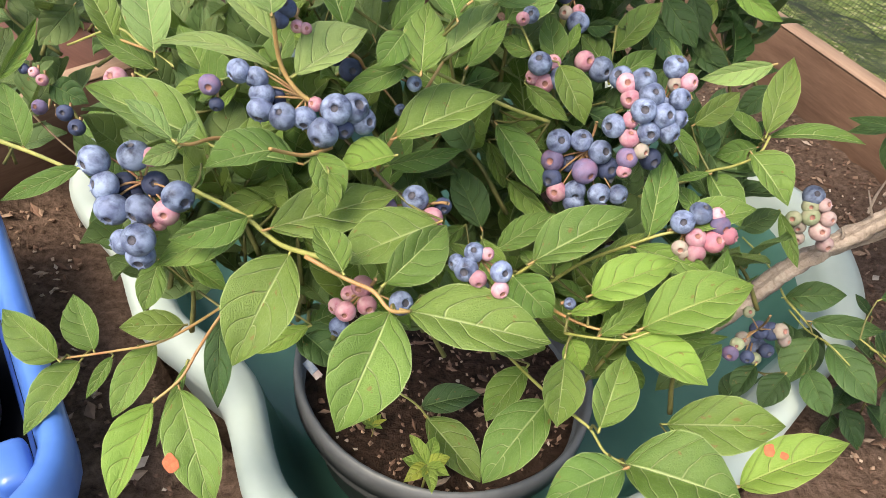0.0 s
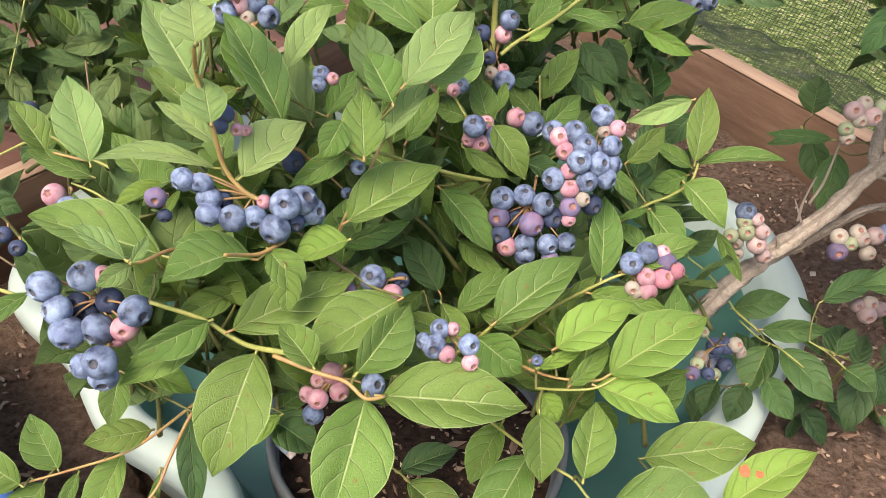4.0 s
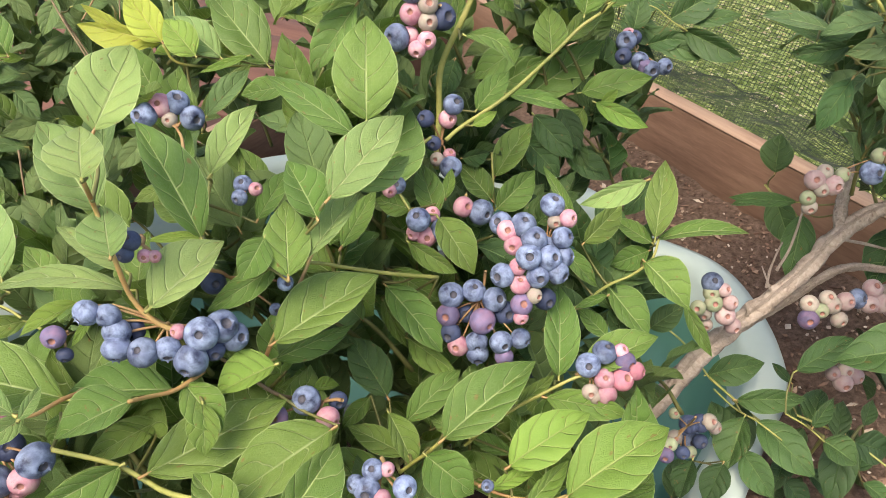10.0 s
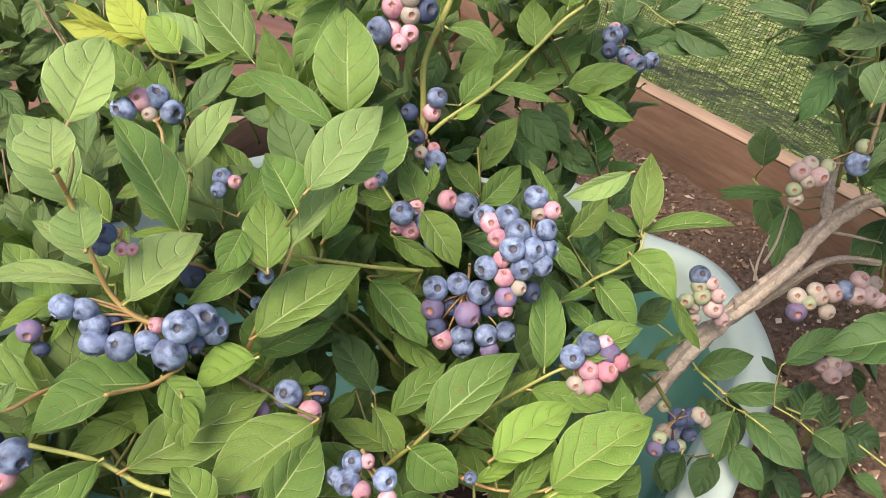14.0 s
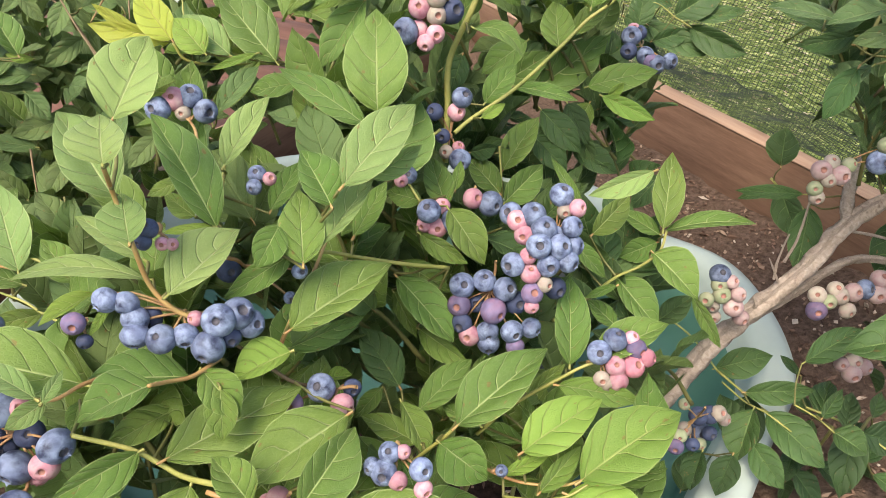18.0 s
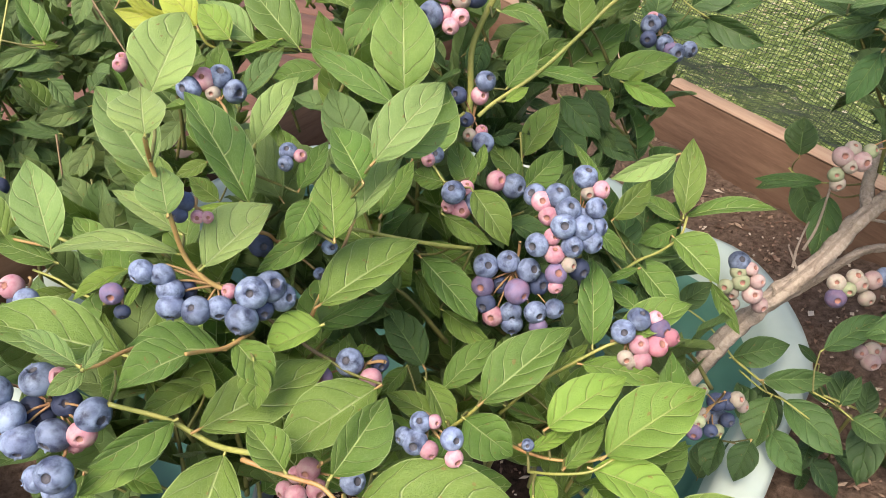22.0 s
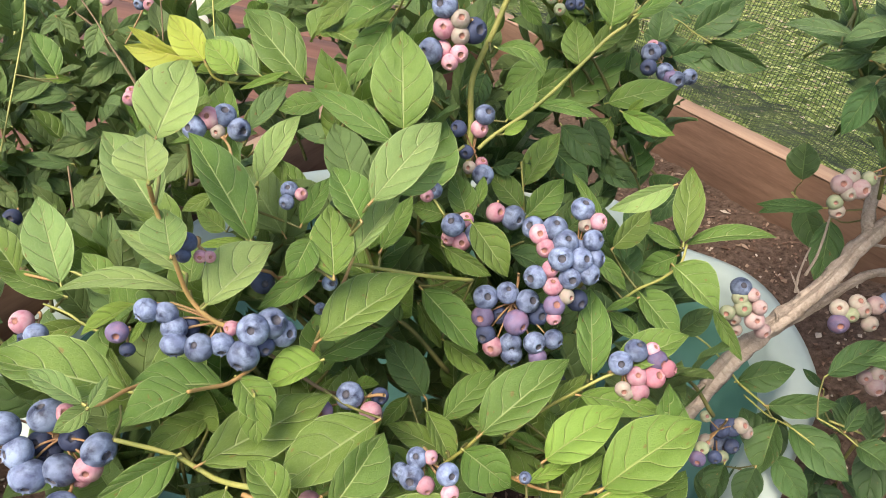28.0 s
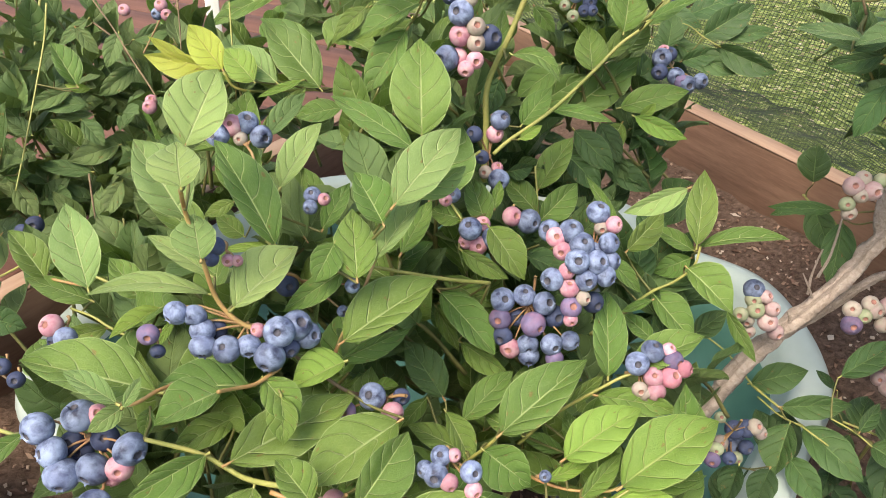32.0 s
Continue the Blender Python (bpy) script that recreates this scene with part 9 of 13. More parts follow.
berry(c, 0.1223, -0.0631, 0.5642, 15.7, "pink", -0.18, -0.95, 0.27)
c = bunch(bush_right, 0.2216, -0.0351, 0.5606)
berry(c, 0.2001, -0.0342, 0.5647, 12.0, "pink", -0.55, -0.68, 0.49)
berry(c, 0.2061, -0.0371, 0.5579, 12.1, "pink", -0.37, -0.93, 0.05)
berry(c, 0.2102, -0.0422, 0.5478, 20.6, "blue", -0.37, -0.92, 0.15)
berry(c, 0.2252, -0.0375, 0.5694, 12.5, "pink", 0.13, -0.88, 0.45)
berry(c, 0.2291, -0.0417, 0.5621, 12.5, "pink", 0.34, -0.91, 0.22)
berry(c, 0.2355, -0.0319, 0.5926, 14.1, "pink", 0.06, -0.63, 0.77)
berry(c, 0.2044, -0.0506, 0.5353, 11.6, "pink", -0.37, -0.93, 0.05)
berry(c, 0.2171, -0.0515, 0.5375, 12.5, "pink", 0.13, -0.99, 0.05)
berry(c, 0.2212, -0.0464, 0.5466, 9.8, "cream", 0.02, -0.96, 0.27)
c = bunch(bush_right, 0.2421, -0.0794, 0.5389)
berry(c, 0.2255, -0.0722, 0.5371, 19.9, "blue", -0.46, -0.88, 0.03)
berry(c, 0.2396, -0.0699, 0.5477, 16.4, "pink", -0.26, -0.74, 0.62)
berry(c, 0.2481, -0.0767, 0.5421, 12.0, "pink", 0.02, -0.93, 0.36)
berry(c, 0.2480, -0.0833, 0.5326, 19.7, "blue", 0.03, -1.00, -0.05)
berry(c, 0.2574, -0.0707, 0.5566, 13.8, "pink", 0.25, -0.76, 0.60)
c = bunch(bush_right, 0.1967, -0.1605, 0.4499)
berry(c, 0.1788, -0.1652, 0.4497, 12.5, "pink", -0.37, -0.86, 0.35)
berry(c, 0.1978, -0.1607, 0.4290, 18.6, "purple", -0.18, -0.95, 0.27)
berry(c, 0.1912, -0.1654, 0.4552, 12.5, "pink", -0.04, -0.63, 0.78)
berry(c, 0.2085, -0.1703, 0.4505, 17.2, "pink", 0.02, -0.96, 0.27)
berry(c, 0.2049, -0.1632, 0.4685, 17.1, "navy", 0.15, -0.78, 0.61)
berry(c, 0.1904, -0.1583, 0.4742, 13.2, "pink", -0.15, -0.70, 0.70)
berry(c, 0.2317, -0.1633, 0.3551, 20.1, "blue", -0.17, -0.87, 0.46)
berry(c, 0.2457, -0.1684, 0.3499, 15.7, "pink", 0.12, -0.96, 0.26)
b = twig(bush_right, 0.0013, 0.0009, (0.0600, -0.0607, 0.5565), (0.0646, -0.0713, 0.5380), (0.0726, -0.0852, 0.5146), (0.0788, -0.0979, 0.4927), material=M_TWIG)
twig(b, 0.0009, 0.0007, (0.0788, -0.0979, 0.4927), (0.0736, -0.1014, 0.4795), (0.0667, -0.1128, 0.4718), material=M_STEM, name="petiole")
blade(b, (0.0684, -0.1128, 0.4728), (0.0971, -0.1133, 0.4903), (-0.0025, 0.0055, 0.0057), (0.0008, -0.0080, -0.0050), "dark")
twig(b, 0.0009, 0.0007, (0.0788, -0.0979, 0.4927), (0.0846, -0.0943, 0.4750), (0.0927, -0.1010, 0.4639), material=M_STEM, name="petiole")
blade(b, (0.0905, -0.0986, 0.4646), (0.0538, -0.0590, 0.4768), (-0.0038, -0.0050, -0.0039), (0.0027, 0.0032, 0.0044), "dark")
twig(b, 0.0009, 0.0007, (0.0706, -0.0817, 0.5204), (0.0787, -0.0785, 0.5208), (0.0871, -0.0847, 0.5231), material=M_STEM, name="petiole")
blade(b, (0.0868, -0.0833, 0.5251), (0.0805, -0.0605, 0.5591), (-0.0075, -0.0031, -0.0005), (0.0062, -0.0035, 0.0029), "sage")
twig(b, 0.0009, 0.0007, (0.0788, -0.0979, 0.4927), (0.0736, -0.1059, 0.4838), (0.0707, -0.1233, 0.4817), material=M_STEM, name="petiole")
blade(b, (0.0684, -0.1220, 0.4818), (0.0302, -0.1001, 0.4830), (-0.0042, -0.0081, -0.0019), (0.0027, 0.0051, 0.0050), "sage")
b = twig(bush_right, 0.0015, 0.0010, (0.1464, -0.0245, 0.6143), (0.1378, -0.0470, 0.5681), (0.1289, -0.0621, 0.5360), (0.1260, -0.0801, 0.5006), material=M_SHOOT)
twig(b, 0.0009, 0.0007, (0.1267, -0.0756, 0.5095), (0.1156, -0.0527, 0.4944), (0.1029, -0.0381, 0.4898), material=M_STEM, name="petiole")
blade(b, (0.1045, -0.0378, 0.4909), (0.1315, -0.0328, 0.5088), (-0.0049, 0.0014, 0.0054), (0.0022, -0.0084, -0.0044), "dark")
b = twig(bush_right, 0.0013, 0.0009, (0.2214, -0.0500, 0.5938), (0.2068, -0.0557, 0.5775), (0.1918, -0.0641, 0.5558), (0.1802, -0.0787, 0.5236), material=M_RED)
twig(b, 0.0009, 0.0007, (0.1918, -0.0641, 0.5558), (0.1971, -0.0769, 0.5557), (0.2022, -0.0986, 0.5622), material=M_STEM, name="petiole")
blade(b, (0.2024, -0.0977, 0.5643), (0.2051, -0.0815, 0.5992), (-0.0086, 0.0043, -0.0004), (0.0013, -0.0100, 0.0016), "sage")
twig(b, 0.0009, 0.0007, (0.1831, -0.0750, 0.5316), (0.1819, -0.0517, 0.5171), (0.1781, -0.0358, 0.5111), material=M_STEM, name="petiole")
blade(b, (0.1808, -0.0363, 0.5129), (0.2263, -0.0449, 0.5440), (-0.0036, 0.0068, 0.0082), (-0.0028, -0.0081, -0.0015), "sage")
twig(b, 0.0009, 0.0007, (0.1860, -0.0714, 0.5397), (0.1856, -0.0450, 0.5247), (0.1851, -0.0278, 0.5191), material=M_STEM, name="petiole")
blade(b, (0.1851, -0.0266, 0.5212), (0.1849, -0.0064, 0.5568), (-0.0070, 0.0023, -0.0011), (0.0054, -0.0046, 0.0017), "dark")
twig(b, 0.0009, 0.0007, (0.1993, -0.0599, 0.5666), (0.2071, -0.0392, 0.5508), (0.2158, -0.0286, 0.5432), material=M_STEM, name="petiole")
blade(b, (0.2150, -0.0265, 0.5451), (0.2007, 0.0082, 0.5778), (-0.0086, -0.0046, -0.0024), (0.0056, -0.0024, 0.0052), "dark")
twig(b, 0.0009, 0.0007, (0.1802, -0.0787, 0.5236), (0.1842, -0.0863, 0.5182), (0.1887, -0.1031, 0.5177), material=M_STEM, name="petiole")
blade(b, (0.1882, -0.1019, 0.5188), (0.1814, -0.0812, 0.5356), (-0.0049, -0.0016, -0.0021), (0.0031, -0.0011, 0.0031), "sage")
b = twig(bush_right, 0.0016, 0.0012, (0.1842, -0.0961, 0.4920), (0.1698, -0.1000, 0.4791), (0.1493, -0.1038, 0.4643), (0.1509, -0.0735, 0.4133), material=M_TWIG)
twig(b, 0.0009, 0.0007, (0.1647, -0.1009, 0.4754), (0.1625, -0.0858, 0.4714), (0.1584, -0.0786, 0.4719), material=M_STEM, name="petiole")
blade(b, (0.1603, -0.0787, 0.4729), (0.1916, -0.0801, 0.4902), (-0.0034, 0.0014, 0.0051), (-0.0001, -0.0075, -0.0042), "dark")
b = twig(bush_right, 0.0015, 0.0011, (0.2156, -0.1583, 0.4727), (0.2003, -0.1552, 0.4510), (0.1939, -0.1340, 0.4235), (0.1899, -0.0831, 0.3880), material=M_SHOOT)
twig(b, 0.0009, 0.0007, (0.1929, -0.1213, 0.4146), (0.1855, -0.1198, 0.4034), (0.1772, -0.1247, 0.3982), material=M_STEM, name="petiole")
blade(b, (0.1780, -0.1262, 0.3977), (0.1928, -0.1523, 0.3885), (0.0067, 0.0022, 0.0088), (-0.0106, -0.0069, -0.0046), "dark")
twig(b, 0.0009, 0.0007, (0.1955, -0.1393, 0.4304), (0.1808, -0.1303, 0.4341), (0.1646, -0.1295, 0.4450), material=M_STEM, name="petiole")
blade(b, (0.1660, -0.1293, 0.4463), (0.1897, -0.1250, 0.4679), (-0.0057, 0.0027, 0.0054), (0.0020, -0.0083, -0.0034), "dark")
twig(b, 0.0009, 0.0007, (0.2156, -0.1583, 0.4727), (0.2108, -0.1518, 0.4754), (0.2072, -0.1550, 0.4810), material=M_STEM, name="petiole")
blade(b, (0.2061, -0.1533, 0.4814), (0.1870, -0.1244, 0.4890), (-0.0063, -0.0056, -0.0027), (0.0035, 0.0023, 0.0054), "sage")
b = twig(bush_right, 0.0011, 0.0008, (0.2127, -0.1439, 0.4117), (0.2270, -0.1594, 0.3875), (0.2288, -0.1709, 0.3664), material=M_SHOOT)
twig(b, 0.0009, 0.0007, (0.2274, -0.1623, 0.3822), (0.2108, -0.1550, 0.3737), (0.1922, -0.1561, 0.3724), material=M_STEM, name="petiole")
blade(b, (0.1942, -0.1557, 0.3737), (0.2269, -0.1500, 0.3948), (-0.0022, 0.0065, 0.0041), (-0.0029, -0.0093, 0.0004), "sage")
twig(b, 0.0009, 0.0007, (0.2283, -0.1680, 0.3717), (0.2076, -0.1636, 0.3647), (0.1886, -0.1675, 0.3683), material=M_STEM, name="petiole")
blade(b, (0.1869, -0.1671, 0.3678), (0.1588, -0.1606, 0.3597), (-0.0034, -0.0082, -0.0032), (0.0017, 0.0066, 0.0048), "sage")
twig(b, 0.0009, 0.0007, (0.2127, -0.1439, 0.4117), (0.2174, -0.1439, 0.4178), (0.2238, -0.1517, 0.4306), material=M_STEM, name="petiole")
blade(b, (0.2221, -0.1520, 0.4291), (0.1947, -0.1565, 0.4054), (-0.0010, -0.0100, -0.0014), (-0.0035, 0.0066, 0.0047), "dark")
twig(b, 0.0009, 0.0007, (0.2283, -0.1680, 0.3717), (0.2054, -0.1481, 0.3542), (0.1833, -0.1380, 0.3504), material=M_STEM, name="petiole")
blade(b, (0.1824, -0.1363, 0.3510), (0.1665, -0.1079, 0.3614), (-0.0098, -0.0062, -0.0035), (0.0066, 0.0020, 0.0076), "dark")
blade(b, (0.2061, -0.1800, 0.2662), (0.1350, -0.1706, 0.2417), (-0.0107, -0.0251, 0.0003), (0.0018, 0.0186, 0.0132), "dark")
twig(b, 0.0009, 0.0007, (0.2288, -0.1709, 0.3664), (0.2260, -0.1480, 0.3457), (0.2253, -0.1333, 0.3376), material=M_STEM, name="petiole")
blade(b, (0.2232, -0.1331, 0.3367), (0.1870, -0.1294, 0.3211), (-0.0016, -0.0078, -0.0031), (-0.0001, 0.0061, 0.0047), "sage")
twig(b, 0.0009, 0.0007, (0.2288, -0.1709, 0.3664), (0.2232, -0.1517, 0.3429), (0.2199, -0.1399, 0.3324), material=M_STEM, name="petiole")
blade(b, (0.2176, -0.1406, 0.3310), (0.1788, -0.1526, 0.3068), (0.0019, -0.0121, -0.0023), (-0.0066, 0.0065, 0.0069), "sage")
twig(b, 0.0009, 0.0007, (0.2270, -0.1594, 0.3875), (0.2375, -0.1352, 0.3753), (0.2466, -0.1201, 0.3726), material=M_STEM, name="petiole")
blade(b, (0.2480, -0.1190, 0.3745), (0.2716, -0.1006, 0.4060), (-0.0074, 0.0066, 0.0022), (0.0045, -0.0092, -0.0004), "dark")
b = twig(bush_right, 0.0011, 0.0008, (0.0611, -0.1511, 0.5158), (0.0719, -0.1601, 0.5027), (0.1074, -0.1389, 0.4691), (0.1290, -0.1140, 0.4372), material=M_SHOOT)
twig(b, 0.0009, 0.0007, (0.1128, -0.1327, 0.4611), (0.1015, -0.1193, 0.4588), (0.0919, -0.1146, 0.4638), material=M_STEM, name="petiole")
blade(b, (0.0902, -0.1140, 0.4635), (0.0624, -0.1031, 0.4589), (-0.0024, -0.0077, -0.0048), (-0.0020, -0.0012, 0.0039), "dark")
twig(b, 0.0009, 0.0007, (0.0985, -0.1442, 0.4775), (0.0911, -0.1370, 0.4631), (0.0849, -0.1371, 0.4572), material=M_STEM, name="petiole")
blade(b, (0.0836, -0.1379, 0.4553), (0.0627, -0.1516, 0.4240), (0.0046, -0.0082, -0.0026), (-0.0067, 0.0054, 0.0037), "dark")
twig(b, 0.0009, 0.0007, (0.0665, -0.1556, 0.5092), (0.0702, -0.1440, 0.5040), (0.0754, -0.1430, 0.5016), material=M_STEM, name="petiole")
blade(b, (0.0739, -0.1404, 0.5031), (0.0492, -0.0969, 0.5283), (-0.0078, -0.0076, -0.0013), (0.0077, 0.0016, 0.0073), "sage")
twig(b, 0.0009, 0.0007, (0.0719, -0.1601, 0.5027), (0.0699, -0.1628, 0.5027), (0.0659, -0.1736, 0.5045), material=M_STEM, name="petiole")
blade(b, (0.0679, -0.1734, 0.5062), (0.1015, -0.1697, 0.5344), (-0.0085, 0.0120, 0.0109), (-0.0026, -0.0144, -0.0011), "mid")
twig(b, 0.0009, 0.0007, (0.0897, -0.1495, 0.4859), (0.0875, -0.1427, 0.4890), (0.0874, -0.1442, 0.4957), material=M_STEM, name="petiole")
blade(b, (0.0854, -0.1439, 0.4949), (0.0509, -0.1394, 0.4824), (-0.0030, -0.0093, -0.0009), (-0.0009, 0.0074, 0.0073), "sage")
twig(b, 0.0009, 0.0007, (0.0985, -0.1442, 0.4775), (0.0905, -0.1307, 0.4718), (0.0844, -0.1254, 0.4728), material=M_STEM, name="petiole")
blade(b, (0.0825, -0.1251, 0.4723), (0.0507, -0.1198, 0.4626), (-0.0010, -0.0082, -0.0049), (-0.0025, -0.0007, 0.0053), "dark")
twig(b, 0.0009, 0.0007, (0.0897, -0.1495, 0.4859), (0.0956, -0.1492, 0.4847), (0.1037, -0.1574, 0.4876), material=M_STEM, name="petiole")
blade(b, (0.1015, -0.1569, 0.4869), (0.0648, -0.1494, 0.4745), (-0.0015, -0.0091, -0.0054), (-0.0023, 0.0021, 0.0071), "sage")
twig(b, 0.0009, 0.0007, (0.1128, -0.1327, 0.4611), (0.1045, -0.1289, 0.4561), (0.0980, -0.1325, 0.4567), material=M_STEM, name="petiole")
blade(b, (0.0963, -0.1331, 0.4553), (0.0671, -0.1423, 0.4311), (-0.0009, -0.0085, 0.0008), (-0.0047, 0.0056, 0.0043), "sage")
twig(b, 0.0009, 0.0007, (0.1074, -0.1389, 0.4691), (0.1121, -0.1339, 0.4703), (0.1176, -0.1384, 0.4734), material=M_STEM, name="petiole")
blade(b, (0.1168, -0.1369, 0.4740), (0.1023, -0.1121, 0.4851), (-0.0057, -0.0033, -0.0040), (0.0045, 0.0015, 0.0048), "sage")
b = twig(bush_right, 0.0011, 0.0008, (0.2068, -0.1200, 0.4988), (0.2156, -0.1185, 0.4613), (0.2185, -0.1283, 0.4437), material=M_SHOOT)
twig(b, 0.0009, 0.0007, (0.2185, -0.1283, 0.4437), (0.2201, -0.1271, 0.4438), (0.2232, -0.1365, 0.4447), material=M_STEM, name="petiole")
blade(b, (0.2218, -0.1339, 0.4455), (0.1973, -0.0914, 0.4590), (-0.0083, -0.0062, -0.0045), (0.0052, 0.0026, 0.0069), "dark")
twig(b, 0.0009, 0.0007, (0.2068, -0.1200, 0.4988), (0.2052, -0.1301, 0.4957), (0.2038, -0.1494, 0.4980), material=M_STEM, name="petiole")
blade(b, (0.2037, -0.1482, 0.4994), (0.2008, -0.1280, 0.5221), (-0.0062, 0.0014, -0.0030), (0.0026, -0.0047, 0.0042), "sage")
twig(b, 0.0009, 0.0007, (0.2171, -0.1234, 0.4525), (0.2170, -0.1155, 0.4481), (0.2177, -0.1175, 0.4449), material=M_STEM, name="petiole")
blade(b, (0.2170, -0.1156, 0.4460), (0.2054, -0.0847, 0.4645), (-0.0069, -0.0018, -0.0048), (0.0050, -0.0003, 0.0059), "dark")

bush_back = thing("blueberry_bush", "blueberry bush behind the tub, shade put into its dark green leaves", "blueberry bush", "blueberry bushes", (0.165, 0.80, 0.08))
b = twig(bush_back, 0.00082, 0.00066, (0.2534, 0.1650, 0.2711), (0.2309, 0.1730, 0.2819), (0.2047, 0.1834, 0.2963), (0.1670, 0.1944, 0.2912), material=M_SHOOT)
twig(b, 0.0009, 0.0007, (0.2534, 0.1650, 0.2711), (0.2538, 0.1772, 0.2676), (0.2502, 0.1846, 0.2693), material=M_STEM, name="petiole")
blade(b, (0.2541, 0.1815, 0.2682), (0.3199, 0.1295, 0.2487), (-0.0012, -0.0075, 0.0143), (-0.0119, -0.0163, -0.0160), "dark")
twig(b, 0.0009, 0.0007, (0.2309, 0.1730, 0.2819), (0.2326, 0.1814, 0.2804), (0.2306, 0.1816, 0.2786), material=M_STEM, name="petiole")
blade(b, (0.2342, 0.1818, 0.2811), (0.2947, 0.1845, 0.3230), (-0.0136, 0.0013, 0.0154), (0.0082, -0.0184, -0.0140), "dark")
twig(b, 0.0009, 0.0007, (0.2478, 0.1670, 0.2738), (0.2514, 0.1771, 0.2754), (0.2509, 0.1799, 0.2800), material=M_STEM, name="petiole")
blade(b, (0.2549, 0.1792, 0.2808), (0.3213, 0.1666, 0.2945), (-0.0014, 0.0060, 0.0094), (-0.0019, -0.0134, -0.0082), "dark")
twig(b, 0.0009, 0.0007, (0.1858, 0.1889, 0.2938), (0.1841, 0.1821, 0.2773), (0.1818, 0.1659, 0.2664), material=M_STEM, name="petiole")
blade(b, (0.1823, 0.1674, 0.2688), (0.1906, 0.1924, 0.3084), (-0.0176, -0.0020, 0.0029), (0.0150, -0.0094, -0.0003), "dark")
twig(b, 0.0009, 0.0007, (0.2309, 0.1730, 0.2819), (0.2207, 0.1812, 0.2592), (0.2076, 0.1816, 0.2455), material=M_STEM, name="petiole")
blade(b, (0.2106, 0.1814, 0.2465), (0.2603, 0.1785, 0.2638), (-0.0057, -0.0011, 0.0104), (0.0014, -0.0147, -0.0104), "dark")
blade(b, (0.0805, 0.0509, 0.4413), (0.1297, 0.0254, 0.4222), (0.0068, 0.0038, 0.0128), (-0.0080, -0.0139, -0.0074), "dark")
twig(b, 0.0009, 0.0007, (0.2113, 0.1808, 0.2927), (0.2097, 0.1961, 0.2731), (0.2041, 0.2066, 0.2640), material=M_STEM, name="petiole")
blade(b, (0.2082, 0.2035, 0.2626), (0.2757, 0.1510, 0.2395), (0.0048, 0.0014, 0.0147), (-0.0101, -0.0131, -0.0128), "dark")
twig(b, 0.0009, 0.0007, (0.1670, 0.1944, 0.2912), (0.1720, 0.2196, 0.2922), (0.1735, 0.2390, 0.3050), material=M_STEM, name="petiole")
blade(b, (0.1770, 0.2368, 0.3040), (0.2360, 0.2002, 0.2885), (0.0059, 0.0073, 0.0138), (-0.0079, -0.0127, -0.0126), "dark")
twig(b, 0.0009, 0.0007, (0.1670, 0.1944, 0.2912), (0.1740, 0.2144, 0.2738), (0.1776, 0.2288, 0.2678), material=M_STEM, name="petiole")
blade(b, (0.1810, 0.2264, 0.2667), (0.2371, 0.1865, 0.2479), (0.0078, 0.0077, 0.0148), (-0.0100, -0.0136, -0.0132), "dark")
blade(b, (0.2339, 0.2458, 0.2943), (0.2993, 0.2446, 0.3222), (-0.0058, 0.0118, 0.0144), (0.0032, -0.0178, -0.0130), "dark")
blade(b, (0.1776, 0.2154, 0.2333), (0.2282, 0.1869, 0.2240), (0.0060, 0.0095, 0.0154), (-0.0095, -0.0195, -0.0107), "deep")
leaf(bush_back, (-0.1989, -0.1523, 0.3082), (-0.1649, -0.1395, 0.3525), 0.0336, (0.01, -0.96, 0.27), "mid", 3)
leaf(bush_back, (-0.2273, -0.1278, 0.3462), (-0.1932, -0.1083, 0.3822), 0.0318, (0.17, -0.92, 0.34), "mid", 0)
b = twig(bush_back, 0.0013, 0.0010, (-0.3229, -0.1539, 0.3260), (-0.3087, -0.1499, 0.3087), (-0.2487, -0.1136, 0.2975), (-0.2056, -0.1274, 0.2985), (-0.1533, -0.1452, 0.2937), material=M_SHOOT)
blade(b, (-0.3618, -0.1083, 0.2240), (-0.3847, -0.1367, 0.2024), (0.0082, -0.0048, -0.0052), (-0.0071, 0.0016, 0.0067), "far")
b = twig(bush_back, 0.0016, 0.0011, (-0.5642, 0.0610, 0.3422), (-0.5678, 0.0453, 0.3156), (-0.5743, 0.0105, 0.2570), (-0.5889, -0.0003, 0.1985), material=M_SHOOT)
twig(b, 0.0009, 0.0007, (-0.5727, 0.0192, 0.2717), (-0.5722, 0.0096, 0.2728), (-0.5732, -0.0099, 0.2795), material=M_STEM, name="petiole")
blade(b, (-0.5717, -0.0080, 0.2809), (-0.5463, 0.0231, 0.3039), (0.0002, -0.0079, 0.0083), (0.0092, -0.0053, -0.0085), "far")
twig(b, 0.0009, 0.0007, (-0.5743, 0.0105, 0.2570), (-0.5507, 0.0088, 0.2509), (-0.5247, 0.0012, 0.2571), material=M_STEM, name="petiole")
blade(b, (-0.5272, -0.0009, 0.2564), (-0.5687, -0.0357, 0.2447), (0.0053, -0.0078, -0.0069), (-0.0014, 0.0005, 0.0084), "far")
blade(b, (-0.5089, -0.0335, 0.2339), (-0.4855, -0.0452, 0.2091), (0.0073, 0.0059, 0.0058), (-0.0027, -0.0123, -0.0018), "far")
blade(b, (-0.5027, -0.0533, 0.1831), (-0.5533, -0.0614, 0.1938), (0.0019, -0.0102, -0.0050), (-0.0005, 0.0076, 0.0063), "far")
blade(b, (-0.5693, -0.0837, 0.1814), (-0.5457, -0.1001, 0.1529), (0.0095, 0.0039, 0.0063), (-0.0060, -0.0105, -0.0032), "far")
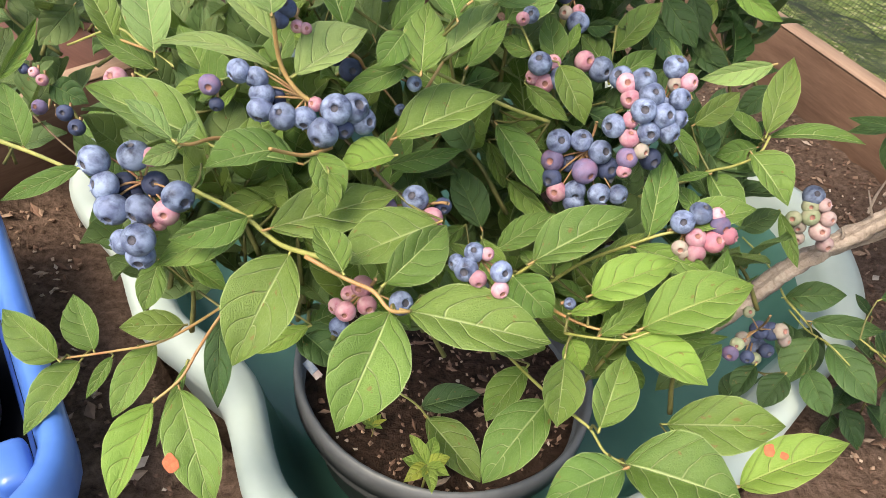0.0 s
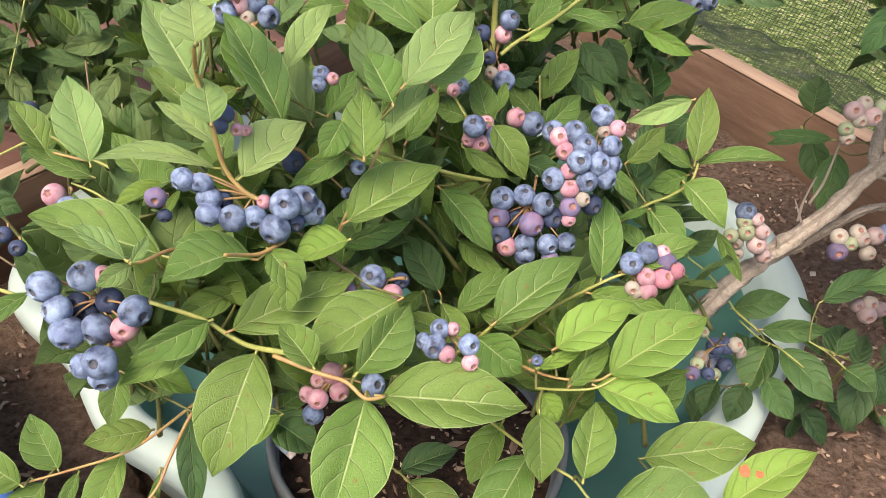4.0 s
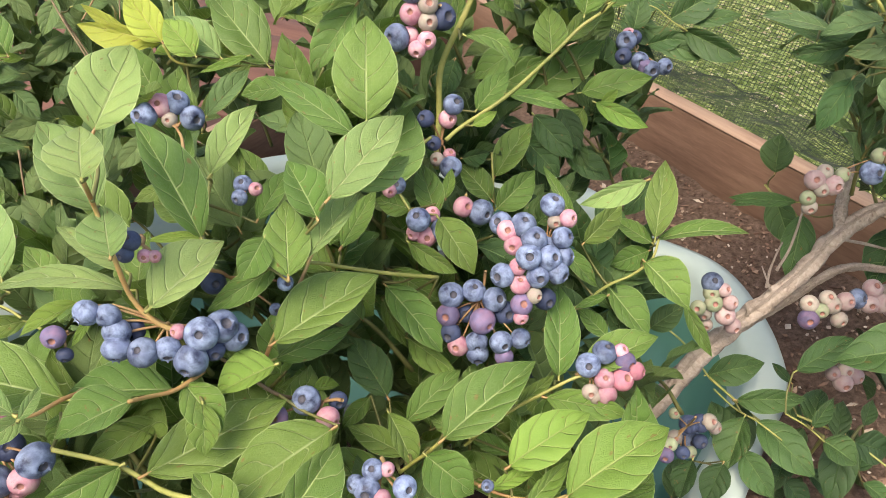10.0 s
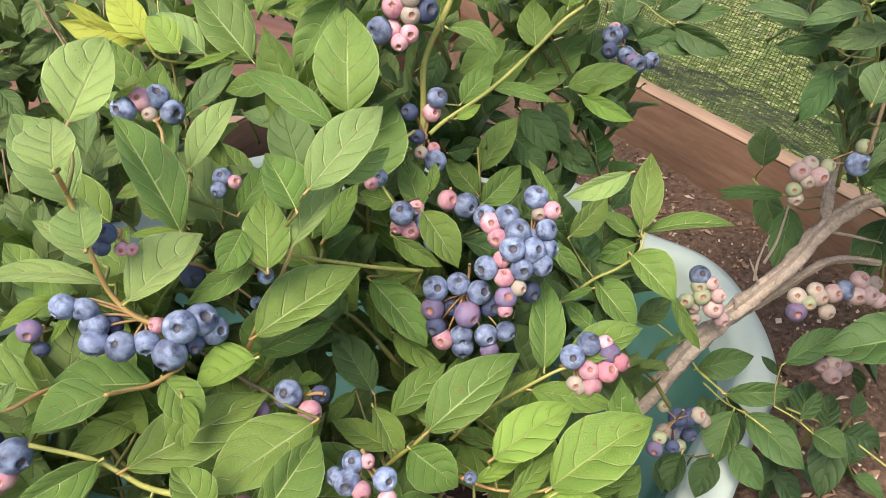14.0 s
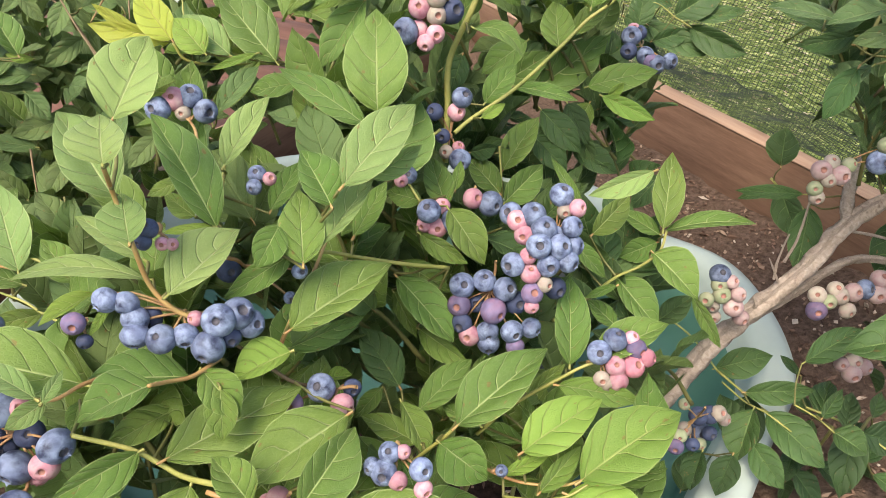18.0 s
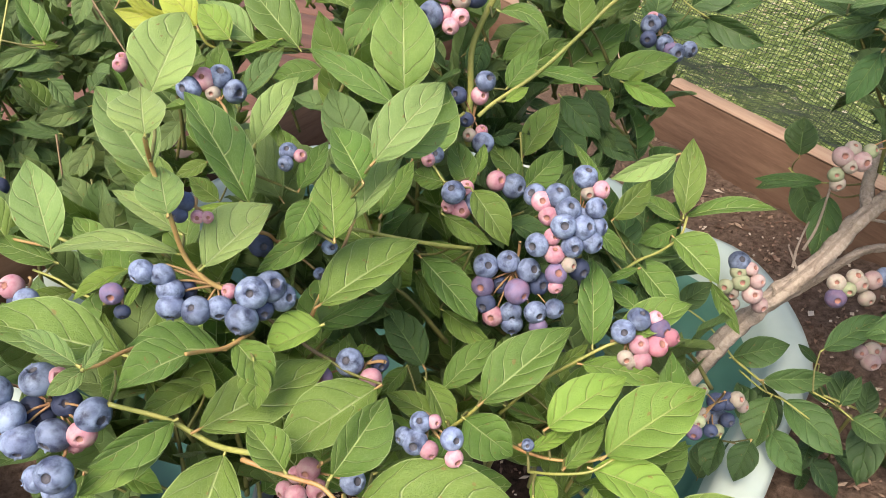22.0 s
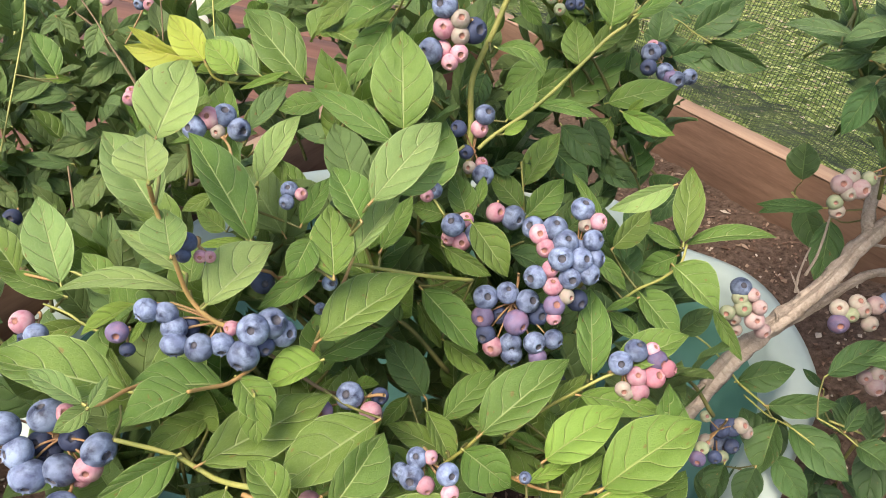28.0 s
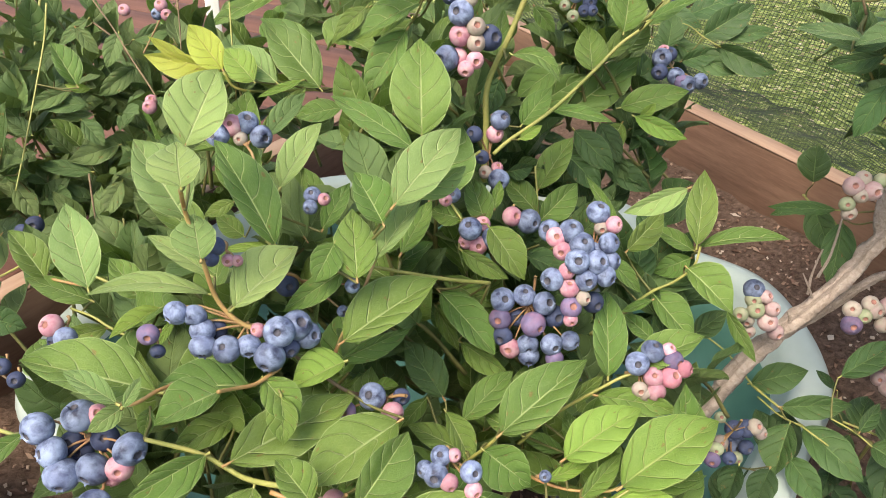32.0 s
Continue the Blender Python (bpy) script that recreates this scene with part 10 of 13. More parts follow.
twig(b, 0.0009, 0.0007, (-0.5852, 0.0024, 0.2131), (-0.5749, -0.0120, 0.2099), (-0.5629, -0.0348, 0.2158), material=M_STEM, name="petiole")
blade(b, (-0.5645, -0.0345, 0.2168), (-0.5912, -0.0296, 0.2334), (0.0004, -0.0132, -0.0035), (0.0038, 0.0075, 0.0069), "far")
b = twig(bush_back, 0.0013, 0.0010, (-0.5153, 0.0634, 0.3123), (-0.4836, 0.0484, 0.2904), (-0.4453, 0.0186, 0.2448), material=M_TWIG)
twig(b, 0.0009, 0.0007, (-0.5153, 0.0634, 0.3123), (-0.5156, 0.0618, 0.3139), (-0.5143, 0.0539, 0.3200), material=M_STEM, name="petiole")
blade(b, (-0.5158, 0.0522, 0.3186), (-0.5409, 0.0235, 0.2955), (0.0063, -0.0070, -0.0025), (-0.0045, 0.0004, 0.0059), "far")
twig(b, 0.0009, 0.0007, (-0.5153, 0.0634, 0.3123), (-0.5199, 0.0543, 0.3093), (-0.5259, 0.0378, 0.3145), material=M_STEM, name="petiole")
blade(b, (-0.5245, 0.0372, 0.3129), (-0.5015, 0.0280, 0.2873), (0.0064, 0.0001, 0.0050), (-0.0044, -0.0069, -0.0039), "far")
twig(b, 0.0009, 0.0007, (-0.4836, 0.0484, 0.2904), (-0.4820, 0.0480, 0.2966), (-0.4799, 0.0412, 0.3092), material=M_STEM, name="petiole")
blade(b, (-0.4805, 0.0396, 0.3074), (-0.4897, 0.0123, 0.2767), (0.0109, -0.0047, -0.0018), (-0.0088, -0.0030, 0.0043), "far")
twig(b, 0.0009, 0.0007, (-0.4836, 0.0484, 0.2904), (-0.4750, 0.0499, 0.2925), (-0.4685, 0.0421, 0.2989), material=M_STEM, name="petiole")
blade(b, (-0.4663, 0.0434, 0.2994), (-0.4300, 0.0651, 0.3085), (-0.0010, -0.0012, 0.0096), (0.0053, -0.0100, -0.0091), "far")
twig(b, 0.0009, 0.0007, (-0.4740, 0.0410, 0.2790), (-0.4727, 0.0467, 0.2721), (-0.4693, 0.0465, 0.2695), material=M_STEM, name="petiole")
blade(b, (-0.4713, 0.0445, 0.2681), (-0.5052, 0.0118, 0.2450), (0.0080, -0.0061, -0.0080), (-0.0040, -0.0023, 0.0097), "far")
blade(b, (-0.5121, -0.0025, 0.2415), (-0.5577, -0.0225, 0.2433), (0.0051, -0.0134, -0.0045), (-0.0022, 0.0080, 0.0078), "far")
blade(b, (-0.5091, -0.0019, 0.2285), (-0.5429, -0.0174, 0.2291), (0.0026, -0.0073, -0.0042), (-0.0016, 0.0052, 0.0051), "far")
blade(b, (-0.4787, -0.0261, 0.2026), (-0.5236, -0.0552, 0.1960), (0.0061, -0.0114, -0.0087), (-0.0027, 0.0042, 0.0112), "far")
blade(b, (-0.4616, -0.0784, 0.1837), (-0.4760, -0.1125, 0.1572), (0.0107, -0.0054, -0.0031), (-0.0085, -0.0003, 0.0063), "far")
blade(b, (-0.4444, -0.0461, 0.1780), (-0.4755, -0.0283, 0.2029), (-0.0045, -0.0089, -0.0036), (0.0058, 0.0060, 0.0050), "far")
b = twig(bush_back, 0.0013, 0.0010, (-0.4363, 0.1284, 0.3313), (-0.4395, 0.1077, 0.2966), (-0.4340, 0.0867, 0.2621), material=M_TWIG)
c = bunch(bush_back, -0.4387, 0.0742, 0.3238)
berry(c, -0.4275, 0.0334, 0.3391, 14.3, "pink", -0.05, -0.74, 0.67)
berry(c, -0.4339, 0.0355, 0.3296, 13.1, "blue", -0.25, -0.94, 0.22)
berry(c, -0.4163, 0.0119, 0.3342, 12.7, "pink", 0.25, -0.91, 0.32)
berry(c, -0.4704, 0.0419, 0.3316, 13.1, "pink", -0.05, -0.86, 0.51)
berry(c, -0.3949, -0.1436, 0.2895, 13.1, "pink", -0.05, -0.86, 0.51)
berry(c, -0.4001, -0.1221, 0.2882, 11.2, "pink", 0.15, -0.65, 0.74)
berry(c, -0.5053, -0.1804, 0.1882, 16.7, "navy", 0.15, -0.93, 0.33)
berry(c, -0.5161, -0.1841, 0.1830, 14.5, "navy", -0.25, -0.92, 0.32)
c = bunch(bush_back, -0.1942, -0.1554, 0.4627)
berry(c, -0.1910, -0.1505, 0.4775, 18.0, "blue", -0.05, -0.71, 0.70)
berry(c, -0.2036, -0.1518, 0.4679, 17.2, "blue", -0.55, -0.73, 0.41)
berry(c, -0.1896, -0.1579, 0.4653, 16.2, "blue", 0.02, -0.96, 0.27)
berry(c, -0.2033, -0.1517, 0.4578, 13.8, "navy", -0.37, -0.92, 0.15)
berry(c, -0.2031, -0.1597, 0.4538, 15.4, "pink", -0.46, -0.88, 0.03)
berry(c, -0.1765, -0.1701, 0.4630, 14.3, "purple", 0.23, -0.91, 0.34)
berry(c, -0.1855, -0.1603, 0.4566, 12.9, "purple", -0.08, -0.99, 0.07)
berry(c, -0.1920, -0.1703, 0.4464, 17.9, "navy", -0.17, -0.98, -0.05)
berry(c, -0.2124, -0.1539, 0.4577, 10.3, "pink", -0.56, -0.77, 0.32)
berry(c, -0.2204, -0.1509, 0.4586, 8.6, "blue", -0.64, -0.67, 0.38)
berry(c, -0.1607, -0.1810, 0.4570, 9.2, "navy", 0.13, -0.93, 0.36)
c = bunch(bush_back, -0.1943, -0.1857, 0.4370)
berry(c, -0.2015, -0.1928, 0.4395, 18.0, "pink", -0.54, -0.62, 0.57)
berry(c, -0.1974, -0.2041, 0.4284, 19.5, "blue", -0.37, -0.92, 0.15)
berry(c, -0.1860, -0.2089, 0.4313, 11.3, "cream", 0.23, -0.94, 0.25)
berry(c, -0.1532, -0.2205, 0.4445, 10.3, "green", -0.16, -0.76, 0.63)
berry(c, -0.1458, -0.2257, 0.4418, 9.4, "green", 0.13, -0.93, 0.36)
c = bunch(bush_back, 0.1156, -0.0526, 0.4012)
berry(c, 0.0583, -0.1028, 0.4148, 17.8, "navy", -0.37, -0.86, 0.35)
berry(c, 0.0500, -0.0963, 0.4028, 17.0, "navy", -0.56, -0.82, 0.12)
berry(c, 0.0706, -0.0853, 0.3935, 18.6, "navy", -0.08, -0.99, 0.07)
berry(c, 0.1079, -0.0540, 0.3880, 19.6, "blue", 0.12, -0.96, 0.26)
berry(c, 0.1010, -0.0513, 0.3760, 17.5, "navy", 0.02, -1.00, 0.06)
berry(c, 0.0507, -0.0936, 0.3968, 16.1, "navy", -0.18, -0.97, 0.17)
c = bunch(bush_back, 0.1128, -0.0449, 0.3108)
berry(c, 0.0926, -0.0657, 0.3205, 20.1, "blue", -0.27, -0.89, 0.36)
berry(c, 0.1024, -0.0870, 0.3085, 17.5, "blue", -0.08, -0.98, 0.17)
berry(c, 0.1124, -0.0937, 0.3021, 18.6, "blue", 0.02, -0.99, 0.17)
berry(c, 0.1038, -0.0547, 0.3214, 15.6, "navy", -0.15, -0.70, 0.70)
berry(c, 0.1070, -0.0920, 0.3046, 15.1, "purple", -0.18, -0.97, 0.17)
berry(c, 0.1289, -0.0849, 0.3032, 16.5, "blue", 0.34, -0.91, 0.22)
berry(c, 0.0855, -0.0869, 0.3123, 16.2, "navy", -0.47, -0.87, 0.14)
berry(c, 0.0983, -0.0529, 0.3239, 13.2, "pink", -0.14, -0.62, 0.78)
c = bunch(bush_back, -0.0284, -0.1718, 0.3901)
berry(c, -0.0356, -0.2129, 0.4086, 12.1, "blue", -0.17, -0.87, 0.46)
berry(c, -0.0262, -0.2188, 0.4050, 11.2, "navy", 0.02, -0.99, 0.17)
berry(c, -0.0440, -0.2151, 0.4012, 8.6, "green", -0.37, -0.92, 0.15)
berry(c, -0.0386, -0.2224, 0.3953, 9.4, "green", -0.18, -0.98, 0.06)
berry(c, -0.0306, -0.2230, 0.3995, 9.4, "navy", -0.18, -0.98, 0.06)
berry(c, -0.0248, -0.2245, 0.3999, 8.5, "navy", 0.12, -0.98, 0.16)
berry(c, -0.0265, -0.2549, 0.4698, 11.3, "navy", 0.02, -0.96, 0.27)
berry(c, -0.0170, -0.2501, 0.4653, 9.2, "blue", 0.23, -0.94, 0.25)
berry(c, -0.0268, -0.2361, 0.5144, 8.2, "blue", -0.17, -0.87, 0.46)
b = twig(bush_back, 0.0016, 0.0010, (0.0008, -0.2167, 0.3845), (0.0277, -0.2053, 0.3944), (0.0566, -0.1860, 0.4201), (0.0683, -0.1841, 0.4500), (0.0793, -0.1802, 0.4616), material=M_SHOOT)
blade(b, (0.0318, -0.0286, 0.4464), (0.0397, -0.0494, 0.4080), (0.0079, -0.0125, 0.0053), (-0.0190, -0.0018, -0.0037), "dark")
blade(b, (-0.0119, -0.1669, 0.2820), (0.0204, -0.1992, 0.2562), (0.0089, 0.0026, 0.0087), (-0.0100, -0.0064, -0.0071), "dark")
blade(b, (0.0137, -0.1566, 0.2849), (0.0296, -0.1856, 0.2579), (0.0093, -0.0002, 0.0056), (-0.0103, -0.0031, -0.0043), "deep")
blade(b, (-0.0190, -0.1789, 0.2629), (0.0088, -0.2063, 0.2418), (0.0090, 0.0030, 0.0087), (-0.0100, -0.0096, -0.0048), "dark")
blade(b, (0.0258, -0.1612, 0.2604), (0.0390, -0.1849, 0.2397), (0.0058, -0.0028, 0.0056), (-0.0085, -0.0028, -0.0037), "dark")
leaf(b, (-0.3985, -0.3917, 0.1868), (-0.4228, -0.3597, 0.1942), 0.0344, (-0.02, -0.24, 0.97), "mid", 3)
leaf(b, (-0.5191, -0.2676, 0.1478), (-0.4876, -0.2735, 0.1409), 0.0249, (0.00, -0.75, 0.66), "dark", 5)
leaf(b, (-0.5009, -0.2415, 0.2116), (-0.5229, -0.2652, 0.1823), 0.0289, (0.44, -0.83, 0.34), "far", 3)
b = twig(bush_back, 0.0013, 0.0010, (-0.3768, -0.3152, 0.2082), (-0.4191, -0.2959, 0.2155), (-0.4408, -0.2901, 0.2223), (-0.4918, -0.2752, 0.1926), material=M_SHOOT)
b = twig(bush_back, 0.0011, 0.0008, (-0.5322, -0.2809, 0.1218), (-0.5010, -0.3060, 0.1230), (-0.4674, -0.3308, 0.1246), material=M_TWIG)
c = bunch(bush_back, -0.5122, -0.2796, 0.1252)
berry(c, -0.4201, -0.4322, 0.2331, 9.6, "purple", -0.19, -0.84, 0.51)
berry(c, -0.4026, -0.4351, 0.2344, 10.3, "navy", 0.13, -0.87, 0.48)
berry(c, -0.3924, -0.4423, 0.2303, 10.2, "navy", 0.23, -0.85, 0.48)
berry(c, -0.4417, -0.4075, 0.2430, 6.9, "navy", -0.20, -0.78, 0.59)
berry(c, -0.4346, -0.4088, 0.2427, 6.8, "pink", -0.01, -0.78, 0.63)
berry(c, -0.4275, -0.4127, 0.2405, 7.6, "pink", 0.23, -0.85, 0.48)


# ---- the bushes' inner shoots ----
rnd = random.Random(21)
INNER, DEEP, LUSH, BEHIND = [], [], [], []
shoot(bush, rnd, (-0.2966, 0.5231, 0.2151), (-0.3038, 0.5209, 0.2975), 5, 0.050, "mid")
shoot(bush, rnd, (-0.2147, 0.3853, 0.2632), (-0.1539, 0.3570, 0.3324), 5, 0.050, "far", out=LUSH)
shoot(bush, rnd, (-0.1076, 0.2413, 0.3251), (-0.0560, 0.2162, 0.3790), 5, 0.050, "far", out=LUSH, drop=(1, 3, 4))
shoot(bush, rnd, (0.0080, 0.1729, 0.3229), (-0.0300, 0.1679, 0.3826), 5, 0.050, "mid", out=LUSH, drop=(1, 2, 3, 4))
shoot(bush, rnd, (0.1961, 0.3060, 0.2851), (0.1428, 0.2973, 0.3517), 5, 0.050, "mid", drop=(0, 1))
shoot(bush, rnd, (-0.4391, 0.5338, 0.2064), (-0.4034, 0.5179, 0.2505), 5, 0.050, "far")
shoot(bush, rnd, (-0.1488, 0.3549, 0.2369), (-0.1332, 0.3493, 0.3052), 5, 0.050, "far", out=LUSH)
shoot(bush, rnd, (-0.0611, 0.1181, 0.3038), (-0.0382, 0.1099, 0.3610), 5, 0.050, "far", out=LUSH, drop=(3, 4))
shoot(bush, rnd, (-0.0499, 0.1514, 0.2939), (-0.0144, 0.1379, 0.3620), 5, 0.050, "mid", out=LUSH, drop=(1,))
shoot(bush, rnd, (0.1839, 0.3225, 0.2874), (0.1213, 0.3070, 0.3368), 5, 0.050, "far")
shoot(bush, rnd, (0.1673, 0.3166, 0.2581), (0.1476, 0.3148, 0.3170), 5, 0.050, "mid", drop=(0, 2))
shoot(bush, rnd, (-0.3764, 0.3683, 0.1631), (-0.3458, 0.3574, 0.2380), 5, 0.050, "mid", out=LUSH, drop=(0, 2, 3, 4))
shoot(bush, rnd, (-0.1133, 0.0653, 0.3057), (-0.1521, 0.0592, 0.3556), 5, 0.050, "far", out=LUSH, drop=(3, 4))
shoot(bush, rnd, (-0.1111, 0.1364, 0.2731), (-0.1513, 0.1303, 0.3276), 5, 0.050, "mid", out=LUSH, drop=(0, 2, 3))
shoot(bush, rnd, (-0.0784, 0.1107, 0.2535), (-0.1072, 0.1079, 0.3209), 5, 0.050, "far", drop=(0, 3, 4))
shoot(bush, rnd, (-0.0594, 0.1407, 0.2580), (-0.0268, 0.1289, 0.3362), 5, 0.050, "mid")
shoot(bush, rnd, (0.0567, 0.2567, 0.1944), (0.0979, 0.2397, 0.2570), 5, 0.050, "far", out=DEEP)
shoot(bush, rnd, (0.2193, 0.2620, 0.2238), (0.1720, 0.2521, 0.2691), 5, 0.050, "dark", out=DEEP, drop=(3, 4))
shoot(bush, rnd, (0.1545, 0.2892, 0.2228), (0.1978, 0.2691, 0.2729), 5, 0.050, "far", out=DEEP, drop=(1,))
shoot(bush, rnd, (-0.3648, 0.4248, 0.0700), (-0.4308, 0.4121, 0.1391), 5, 0.050, "mid")
shoot(bush, rnd, (-0.2593, 0.1535, 0.1683), (-0.2461, 0.1485, 0.2372), 5, 0.050, "far", drop=(3, 4))
shoot(bush, rnd, (-0.1322, 0.0271, 0.2543), (-0.1649, 0.0235, 0.3168), 5, 0.050, "far", out=LUSH, drop=(0, 2, 3, 4))
shoot(bush, rnd, (-0.0734, 0.0501, 0.2513), (-0.1338, 0.0382, 0.3126), 5, 0.050, "mid", out=LUSH, drop=(1, 2, 4))
shoot(bush, rnd, (-0.0504, 0.0335, 0.2187), (-0.0430, 0.0292, 0.3073), 5, 0.050, "far", out=LUSH, drop=(1, 3, 4))
shoot(bush, rnd, (0.0647, 0.1036, 0.1892), (0.0344, 0.1009, 0.2811), 5, 0.050, "far", drop=(2, 4))
shoot(bush, rnd, (0.1129, 0.1702, 0.1835), (0.0971, 0.1684, 0.2572), 5, 0.050, "far", drop=(2, 3, 4))
shoot(bush, rnd, (0.1292, 0.1138, 0.1964), (0.1102, 0.1119, 0.2709), 5, 0.050, "dark", out=DEEP, drop=(1, 3, 4))
shoot(bush, rnd, (-0.3021, 0.1412, 0.1447), (-0.2913, 0.1369, 0.2074), 5, 0.050, "mid", out=LUSH, drop=(4,))
shoot(bush, rnd, (-0.1637, 0.0837, 0.1870), (-0.2201, 0.0714, 0.2388), 5, 0.050, "mid", out=LUSH)
shoot(bush, rnd, (-0.0709, 0.0136, 0.2283), (-0.1201, 0.0045, 0.2817), 5, 0.050, "mid", drop=(3, 4))
shoot(bush, rnd, (-0.0465, 0.0076, 0.2649), (-0.0878, -0.0004, 0.3075), 5, 0.050, "far", drop=(0, 1, 2, 4))
shoot(bush, rnd, (-0.0352, 0.0049, 0.2330), (-0.0336, 0.0023, 0.3019), 5, 0.050, "mid", out=LUSH, drop=(2,))
shoot(bush, rnd, (0.0304, 0.0302, 0.2034), (-0.0013, 0.0272, 0.2834), 5, 0.050, "far", out=LUSH, drop=(0, 1, 2, 3, 4))
shoot(bush, rnd, (0.0477, 0.0802, 0.1517), (0.0259, 0.0781, 0.2334), 5, 0.050, "mid", out=LUSH)
shoot(bush, rnd, (0.0401, 0.1142, 0.2023), (0.0815, 0.0942, 0.2462), 5, 0.050, "dark", drop=(3, 4))
shoot(bush, rnd, (0.1550, 0.1096, 0.1747), (0.1893, 0.0953, 0.2249), 5, 0.050, "far", drop=(2, 3, 4))
shoot(bush, rnd, (-0.2031, -0.0061, 0.2233), (-0.1757, -0.0167, 0.2740), 5, 0.050, "far", out=LUSH, drop=(1, 3, 4))
shoot(bush, rnd, (-0.0948, -0.0311, 0.2272), (-0.1373, -0.0367, 0.2939), 5, 0.050, "mid", out=LUSH, drop=(0, 4))
shoot(bush, rnd, (-0.1754, 0.0077, 0.1801), (-0.1203, -0.0163, 0.2530), 5, 0.050, "far", out=LUSH)
shoot(bush, rnd, (0.0232, 0.0171, 0.1860), (-0.0367, 0.0061, 0.2512), 5, 0.050, "mid", drop=(0, 1))
shoot(bush, rnd, (0.0282, 0.0100, 0.1606), (-0.0122, 0.0057, 0.2409), 5, 0.050, "far", drop=(0, 1, 2, 3))
shoot(bush, rnd, (0.0847, 0.0834, 0.1330), (0.0235, 0.0681, 0.1807), 5, 0.050, "mid", out=LUSH)
shoot(bush, rnd, (0.1238, 0.0613, 0.1425), (0.1616, 0.0475, 0.2251), 5, 0.050, "dark", out=DEEP, drop=(0, 2, 3, 4))
shoot(bush, rnd, (-0.1588, -0.0471, 0.2078), (-0.1938, -0.0519, 0.2608), 5, 0.050, "mid", out=LUSH, drop=(1, 3, 4))
shoot(bush, rnd, (-0.1289, -0.0609, 0.1764), (-0.1573, -0.0636, 0.2461), 5, 0.050, "far", drop=(4,))
shoot(bush, rnd, (-0.1477, -0.0414, 0.1558), (-0.1443, -0.0447, 0.2356), 5, 0.050, "mid", drop=(4,))
shoot(bush, rnd, (-0.1343, -0.0338, 0.1554), (-0.1149, -0.0406, 0.2256), 5, 0.050, "mid", out=LUSH)
shoot(bush, rnd, (-0.0866, -0.0105, 0.1759), (-0.0543, -0.0239, 0.2228), 5, 0.050, "far", out=LUSH, drop=(4,))
shoot(bush, rnd, (0.0332, 0.0264, 0.0793), (0.0290, 0.0238, 0.1643), 5, 0.050, "far", out=LUSH)
shoot(bush, rnd, (0.2303, 0.0302, 0.1302), (0.1614, 0.0150, 0.1923), 5, 0.050, "far", drop=(4,))
shoot(bush, rnd, (-0.1644, -0.0594, 0.1633), (-0.1305, -0.0716, 0.2403), 5, 0.050, "mid")
shoot(bush, rnd, (-0.1021, -0.0538, 0.1350), (-0.1074, -0.0561, 0.2157), 5, 0.050, "mid", out=LUSH)
shoot(bush, rnd, (-0.1309, -0.0223, 0.1302), (-0.0772, -0.0481, 0.1878), 5, 0.050, "mid", out=LUSH)
shoot(bush, rnd, (-0.0708, -0.0597, 0.1443), (-0.0434, -0.0698, 0.2042), 5, 0.050, "mid", out=LUSH)
shoot(bush, rnd, (0.0316, -0.0515, 0.1495), (-0.0177, -0.0614, 0.1991), 5, 0.050, "mid", drop=(0, 2, 3, 4))
shoot(bush, rnd, (0.0167, 0.0061, 0.1065), (0.0444, -0.0043, 0.1610), 5, 0.050, "mid")
shoot(bush, rnd, (0.0531, -0.0156, 0.0867), (0.0579, -0.0196, 0.1813), 5, 0.050, "mid", out=LUSH, drop=(2,))
shoot(bush, rnd, (0.0544, -0.0135, 0.1071), (0.1004, -0.0333, 0.1699), 5, 0.050, "mid", out=LUSH)
shoot(bush, rnd, (0.1541, -0.0713, 0.1110), (0.1474, -0.0737, 0.1984), 5, 0.050, "mid", out=LUSH, drop=(2,))
shoot(bush, rnd, (-0.1736, -0.0715, 0.1065), (-0.1757, -0.0736, 0.1720), 5, 0.050, "far")
shoot(bush, rnd, (-0.1054, -0.0215, 0.0462), (-0.1052, -0.0246, 0.1341), 5, 0.050, "mid")
shoot(bush, rnd, (-0.0763, -0.0818, 0.1343), (-0.0455, -0.0932, 0.1992), 5, 0.050, "far", out=LUSH)
shoot(bush, rnd, (-0.0094, -0.0945, 0.1505), (0.0286, -0.1093, 0.2171), 5, 0.050, "far", out=LUSH, drop=(2, 3, 4))
shoot(bush, rnd, (0.1230, -0.0472, 0.0987), (0.0607, -0.0585, 0.1675), 5, 0.050, "far", out=LUSH, drop=(3, 4))
shoot(bush, rnd, (0.0876, -0.0569, 0.0818), (0.1065, -0.0638, 0.1673), 5, 0.050, "mid")
shoot(bush, rnd, (-0.4225, 0.6267, 0.2051), (-0.4864, 0.6142, 0.2707), 6, 0.052, "dark", out=INNER)
shoot(bush, rnd, (-0.3965, 0.6151, 0.2220), (-0.4239, 0.6121, 0.2764), 6, 0.052, "dark", out=INNER)
shoot(bush, rnd, (-0.2989, 0.5027, 0.2535), (-0.2561, 0.4830, 0.3036), 6, 0.052, "dark", out=INNER)
shoot(bush, rnd, (-0.2088, 0.4648, 0.2514), (-0.2180, 0.4630, 0.3242), 6, 0.052, "dark", out=INNER, drop=(4, 5))
shoot(bush, rnd, (-0.0990, 0.4393, 0.2982), (-0.1448, 0.4277, 0.3337), 6, 0.052, "dark", out=INNER, drop=(5,))
shoot(bush, rnd, (0.1717, 0.3150, 0.3295), (0.1103, 0.3001, 0.3791), 6, 0.052, "dark", out=INNER)
shoot(bush, rnd, (-0.5070, 0.5943, 0.1840), (-0.4697, 0.5798, 0.2504), 6, 0.052, "dark", out=INNER)
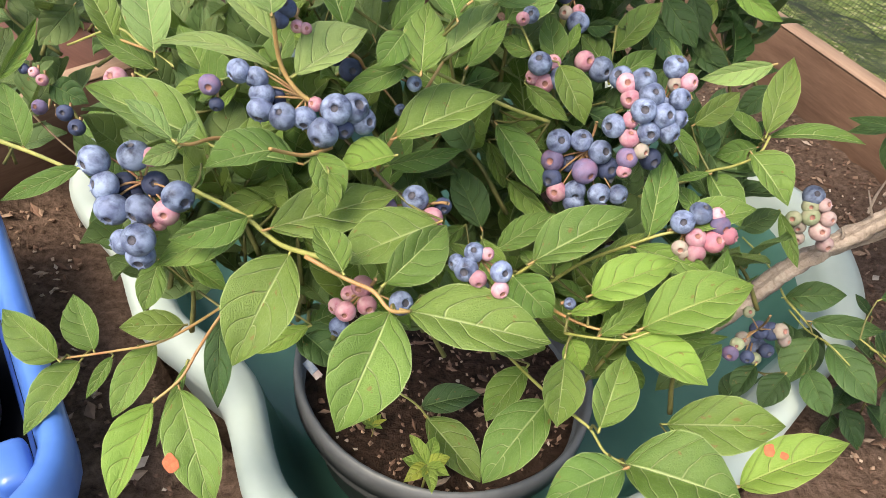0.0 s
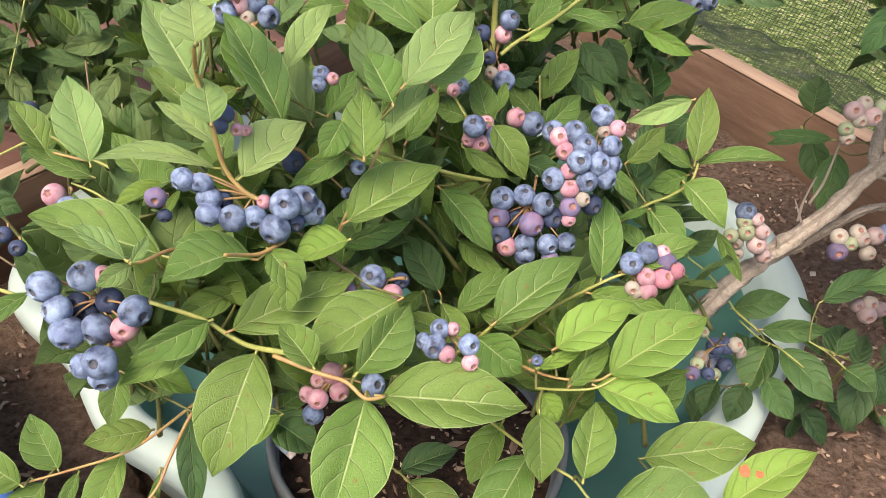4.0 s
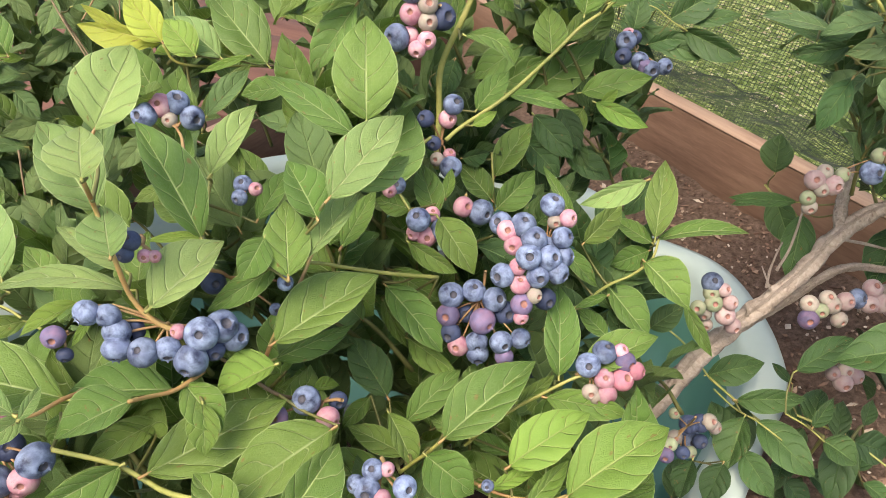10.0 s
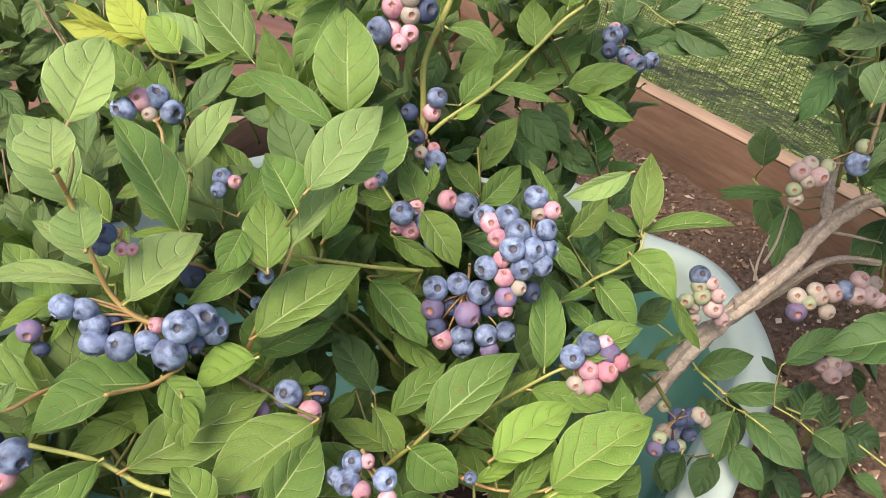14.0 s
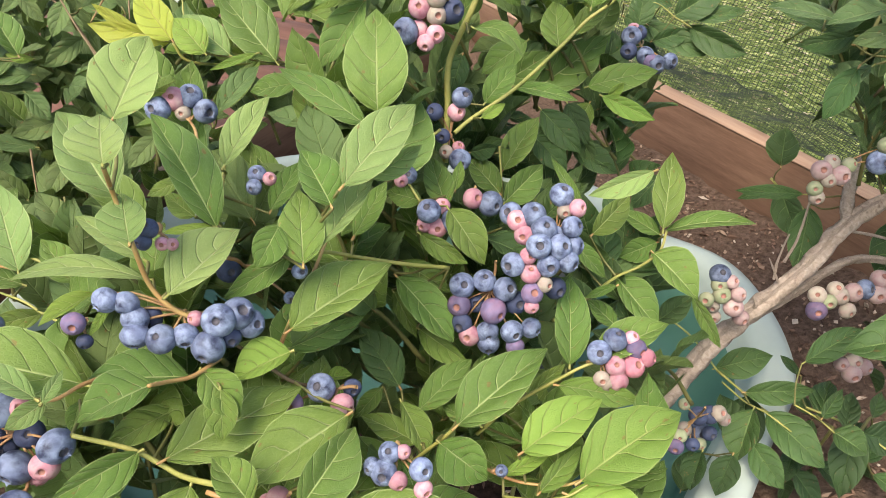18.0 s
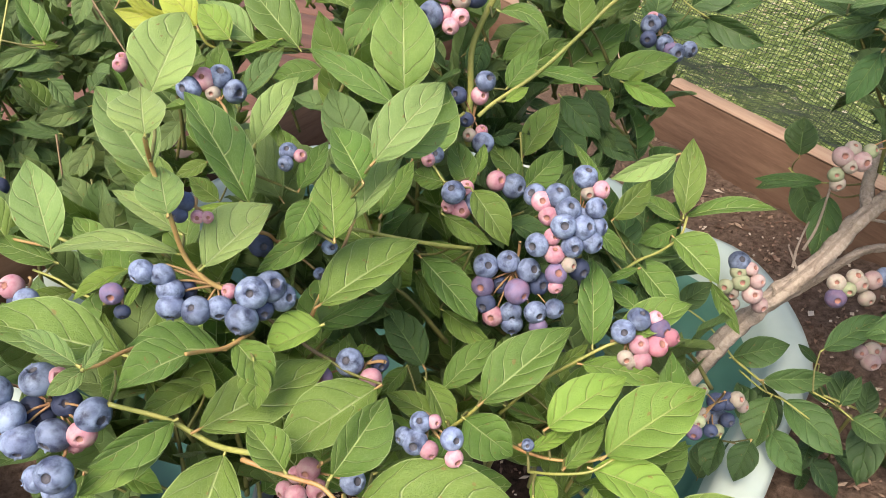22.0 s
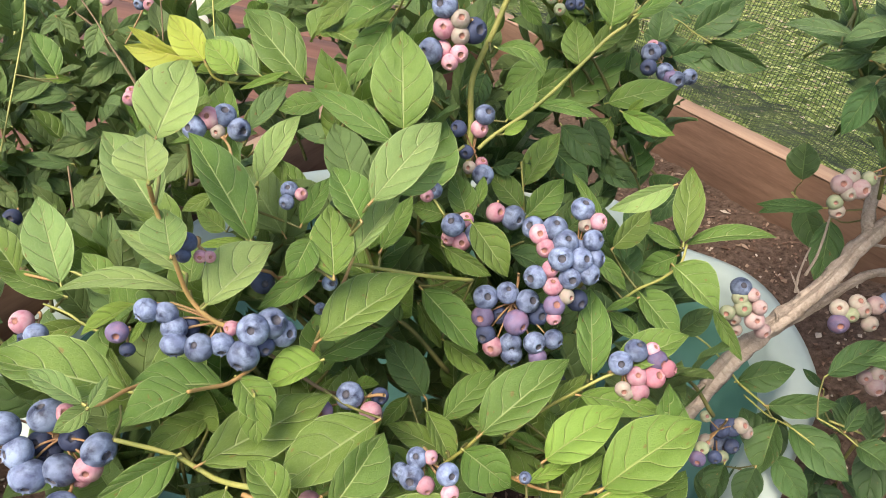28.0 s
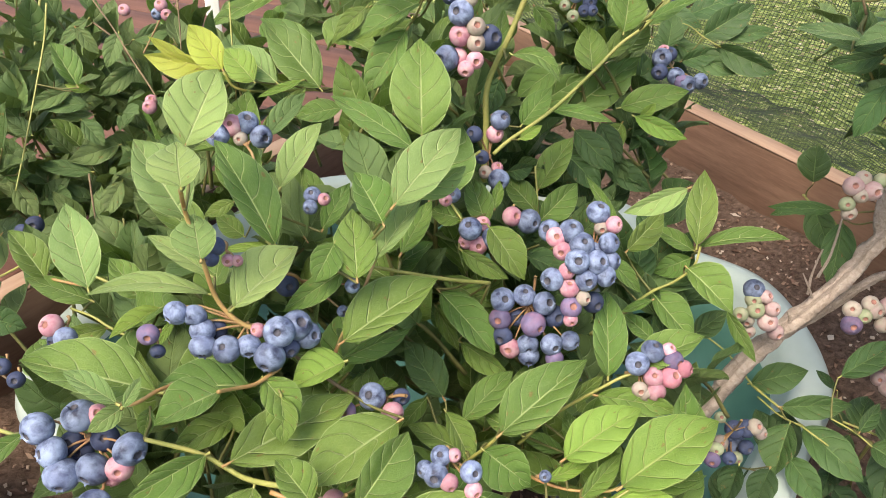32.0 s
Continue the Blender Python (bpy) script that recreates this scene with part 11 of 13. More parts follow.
shoot(bush, rnd, (-0.4377, 0.5660, 0.1704), (-0.4295, 0.5622, 0.2402), 6, 0.052, "dark", out=INNER)
shoot(bush, rnd, (-0.4005, 0.7346, 0.1238), (-0.4314, 0.7317, 0.2054), 6, 0.052, "dark", out=INNER)
shoot(bush, rnd, (-0.3581, 0.5456, 0.1925), (-0.3145, 0.5284, 0.2664), 6, 0.052, "dark", out=INNER)
shoot(bush, rnd, (-0.1954, 0.3872, 0.2219), (-0.2137, 0.3852, 0.3063), 6, 0.052, "dark", out=INNER)
shoot(bush, rnd, (-0.0331, 0.2014, 0.2491), (-0.0340, 0.1981, 0.3453), 6, 0.052, "dark", out=INNER, drop=(5,))
shoot(bush, rnd, (0.0070, 0.2282, 0.2992), (0.0079, 0.2257, 0.3653), 6, 0.052, "dark", out=INNER)
shoot(bush, rnd, (0.0015, 0.2366, 0.3049), (0.0402, 0.2210, 0.3666), 6, 0.052, "dark", out=INNER)
shoot(bush, rnd, (0.1561, 0.3464, 0.2384), (0.1126, 0.3414, 0.3169), 6, 0.052, "dark", out=INNER)
shoot(bush, rnd, (0.1219, 0.3487, 0.2469), (0.1732, 0.3273, 0.3214), 6, 0.052, "dark", out=INNER, drop=(2,))
shoot(bush, rnd, (0.2451, 0.4055, 0.2465), (0.2180, 0.4028, 0.3062), 6, 0.052, "dark", out=INNER, drop=(2,))
shoot(bush, rnd, (-0.3379, 0.3000, 0.2150), (-0.2958, 0.2810, 0.2660), 6, 0.052, "dark", out=INNER, drop=(0, 1, 2, 3, 4, 5))
shoot(bush, rnd, (-0.3464, 0.3883, 0.1819), (-0.3184, 0.3785, 0.2643), 6, 0.052, "dark", out=INNER, drop=(1, 3, 4, 5))
shoot(bush, rnd, (-0.1788, 0.1703, 0.2541), (-0.1806, 0.1682, 0.3204), 6, 0.052, "dark", out=INNER, drop=(0, 5))
shoot(bush, rnd, (-0.0238, 0.1561, 0.2622), (-0.0597, 0.1519, 0.3261), 6, 0.052, "dark", out=INNER, drop=(4, 5))
shoot(bush, rnd, (-0.0579, 0.1906, 0.2418), (-0.0387, 0.1838, 0.3187), 6, 0.052, "dark", out=INNER, drop=(1,))
shoot(bush, rnd, (0.0428, 0.1633, 0.2940), (0.0020, 0.1558, 0.3391), 6, 0.052, "dark", out=INNER)
shoot(bush, rnd, (0.0490, 0.2605, 0.2076), (0.0490, 0.2573, 0.2978), 6, 0.052, "dark", out=INNER)
shoot(bush, rnd, (0.0469, 0.3289, 0.2406), (0.0882, 0.3108, 0.2942), 6, 0.052, "dark", out=INNER)
shoot(bush, rnd, (0.1886, 0.3566, 0.2209), (0.1555, 0.3530, 0.2853), 6, 0.052, "dark", out=INNER)
shoot(bush, rnd, (0.2765, 0.3781, 0.2100), (0.2172, 0.3663, 0.2697), 6, 0.052, "dark", out=INNER)
shoot(bush, rnd, (0.2577, 0.3595, 0.1892), (0.2765, 0.3528, 0.2602), 6, 0.052, "dark", out=INNER)
shoot(bush, rnd, (-0.4140, 0.5249, 0.0419), (-0.4628, 0.5181, 0.1135), 6, 0.052, "dark", out=INNER)
shoot(bush, rnd, (-0.1830, 0.1155, 0.2423), (-0.1947, 0.1140, 0.3064), 6, 0.052, "dark", out=INNER, drop=(0, 2, 4, 5))
shoot(bush, rnd, (-0.0803, 0.1618, 0.2416), (-0.1441, 0.1464, 0.2934), 6, 0.052, "dark", out=INNER, drop=(1, 4))
shoot(bush, rnd, (-0.1590, 0.1717, 0.2424), (-0.1230, 0.1559, 0.2896), 6, 0.052, "dark", out=INNER, drop=(3, 5))
shoot(bush, rnd, (-0.0063, 0.1402, 0.2489), (-0.0286, 0.1382, 0.3129), 6, 0.052, "dark", out=INNER)
shoot(bush, rnd, (0.0029, 0.0859, 0.2426), (0.0035, 0.0833, 0.3145), 6, 0.052, "dark", out=INNER, drop=(2,))
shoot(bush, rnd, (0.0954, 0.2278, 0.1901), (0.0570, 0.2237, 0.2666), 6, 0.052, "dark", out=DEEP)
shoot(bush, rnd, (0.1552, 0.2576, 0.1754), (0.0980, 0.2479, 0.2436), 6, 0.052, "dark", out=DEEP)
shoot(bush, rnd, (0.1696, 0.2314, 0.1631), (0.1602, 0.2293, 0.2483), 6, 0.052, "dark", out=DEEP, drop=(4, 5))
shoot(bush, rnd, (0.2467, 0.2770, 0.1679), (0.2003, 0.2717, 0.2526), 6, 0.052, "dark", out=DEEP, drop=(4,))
shoot(bush, rnd, (-0.3154, 0.2917, 0.0949), (-0.3478, 0.2881, 0.1569), 6, 0.052, "dark", out=INNER)
shoot(bush, rnd, (-0.1646, 0.0304, 0.2422), (-0.1639, 0.0275, 0.3231), 6, 0.052, "dark", out=INNER, drop=(0, 1, 2, 3, 4, 5))
shoot(bush, rnd, (-0.1321, 0.0398, 0.2382), (-0.1504, 0.0379, 0.3177), 6, 0.052, "dark", out=INNER, drop=(0, 1, 2, 3, 4, 5))
shoot(bush, rnd, (-0.1437, 0.0744, 0.2415), (-0.1232, 0.0672, 0.3028), 6, 0.052, "dark", out=INNER, drop=(0, 1, 4, 5))
shoot(bush, rnd, (-0.0439, 0.0775, 0.2221), (-0.0931, 0.0692, 0.2808), 6, 0.052, "dark", out=INNER)
shoot(bush, rnd, (0.0063, 0.0861, 0.2495), (-0.0518, 0.0724, 0.2981), 6, 0.052, "dark", out=INNER, drop=(5,))
shoot(bush, rnd, (0.0236, 0.0564, 0.2352), (-0.0307, 0.0488, 0.3142), 6, 0.052, "dark", out=INNER, drop=(0, 2, 5))
shoot(bush, rnd, (0.0771, 0.1458, 0.2119), (0.0138, 0.1336, 0.2778), 6, 0.052, "dark", out=INNER, drop=(0,))
shoot(bush, rnd, (0.0948, 0.1727, 0.2020), (0.0453, 0.1637, 0.2568), 6, 0.052, "dark", out=DEEP, drop=(0, 2, 3))
shoot(bush, rnd, (0.0352, 0.1975, 0.1528), (0.0814, 0.1787, 0.2241), 6, 0.052, "far", out=DEEP, drop=(5,))
shoot(bush, rnd, (0.1533, 0.1604, 0.2018), (0.1228, 0.1566, 0.2513), 6, 0.052, "dark", out=DEEP, drop=(2, 3, 4, 5))
shoot(bush, rnd, (0.2204, 0.1910, 0.1984), (0.1931, 0.1881, 0.2540), 6, 0.052, "dark", out=DEEP, drop=(0, 1, 3, 4))
shoot(bush, rnd, (-0.3505, 0.1749, 0.1530), (-0.3078, 0.1543, 0.1982), 6, 0.052, "dark", out=INNER)
shoot(bush, rnd, (-0.3212, 0.2202, 0.1133), (-0.2874, 0.2077, 0.1840), 6, 0.052, "dark", out=INNER, drop=(3, 5))
shoot(bush, rnd, (-0.2320, 0.0876, 0.1762), (-0.2157, 0.0818, 0.2349), 6, 0.052, "dark", out=INNER)
shoot(bush, rnd, (-0.1698, 0.0257, 0.2394), (-0.1318, 0.0088, 0.2876), 6, 0.052, "dark", out=INNER, drop=(0, 3, 5))
shoot(bush, rnd, (-0.1631, 0.0635, 0.2001), (-0.1221, 0.0466, 0.2613), 6, 0.052, "dark", out=INNER, drop=(3, 4, 5))
shoot(bush, rnd, (-0.1337, 0.0509, 0.2094), (-0.0849, 0.0305, 0.2801), 6, 0.052, "dark", out=INNER, drop=(1,))
shoot(bush, rnd, (0.0127, 0.0680, 0.2187), (-0.0515, 0.0537, 0.2762), 6, 0.052, "dark", out=INNER)
shoot(bush, rnd, (-0.0551, 0.0517, 0.2093), (-0.0220, 0.0392, 0.2730), 6, 0.052, "dark", out=INNER, drop=(5,))
shoot(bush, rnd, (0.0324, 0.0942, 0.1638), (0.0002, 0.0907, 0.2271), 6, 0.052, "dark", out=INNER)
shoot(bush, rnd, (0.0647, 0.1277, 0.1564), (0.0323, 0.1246, 0.2357), 6, 0.052, "dark", out=INNER)
shoot(bush, rnd, (0.1056, 0.1521, 0.1694), (0.0795, 0.1494, 0.2258), 6, 0.052, "dark", out=DEEP, drop=(5,))
shoot(bush, rnd, (0.0580, 0.1469, 0.1681), (0.1143, 0.1219, 0.2391), 6, 0.052, "dark", out=DEEP, drop=(3,))
shoot(bush, rnd, (0.1471, 0.1631, 0.1543), (0.1904, 0.1458, 0.2255), 6, 0.052, "dark", out=DEEP, drop=(4, 5))
shoot(bush, rnd, (-0.1972, 0.0479, 0.1366), (-0.2258, 0.0453, 0.2133), 6, 0.052, "dark", out=INNER, drop=(4,))
shoot(bush, rnd, (-0.1877, 0.0188, 0.1807), (-0.1845, 0.0156, 0.2604), 6, 0.052, "dark", out=INNER, drop=(4,))
shoot(bush, rnd, (-0.1410, 0.0309, 0.1698), (-0.1580, 0.0293, 0.2319), 6, 0.052, "dark", out=INNER)
shoot(bush, rnd, (-0.1656, 0.0396, 0.1800), (-0.1212, 0.0217, 0.2514), 6, 0.052, "dark", out=INNER, drop=(3,))
shoot(bush, rnd, (-0.0581, 0.0401, 0.1985), (-0.0920, 0.0357, 0.2520), 6, 0.052, "dark", out=INNER)
shoot(bush, rnd, (-0.0068, 0.0369, 0.1895), (-0.0593, 0.0255, 0.2378), 6, 0.052, "dark", out=INNER)
shoot(bush, rnd, (-0.0506, 0.0771, 0.1431), (-0.0200, 0.0661, 0.2166), 6, 0.052, "dark", out=INNER)
shoot(bush, rnd, (0.0791, 0.1365, 0.1343), (0.0084, 0.1181, 0.1868), 6, 0.052, "dark", out=INNER)
shoot(bush, rnd, (0.0806, 0.1009, 0.1358), (0.0338, 0.0917, 0.1838), 6, 0.052, "dark", out=INNER)
shoot(bush, rnd, (0.0602, 0.1132, 0.1597), (0.0956, 0.0975, 0.2048), 6, 0.052, "dark", out=DEEP)
shoot(bush, rnd, (0.0971, 0.1277, 0.0938), (0.1428, 0.1092, 0.1662), 6, 0.052, "far", out=DEEP)
shoot(bush, rnd, (0.2078, 0.0814, 0.1478), (0.1747, 0.0774, 0.2029), 6, 0.052, "dark", out=DEEP, drop=(2, 4, 5))
shoot(bush, rnd, (-0.1973, -0.0109, 0.1643), (-0.2106, -0.0125, 0.2341), 6, 0.052, "dark", out=INNER, drop=(3, 5))
shoot(bush, rnd, (-0.1668, -0.0128, 0.1652), (-0.1706, -0.0146, 0.2273), 6, 0.052, "dark", out=INNER)
shoot(bush, rnd, (-0.1118, 0.0093, 0.1412), (-0.1560, 0.0040, 0.2165), 6, 0.052, "dark", out=INNER)
shoot(bush, rnd, (-0.0825, 0.0261, 0.1232), (-0.1185, 0.0226, 0.2060), 6, 0.052, "dark", out=INNER)
shoot(bush, rnd, (-0.0846, 0.0129, 0.1257), (-0.0929, 0.0111, 0.2002), 6, 0.052, "dark", out=INNER)
shoot(bush, rnd, (-0.0090, 0.0498, 0.1464), (-0.0693, 0.0379, 0.2076), 6, 0.052, "dark", out=INNER)
shoot(bush, rnd, (-0.0611, 0.0569, 0.1493), (-0.0231, 0.0399, 0.1967), 6, 0.052, "dark", out=INNER, drop=(5,))
shoot(bush, rnd, (-0.0003, 0.0603, 0.0968), (-0.0017, 0.0583, 0.1591), 6, 0.052, "dark", out=INNER)
shoot(bush, rnd, (0.1159, 0.1102, 0.0623), (0.0507, 0.0982, 0.1332), 6, 0.052, "far", out=DEEP)
shoot(bush, rnd, (0.0967, 0.0836, 0.0593), (0.1034, 0.0795, 0.1484), 6, 0.052, "dark", out=DEEP)
shoot(bush, rnd, (0.0772, 0.0728, 0.1225), (0.1242, 0.0518, 0.1816), 6, 0.052, "dark", out=DEEP, drop=(5,))
shoot(bush, rnd, (0.1089, 0.0912, 0.1175), (0.1541, 0.0687, 0.1626), 6, 0.052, "dark", out=DEEP)
shoot(bush, rnd, (0.1789, 0.0537, 0.1133), (0.1808, 0.0507, 0.1921), 6, 0.052, "dark", out=DEEP, drop=(0, 2, 5))
shoot(bush, rnd, (-0.2485, 0.0072, 0.1246), (-0.2275, -0.0002, 0.1989), 6, 0.052, "dark", out=INNER, drop=(5,))
shoot(bush, rnd, (-0.1503, -0.0052, 0.1438), (-0.1747, -0.0076, 0.1992), 6, 0.052, "dark", out=INNER)
shoot(bush, rnd, (-0.1895, 0.0076, 0.1160), (-0.1454, -0.0095, 0.1954), 6, 0.052, "dark", out=INNER)
shoot(bush, rnd, (-0.0645, 0.0281, 0.1284), (-0.1290, 0.0120, 0.1790), 6, 0.052, "dark", out=INNER)
shoot(bush, rnd, (-0.0346, 0.0226, 0.1113), (-0.0912, 0.0125, 0.1751), 6, 0.052, "dark", out=INNER)
shoot(bush, rnd, (-0.0735, 0.0056, 0.0957), (-0.0679, 0.0025, 0.1602), 6, 0.052, "dark", out=INNER)
shoot(bush, rnd, (-0.0037, -0.0028, 0.1091), (-0.0384, -0.0065, 0.1786), 6, 0.052, "dark", out=INNER, drop=(2,))
shoot(bush, rnd, (0.0706, 0.0628, 0.0742), (0.0157, 0.0524, 0.1331), 6, 0.052, "dark", out=INNER)
shoot(bush, rnd, (0.0300, 0.0176, 0.0967), (0.0553, 0.0084, 0.1540), 6, 0.052, "dark", out=INNER)
shoot(bush, rnd, (0.0284, 0.0807, 0.0707), (0.0843, 0.0559, 0.1415), 6, 0.052, "dark", out=INNER)
shoot(bush, rnd, (0.1515, 0.0186, 0.1217), (0.1163, 0.0136, 0.1720), 6, 0.052, "dark", out=INNER)
shoot(bush, rnd, (0.1920, 0.0159, 0.1234), (0.1642, 0.0128, 0.1757), 6, 0.052, "dark", out=INNER, drop=(5,))
shoot(bush, rnd, (-0.2525, -0.0210, 0.0901), (-0.2152, -0.0352, 0.1593), 6, 0.052, "dark", out=INNER)
shoot(bush, rnd, (-0.1994, -0.0457, 0.1104), (-0.1724, -0.0552, 0.1961), 6, 0.052, "dark", out=INNER)
shoot(bush, rnd, (-0.1444, -0.0521, 0.1020), (-0.1402, -0.0557, 0.1860), 6, 0.052, "dark", out=INNER)
shoot(bush, rnd, (-0.1091, -0.0404, 0.1024), (-0.1122, -0.0423, 0.1692), 6, 0.052, "dark", out=INNER)
shoot(bush, rnd, (-0.1493, 0.0137, 0.0973), (-0.1024, -0.0078, 0.1526), 6, 0.052, "dark", out=INNER)
shoot(bush, rnd, (-0.0197, -0.0228, 0.0963), (-0.0645, -0.0292, 0.1596), 6, 0.052, "dark", out=INNER)
shoot(bush, rnd, (0.0337, -0.0413, 0.1011), (-0.0034, -0.0453, 0.1746), 6, 0.052, "dark", out=INNER, drop=(5,))
shoot(bush, rnd, (0.0582, 0.0039, 0.0697), (0.0361, 0.0019, 0.1452), 6, 0.052, "dark", out=INNER)
shoot(bush, rnd, (0.0921, -0.0030, 0.0598), (0.0860, -0.0049, 0.1325), 6, 0.052, "dark", out=INNER)
shoot(bush, rnd, (0.1396, 0.0003, 0.0723), (0.1064, -0.0042, 0.1229), 6, 0.052, "dark", out=INNER)
shoot(bush, rnd, (0.1917, -0.0145, 0.1058), (0.1439, -0.0257, 0.1457), 6, 0.052, "dark", out=INNER)
shoot(bush, rnd, (-0.2203, -0.0408, 0.0861), (-0.1988, -0.0483, 0.1573), 6, 0.052, "dark", out=INNER)
shoot(bush, rnd, (-0.0828, -0.0062, 0.0502), (-0.1306, -0.0143, 0.1067), 6, 0.052, "dark", out=INNER)
shoot(bush, rnd, (-0.0028, -0.0652, 0.1200), (-0.0228, -0.0670, 0.1770), 6, 0.052, "dark", out=INNER, drop=(3,))
shoot(bush_back, rnd, (0.0181, 0.0458, 0.3505), (0.0104, 0.0361, 0.4366), 6, 0.055, "far", out=INNER)
shoot(bush_back, rnd, (-0.2552, 0.0112, 0.3778), (-0.2940, 0.0037, 0.4267), 6, 0.055, "far", out=INNER)
shoot(bush_back, rnd, (-0.2819, 0.1284, 0.3162), (-0.2715, 0.1169, 0.3827), 6, 0.055, "dark", out=INNER)
shoot(bush_back, rnd, (-0.2555, 0.0538, 0.3317), (-0.2203, 0.0307, 0.3976), 6, 0.055, "dark", out=INNER)
shoot(bush_back, rnd, (-0.1648, 0.0223, 0.3520), (-0.1732, 0.0156, 0.4146), 6, 0.055, "far", out=INNER)
shoot(bush_back, rnd, (-0.0441, 0.0031, 0.3477), (-0.1049, -0.0091, 0.4139), 6, 0.055, "far", out=INNER)
shoot(bush_back, rnd, (-0.0700, 0.0981, 0.3316), (-0.0424, 0.0796, 0.3927), 6, 0.055, "far", out=INNER)
shoot(bush_back, rnd, (0.0680, 0.0761, 0.3401), (0.0310, 0.0687, 0.4072), 6, 0.055, "dark", out=INNER)
shoot(bush_back, rnd, (0.1523, -0.0833, 0.3353), (0.1199, -0.0910, 0.4125), 6, 0.055, "far", out=INNER, drop=(0, 1, 2, 3, 4, 5))
shoot(bush_back, rnd, (-0.3818, 0.0396, 0.3054), (-0.3383, 0.0103, 0.3564), 6, 0.055, "far", out=INNER, drop=(0, 1, 2, 3))
shoot(bush_back, rnd, (-0.2170, -0.0312, 0.3157), (-0.2649, -0.0414, 0.3601), 6, 0.055, "dark", out=INNER, drop=(5,))
shoot(bush_back, rnd, (-0.1785, 0.0172, 0.2580), (-0.2228, 0.0082, 0.3398), 6, 0.055, "dark", out=INNER)
shoot(bush_back, rnd, (-0.1926, 0.0925, 0.2505), (-0.1670, 0.0728, 0.3385), 6, 0.055, "far", out=INNER)
shoot(bush_back, rnd, (-0.1489, 0.0781, 0.2394), (-0.1249, 0.0611, 0.3061), 6, 0.055, "far", out=INNER)
shoot(bush_back, rnd, (-0.0915, -0.0359, 0.3331), (-0.0466, -0.0669, 0.3796), 6, 0.055, "far", out=INNER)
shoot(bush_back, rnd, (-0.0139, 0.0257, 0.2926), (0.0207, 0.0030, 0.3569), 6, 0.055, "far", out=INNER)
shoot(bush_back, rnd, (0.1741, -0.0334, 0.2713), (0.1541, -0.0403, 0.3424), 6, 0.055, "far", out=INNER, drop=(0, 1, 2, 3, 4, 5))
shoot(bush_back, rnd, (-0.3811, 0.1106, 0.1700), (-0.3680, 0.0957, 0.2572), 6, 0.055, "far", out=INNER)
shoot(bush_back, rnd, (-0.3446, 0.1112, 0.2095), (-0.3119, 0.0898, 0.2624), 6, 0.055, "dark", out=INNER)
shoot(bush_back, rnd, (-0.1589, 0.0078, 0.2438), (-0.2288, -0.0071, 0.3084), 6, 0.055, "dark", out=INNER)
shoot(bush_back, rnd, (-0.1653, 0.0103, 0.2068), (-0.1769, 0.0017, 0.2880), 6, 0.055, "far", out=INNER)
shoot(bush_back, rnd, (-0.0698, -0.1133, 0.3027), (-0.1075, -0.1205, 0.3568), 6, 0.055, "far", out=INNER)
shoot(bush_back, rnd, (-0.0768, 0.0239, 0.1900), (-0.0367, -0.0023, 0.2571), 6, 0.055, "far", out=INNER)
shoot(bush_back, rnd, (0.0072, -0.0587, 0.2409), (0.0221, -0.0735, 0.3224), 6, 0.055, "far", out=INNER, drop=(2,))
shoot(bush_back, rnd, (0.0131, -0.0705, 0.2672), (0.0493, -0.0943, 0.3323), 6, 0.055, "dark", out=INNER, drop=(0, 1, 2, 4))
shoot(bush_back, rnd, (-0.3970, 0.0636, 0.1318), (-0.4035, 0.0539, 0.2156), 6, 0.055, "dark", out=INNER)
shoot(bush_back, rnd, (-0.4212, 0.0679, 0.1423), (-0.3803, 0.0403, 0.1892), 6, 0.055, "far", out=INNER)
shoot(bush_back, rnd, (-0.2562, -0.0550, 0.1929), (-0.2807, -0.0609, 0.2532), 6, 0.055, "dark", out=INNER)
shoot(bush_back, rnd, (-0.2157, -0.0301, 0.1431), (-0.2084, -0.0428, 0.2276), 6, 0.055, "far", out=INNER)
shoot(bush_back, rnd, (-0.1226, -0.0667, 0.2144), (-0.1463, -0.0728, 0.2770), 6, 0.055, "dark", out=INNER)
shoot(bush_back, rnd, (-0.0344, -0.0245, 0.1560), (-0.0860, -0.0345, 0.2343), 6, 0.055, "dark", out=DEEP)
shoot(bush_back, rnd, (-0.0521, -0.0375, 0.1517), (-0.0401, -0.0526, 0.2442), 6, 0.055, "dark", out=DEEP)
shoot(bush_back, rnd, (-0.0624, -0.1245, 0.2372), (-0.0201, -0.1533, 0.2840), 6, 0.055, "far", out=DEEP, drop=(5,))
shoot(bush_back, rnd, (0.1248, -0.1062, 0.1911), (0.0613, -0.1193, 0.2544), 6, 0.055, "dark", out=DEEP)
shoot(bush_back, rnd, (-0.1949, 0.0024, 0.0761), (-0.1905, -0.0102, 0.1657), 6, 0.055, "far", out=INNER)
shoot(bush_back, rnd, (-0.0436, -0.1443, 0.1926), (-0.0900, -0.1537, 0.2424), 6, 0.055, "far", out=DEEP)
shoot(bush_back, rnd, (-0.7380, 0.1803, 0.1784), (-0.7044, 0.1682, 0.2661), 6, 0.055, "far")
shoot(bush_back, rnd, (-0.6210, 0.2287, 0.2052), (-0.6486, 0.2225, 0.2639), 6, 0.055, "far")
shoot(bush_back, rnd, (-0.5925, 0.1857, 0.2173), (-0.5709, 0.1780, 0.2718), 6, 0.055, "far")
shoot(bush_back, rnd, (-0.6699, 0.1995, 0.1405), (-0.7205, 0.1869, 0.2114), 6, 0.055, "far")
shoot(bush_back, rnd, (-0.6642, 0.1976, 0.1151), (-0.6520, 0.1905, 0.2072), 6, 0.055, "far")
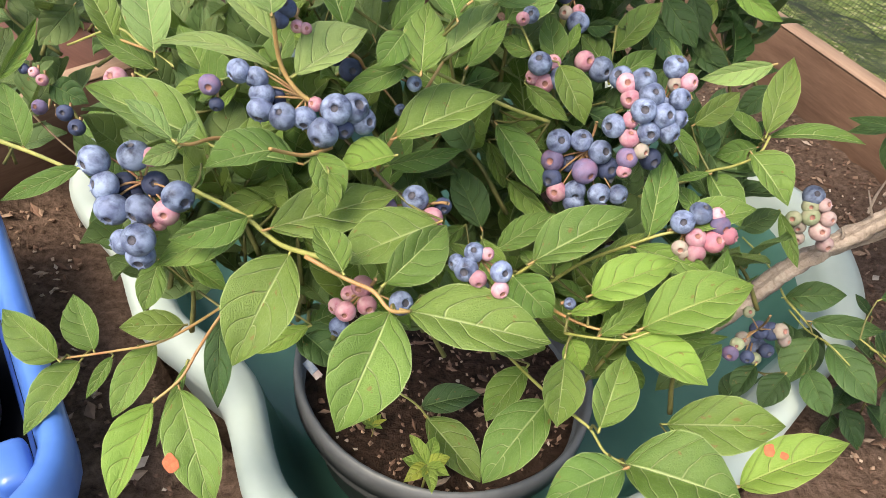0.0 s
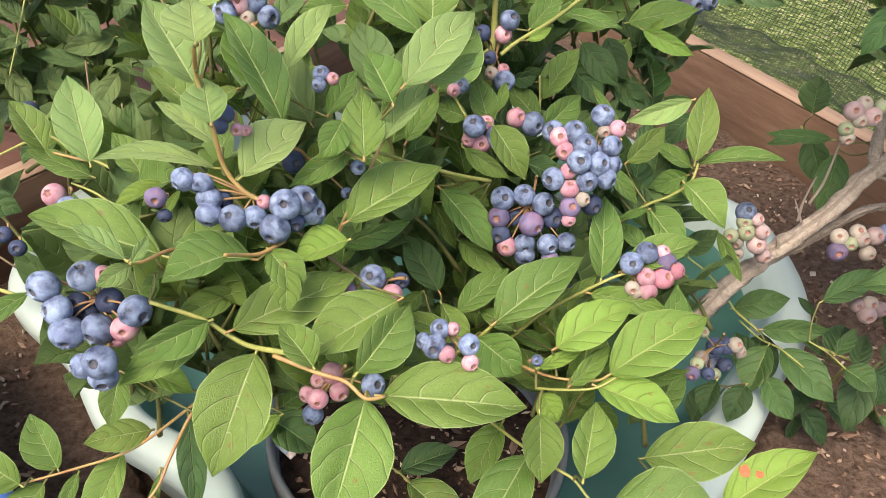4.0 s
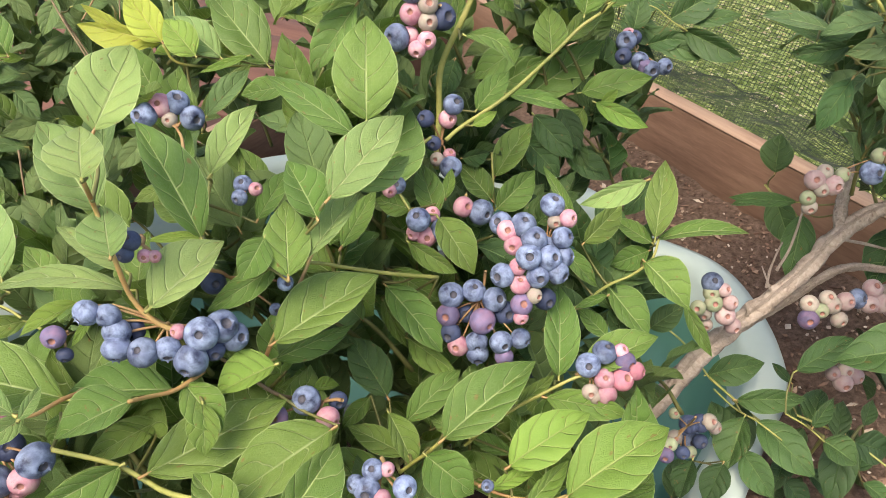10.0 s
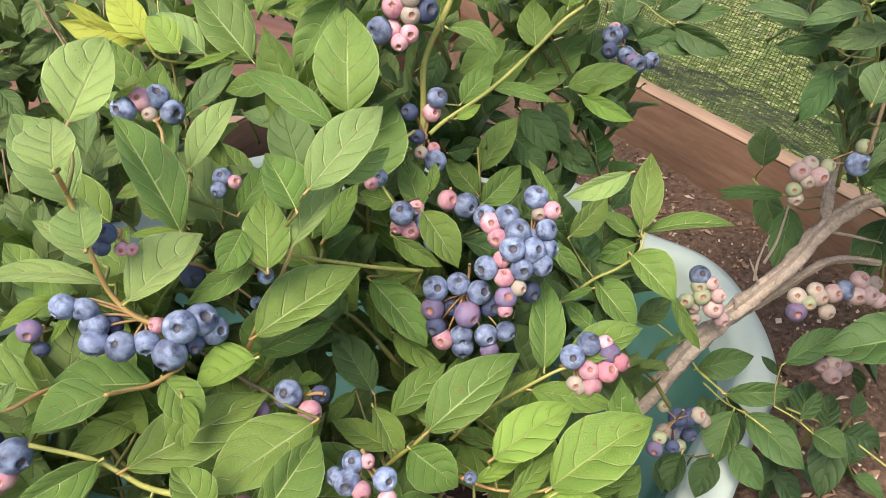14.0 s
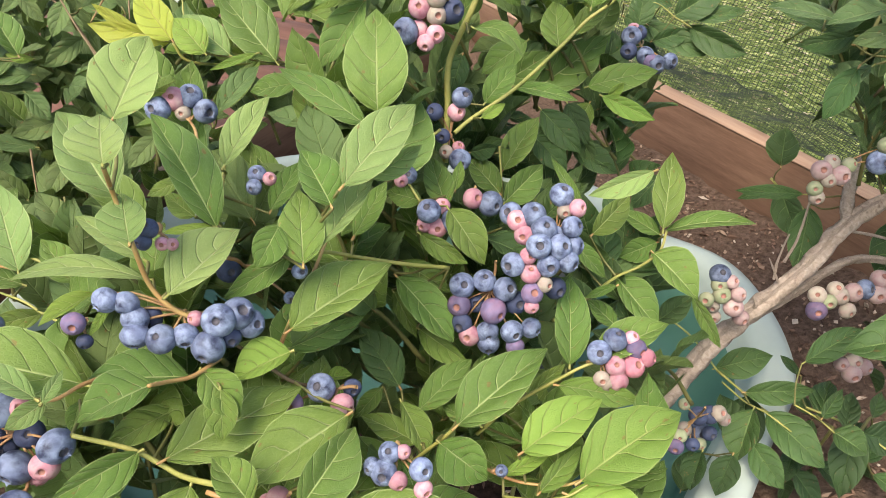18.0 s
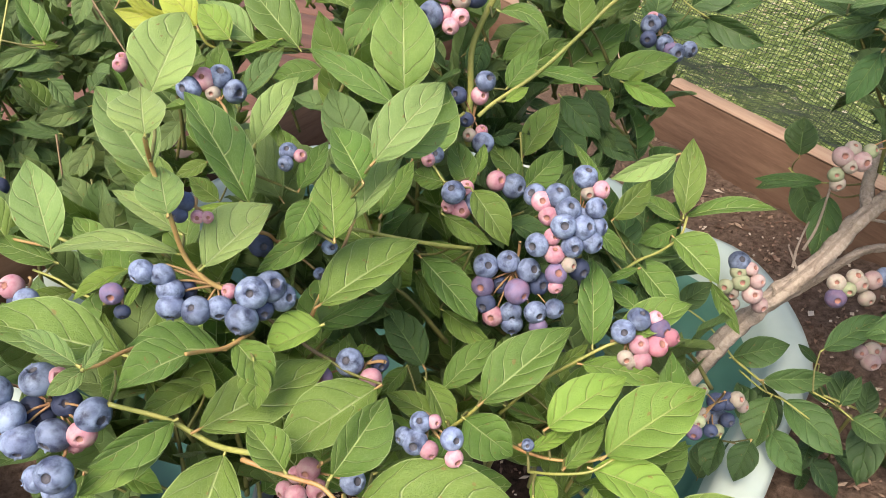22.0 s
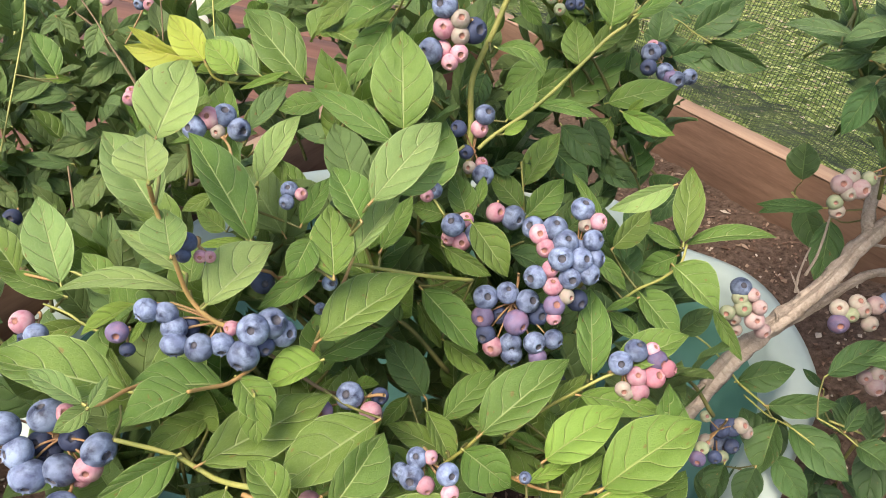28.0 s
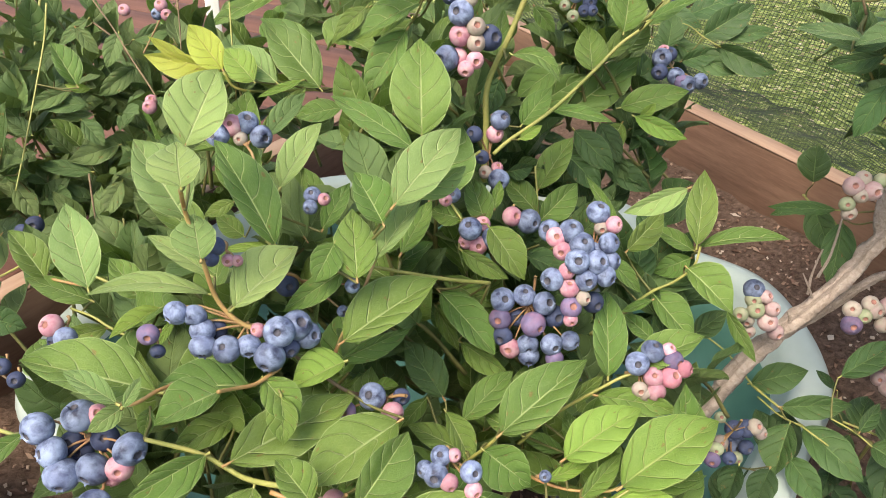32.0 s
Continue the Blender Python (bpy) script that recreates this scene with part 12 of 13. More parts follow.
shoot(bush_back, rnd, (-0.5751, 0.0461, 0.1807), (-0.5630, 0.0402, 0.2520), 6, 0.055, "far")
shoot(bush_back, rnd, (-0.5415, 0.1274, 0.1354), (-0.5375, 0.1227, 0.2055), 6, 0.055, "far")
shoot(bush_back, rnd, (-0.7341, 0.1336, 0.1099), (-0.7027, 0.1220, 0.1625), 6, 0.055, "far")
shoot(bush_back, rnd, (-0.5840, -0.0206, 0.1780), (-0.5751, -0.0253, 0.2375), 6, 0.055, "far", drop=(2,))
shoot(bush_back, rnd, (-0.6752, 0.1966, 0.0606), (-0.6322, 0.1810, 0.1409), 6, 0.055, "mid")
shoot(bush_back, rnd, (-0.5642, 0.0992, 0.1016), (-0.5426, 0.0910, 0.1747), 6, 0.055, "far")
shoot(bush_back, rnd, (-0.4534, 0.1618, 0.0903), (-0.4873, 0.1536, 0.1403), 6, 0.055, "mid")
shoot(bush_back, rnd, (-0.3806, 0.0083, 0.1314), (-0.3592, -0.0007, 0.2253), 6, 0.055, "far")
shoot(bush_back, rnd, (-0.7039, 0.0954, 0.0648), (-0.6856, 0.0880, 0.1374), 6, 0.055, "far")
shoot(bush_back, rnd, (-0.6861, 0.0850, 0.0550), (-0.6330, 0.0640, 0.1255), 6, 0.055, "far")
shoot(bush_back, rnd, (-0.5118, 0.0518, 0.0789), (-0.5575, 0.0403, 0.1408), 6, 0.055, "mid")
shoot(bush_back, rnd, (-0.5667, 0.0701, 0.0760), (-0.5110, 0.0456, 0.1319), 6, 0.055, "mid")
shoot(bush_back, rnd, (-0.4515, -0.0392, 0.1245), (-0.4297, -0.0476, 0.2001), 6, 0.055, "mid", drop=(1,))
shoot(bush_back, rnd, (-0.3217, 0.0009, 0.0647), (-0.3644, -0.0087, 0.1509), 6, 0.055, "mid")
shoot(bush_back, rnd, (-0.3328, 0.0931, 0.0494), (-0.3742, 0.0815, 0.0948), 6, 0.055, "far")
shoot(bush_back, rnd, (-0.6816, 0.1248, -0.0200), (-0.7331, 0.1120, 0.0225), 6, 0.055, "far")
shoot(bush_back, rnd, (-0.6486, -0.0225, 0.0798), (-0.6008, -0.0433, 0.1288), 6, 0.055, "far")
shoot(bush_back, rnd, (-0.5206, 0.0359, 0.0323), (-0.5618, 0.0250, 0.0826), 6, 0.055, "mid")
shoot(bush_back, rnd, (-0.4640, -0.0595, 0.0556), (-0.4575, -0.0655, 0.1428), 6, 0.055, "far")
shoot(bush_back, rnd, (-0.3776, -0.0666, 0.0673), (-0.4382, -0.0827, 0.1401), 6, 0.055, "far")
shoot(bush_back, rnd, (-0.4120, 0.0024, 0.0740), (-0.3761, -0.0120, 0.1195), 6, 0.055, "mid")
shoot(bush_back, rnd, (-0.1915, 0.1804, 0.4142), (-0.2641, 0.1630, 0.4744), 5, 0.055, "far", out=BEHIND)
shoot(bush_back, rnd, (-0.4192, 0.1592, 0.3344), (-0.4397, 0.1519, 0.4168), 5, 0.055, "far", out=BEHIND)
shoot(bush_back, rnd, (-0.4315, 0.2539, 0.3771), (-0.3888, 0.2271, 0.4242), 5, 0.055, "mid", out=BEHIND)
shoot(bush_back, rnd, (-0.3529, 0.1773, 0.3363), (-0.3100, 0.1519, 0.4194), 5, 0.055, "far", out=BEHIND)
shoot(bush_back, rnd, (-0.2798, 0.2797, 0.3350), (-0.3139, 0.2730, 0.3911), 5, 0.055, "far", out=BEHIND)
shoot(bush_back, rnd, (-0.2354, 0.2653, 0.3351), (-0.2275, 0.2551, 0.4100), 5, 0.055, "far", out=BEHIND)
shoot(bush_back, rnd, (-0.2988, 0.2174, 0.3096), (-0.2680, 0.1989, 0.3775), 5, 0.055, "far", out=BEHIND)
shoot(bush_right, rnd, (0.2436, 0.0114, 0.3664), (0.1982, 0.0222, 0.5186), 5, 0.050, "dark", skip=0.53)
shoot(bush_right, rnd, (0.2436, 0.0114, 0.3664), (0.3912, 0.1616, 0.4795), 5, 0.050, "far", skip=0.69)
shoot(bush_right, rnd, (0.2436, 0.0114, 0.3664), (0.3299, 0.0561, 0.5233), 5, 0.050, "dark", skip=0.59)
shoot(bush_right, rnd, (0.2436, 0.0114, 0.3664), (0.2212, 0.1950, 0.4195), 5, 0.050, "far", skip=0.61)
shoot(bush_right, rnd, (0.2436, 0.0114, 0.3664), (0.2274, 0.0872, 0.4471), 5, 0.050, "dark", skip=0.33)
shoot(bush_right, rnd, (0.2436, 0.0114, 0.3664), (0.3039, 0.1492, 0.4608), 5, 0.050, "dark", skip=0.58)
shoot(bush_right, rnd, (0.2436, 0.0114, 0.3664), (0.3146, 0.0615, 0.4521), 5, 0.050, "dark", skip=0.39)
shoot(bush_right, rnd, (0.2436, 0.0114, 0.3664), (0.4114, 0.1462, 0.4235), 5, 0.050, "dark", skip=0.66)
shoot(bush_right, rnd, (0.2139, -0.0108, 0.3447), (0.1375, -0.0062, 0.4516), 5, 0.050, "dark", skip=0.43)
shoot(bush_right, rnd, (0.2436, 0.0114, 0.3664), (0.1754, 0.0204, 0.4304), 5, 0.050, "dark", skip=0.25)
shoot(bush_right, rnd, (0.2436, 0.0114, 0.3664), (0.2138, -0.0059, 0.4632), 5, 0.050, "dark", skip=0.27)
shoot(bush_right, rnd, (0.2436, 0.0114, 0.3664), (0.2505, -0.0046, 0.4462), 5, 0.050, "far", skip=0.25)
shoot(bush_right, rnd, (0.2436, 0.0114, 0.3664), (0.3018, -0.0088, 0.4671), 5, 0.050, "far", skip=0.36)
shoot(bush_right, rnd, (0.2436, 0.0114, 0.3664), (0.3141, -0.0455, 0.4620), 5, 0.050, "far", skip=0.43)
shoot(bush_right, rnd, (0.2436, 0.0114, 0.3664), (0.2614, 0.1196, 0.3400), 5, 0.050, "dark", skip=0.33)
shoot(bush_right, rnd, (0.2436, 0.0114, 0.3664), (0.3137, 0.1101, 0.3376), 5, 0.050, "dark", skip=0.40)
shoot(bush_right, rnd, (0.2436, 0.0114, 0.3664), (0.3389, 0.0917, 0.3658), 5, 0.050, "dark", skip=0.40)
shoot(bush_right, rnd, (0.2436, 0.0114, 0.3664), (0.4096, 0.0886, 0.3654), 5, 0.050, "dark", skip=0.59)
shoot(bush_right, rnd, (0.2436, 0.0114, 0.3664), (0.2447, 0.0095, 0.3590), 5, 0.050, "dark", skip=0.25)
shoot(bush_right, rnd, (0.2436, 0.0114, 0.3664), (0.3383, 0.0232, 0.3283), 5, 0.050, "far", skip=0.27)
shoot(bush_right, rnd, (0.2436, 0.0114, 0.3664), (0.3497, 0.0029, 0.3333), 5, 0.050, "far", skip=0.33)
shoot(bush_right, rnd, (0.2859, -0.0235, 0.2273), (0.4448, 0.0400, 0.2996), 5, 0.050, "dark", skip=0.60)
shoot(bush_right, rnd, (0.2859, -0.0235, 0.2273), (0.3355, -0.0003, 0.2613), 5, 0.050, "far", skip=0.25)
shoot(bush_right, rnd, (0.2270, -0.0387, 0.3038), (0.2918, -0.0731, 0.3482), 5, 0.050, "dark", skip=0.25)
shoot(bush_right, rnd, (0.2859, -0.0235, 0.2273), (0.3027, -0.0454, 0.2566), 5, 0.050, "dark", skip=0.25)
shoot(bush_right, rnd, (0.2859, -0.0235, 0.2273), (0.4188, -0.0043, 0.1921), 5, 0.050, "far", skip=0.46)
shoot(bush_right, rnd, (0.2859, -0.0235, 0.2273), (0.3130, -0.1217, 0.2340), 5, 0.050, "far", skip=0.27)
shoot(bush_right, rnd, (0.2859, -0.0235, 0.2273), (0.3567, -0.0803, 0.1495), 5, 0.050, "dark", skip=0.37)
shoot(bush_back, rnd, (-0.1445, 0.1596, 0.4114), (-0.0905, 0.1264, 0.4757), 5, 0.055, "mid", out=BEHIND)
shoot(bush_back, rnd, (-0.1887, 0.1217, 0.3708), (-0.1811, 0.1112, 0.4486), 5, 0.055, "mid", out=BEHIND)
shoot(bush_back, rnd, (-0.1941, 0.2364, 0.3720), (-0.1549, 0.2128, 0.4252), 5, 0.055, "far", out=BEHIND)
shoot(bush_back, rnd, (-0.1097, 0.1697, 0.3452), (-0.1203, 0.1631, 0.4153), 5, 0.055, "far", out=BEHIND)
shoot(bush_back, rnd, (-0.0730, 0.1212, 0.3523), (-0.0537, 0.1083, 0.4161), 5, 0.055, "far", out=BEHIND)
shoot(bush_back, rnd, (-0.0534, 0.1530, 0.2993), (-0.1187, 0.1388, 0.3656), 5, 0.055, "mid", out=BEHIND)
shoot(bush_back, rnd, (-0.3963, 0.2858, 0.4278), (-0.3749, 0.2711, 0.4808), 5, 0.060, "dark", out=BEHIND)
shoot(bush_back, rnd, (-0.3096, 0.2778, 0.4168), (-0.3208, 0.2708, 0.4840), 5, 0.060, "far", out=BEHIND)
shoot(bush_back, rnd, (-0.3218, 0.5188, 0.3935), (-0.2774, 0.4897, 0.4682), 5, 0.060, "far", out=BEHIND)
shoot(bush_back, rnd, (-0.1752, 0.4281, 0.3925), (-0.1850, 0.4190, 0.4753), 5, 0.060, "dark", out=BEHIND)
shoot(bush_back, rnd, (-0.0458, 0.2581, 0.4216), (-0.0823, 0.2511, 0.4777), 5, 0.060, "mid", out=BEHIND)
shoot(bush_back, rnd, (0.0773, 0.2102, 0.4154), (0.0358, 0.2014, 0.4978), 5, 0.060, "far", out=BEHIND)
shoot(bush_back, rnd, (-0.3344, 0.2109, 0.4052), (-0.3900, 0.1977, 0.4462), 5, 0.060, "far", out=BEHIND)
shoot(bush_back, rnd, (-0.3841, 0.2010, 0.3948), (-0.3341, 0.1666, 0.4476), 5, 0.060, "dark", out=BEHIND)
shoot(bush_back, rnd, (-0.3066, 0.4769, 0.3047), (-0.3164, 0.4689, 0.3788), 5, 0.060, "dark", out=BEHIND)
shoot(bush_back, rnd, (-0.2453, 0.2675, 0.3727), (-0.2488, 0.2597, 0.4381), 5, 0.060, "dark", out=BEHIND)
shoot(bush_back, rnd, (-0.1634, 0.2022, 0.4105), (-0.1867, 0.1968, 0.4649), 5, 0.060, "dark", out=BEHIND)
shoot(bush_back, rnd, (-0.1656, 0.2145, 0.3731), (-0.1376, 0.1958, 0.4332), 5, 0.060, "far", out=BEHIND)
shoot(bush_back, rnd, (0.0234, 0.4334, 0.3177), (-0.0374, 0.4215, 0.3891), 5, 0.060, "far", out=BEHIND)
shoot(bush_back, rnd, (0.0313, 0.4517, 0.3029), (0.0143, 0.4424, 0.3940), 5, 0.060, "mid", out=BEHIND)
shoot(bush_back, rnd, (0.1250, 0.2820, 0.4212), (0.0797, 0.2718, 0.4584), 5, 0.060, "far", out=BEHIND)
shoot(bush_back, rnd, (0.1341, 0.4395, 0.3613), (0.1403, 0.4298, 0.4243), 5, 0.060, "far", out=BEHIND)
shoot(bush_back, rnd, (0.2382, 0.2727, 0.3623), (0.1938, 0.2638, 0.4396), 5, 0.060, "far", out=BEHIND)
# low shoots, with the shade beneath the bush painted into the deep tone
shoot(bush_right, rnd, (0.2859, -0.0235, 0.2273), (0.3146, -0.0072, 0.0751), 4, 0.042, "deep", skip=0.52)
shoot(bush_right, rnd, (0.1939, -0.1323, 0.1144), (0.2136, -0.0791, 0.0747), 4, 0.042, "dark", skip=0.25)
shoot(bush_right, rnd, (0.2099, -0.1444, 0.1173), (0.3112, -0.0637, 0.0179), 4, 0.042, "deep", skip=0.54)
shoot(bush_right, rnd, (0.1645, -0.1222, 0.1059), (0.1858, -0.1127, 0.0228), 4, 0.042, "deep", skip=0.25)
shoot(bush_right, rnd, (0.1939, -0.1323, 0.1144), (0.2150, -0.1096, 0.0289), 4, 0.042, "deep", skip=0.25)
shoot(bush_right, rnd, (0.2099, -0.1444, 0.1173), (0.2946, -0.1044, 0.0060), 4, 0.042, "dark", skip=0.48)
shoot(bush_back, rnd, (0.2321, 0.0375, 0.2742), (0.2076, 0.0352, 0.3368), 5, 0.050, "far", drop=(0, 1, 2, 3, 4))
shoot(bush_back, rnd, (0.0540, -0.0745, 0.3303), (0.0075, -0.0845, 0.3727), 6, 0.055, "dark", out=DEEP)
shoot(bush_back, rnd, (0.1403, -0.0329, 0.3093), (0.0833, -0.0455, 0.3578), 6, 0.055, "dark", out=DEEP, drop=(0, 1, 2, 3))
shoot(bush_back, rnd, (0.1650, -0.1150, 0.3141), (0.1015, -0.1276, 0.3856), 6, 0.055, "dark", out=DEEP, drop=(0, 1, 2, 3, 4, 5))
shoot(bush_back, rnd, (0.0308, -0.0984, 0.2644), (0.0224, -0.1084, 0.3534), 6, 0.055, "dark", out=DEEP, drop=(0, 1, 2))
shoot(bush_back, rnd, (0.0160, -0.1253, 0.2542), (0.0351, -0.1411, 0.3306), 6, 0.055, "dark", out=DEEP, drop=(0, 1, 2, 3, 4, 5))
shoot(bush_back, rnd, (0.0495, -0.0786, 0.2014), (0.0694, -0.0966, 0.2946), 6, 0.055, "dark", out=DEEP, drop=(5,))
shoot(bush_back, rnd, (-0.5373, -0.2140, 0.1478), (-0.5852, -0.2209, 0.2085), 5, 0.055, "far", out=BEHIND)
shoot(bush_back, rnd, (-0.5292, -0.2555, 0.1680), (-0.5172, -0.2517, 0.2265), 5, 0.055, "far", out=BEHIND)
shoot(bush_back, rnd, (-0.6746, -0.1916, 0.0393), (-0.6492, -0.1877, 0.1225), 5, 0.055, "far", out=BEHIND)
shoot(bush_back, rnd, (-0.6089, -0.2142, 0.0482), (-0.6091, -0.2077, 0.1272), 5, 0.055, "far", out=BEHIND)
shoot(bush_back, rnd, (-0.5239, -0.2183, 0.0654), (-0.5610, -0.2182, 0.1390), 5, 0.055, "far", out=BEHIND)
shoot(bush_back, rnd, (-0.6348, -0.1846, -0.0113), (-0.6202, -0.1793, 0.0670), 5, 0.055, "far", out=BEHIND)
shoot(bush_back, rnd, (-0.5810, -0.2701, 0.0547), (-0.5359, -0.2740, 0.1265), 5, 0.055, "far", out=BEHIND)
shoot(bush_right, rnd, (0.2436, 0.0114, 0.3664), (0.2702, 0.1128, 0.4594), 5, 0.050, "sage", skip=0.46)
shoot(bush_right, rnd, (0.2436, 0.0114, 0.3664), (0.2071, 0.0143, 0.4503), 5, 0.050, "dark", skip=0.25)
shoot(bush_right, rnd, (0.2436, 0.0114, 0.3664), (0.2242, 0.0263, 0.4192), 5, 0.050, "sage", skip=0.25)
shoot(bush_right, rnd, (0.2436, 0.0114, 0.3664), (0.2529, 0.0128, 0.3631), 5, 0.050, "sage", skip=0.25)
shoot(bush_right, rnd, (0.2270, -0.0387, 0.3038), (0.2405, -0.0029, 0.3148), 5, 0.050, "dark", skip=0.25)
shoot(bush_back, rnd, (-0.4836, 0.0027, 0.2115), (-0.4753, -0.0023, 0.2634), 6, 0.050, "far", out=BEHIND, drop=(1, 2, 3, 4, 5))
shoot(bush_back, rnd, (-0.3780, -0.0438, 0.2589), (-0.3992, -0.0340, 0.3230), 6, 0.050, "far", out=BEHIND, drop=(4, 5))
shoot(bush_back, rnd, (-0.5705, 0.1118, 0.0816), (-0.5984, 0.1072, 0.1577), 6, 0.050, "far", out=BEHIND)
shoot(bush_back, rnd, (-0.4479, 0.0284, 0.1143), (-0.4827, 0.0287, 0.1820), 6, 0.050, "far", out=BEHIND)
shoot(bush_back, rnd, (-0.6477, -0.0408, 0.0904), (-0.6498, -0.0421, 0.1668), 6, 0.050, "far", out=BEHIND)
shoot(bush_back, rnd, (-0.4021, 0.1127, 0.1625), (-0.3780, 0.1005, 0.2405), 6, 0.050, "far", out=BEHIND)
shoot(bush_back, rnd, (-0.7149, 0.2073, 0.2029), (-0.7375, 0.2160, 0.2660), 6, 0.050, "far", out=BEHIND)
shoot(bush_back, rnd, (-0.6070, 0.0835, 0.1365), (-0.6162, 0.0675, 0.2040), 6, 0.050, "far", out=BEHIND)
shoot(bush_back, rnd, (-0.3983, 0.0390, 0.1063), (-0.3639, 0.0432, 0.1861), 6, 0.050, "far", out=BEHIND)
shoot(bush_back, rnd, (-0.6595, 0.0438, 0.0429), (-0.6224, 0.0500, 0.1099), 6, 0.050, "far", out=BEHIND)
shoot(bush_back, rnd, (-0.6489, 0.0573, 0.0449), (-0.6430, 0.0387, 0.0968), 6, 0.050, "far", out=BEHIND)
shoot(bush_back, rnd, (-0.5912, 0.1797, 0.2097), (-0.6077, 0.1805, 0.2859), 6, 0.050, "far", out=BEHIND)
shoot(bush_back, rnd, (-0.6075, 0.0491, 0.0335), (-0.5691, 0.0393, 0.1135), 6, 0.050, "far", out=BEHIND)
shoot(bush_back, rnd, (-0.6353, -0.0039, 0.1485), (-0.6728, -0.0260, 0.2107), 6, 0.050, "far", out=BEHIND)
shoot(bush_back, rnd, (-0.6551, 0.1497, 0.2490), (-0.6257, 0.1323, 0.3277), 6, 0.050, "far", out=BEHIND)
shoot(bush_back, rnd, (-0.6138, 0.1561, 0.1200), (-0.6122, 0.1519, 0.1879), 6, 0.050, "far", out=BEHIND)
shoot(bush_back, rnd, (-0.4908, -0.0002, 0.0443), (-0.4902, -0.0130, 0.1159), 6, 0.050, "far", out=BEHIND)
shoot(bush_back, rnd, (-0.5559, -0.0738, 0.0777), (-0.5542, -0.0818, 0.1280), 6, 0.050, "far", out=BEHIND)
shoot(bush_back, rnd, (-0.5504, 0.0559, 0.0965), (-0.5622, 0.0542, 0.1687), 6, 0.050, "far", out=BEHIND)
shoot(bush_back, rnd, (-0.5964, -0.0829, 0.1667), (-0.5593, -0.1028, 0.2304), 6, 0.050, "far", out=BEHIND, drop=(3,))
shoot(bush_back, rnd, (-0.5966, 0.0957, 0.1749), (-0.6116, 0.0805, 0.2428), 6, 0.050, "far", out=BEHIND)
shoot(bush_back, rnd, (-0.5409, -0.0331, 0.1148), (-0.5788, -0.0404, 0.1869), 6, 0.050, "far", out=BEHIND)
shoot(bush_back, rnd, (-0.5899, -0.0331, 0.1049), (-0.6108, -0.0556, 0.1680), 6, 0.050, "far", out=BEHIND)
shoot(bush_back, rnd, (-0.6859, 0.1318, 0.1721), (-0.6992, 0.1352, 0.2353), 6, 0.050, "far", out=BEHIND)
shoot(bush_back, rnd, (-0.6848, 0.1686, 0.1538), (-0.6728, 0.1740, 0.2173), 6, 0.050, "far", out=BEHIND)
shoot(bush_back, rnd, (-0.6094, -0.0159, 0.1739), (-0.6342, -0.0137, 0.2491), 6, 0.050, "far", out=BEHIND)
shoot(bush_back, rnd, (-0.5560, -0.0638, 0.1214), (-0.5446, -0.0615, 0.1817), 6, 0.050, "far", out=BEHIND, drop=(5,))
shoot(bush_back, rnd, (-0.5450, -0.0748, 0.1314), (-0.5633, -0.0910, 0.1939), 6, 0.050, "far", out=BEHIND, drop=(2, 4))
shoot(bush_back, rnd, (-0.5447, -0.0261, 0.0660), (-0.5722, -0.0560, 0.1443), 6, 0.050, "far", out=BEHIND)
shoot(bush_back, rnd, (-0.3893, 0.1466, 0.1365), (-0.3532, 0.1537, 0.1931), 6, 0.050, "far", out=BEHIND)
shoot(bush_back, rnd, (-0.4333, 0.0810, 0.0909), (-0.4318, 0.0625, 0.1511), 6, 0.050, "far", out=BEHIND)
shoot(bush_back, rnd, (-0.6256, -0.0224, 0.1604), (-0.6426, -0.0199, 0.2117), 6, 0.050, "far", out=BEHIND)
shoot(bush_back, rnd, (-0.4973, 0.0792, 0.0017), (-0.4656, 0.0852, 0.0690), 6, 0.050, "far", out=BEHIND)
shoot(bush_back, rnd, (-0.4532, -0.0040, 0.1725), (-0.4601, 0.0035, 0.2408), 6, 0.050, "far", out=BEHIND, drop=(4, 5))
shoot(bush_back, rnd, (-0.5847, -0.0340, 0.0882), (-0.5865, -0.0327, 0.1488), 6, 0.050, "far", out=BEHIND)
shoot(bush_back, rnd, (-0.4813, -0.0651, 0.1202), (-0.5076, -0.0634, 0.1979), 6, 0.050, "far", out=BEHIND, drop=(1, 3, 4, 5))
shoot(bush_back, rnd, (-0.5711, -0.0061, 0.1708), (-0.5773, -0.0172, 0.2441), 6, 0.050, "far", out=BEHIND, drop=(2,))
shoot(bush_back, rnd, (-0.5959, -0.0214, 0.2786), (-0.6260, -0.0486, 0.3579), 6, 0.050, "far", out=BEHIND)
shoot(bush_back, rnd, (-0.7144, 0.1436, 0.1100), (-0.7292, 0.1262, 0.1705), 6, 0.050, "far", out=BEHIND)
shoot(bush_back, rnd, (-0.5122, 0.1060, 0.1735), (-0.5369, 0.0891, 0.2272), 6, 0.050, "far", out=BEHIND)
shoot(bush_back, rnd, (-0.4597, 0.0784, 0.1794), (-0.4933, 0.0555, 0.2406), 6, 0.050, "far", out=BEHIND)
shoot(bush_back, rnd, (-0.4415, 0.0896, 0.1753), (-0.4174, 0.0846, 0.2383), 6, 0.050, "far", out=BEHIND)
shoot(bush_back, rnd, (-0.5122, -0.0084, 0.1225), (-0.5186, -0.0106, 0.1864), 6, 0.050, "far", out=BEHIND, drop=(5,))
shoot(bush_back, rnd, (-0.4863, -0.0381, 0.1403), (-0.5205, -0.0511, 0.2031), 6, 0.050, "far", out=BEHIND, drop=(1, 2, 4))
shoot(bush_back, rnd, (-0.4078, 0.1568, 0.1515), (-0.3760, 0.1585, 0.2094), 6, 0.050, "far", out=BEHIND)
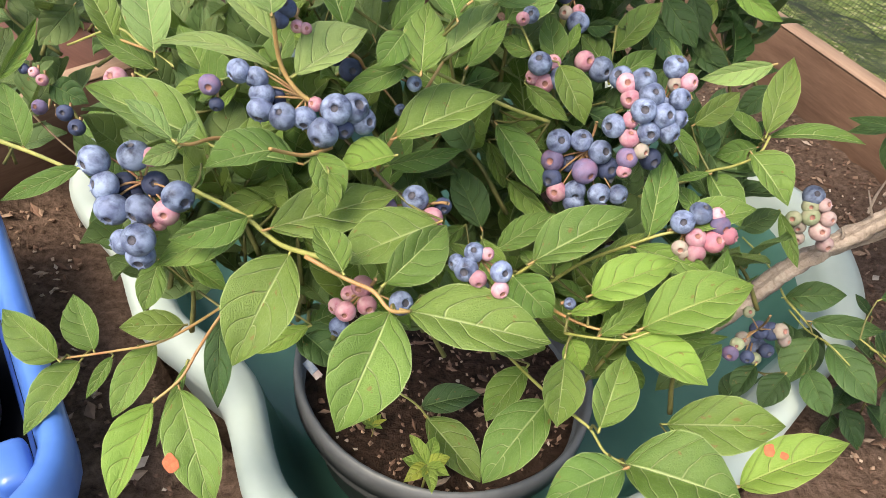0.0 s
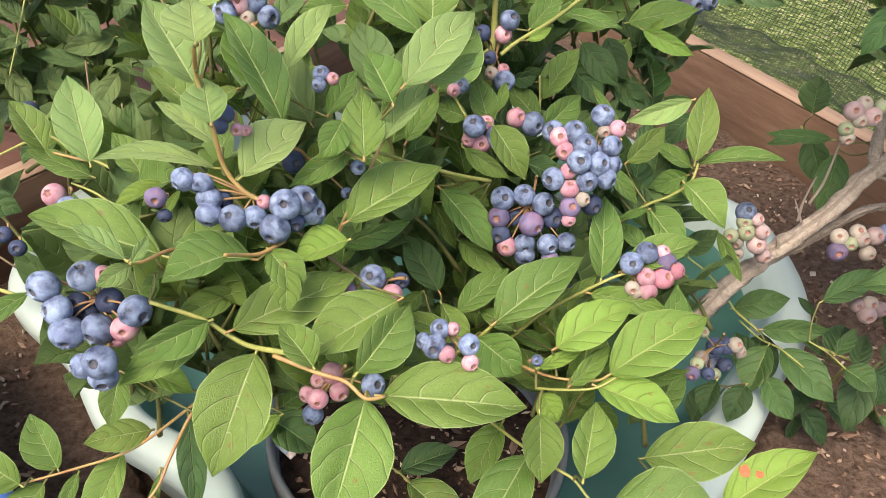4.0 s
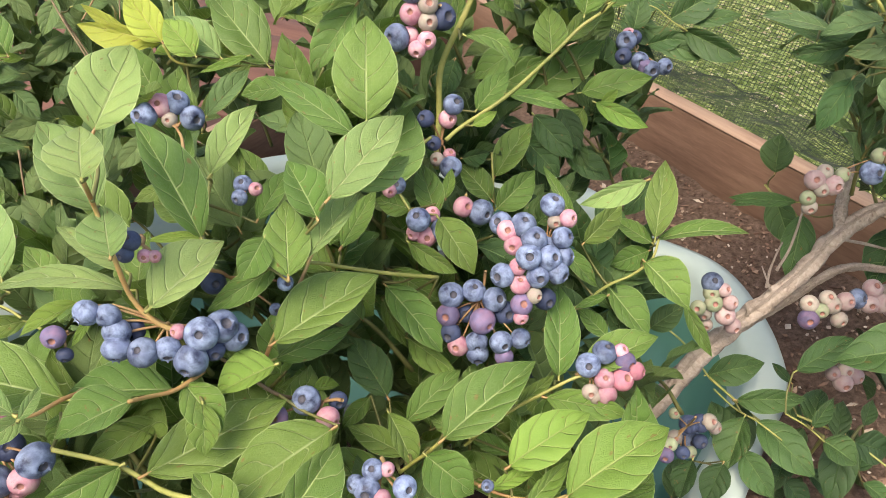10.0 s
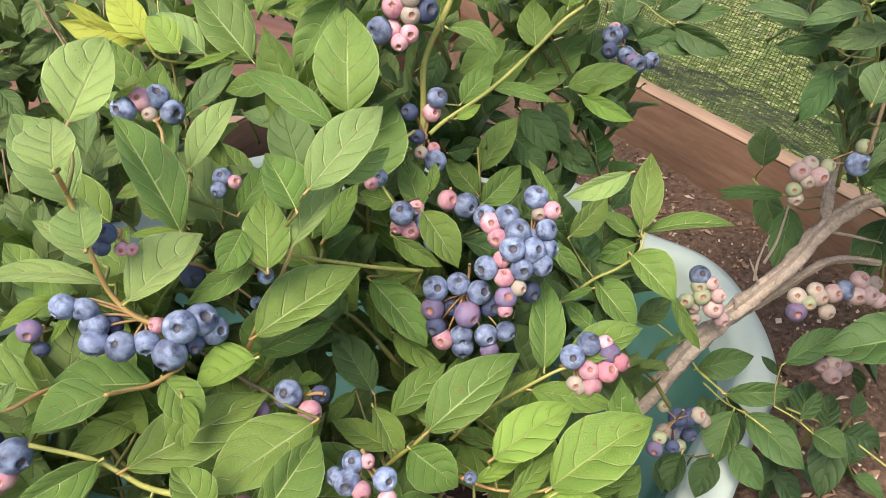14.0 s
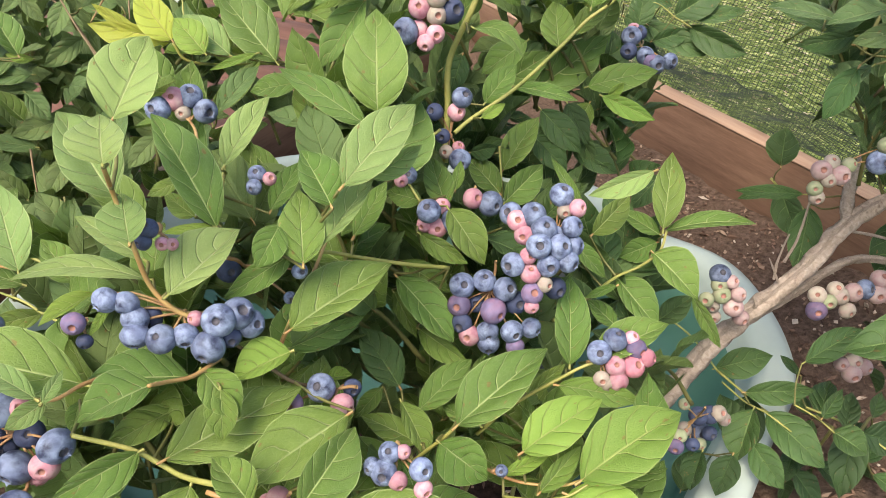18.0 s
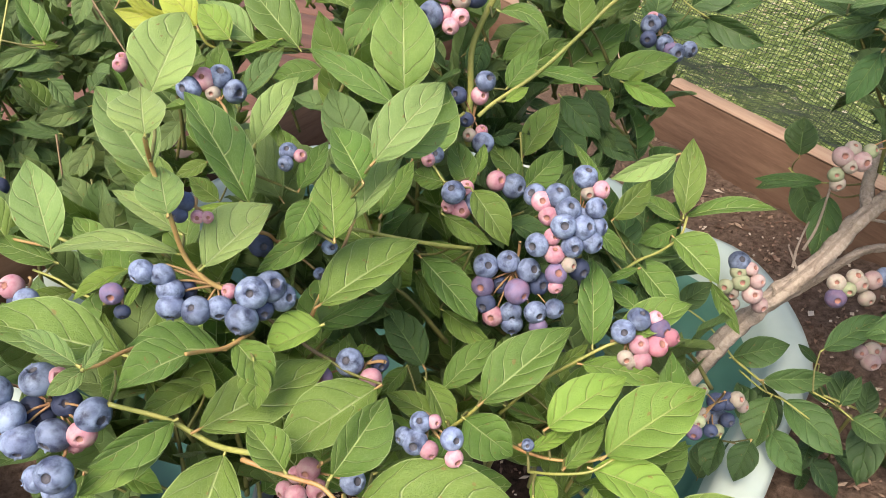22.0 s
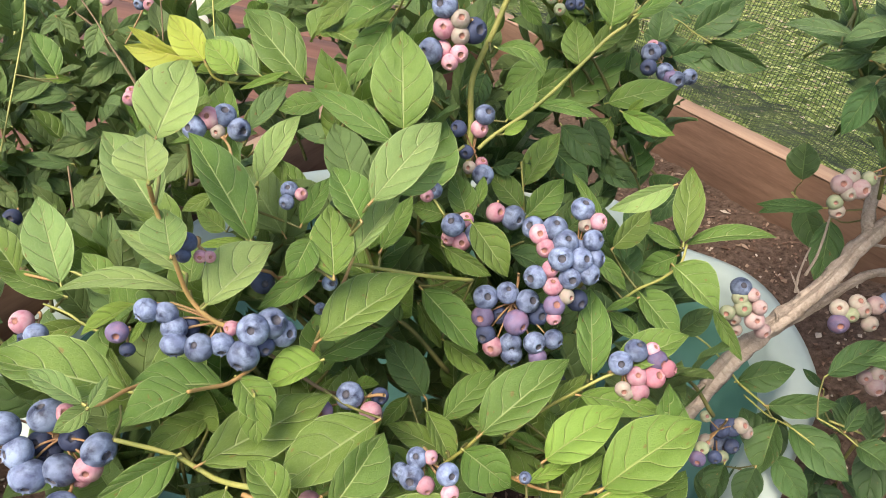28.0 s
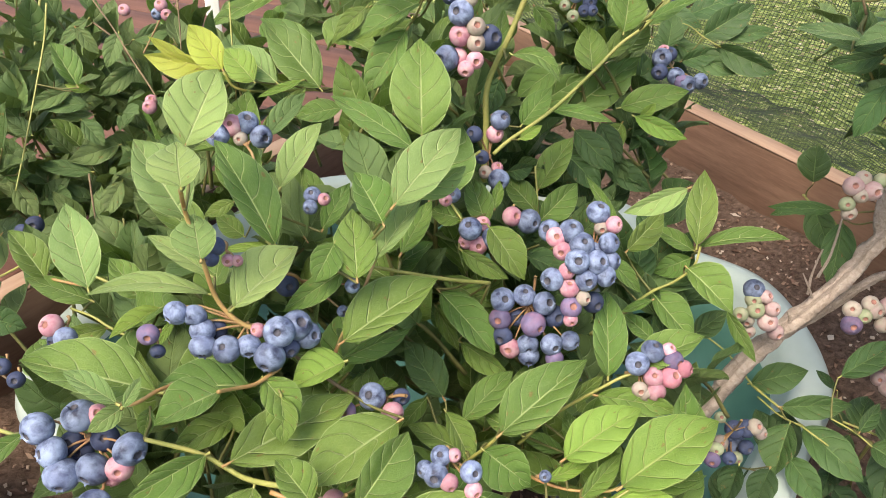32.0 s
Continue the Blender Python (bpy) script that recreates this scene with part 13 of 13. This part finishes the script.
shoot(bush_back, rnd, (-0.6432, 0.0030, 0.0814), (-0.6302, 0.0085, 0.1552), 6, 0.050, "far", out=BEHIND)
shoot(bush_back, rnd, (-0.4631, 0.0788, 0.1233), (-0.4948, 0.0723, 0.1735), 6, 0.050, "far", out=BEHIND)
shoot(bush_back, rnd, (-0.5954, -0.0921, 0.1165), (-0.6211, -0.1212, 0.1918), 6, 0.050, "far", out=BEHIND)
shoot(bush_back, rnd, (-0.3835, -0.0685, 0.1631), (-0.3566, -0.0604, 0.2305), 6, 0.050, "far", out=BEHIND)
shoot(bush_back, rnd, (-0.7232, 0.0896, 0.0478), (-0.7223, 0.0882, 0.1010), 6, 0.050, "far", out=BEHIND)
shoot(bush_back, rnd, (-0.4856, -0.0375, 0.1014), (-0.5062, -0.0603, 0.1589), 6, 0.050, "far", out=BEHIND, drop=(5,))
shoot(bush_back, rnd, (-0.4523, 0.0910, 0.1706), (-0.4629, 0.0768, 0.2311), 6, 0.050, "far", out=BEHIND)
shoot(bush_back, rnd, (-0.6499, 0.0361, 0.1585), (-0.6120, 0.0226, 0.2310), 6, 0.050, "far", out=BEHIND)
shoot(bush_back, rnd, (-0.4315, -0.0678, 0.1394), (-0.4176, -0.0771, 0.2039), 6, 0.050, "far", out=BEHIND)
shoot(bush_back, rnd, (-0.4088, -0.1037, 0.1151), (-0.4074, -0.1160, 0.1867), 6, 0.050, "far", out=BEHIND)
shoot(bush_back, rnd, (-0.5608, 0.0151, 0.2500), (-0.5540, -0.0023, 0.3070), 6, 0.050, "far", out=BEHIND, drop=(1, 2, 3))
shoot(bush_back, rnd, (-0.3895, 0.1214, 0.1897), (-0.3731, 0.1079, 0.2653), 6, 0.050, "far", out=BEHIND)
shoot(bush_back, rnd, (-0.6137, 0.1158, 0.2103), (-0.6518, 0.1049, 0.2717), 6, 0.050, "far", out=BEHIND)
shoot(bush_back, rnd, (-0.5312, -0.0054, 0.2262), (-0.5093, -0.0296, 0.3060), 6, 0.050, "far", out=BEHIND, drop=(1, 2, 3, 4, 5))
shoot(bush_back, rnd, (-0.4910, 0.0487, 0.1652), (-0.4642, 0.0515, 0.2319), 6, 0.050, "far", out=BEHIND)
shoot(bush_right, rnd, (0.2653, -0.0718, 0.4347), (0.2847, -0.0884, 0.4866), 6, 0.052, "dark")
shoot(bush_right, rnd, (0.1713, -0.0432, 0.3741), (0.1924, -0.0623, 0.4381), 6, 0.052, "dark")
shoot(bush_right, rnd, (0.3444, 0.0222, 0.4121), (0.3377, 0.0121, 0.4550), 6, 0.052, "sage")
shoot(bush_right, rnd, (0.2163, -0.0612, 0.4512), (0.1912, -0.0752, 0.5052), 6, 0.052, "sage", drop=(3, 4))
shoot(bush_right, rnd, (0.2155, -0.0948, 0.4152), (0.2335, -0.0936, 0.4605), 6, 0.052, "sage")
shoot(bush_right, rnd, (0.2993, -0.0331, 0.4537), (0.2741, -0.0297, 0.5072), 6, 0.052, "dark")
shoot(bush_right, rnd, (0.2288, -0.0014, 0.3473), (0.2573, -0.0109, 0.4006), 6, 0.052, "sage")
shoot(bush_right, rnd, (0.2820, -0.0822, 0.3327), (0.2652, -0.0880, 0.3912), 6, 0.052, "sage")
shoot(bush_right, rnd, (0.2841, -0.0402, 0.3433), (0.2801, -0.0525, 0.3959), 6, 0.052, "sage")
shoot(bush_right, rnd, (0.1340, -0.0654, 0.4425), (0.1546, -0.0580, 0.5055), 6, 0.052, "sage", drop=(5,))
shoot(bush_right, rnd, (0.2521, -0.0196, 0.4554), (0.2678, -0.0169, 0.4961), 6, 0.052, "dark")
shoot(bush_right, rnd, (0.1854, -0.0526, 0.3722), (0.2073, -0.0433, 0.4148), 6, 0.052, "dark")
shoot(bush_right, rnd, (0.2192, 0.0224, 0.4139), (0.1988, 0.0069, 0.4552), 6, 0.052, "dark")
shoot(bush_right, rnd, (0.3116, -0.0219, 0.3255), (0.3162, -0.0199, 0.3759), 6, 0.052, "sage")
shoot(bush_right, rnd, (0.2489, -0.0790, 0.3445), (0.2438, -0.0827, 0.3917), 6, 0.052, "dark")
shoot(bush_right, rnd, (0.2996, -0.0006, 0.4553), (0.2762, -0.0145, 0.4974), 6, 0.052, "sage")
shoot(bush_right, rnd, (0.1635, -0.0786, 0.3395), (0.1611, -0.0839, 0.3969), 6, 0.052, "sage")
shoot(bush_right, rnd, (0.1729, -0.0664, 0.3528), (0.1580, -0.0605, 0.4146), 6, 0.052, "sage")
shoot(bush_right, rnd, (0.1870, -0.0434, 0.4465), (0.1791, -0.0417, 0.5036), 6, 0.052, "sage", drop=(5,))
shoot(bush_right, rnd, (0.2723, 0.0020, 0.3859), (0.2650, 0.0044, 0.4400), 6, 0.052, "sage")
shoot(bush_right, rnd, (0.2721, -0.0874, 0.4497), (0.2504, -0.0795, 0.5071), 6, 0.052, "dark")
shoot(bush_right, rnd, (0.3174, -0.0591, 0.3809), (0.3280, -0.0774, 0.4214), 6, 0.052, "dark")
shoot(bush, rnd, (0.1964, 0.1177, 0.1467), (0.2062, 0.1254, 0.1912), 6, 0.050, "dark", drop=(4,))
shoot(bush, rnd, (0.1603, 0.1392, 0.1246), (0.1512, 0.1293, 0.1723), 6, 0.050, "dark")
shoot(bush, rnd, (0.1643, 0.1097, 0.1605), (0.1689, 0.1009, 0.2116), 6, 0.050, "dark", drop=(2, 4, 5))
shoot(bush, rnd, (0.1775, 0.1382, 0.1627), (0.1999, 0.1199, 0.2057), 6, 0.050, "dark", drop=(4, 5))
# DEEP leaves take the dark tone, so their shade is painted in
tagged(merged_leaves("foliage", DEEP, "dark"), "leaves behind the ripest berries, bush shade put into their dark green", "foliage", kind="stuff")
tagged(merged_leaves("foliage", INNER, "far"), "dense inner leaves of the blueberry bushes, shade put into their green", "foliage", kind="stuff")
tagged(merged_leaves("foliage", LUSH, "mid"), "fresh green leaves in the second row of the bush", "foliage", kind="stuff")
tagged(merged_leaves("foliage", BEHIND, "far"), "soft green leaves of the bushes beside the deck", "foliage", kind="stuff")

hang_stalks()
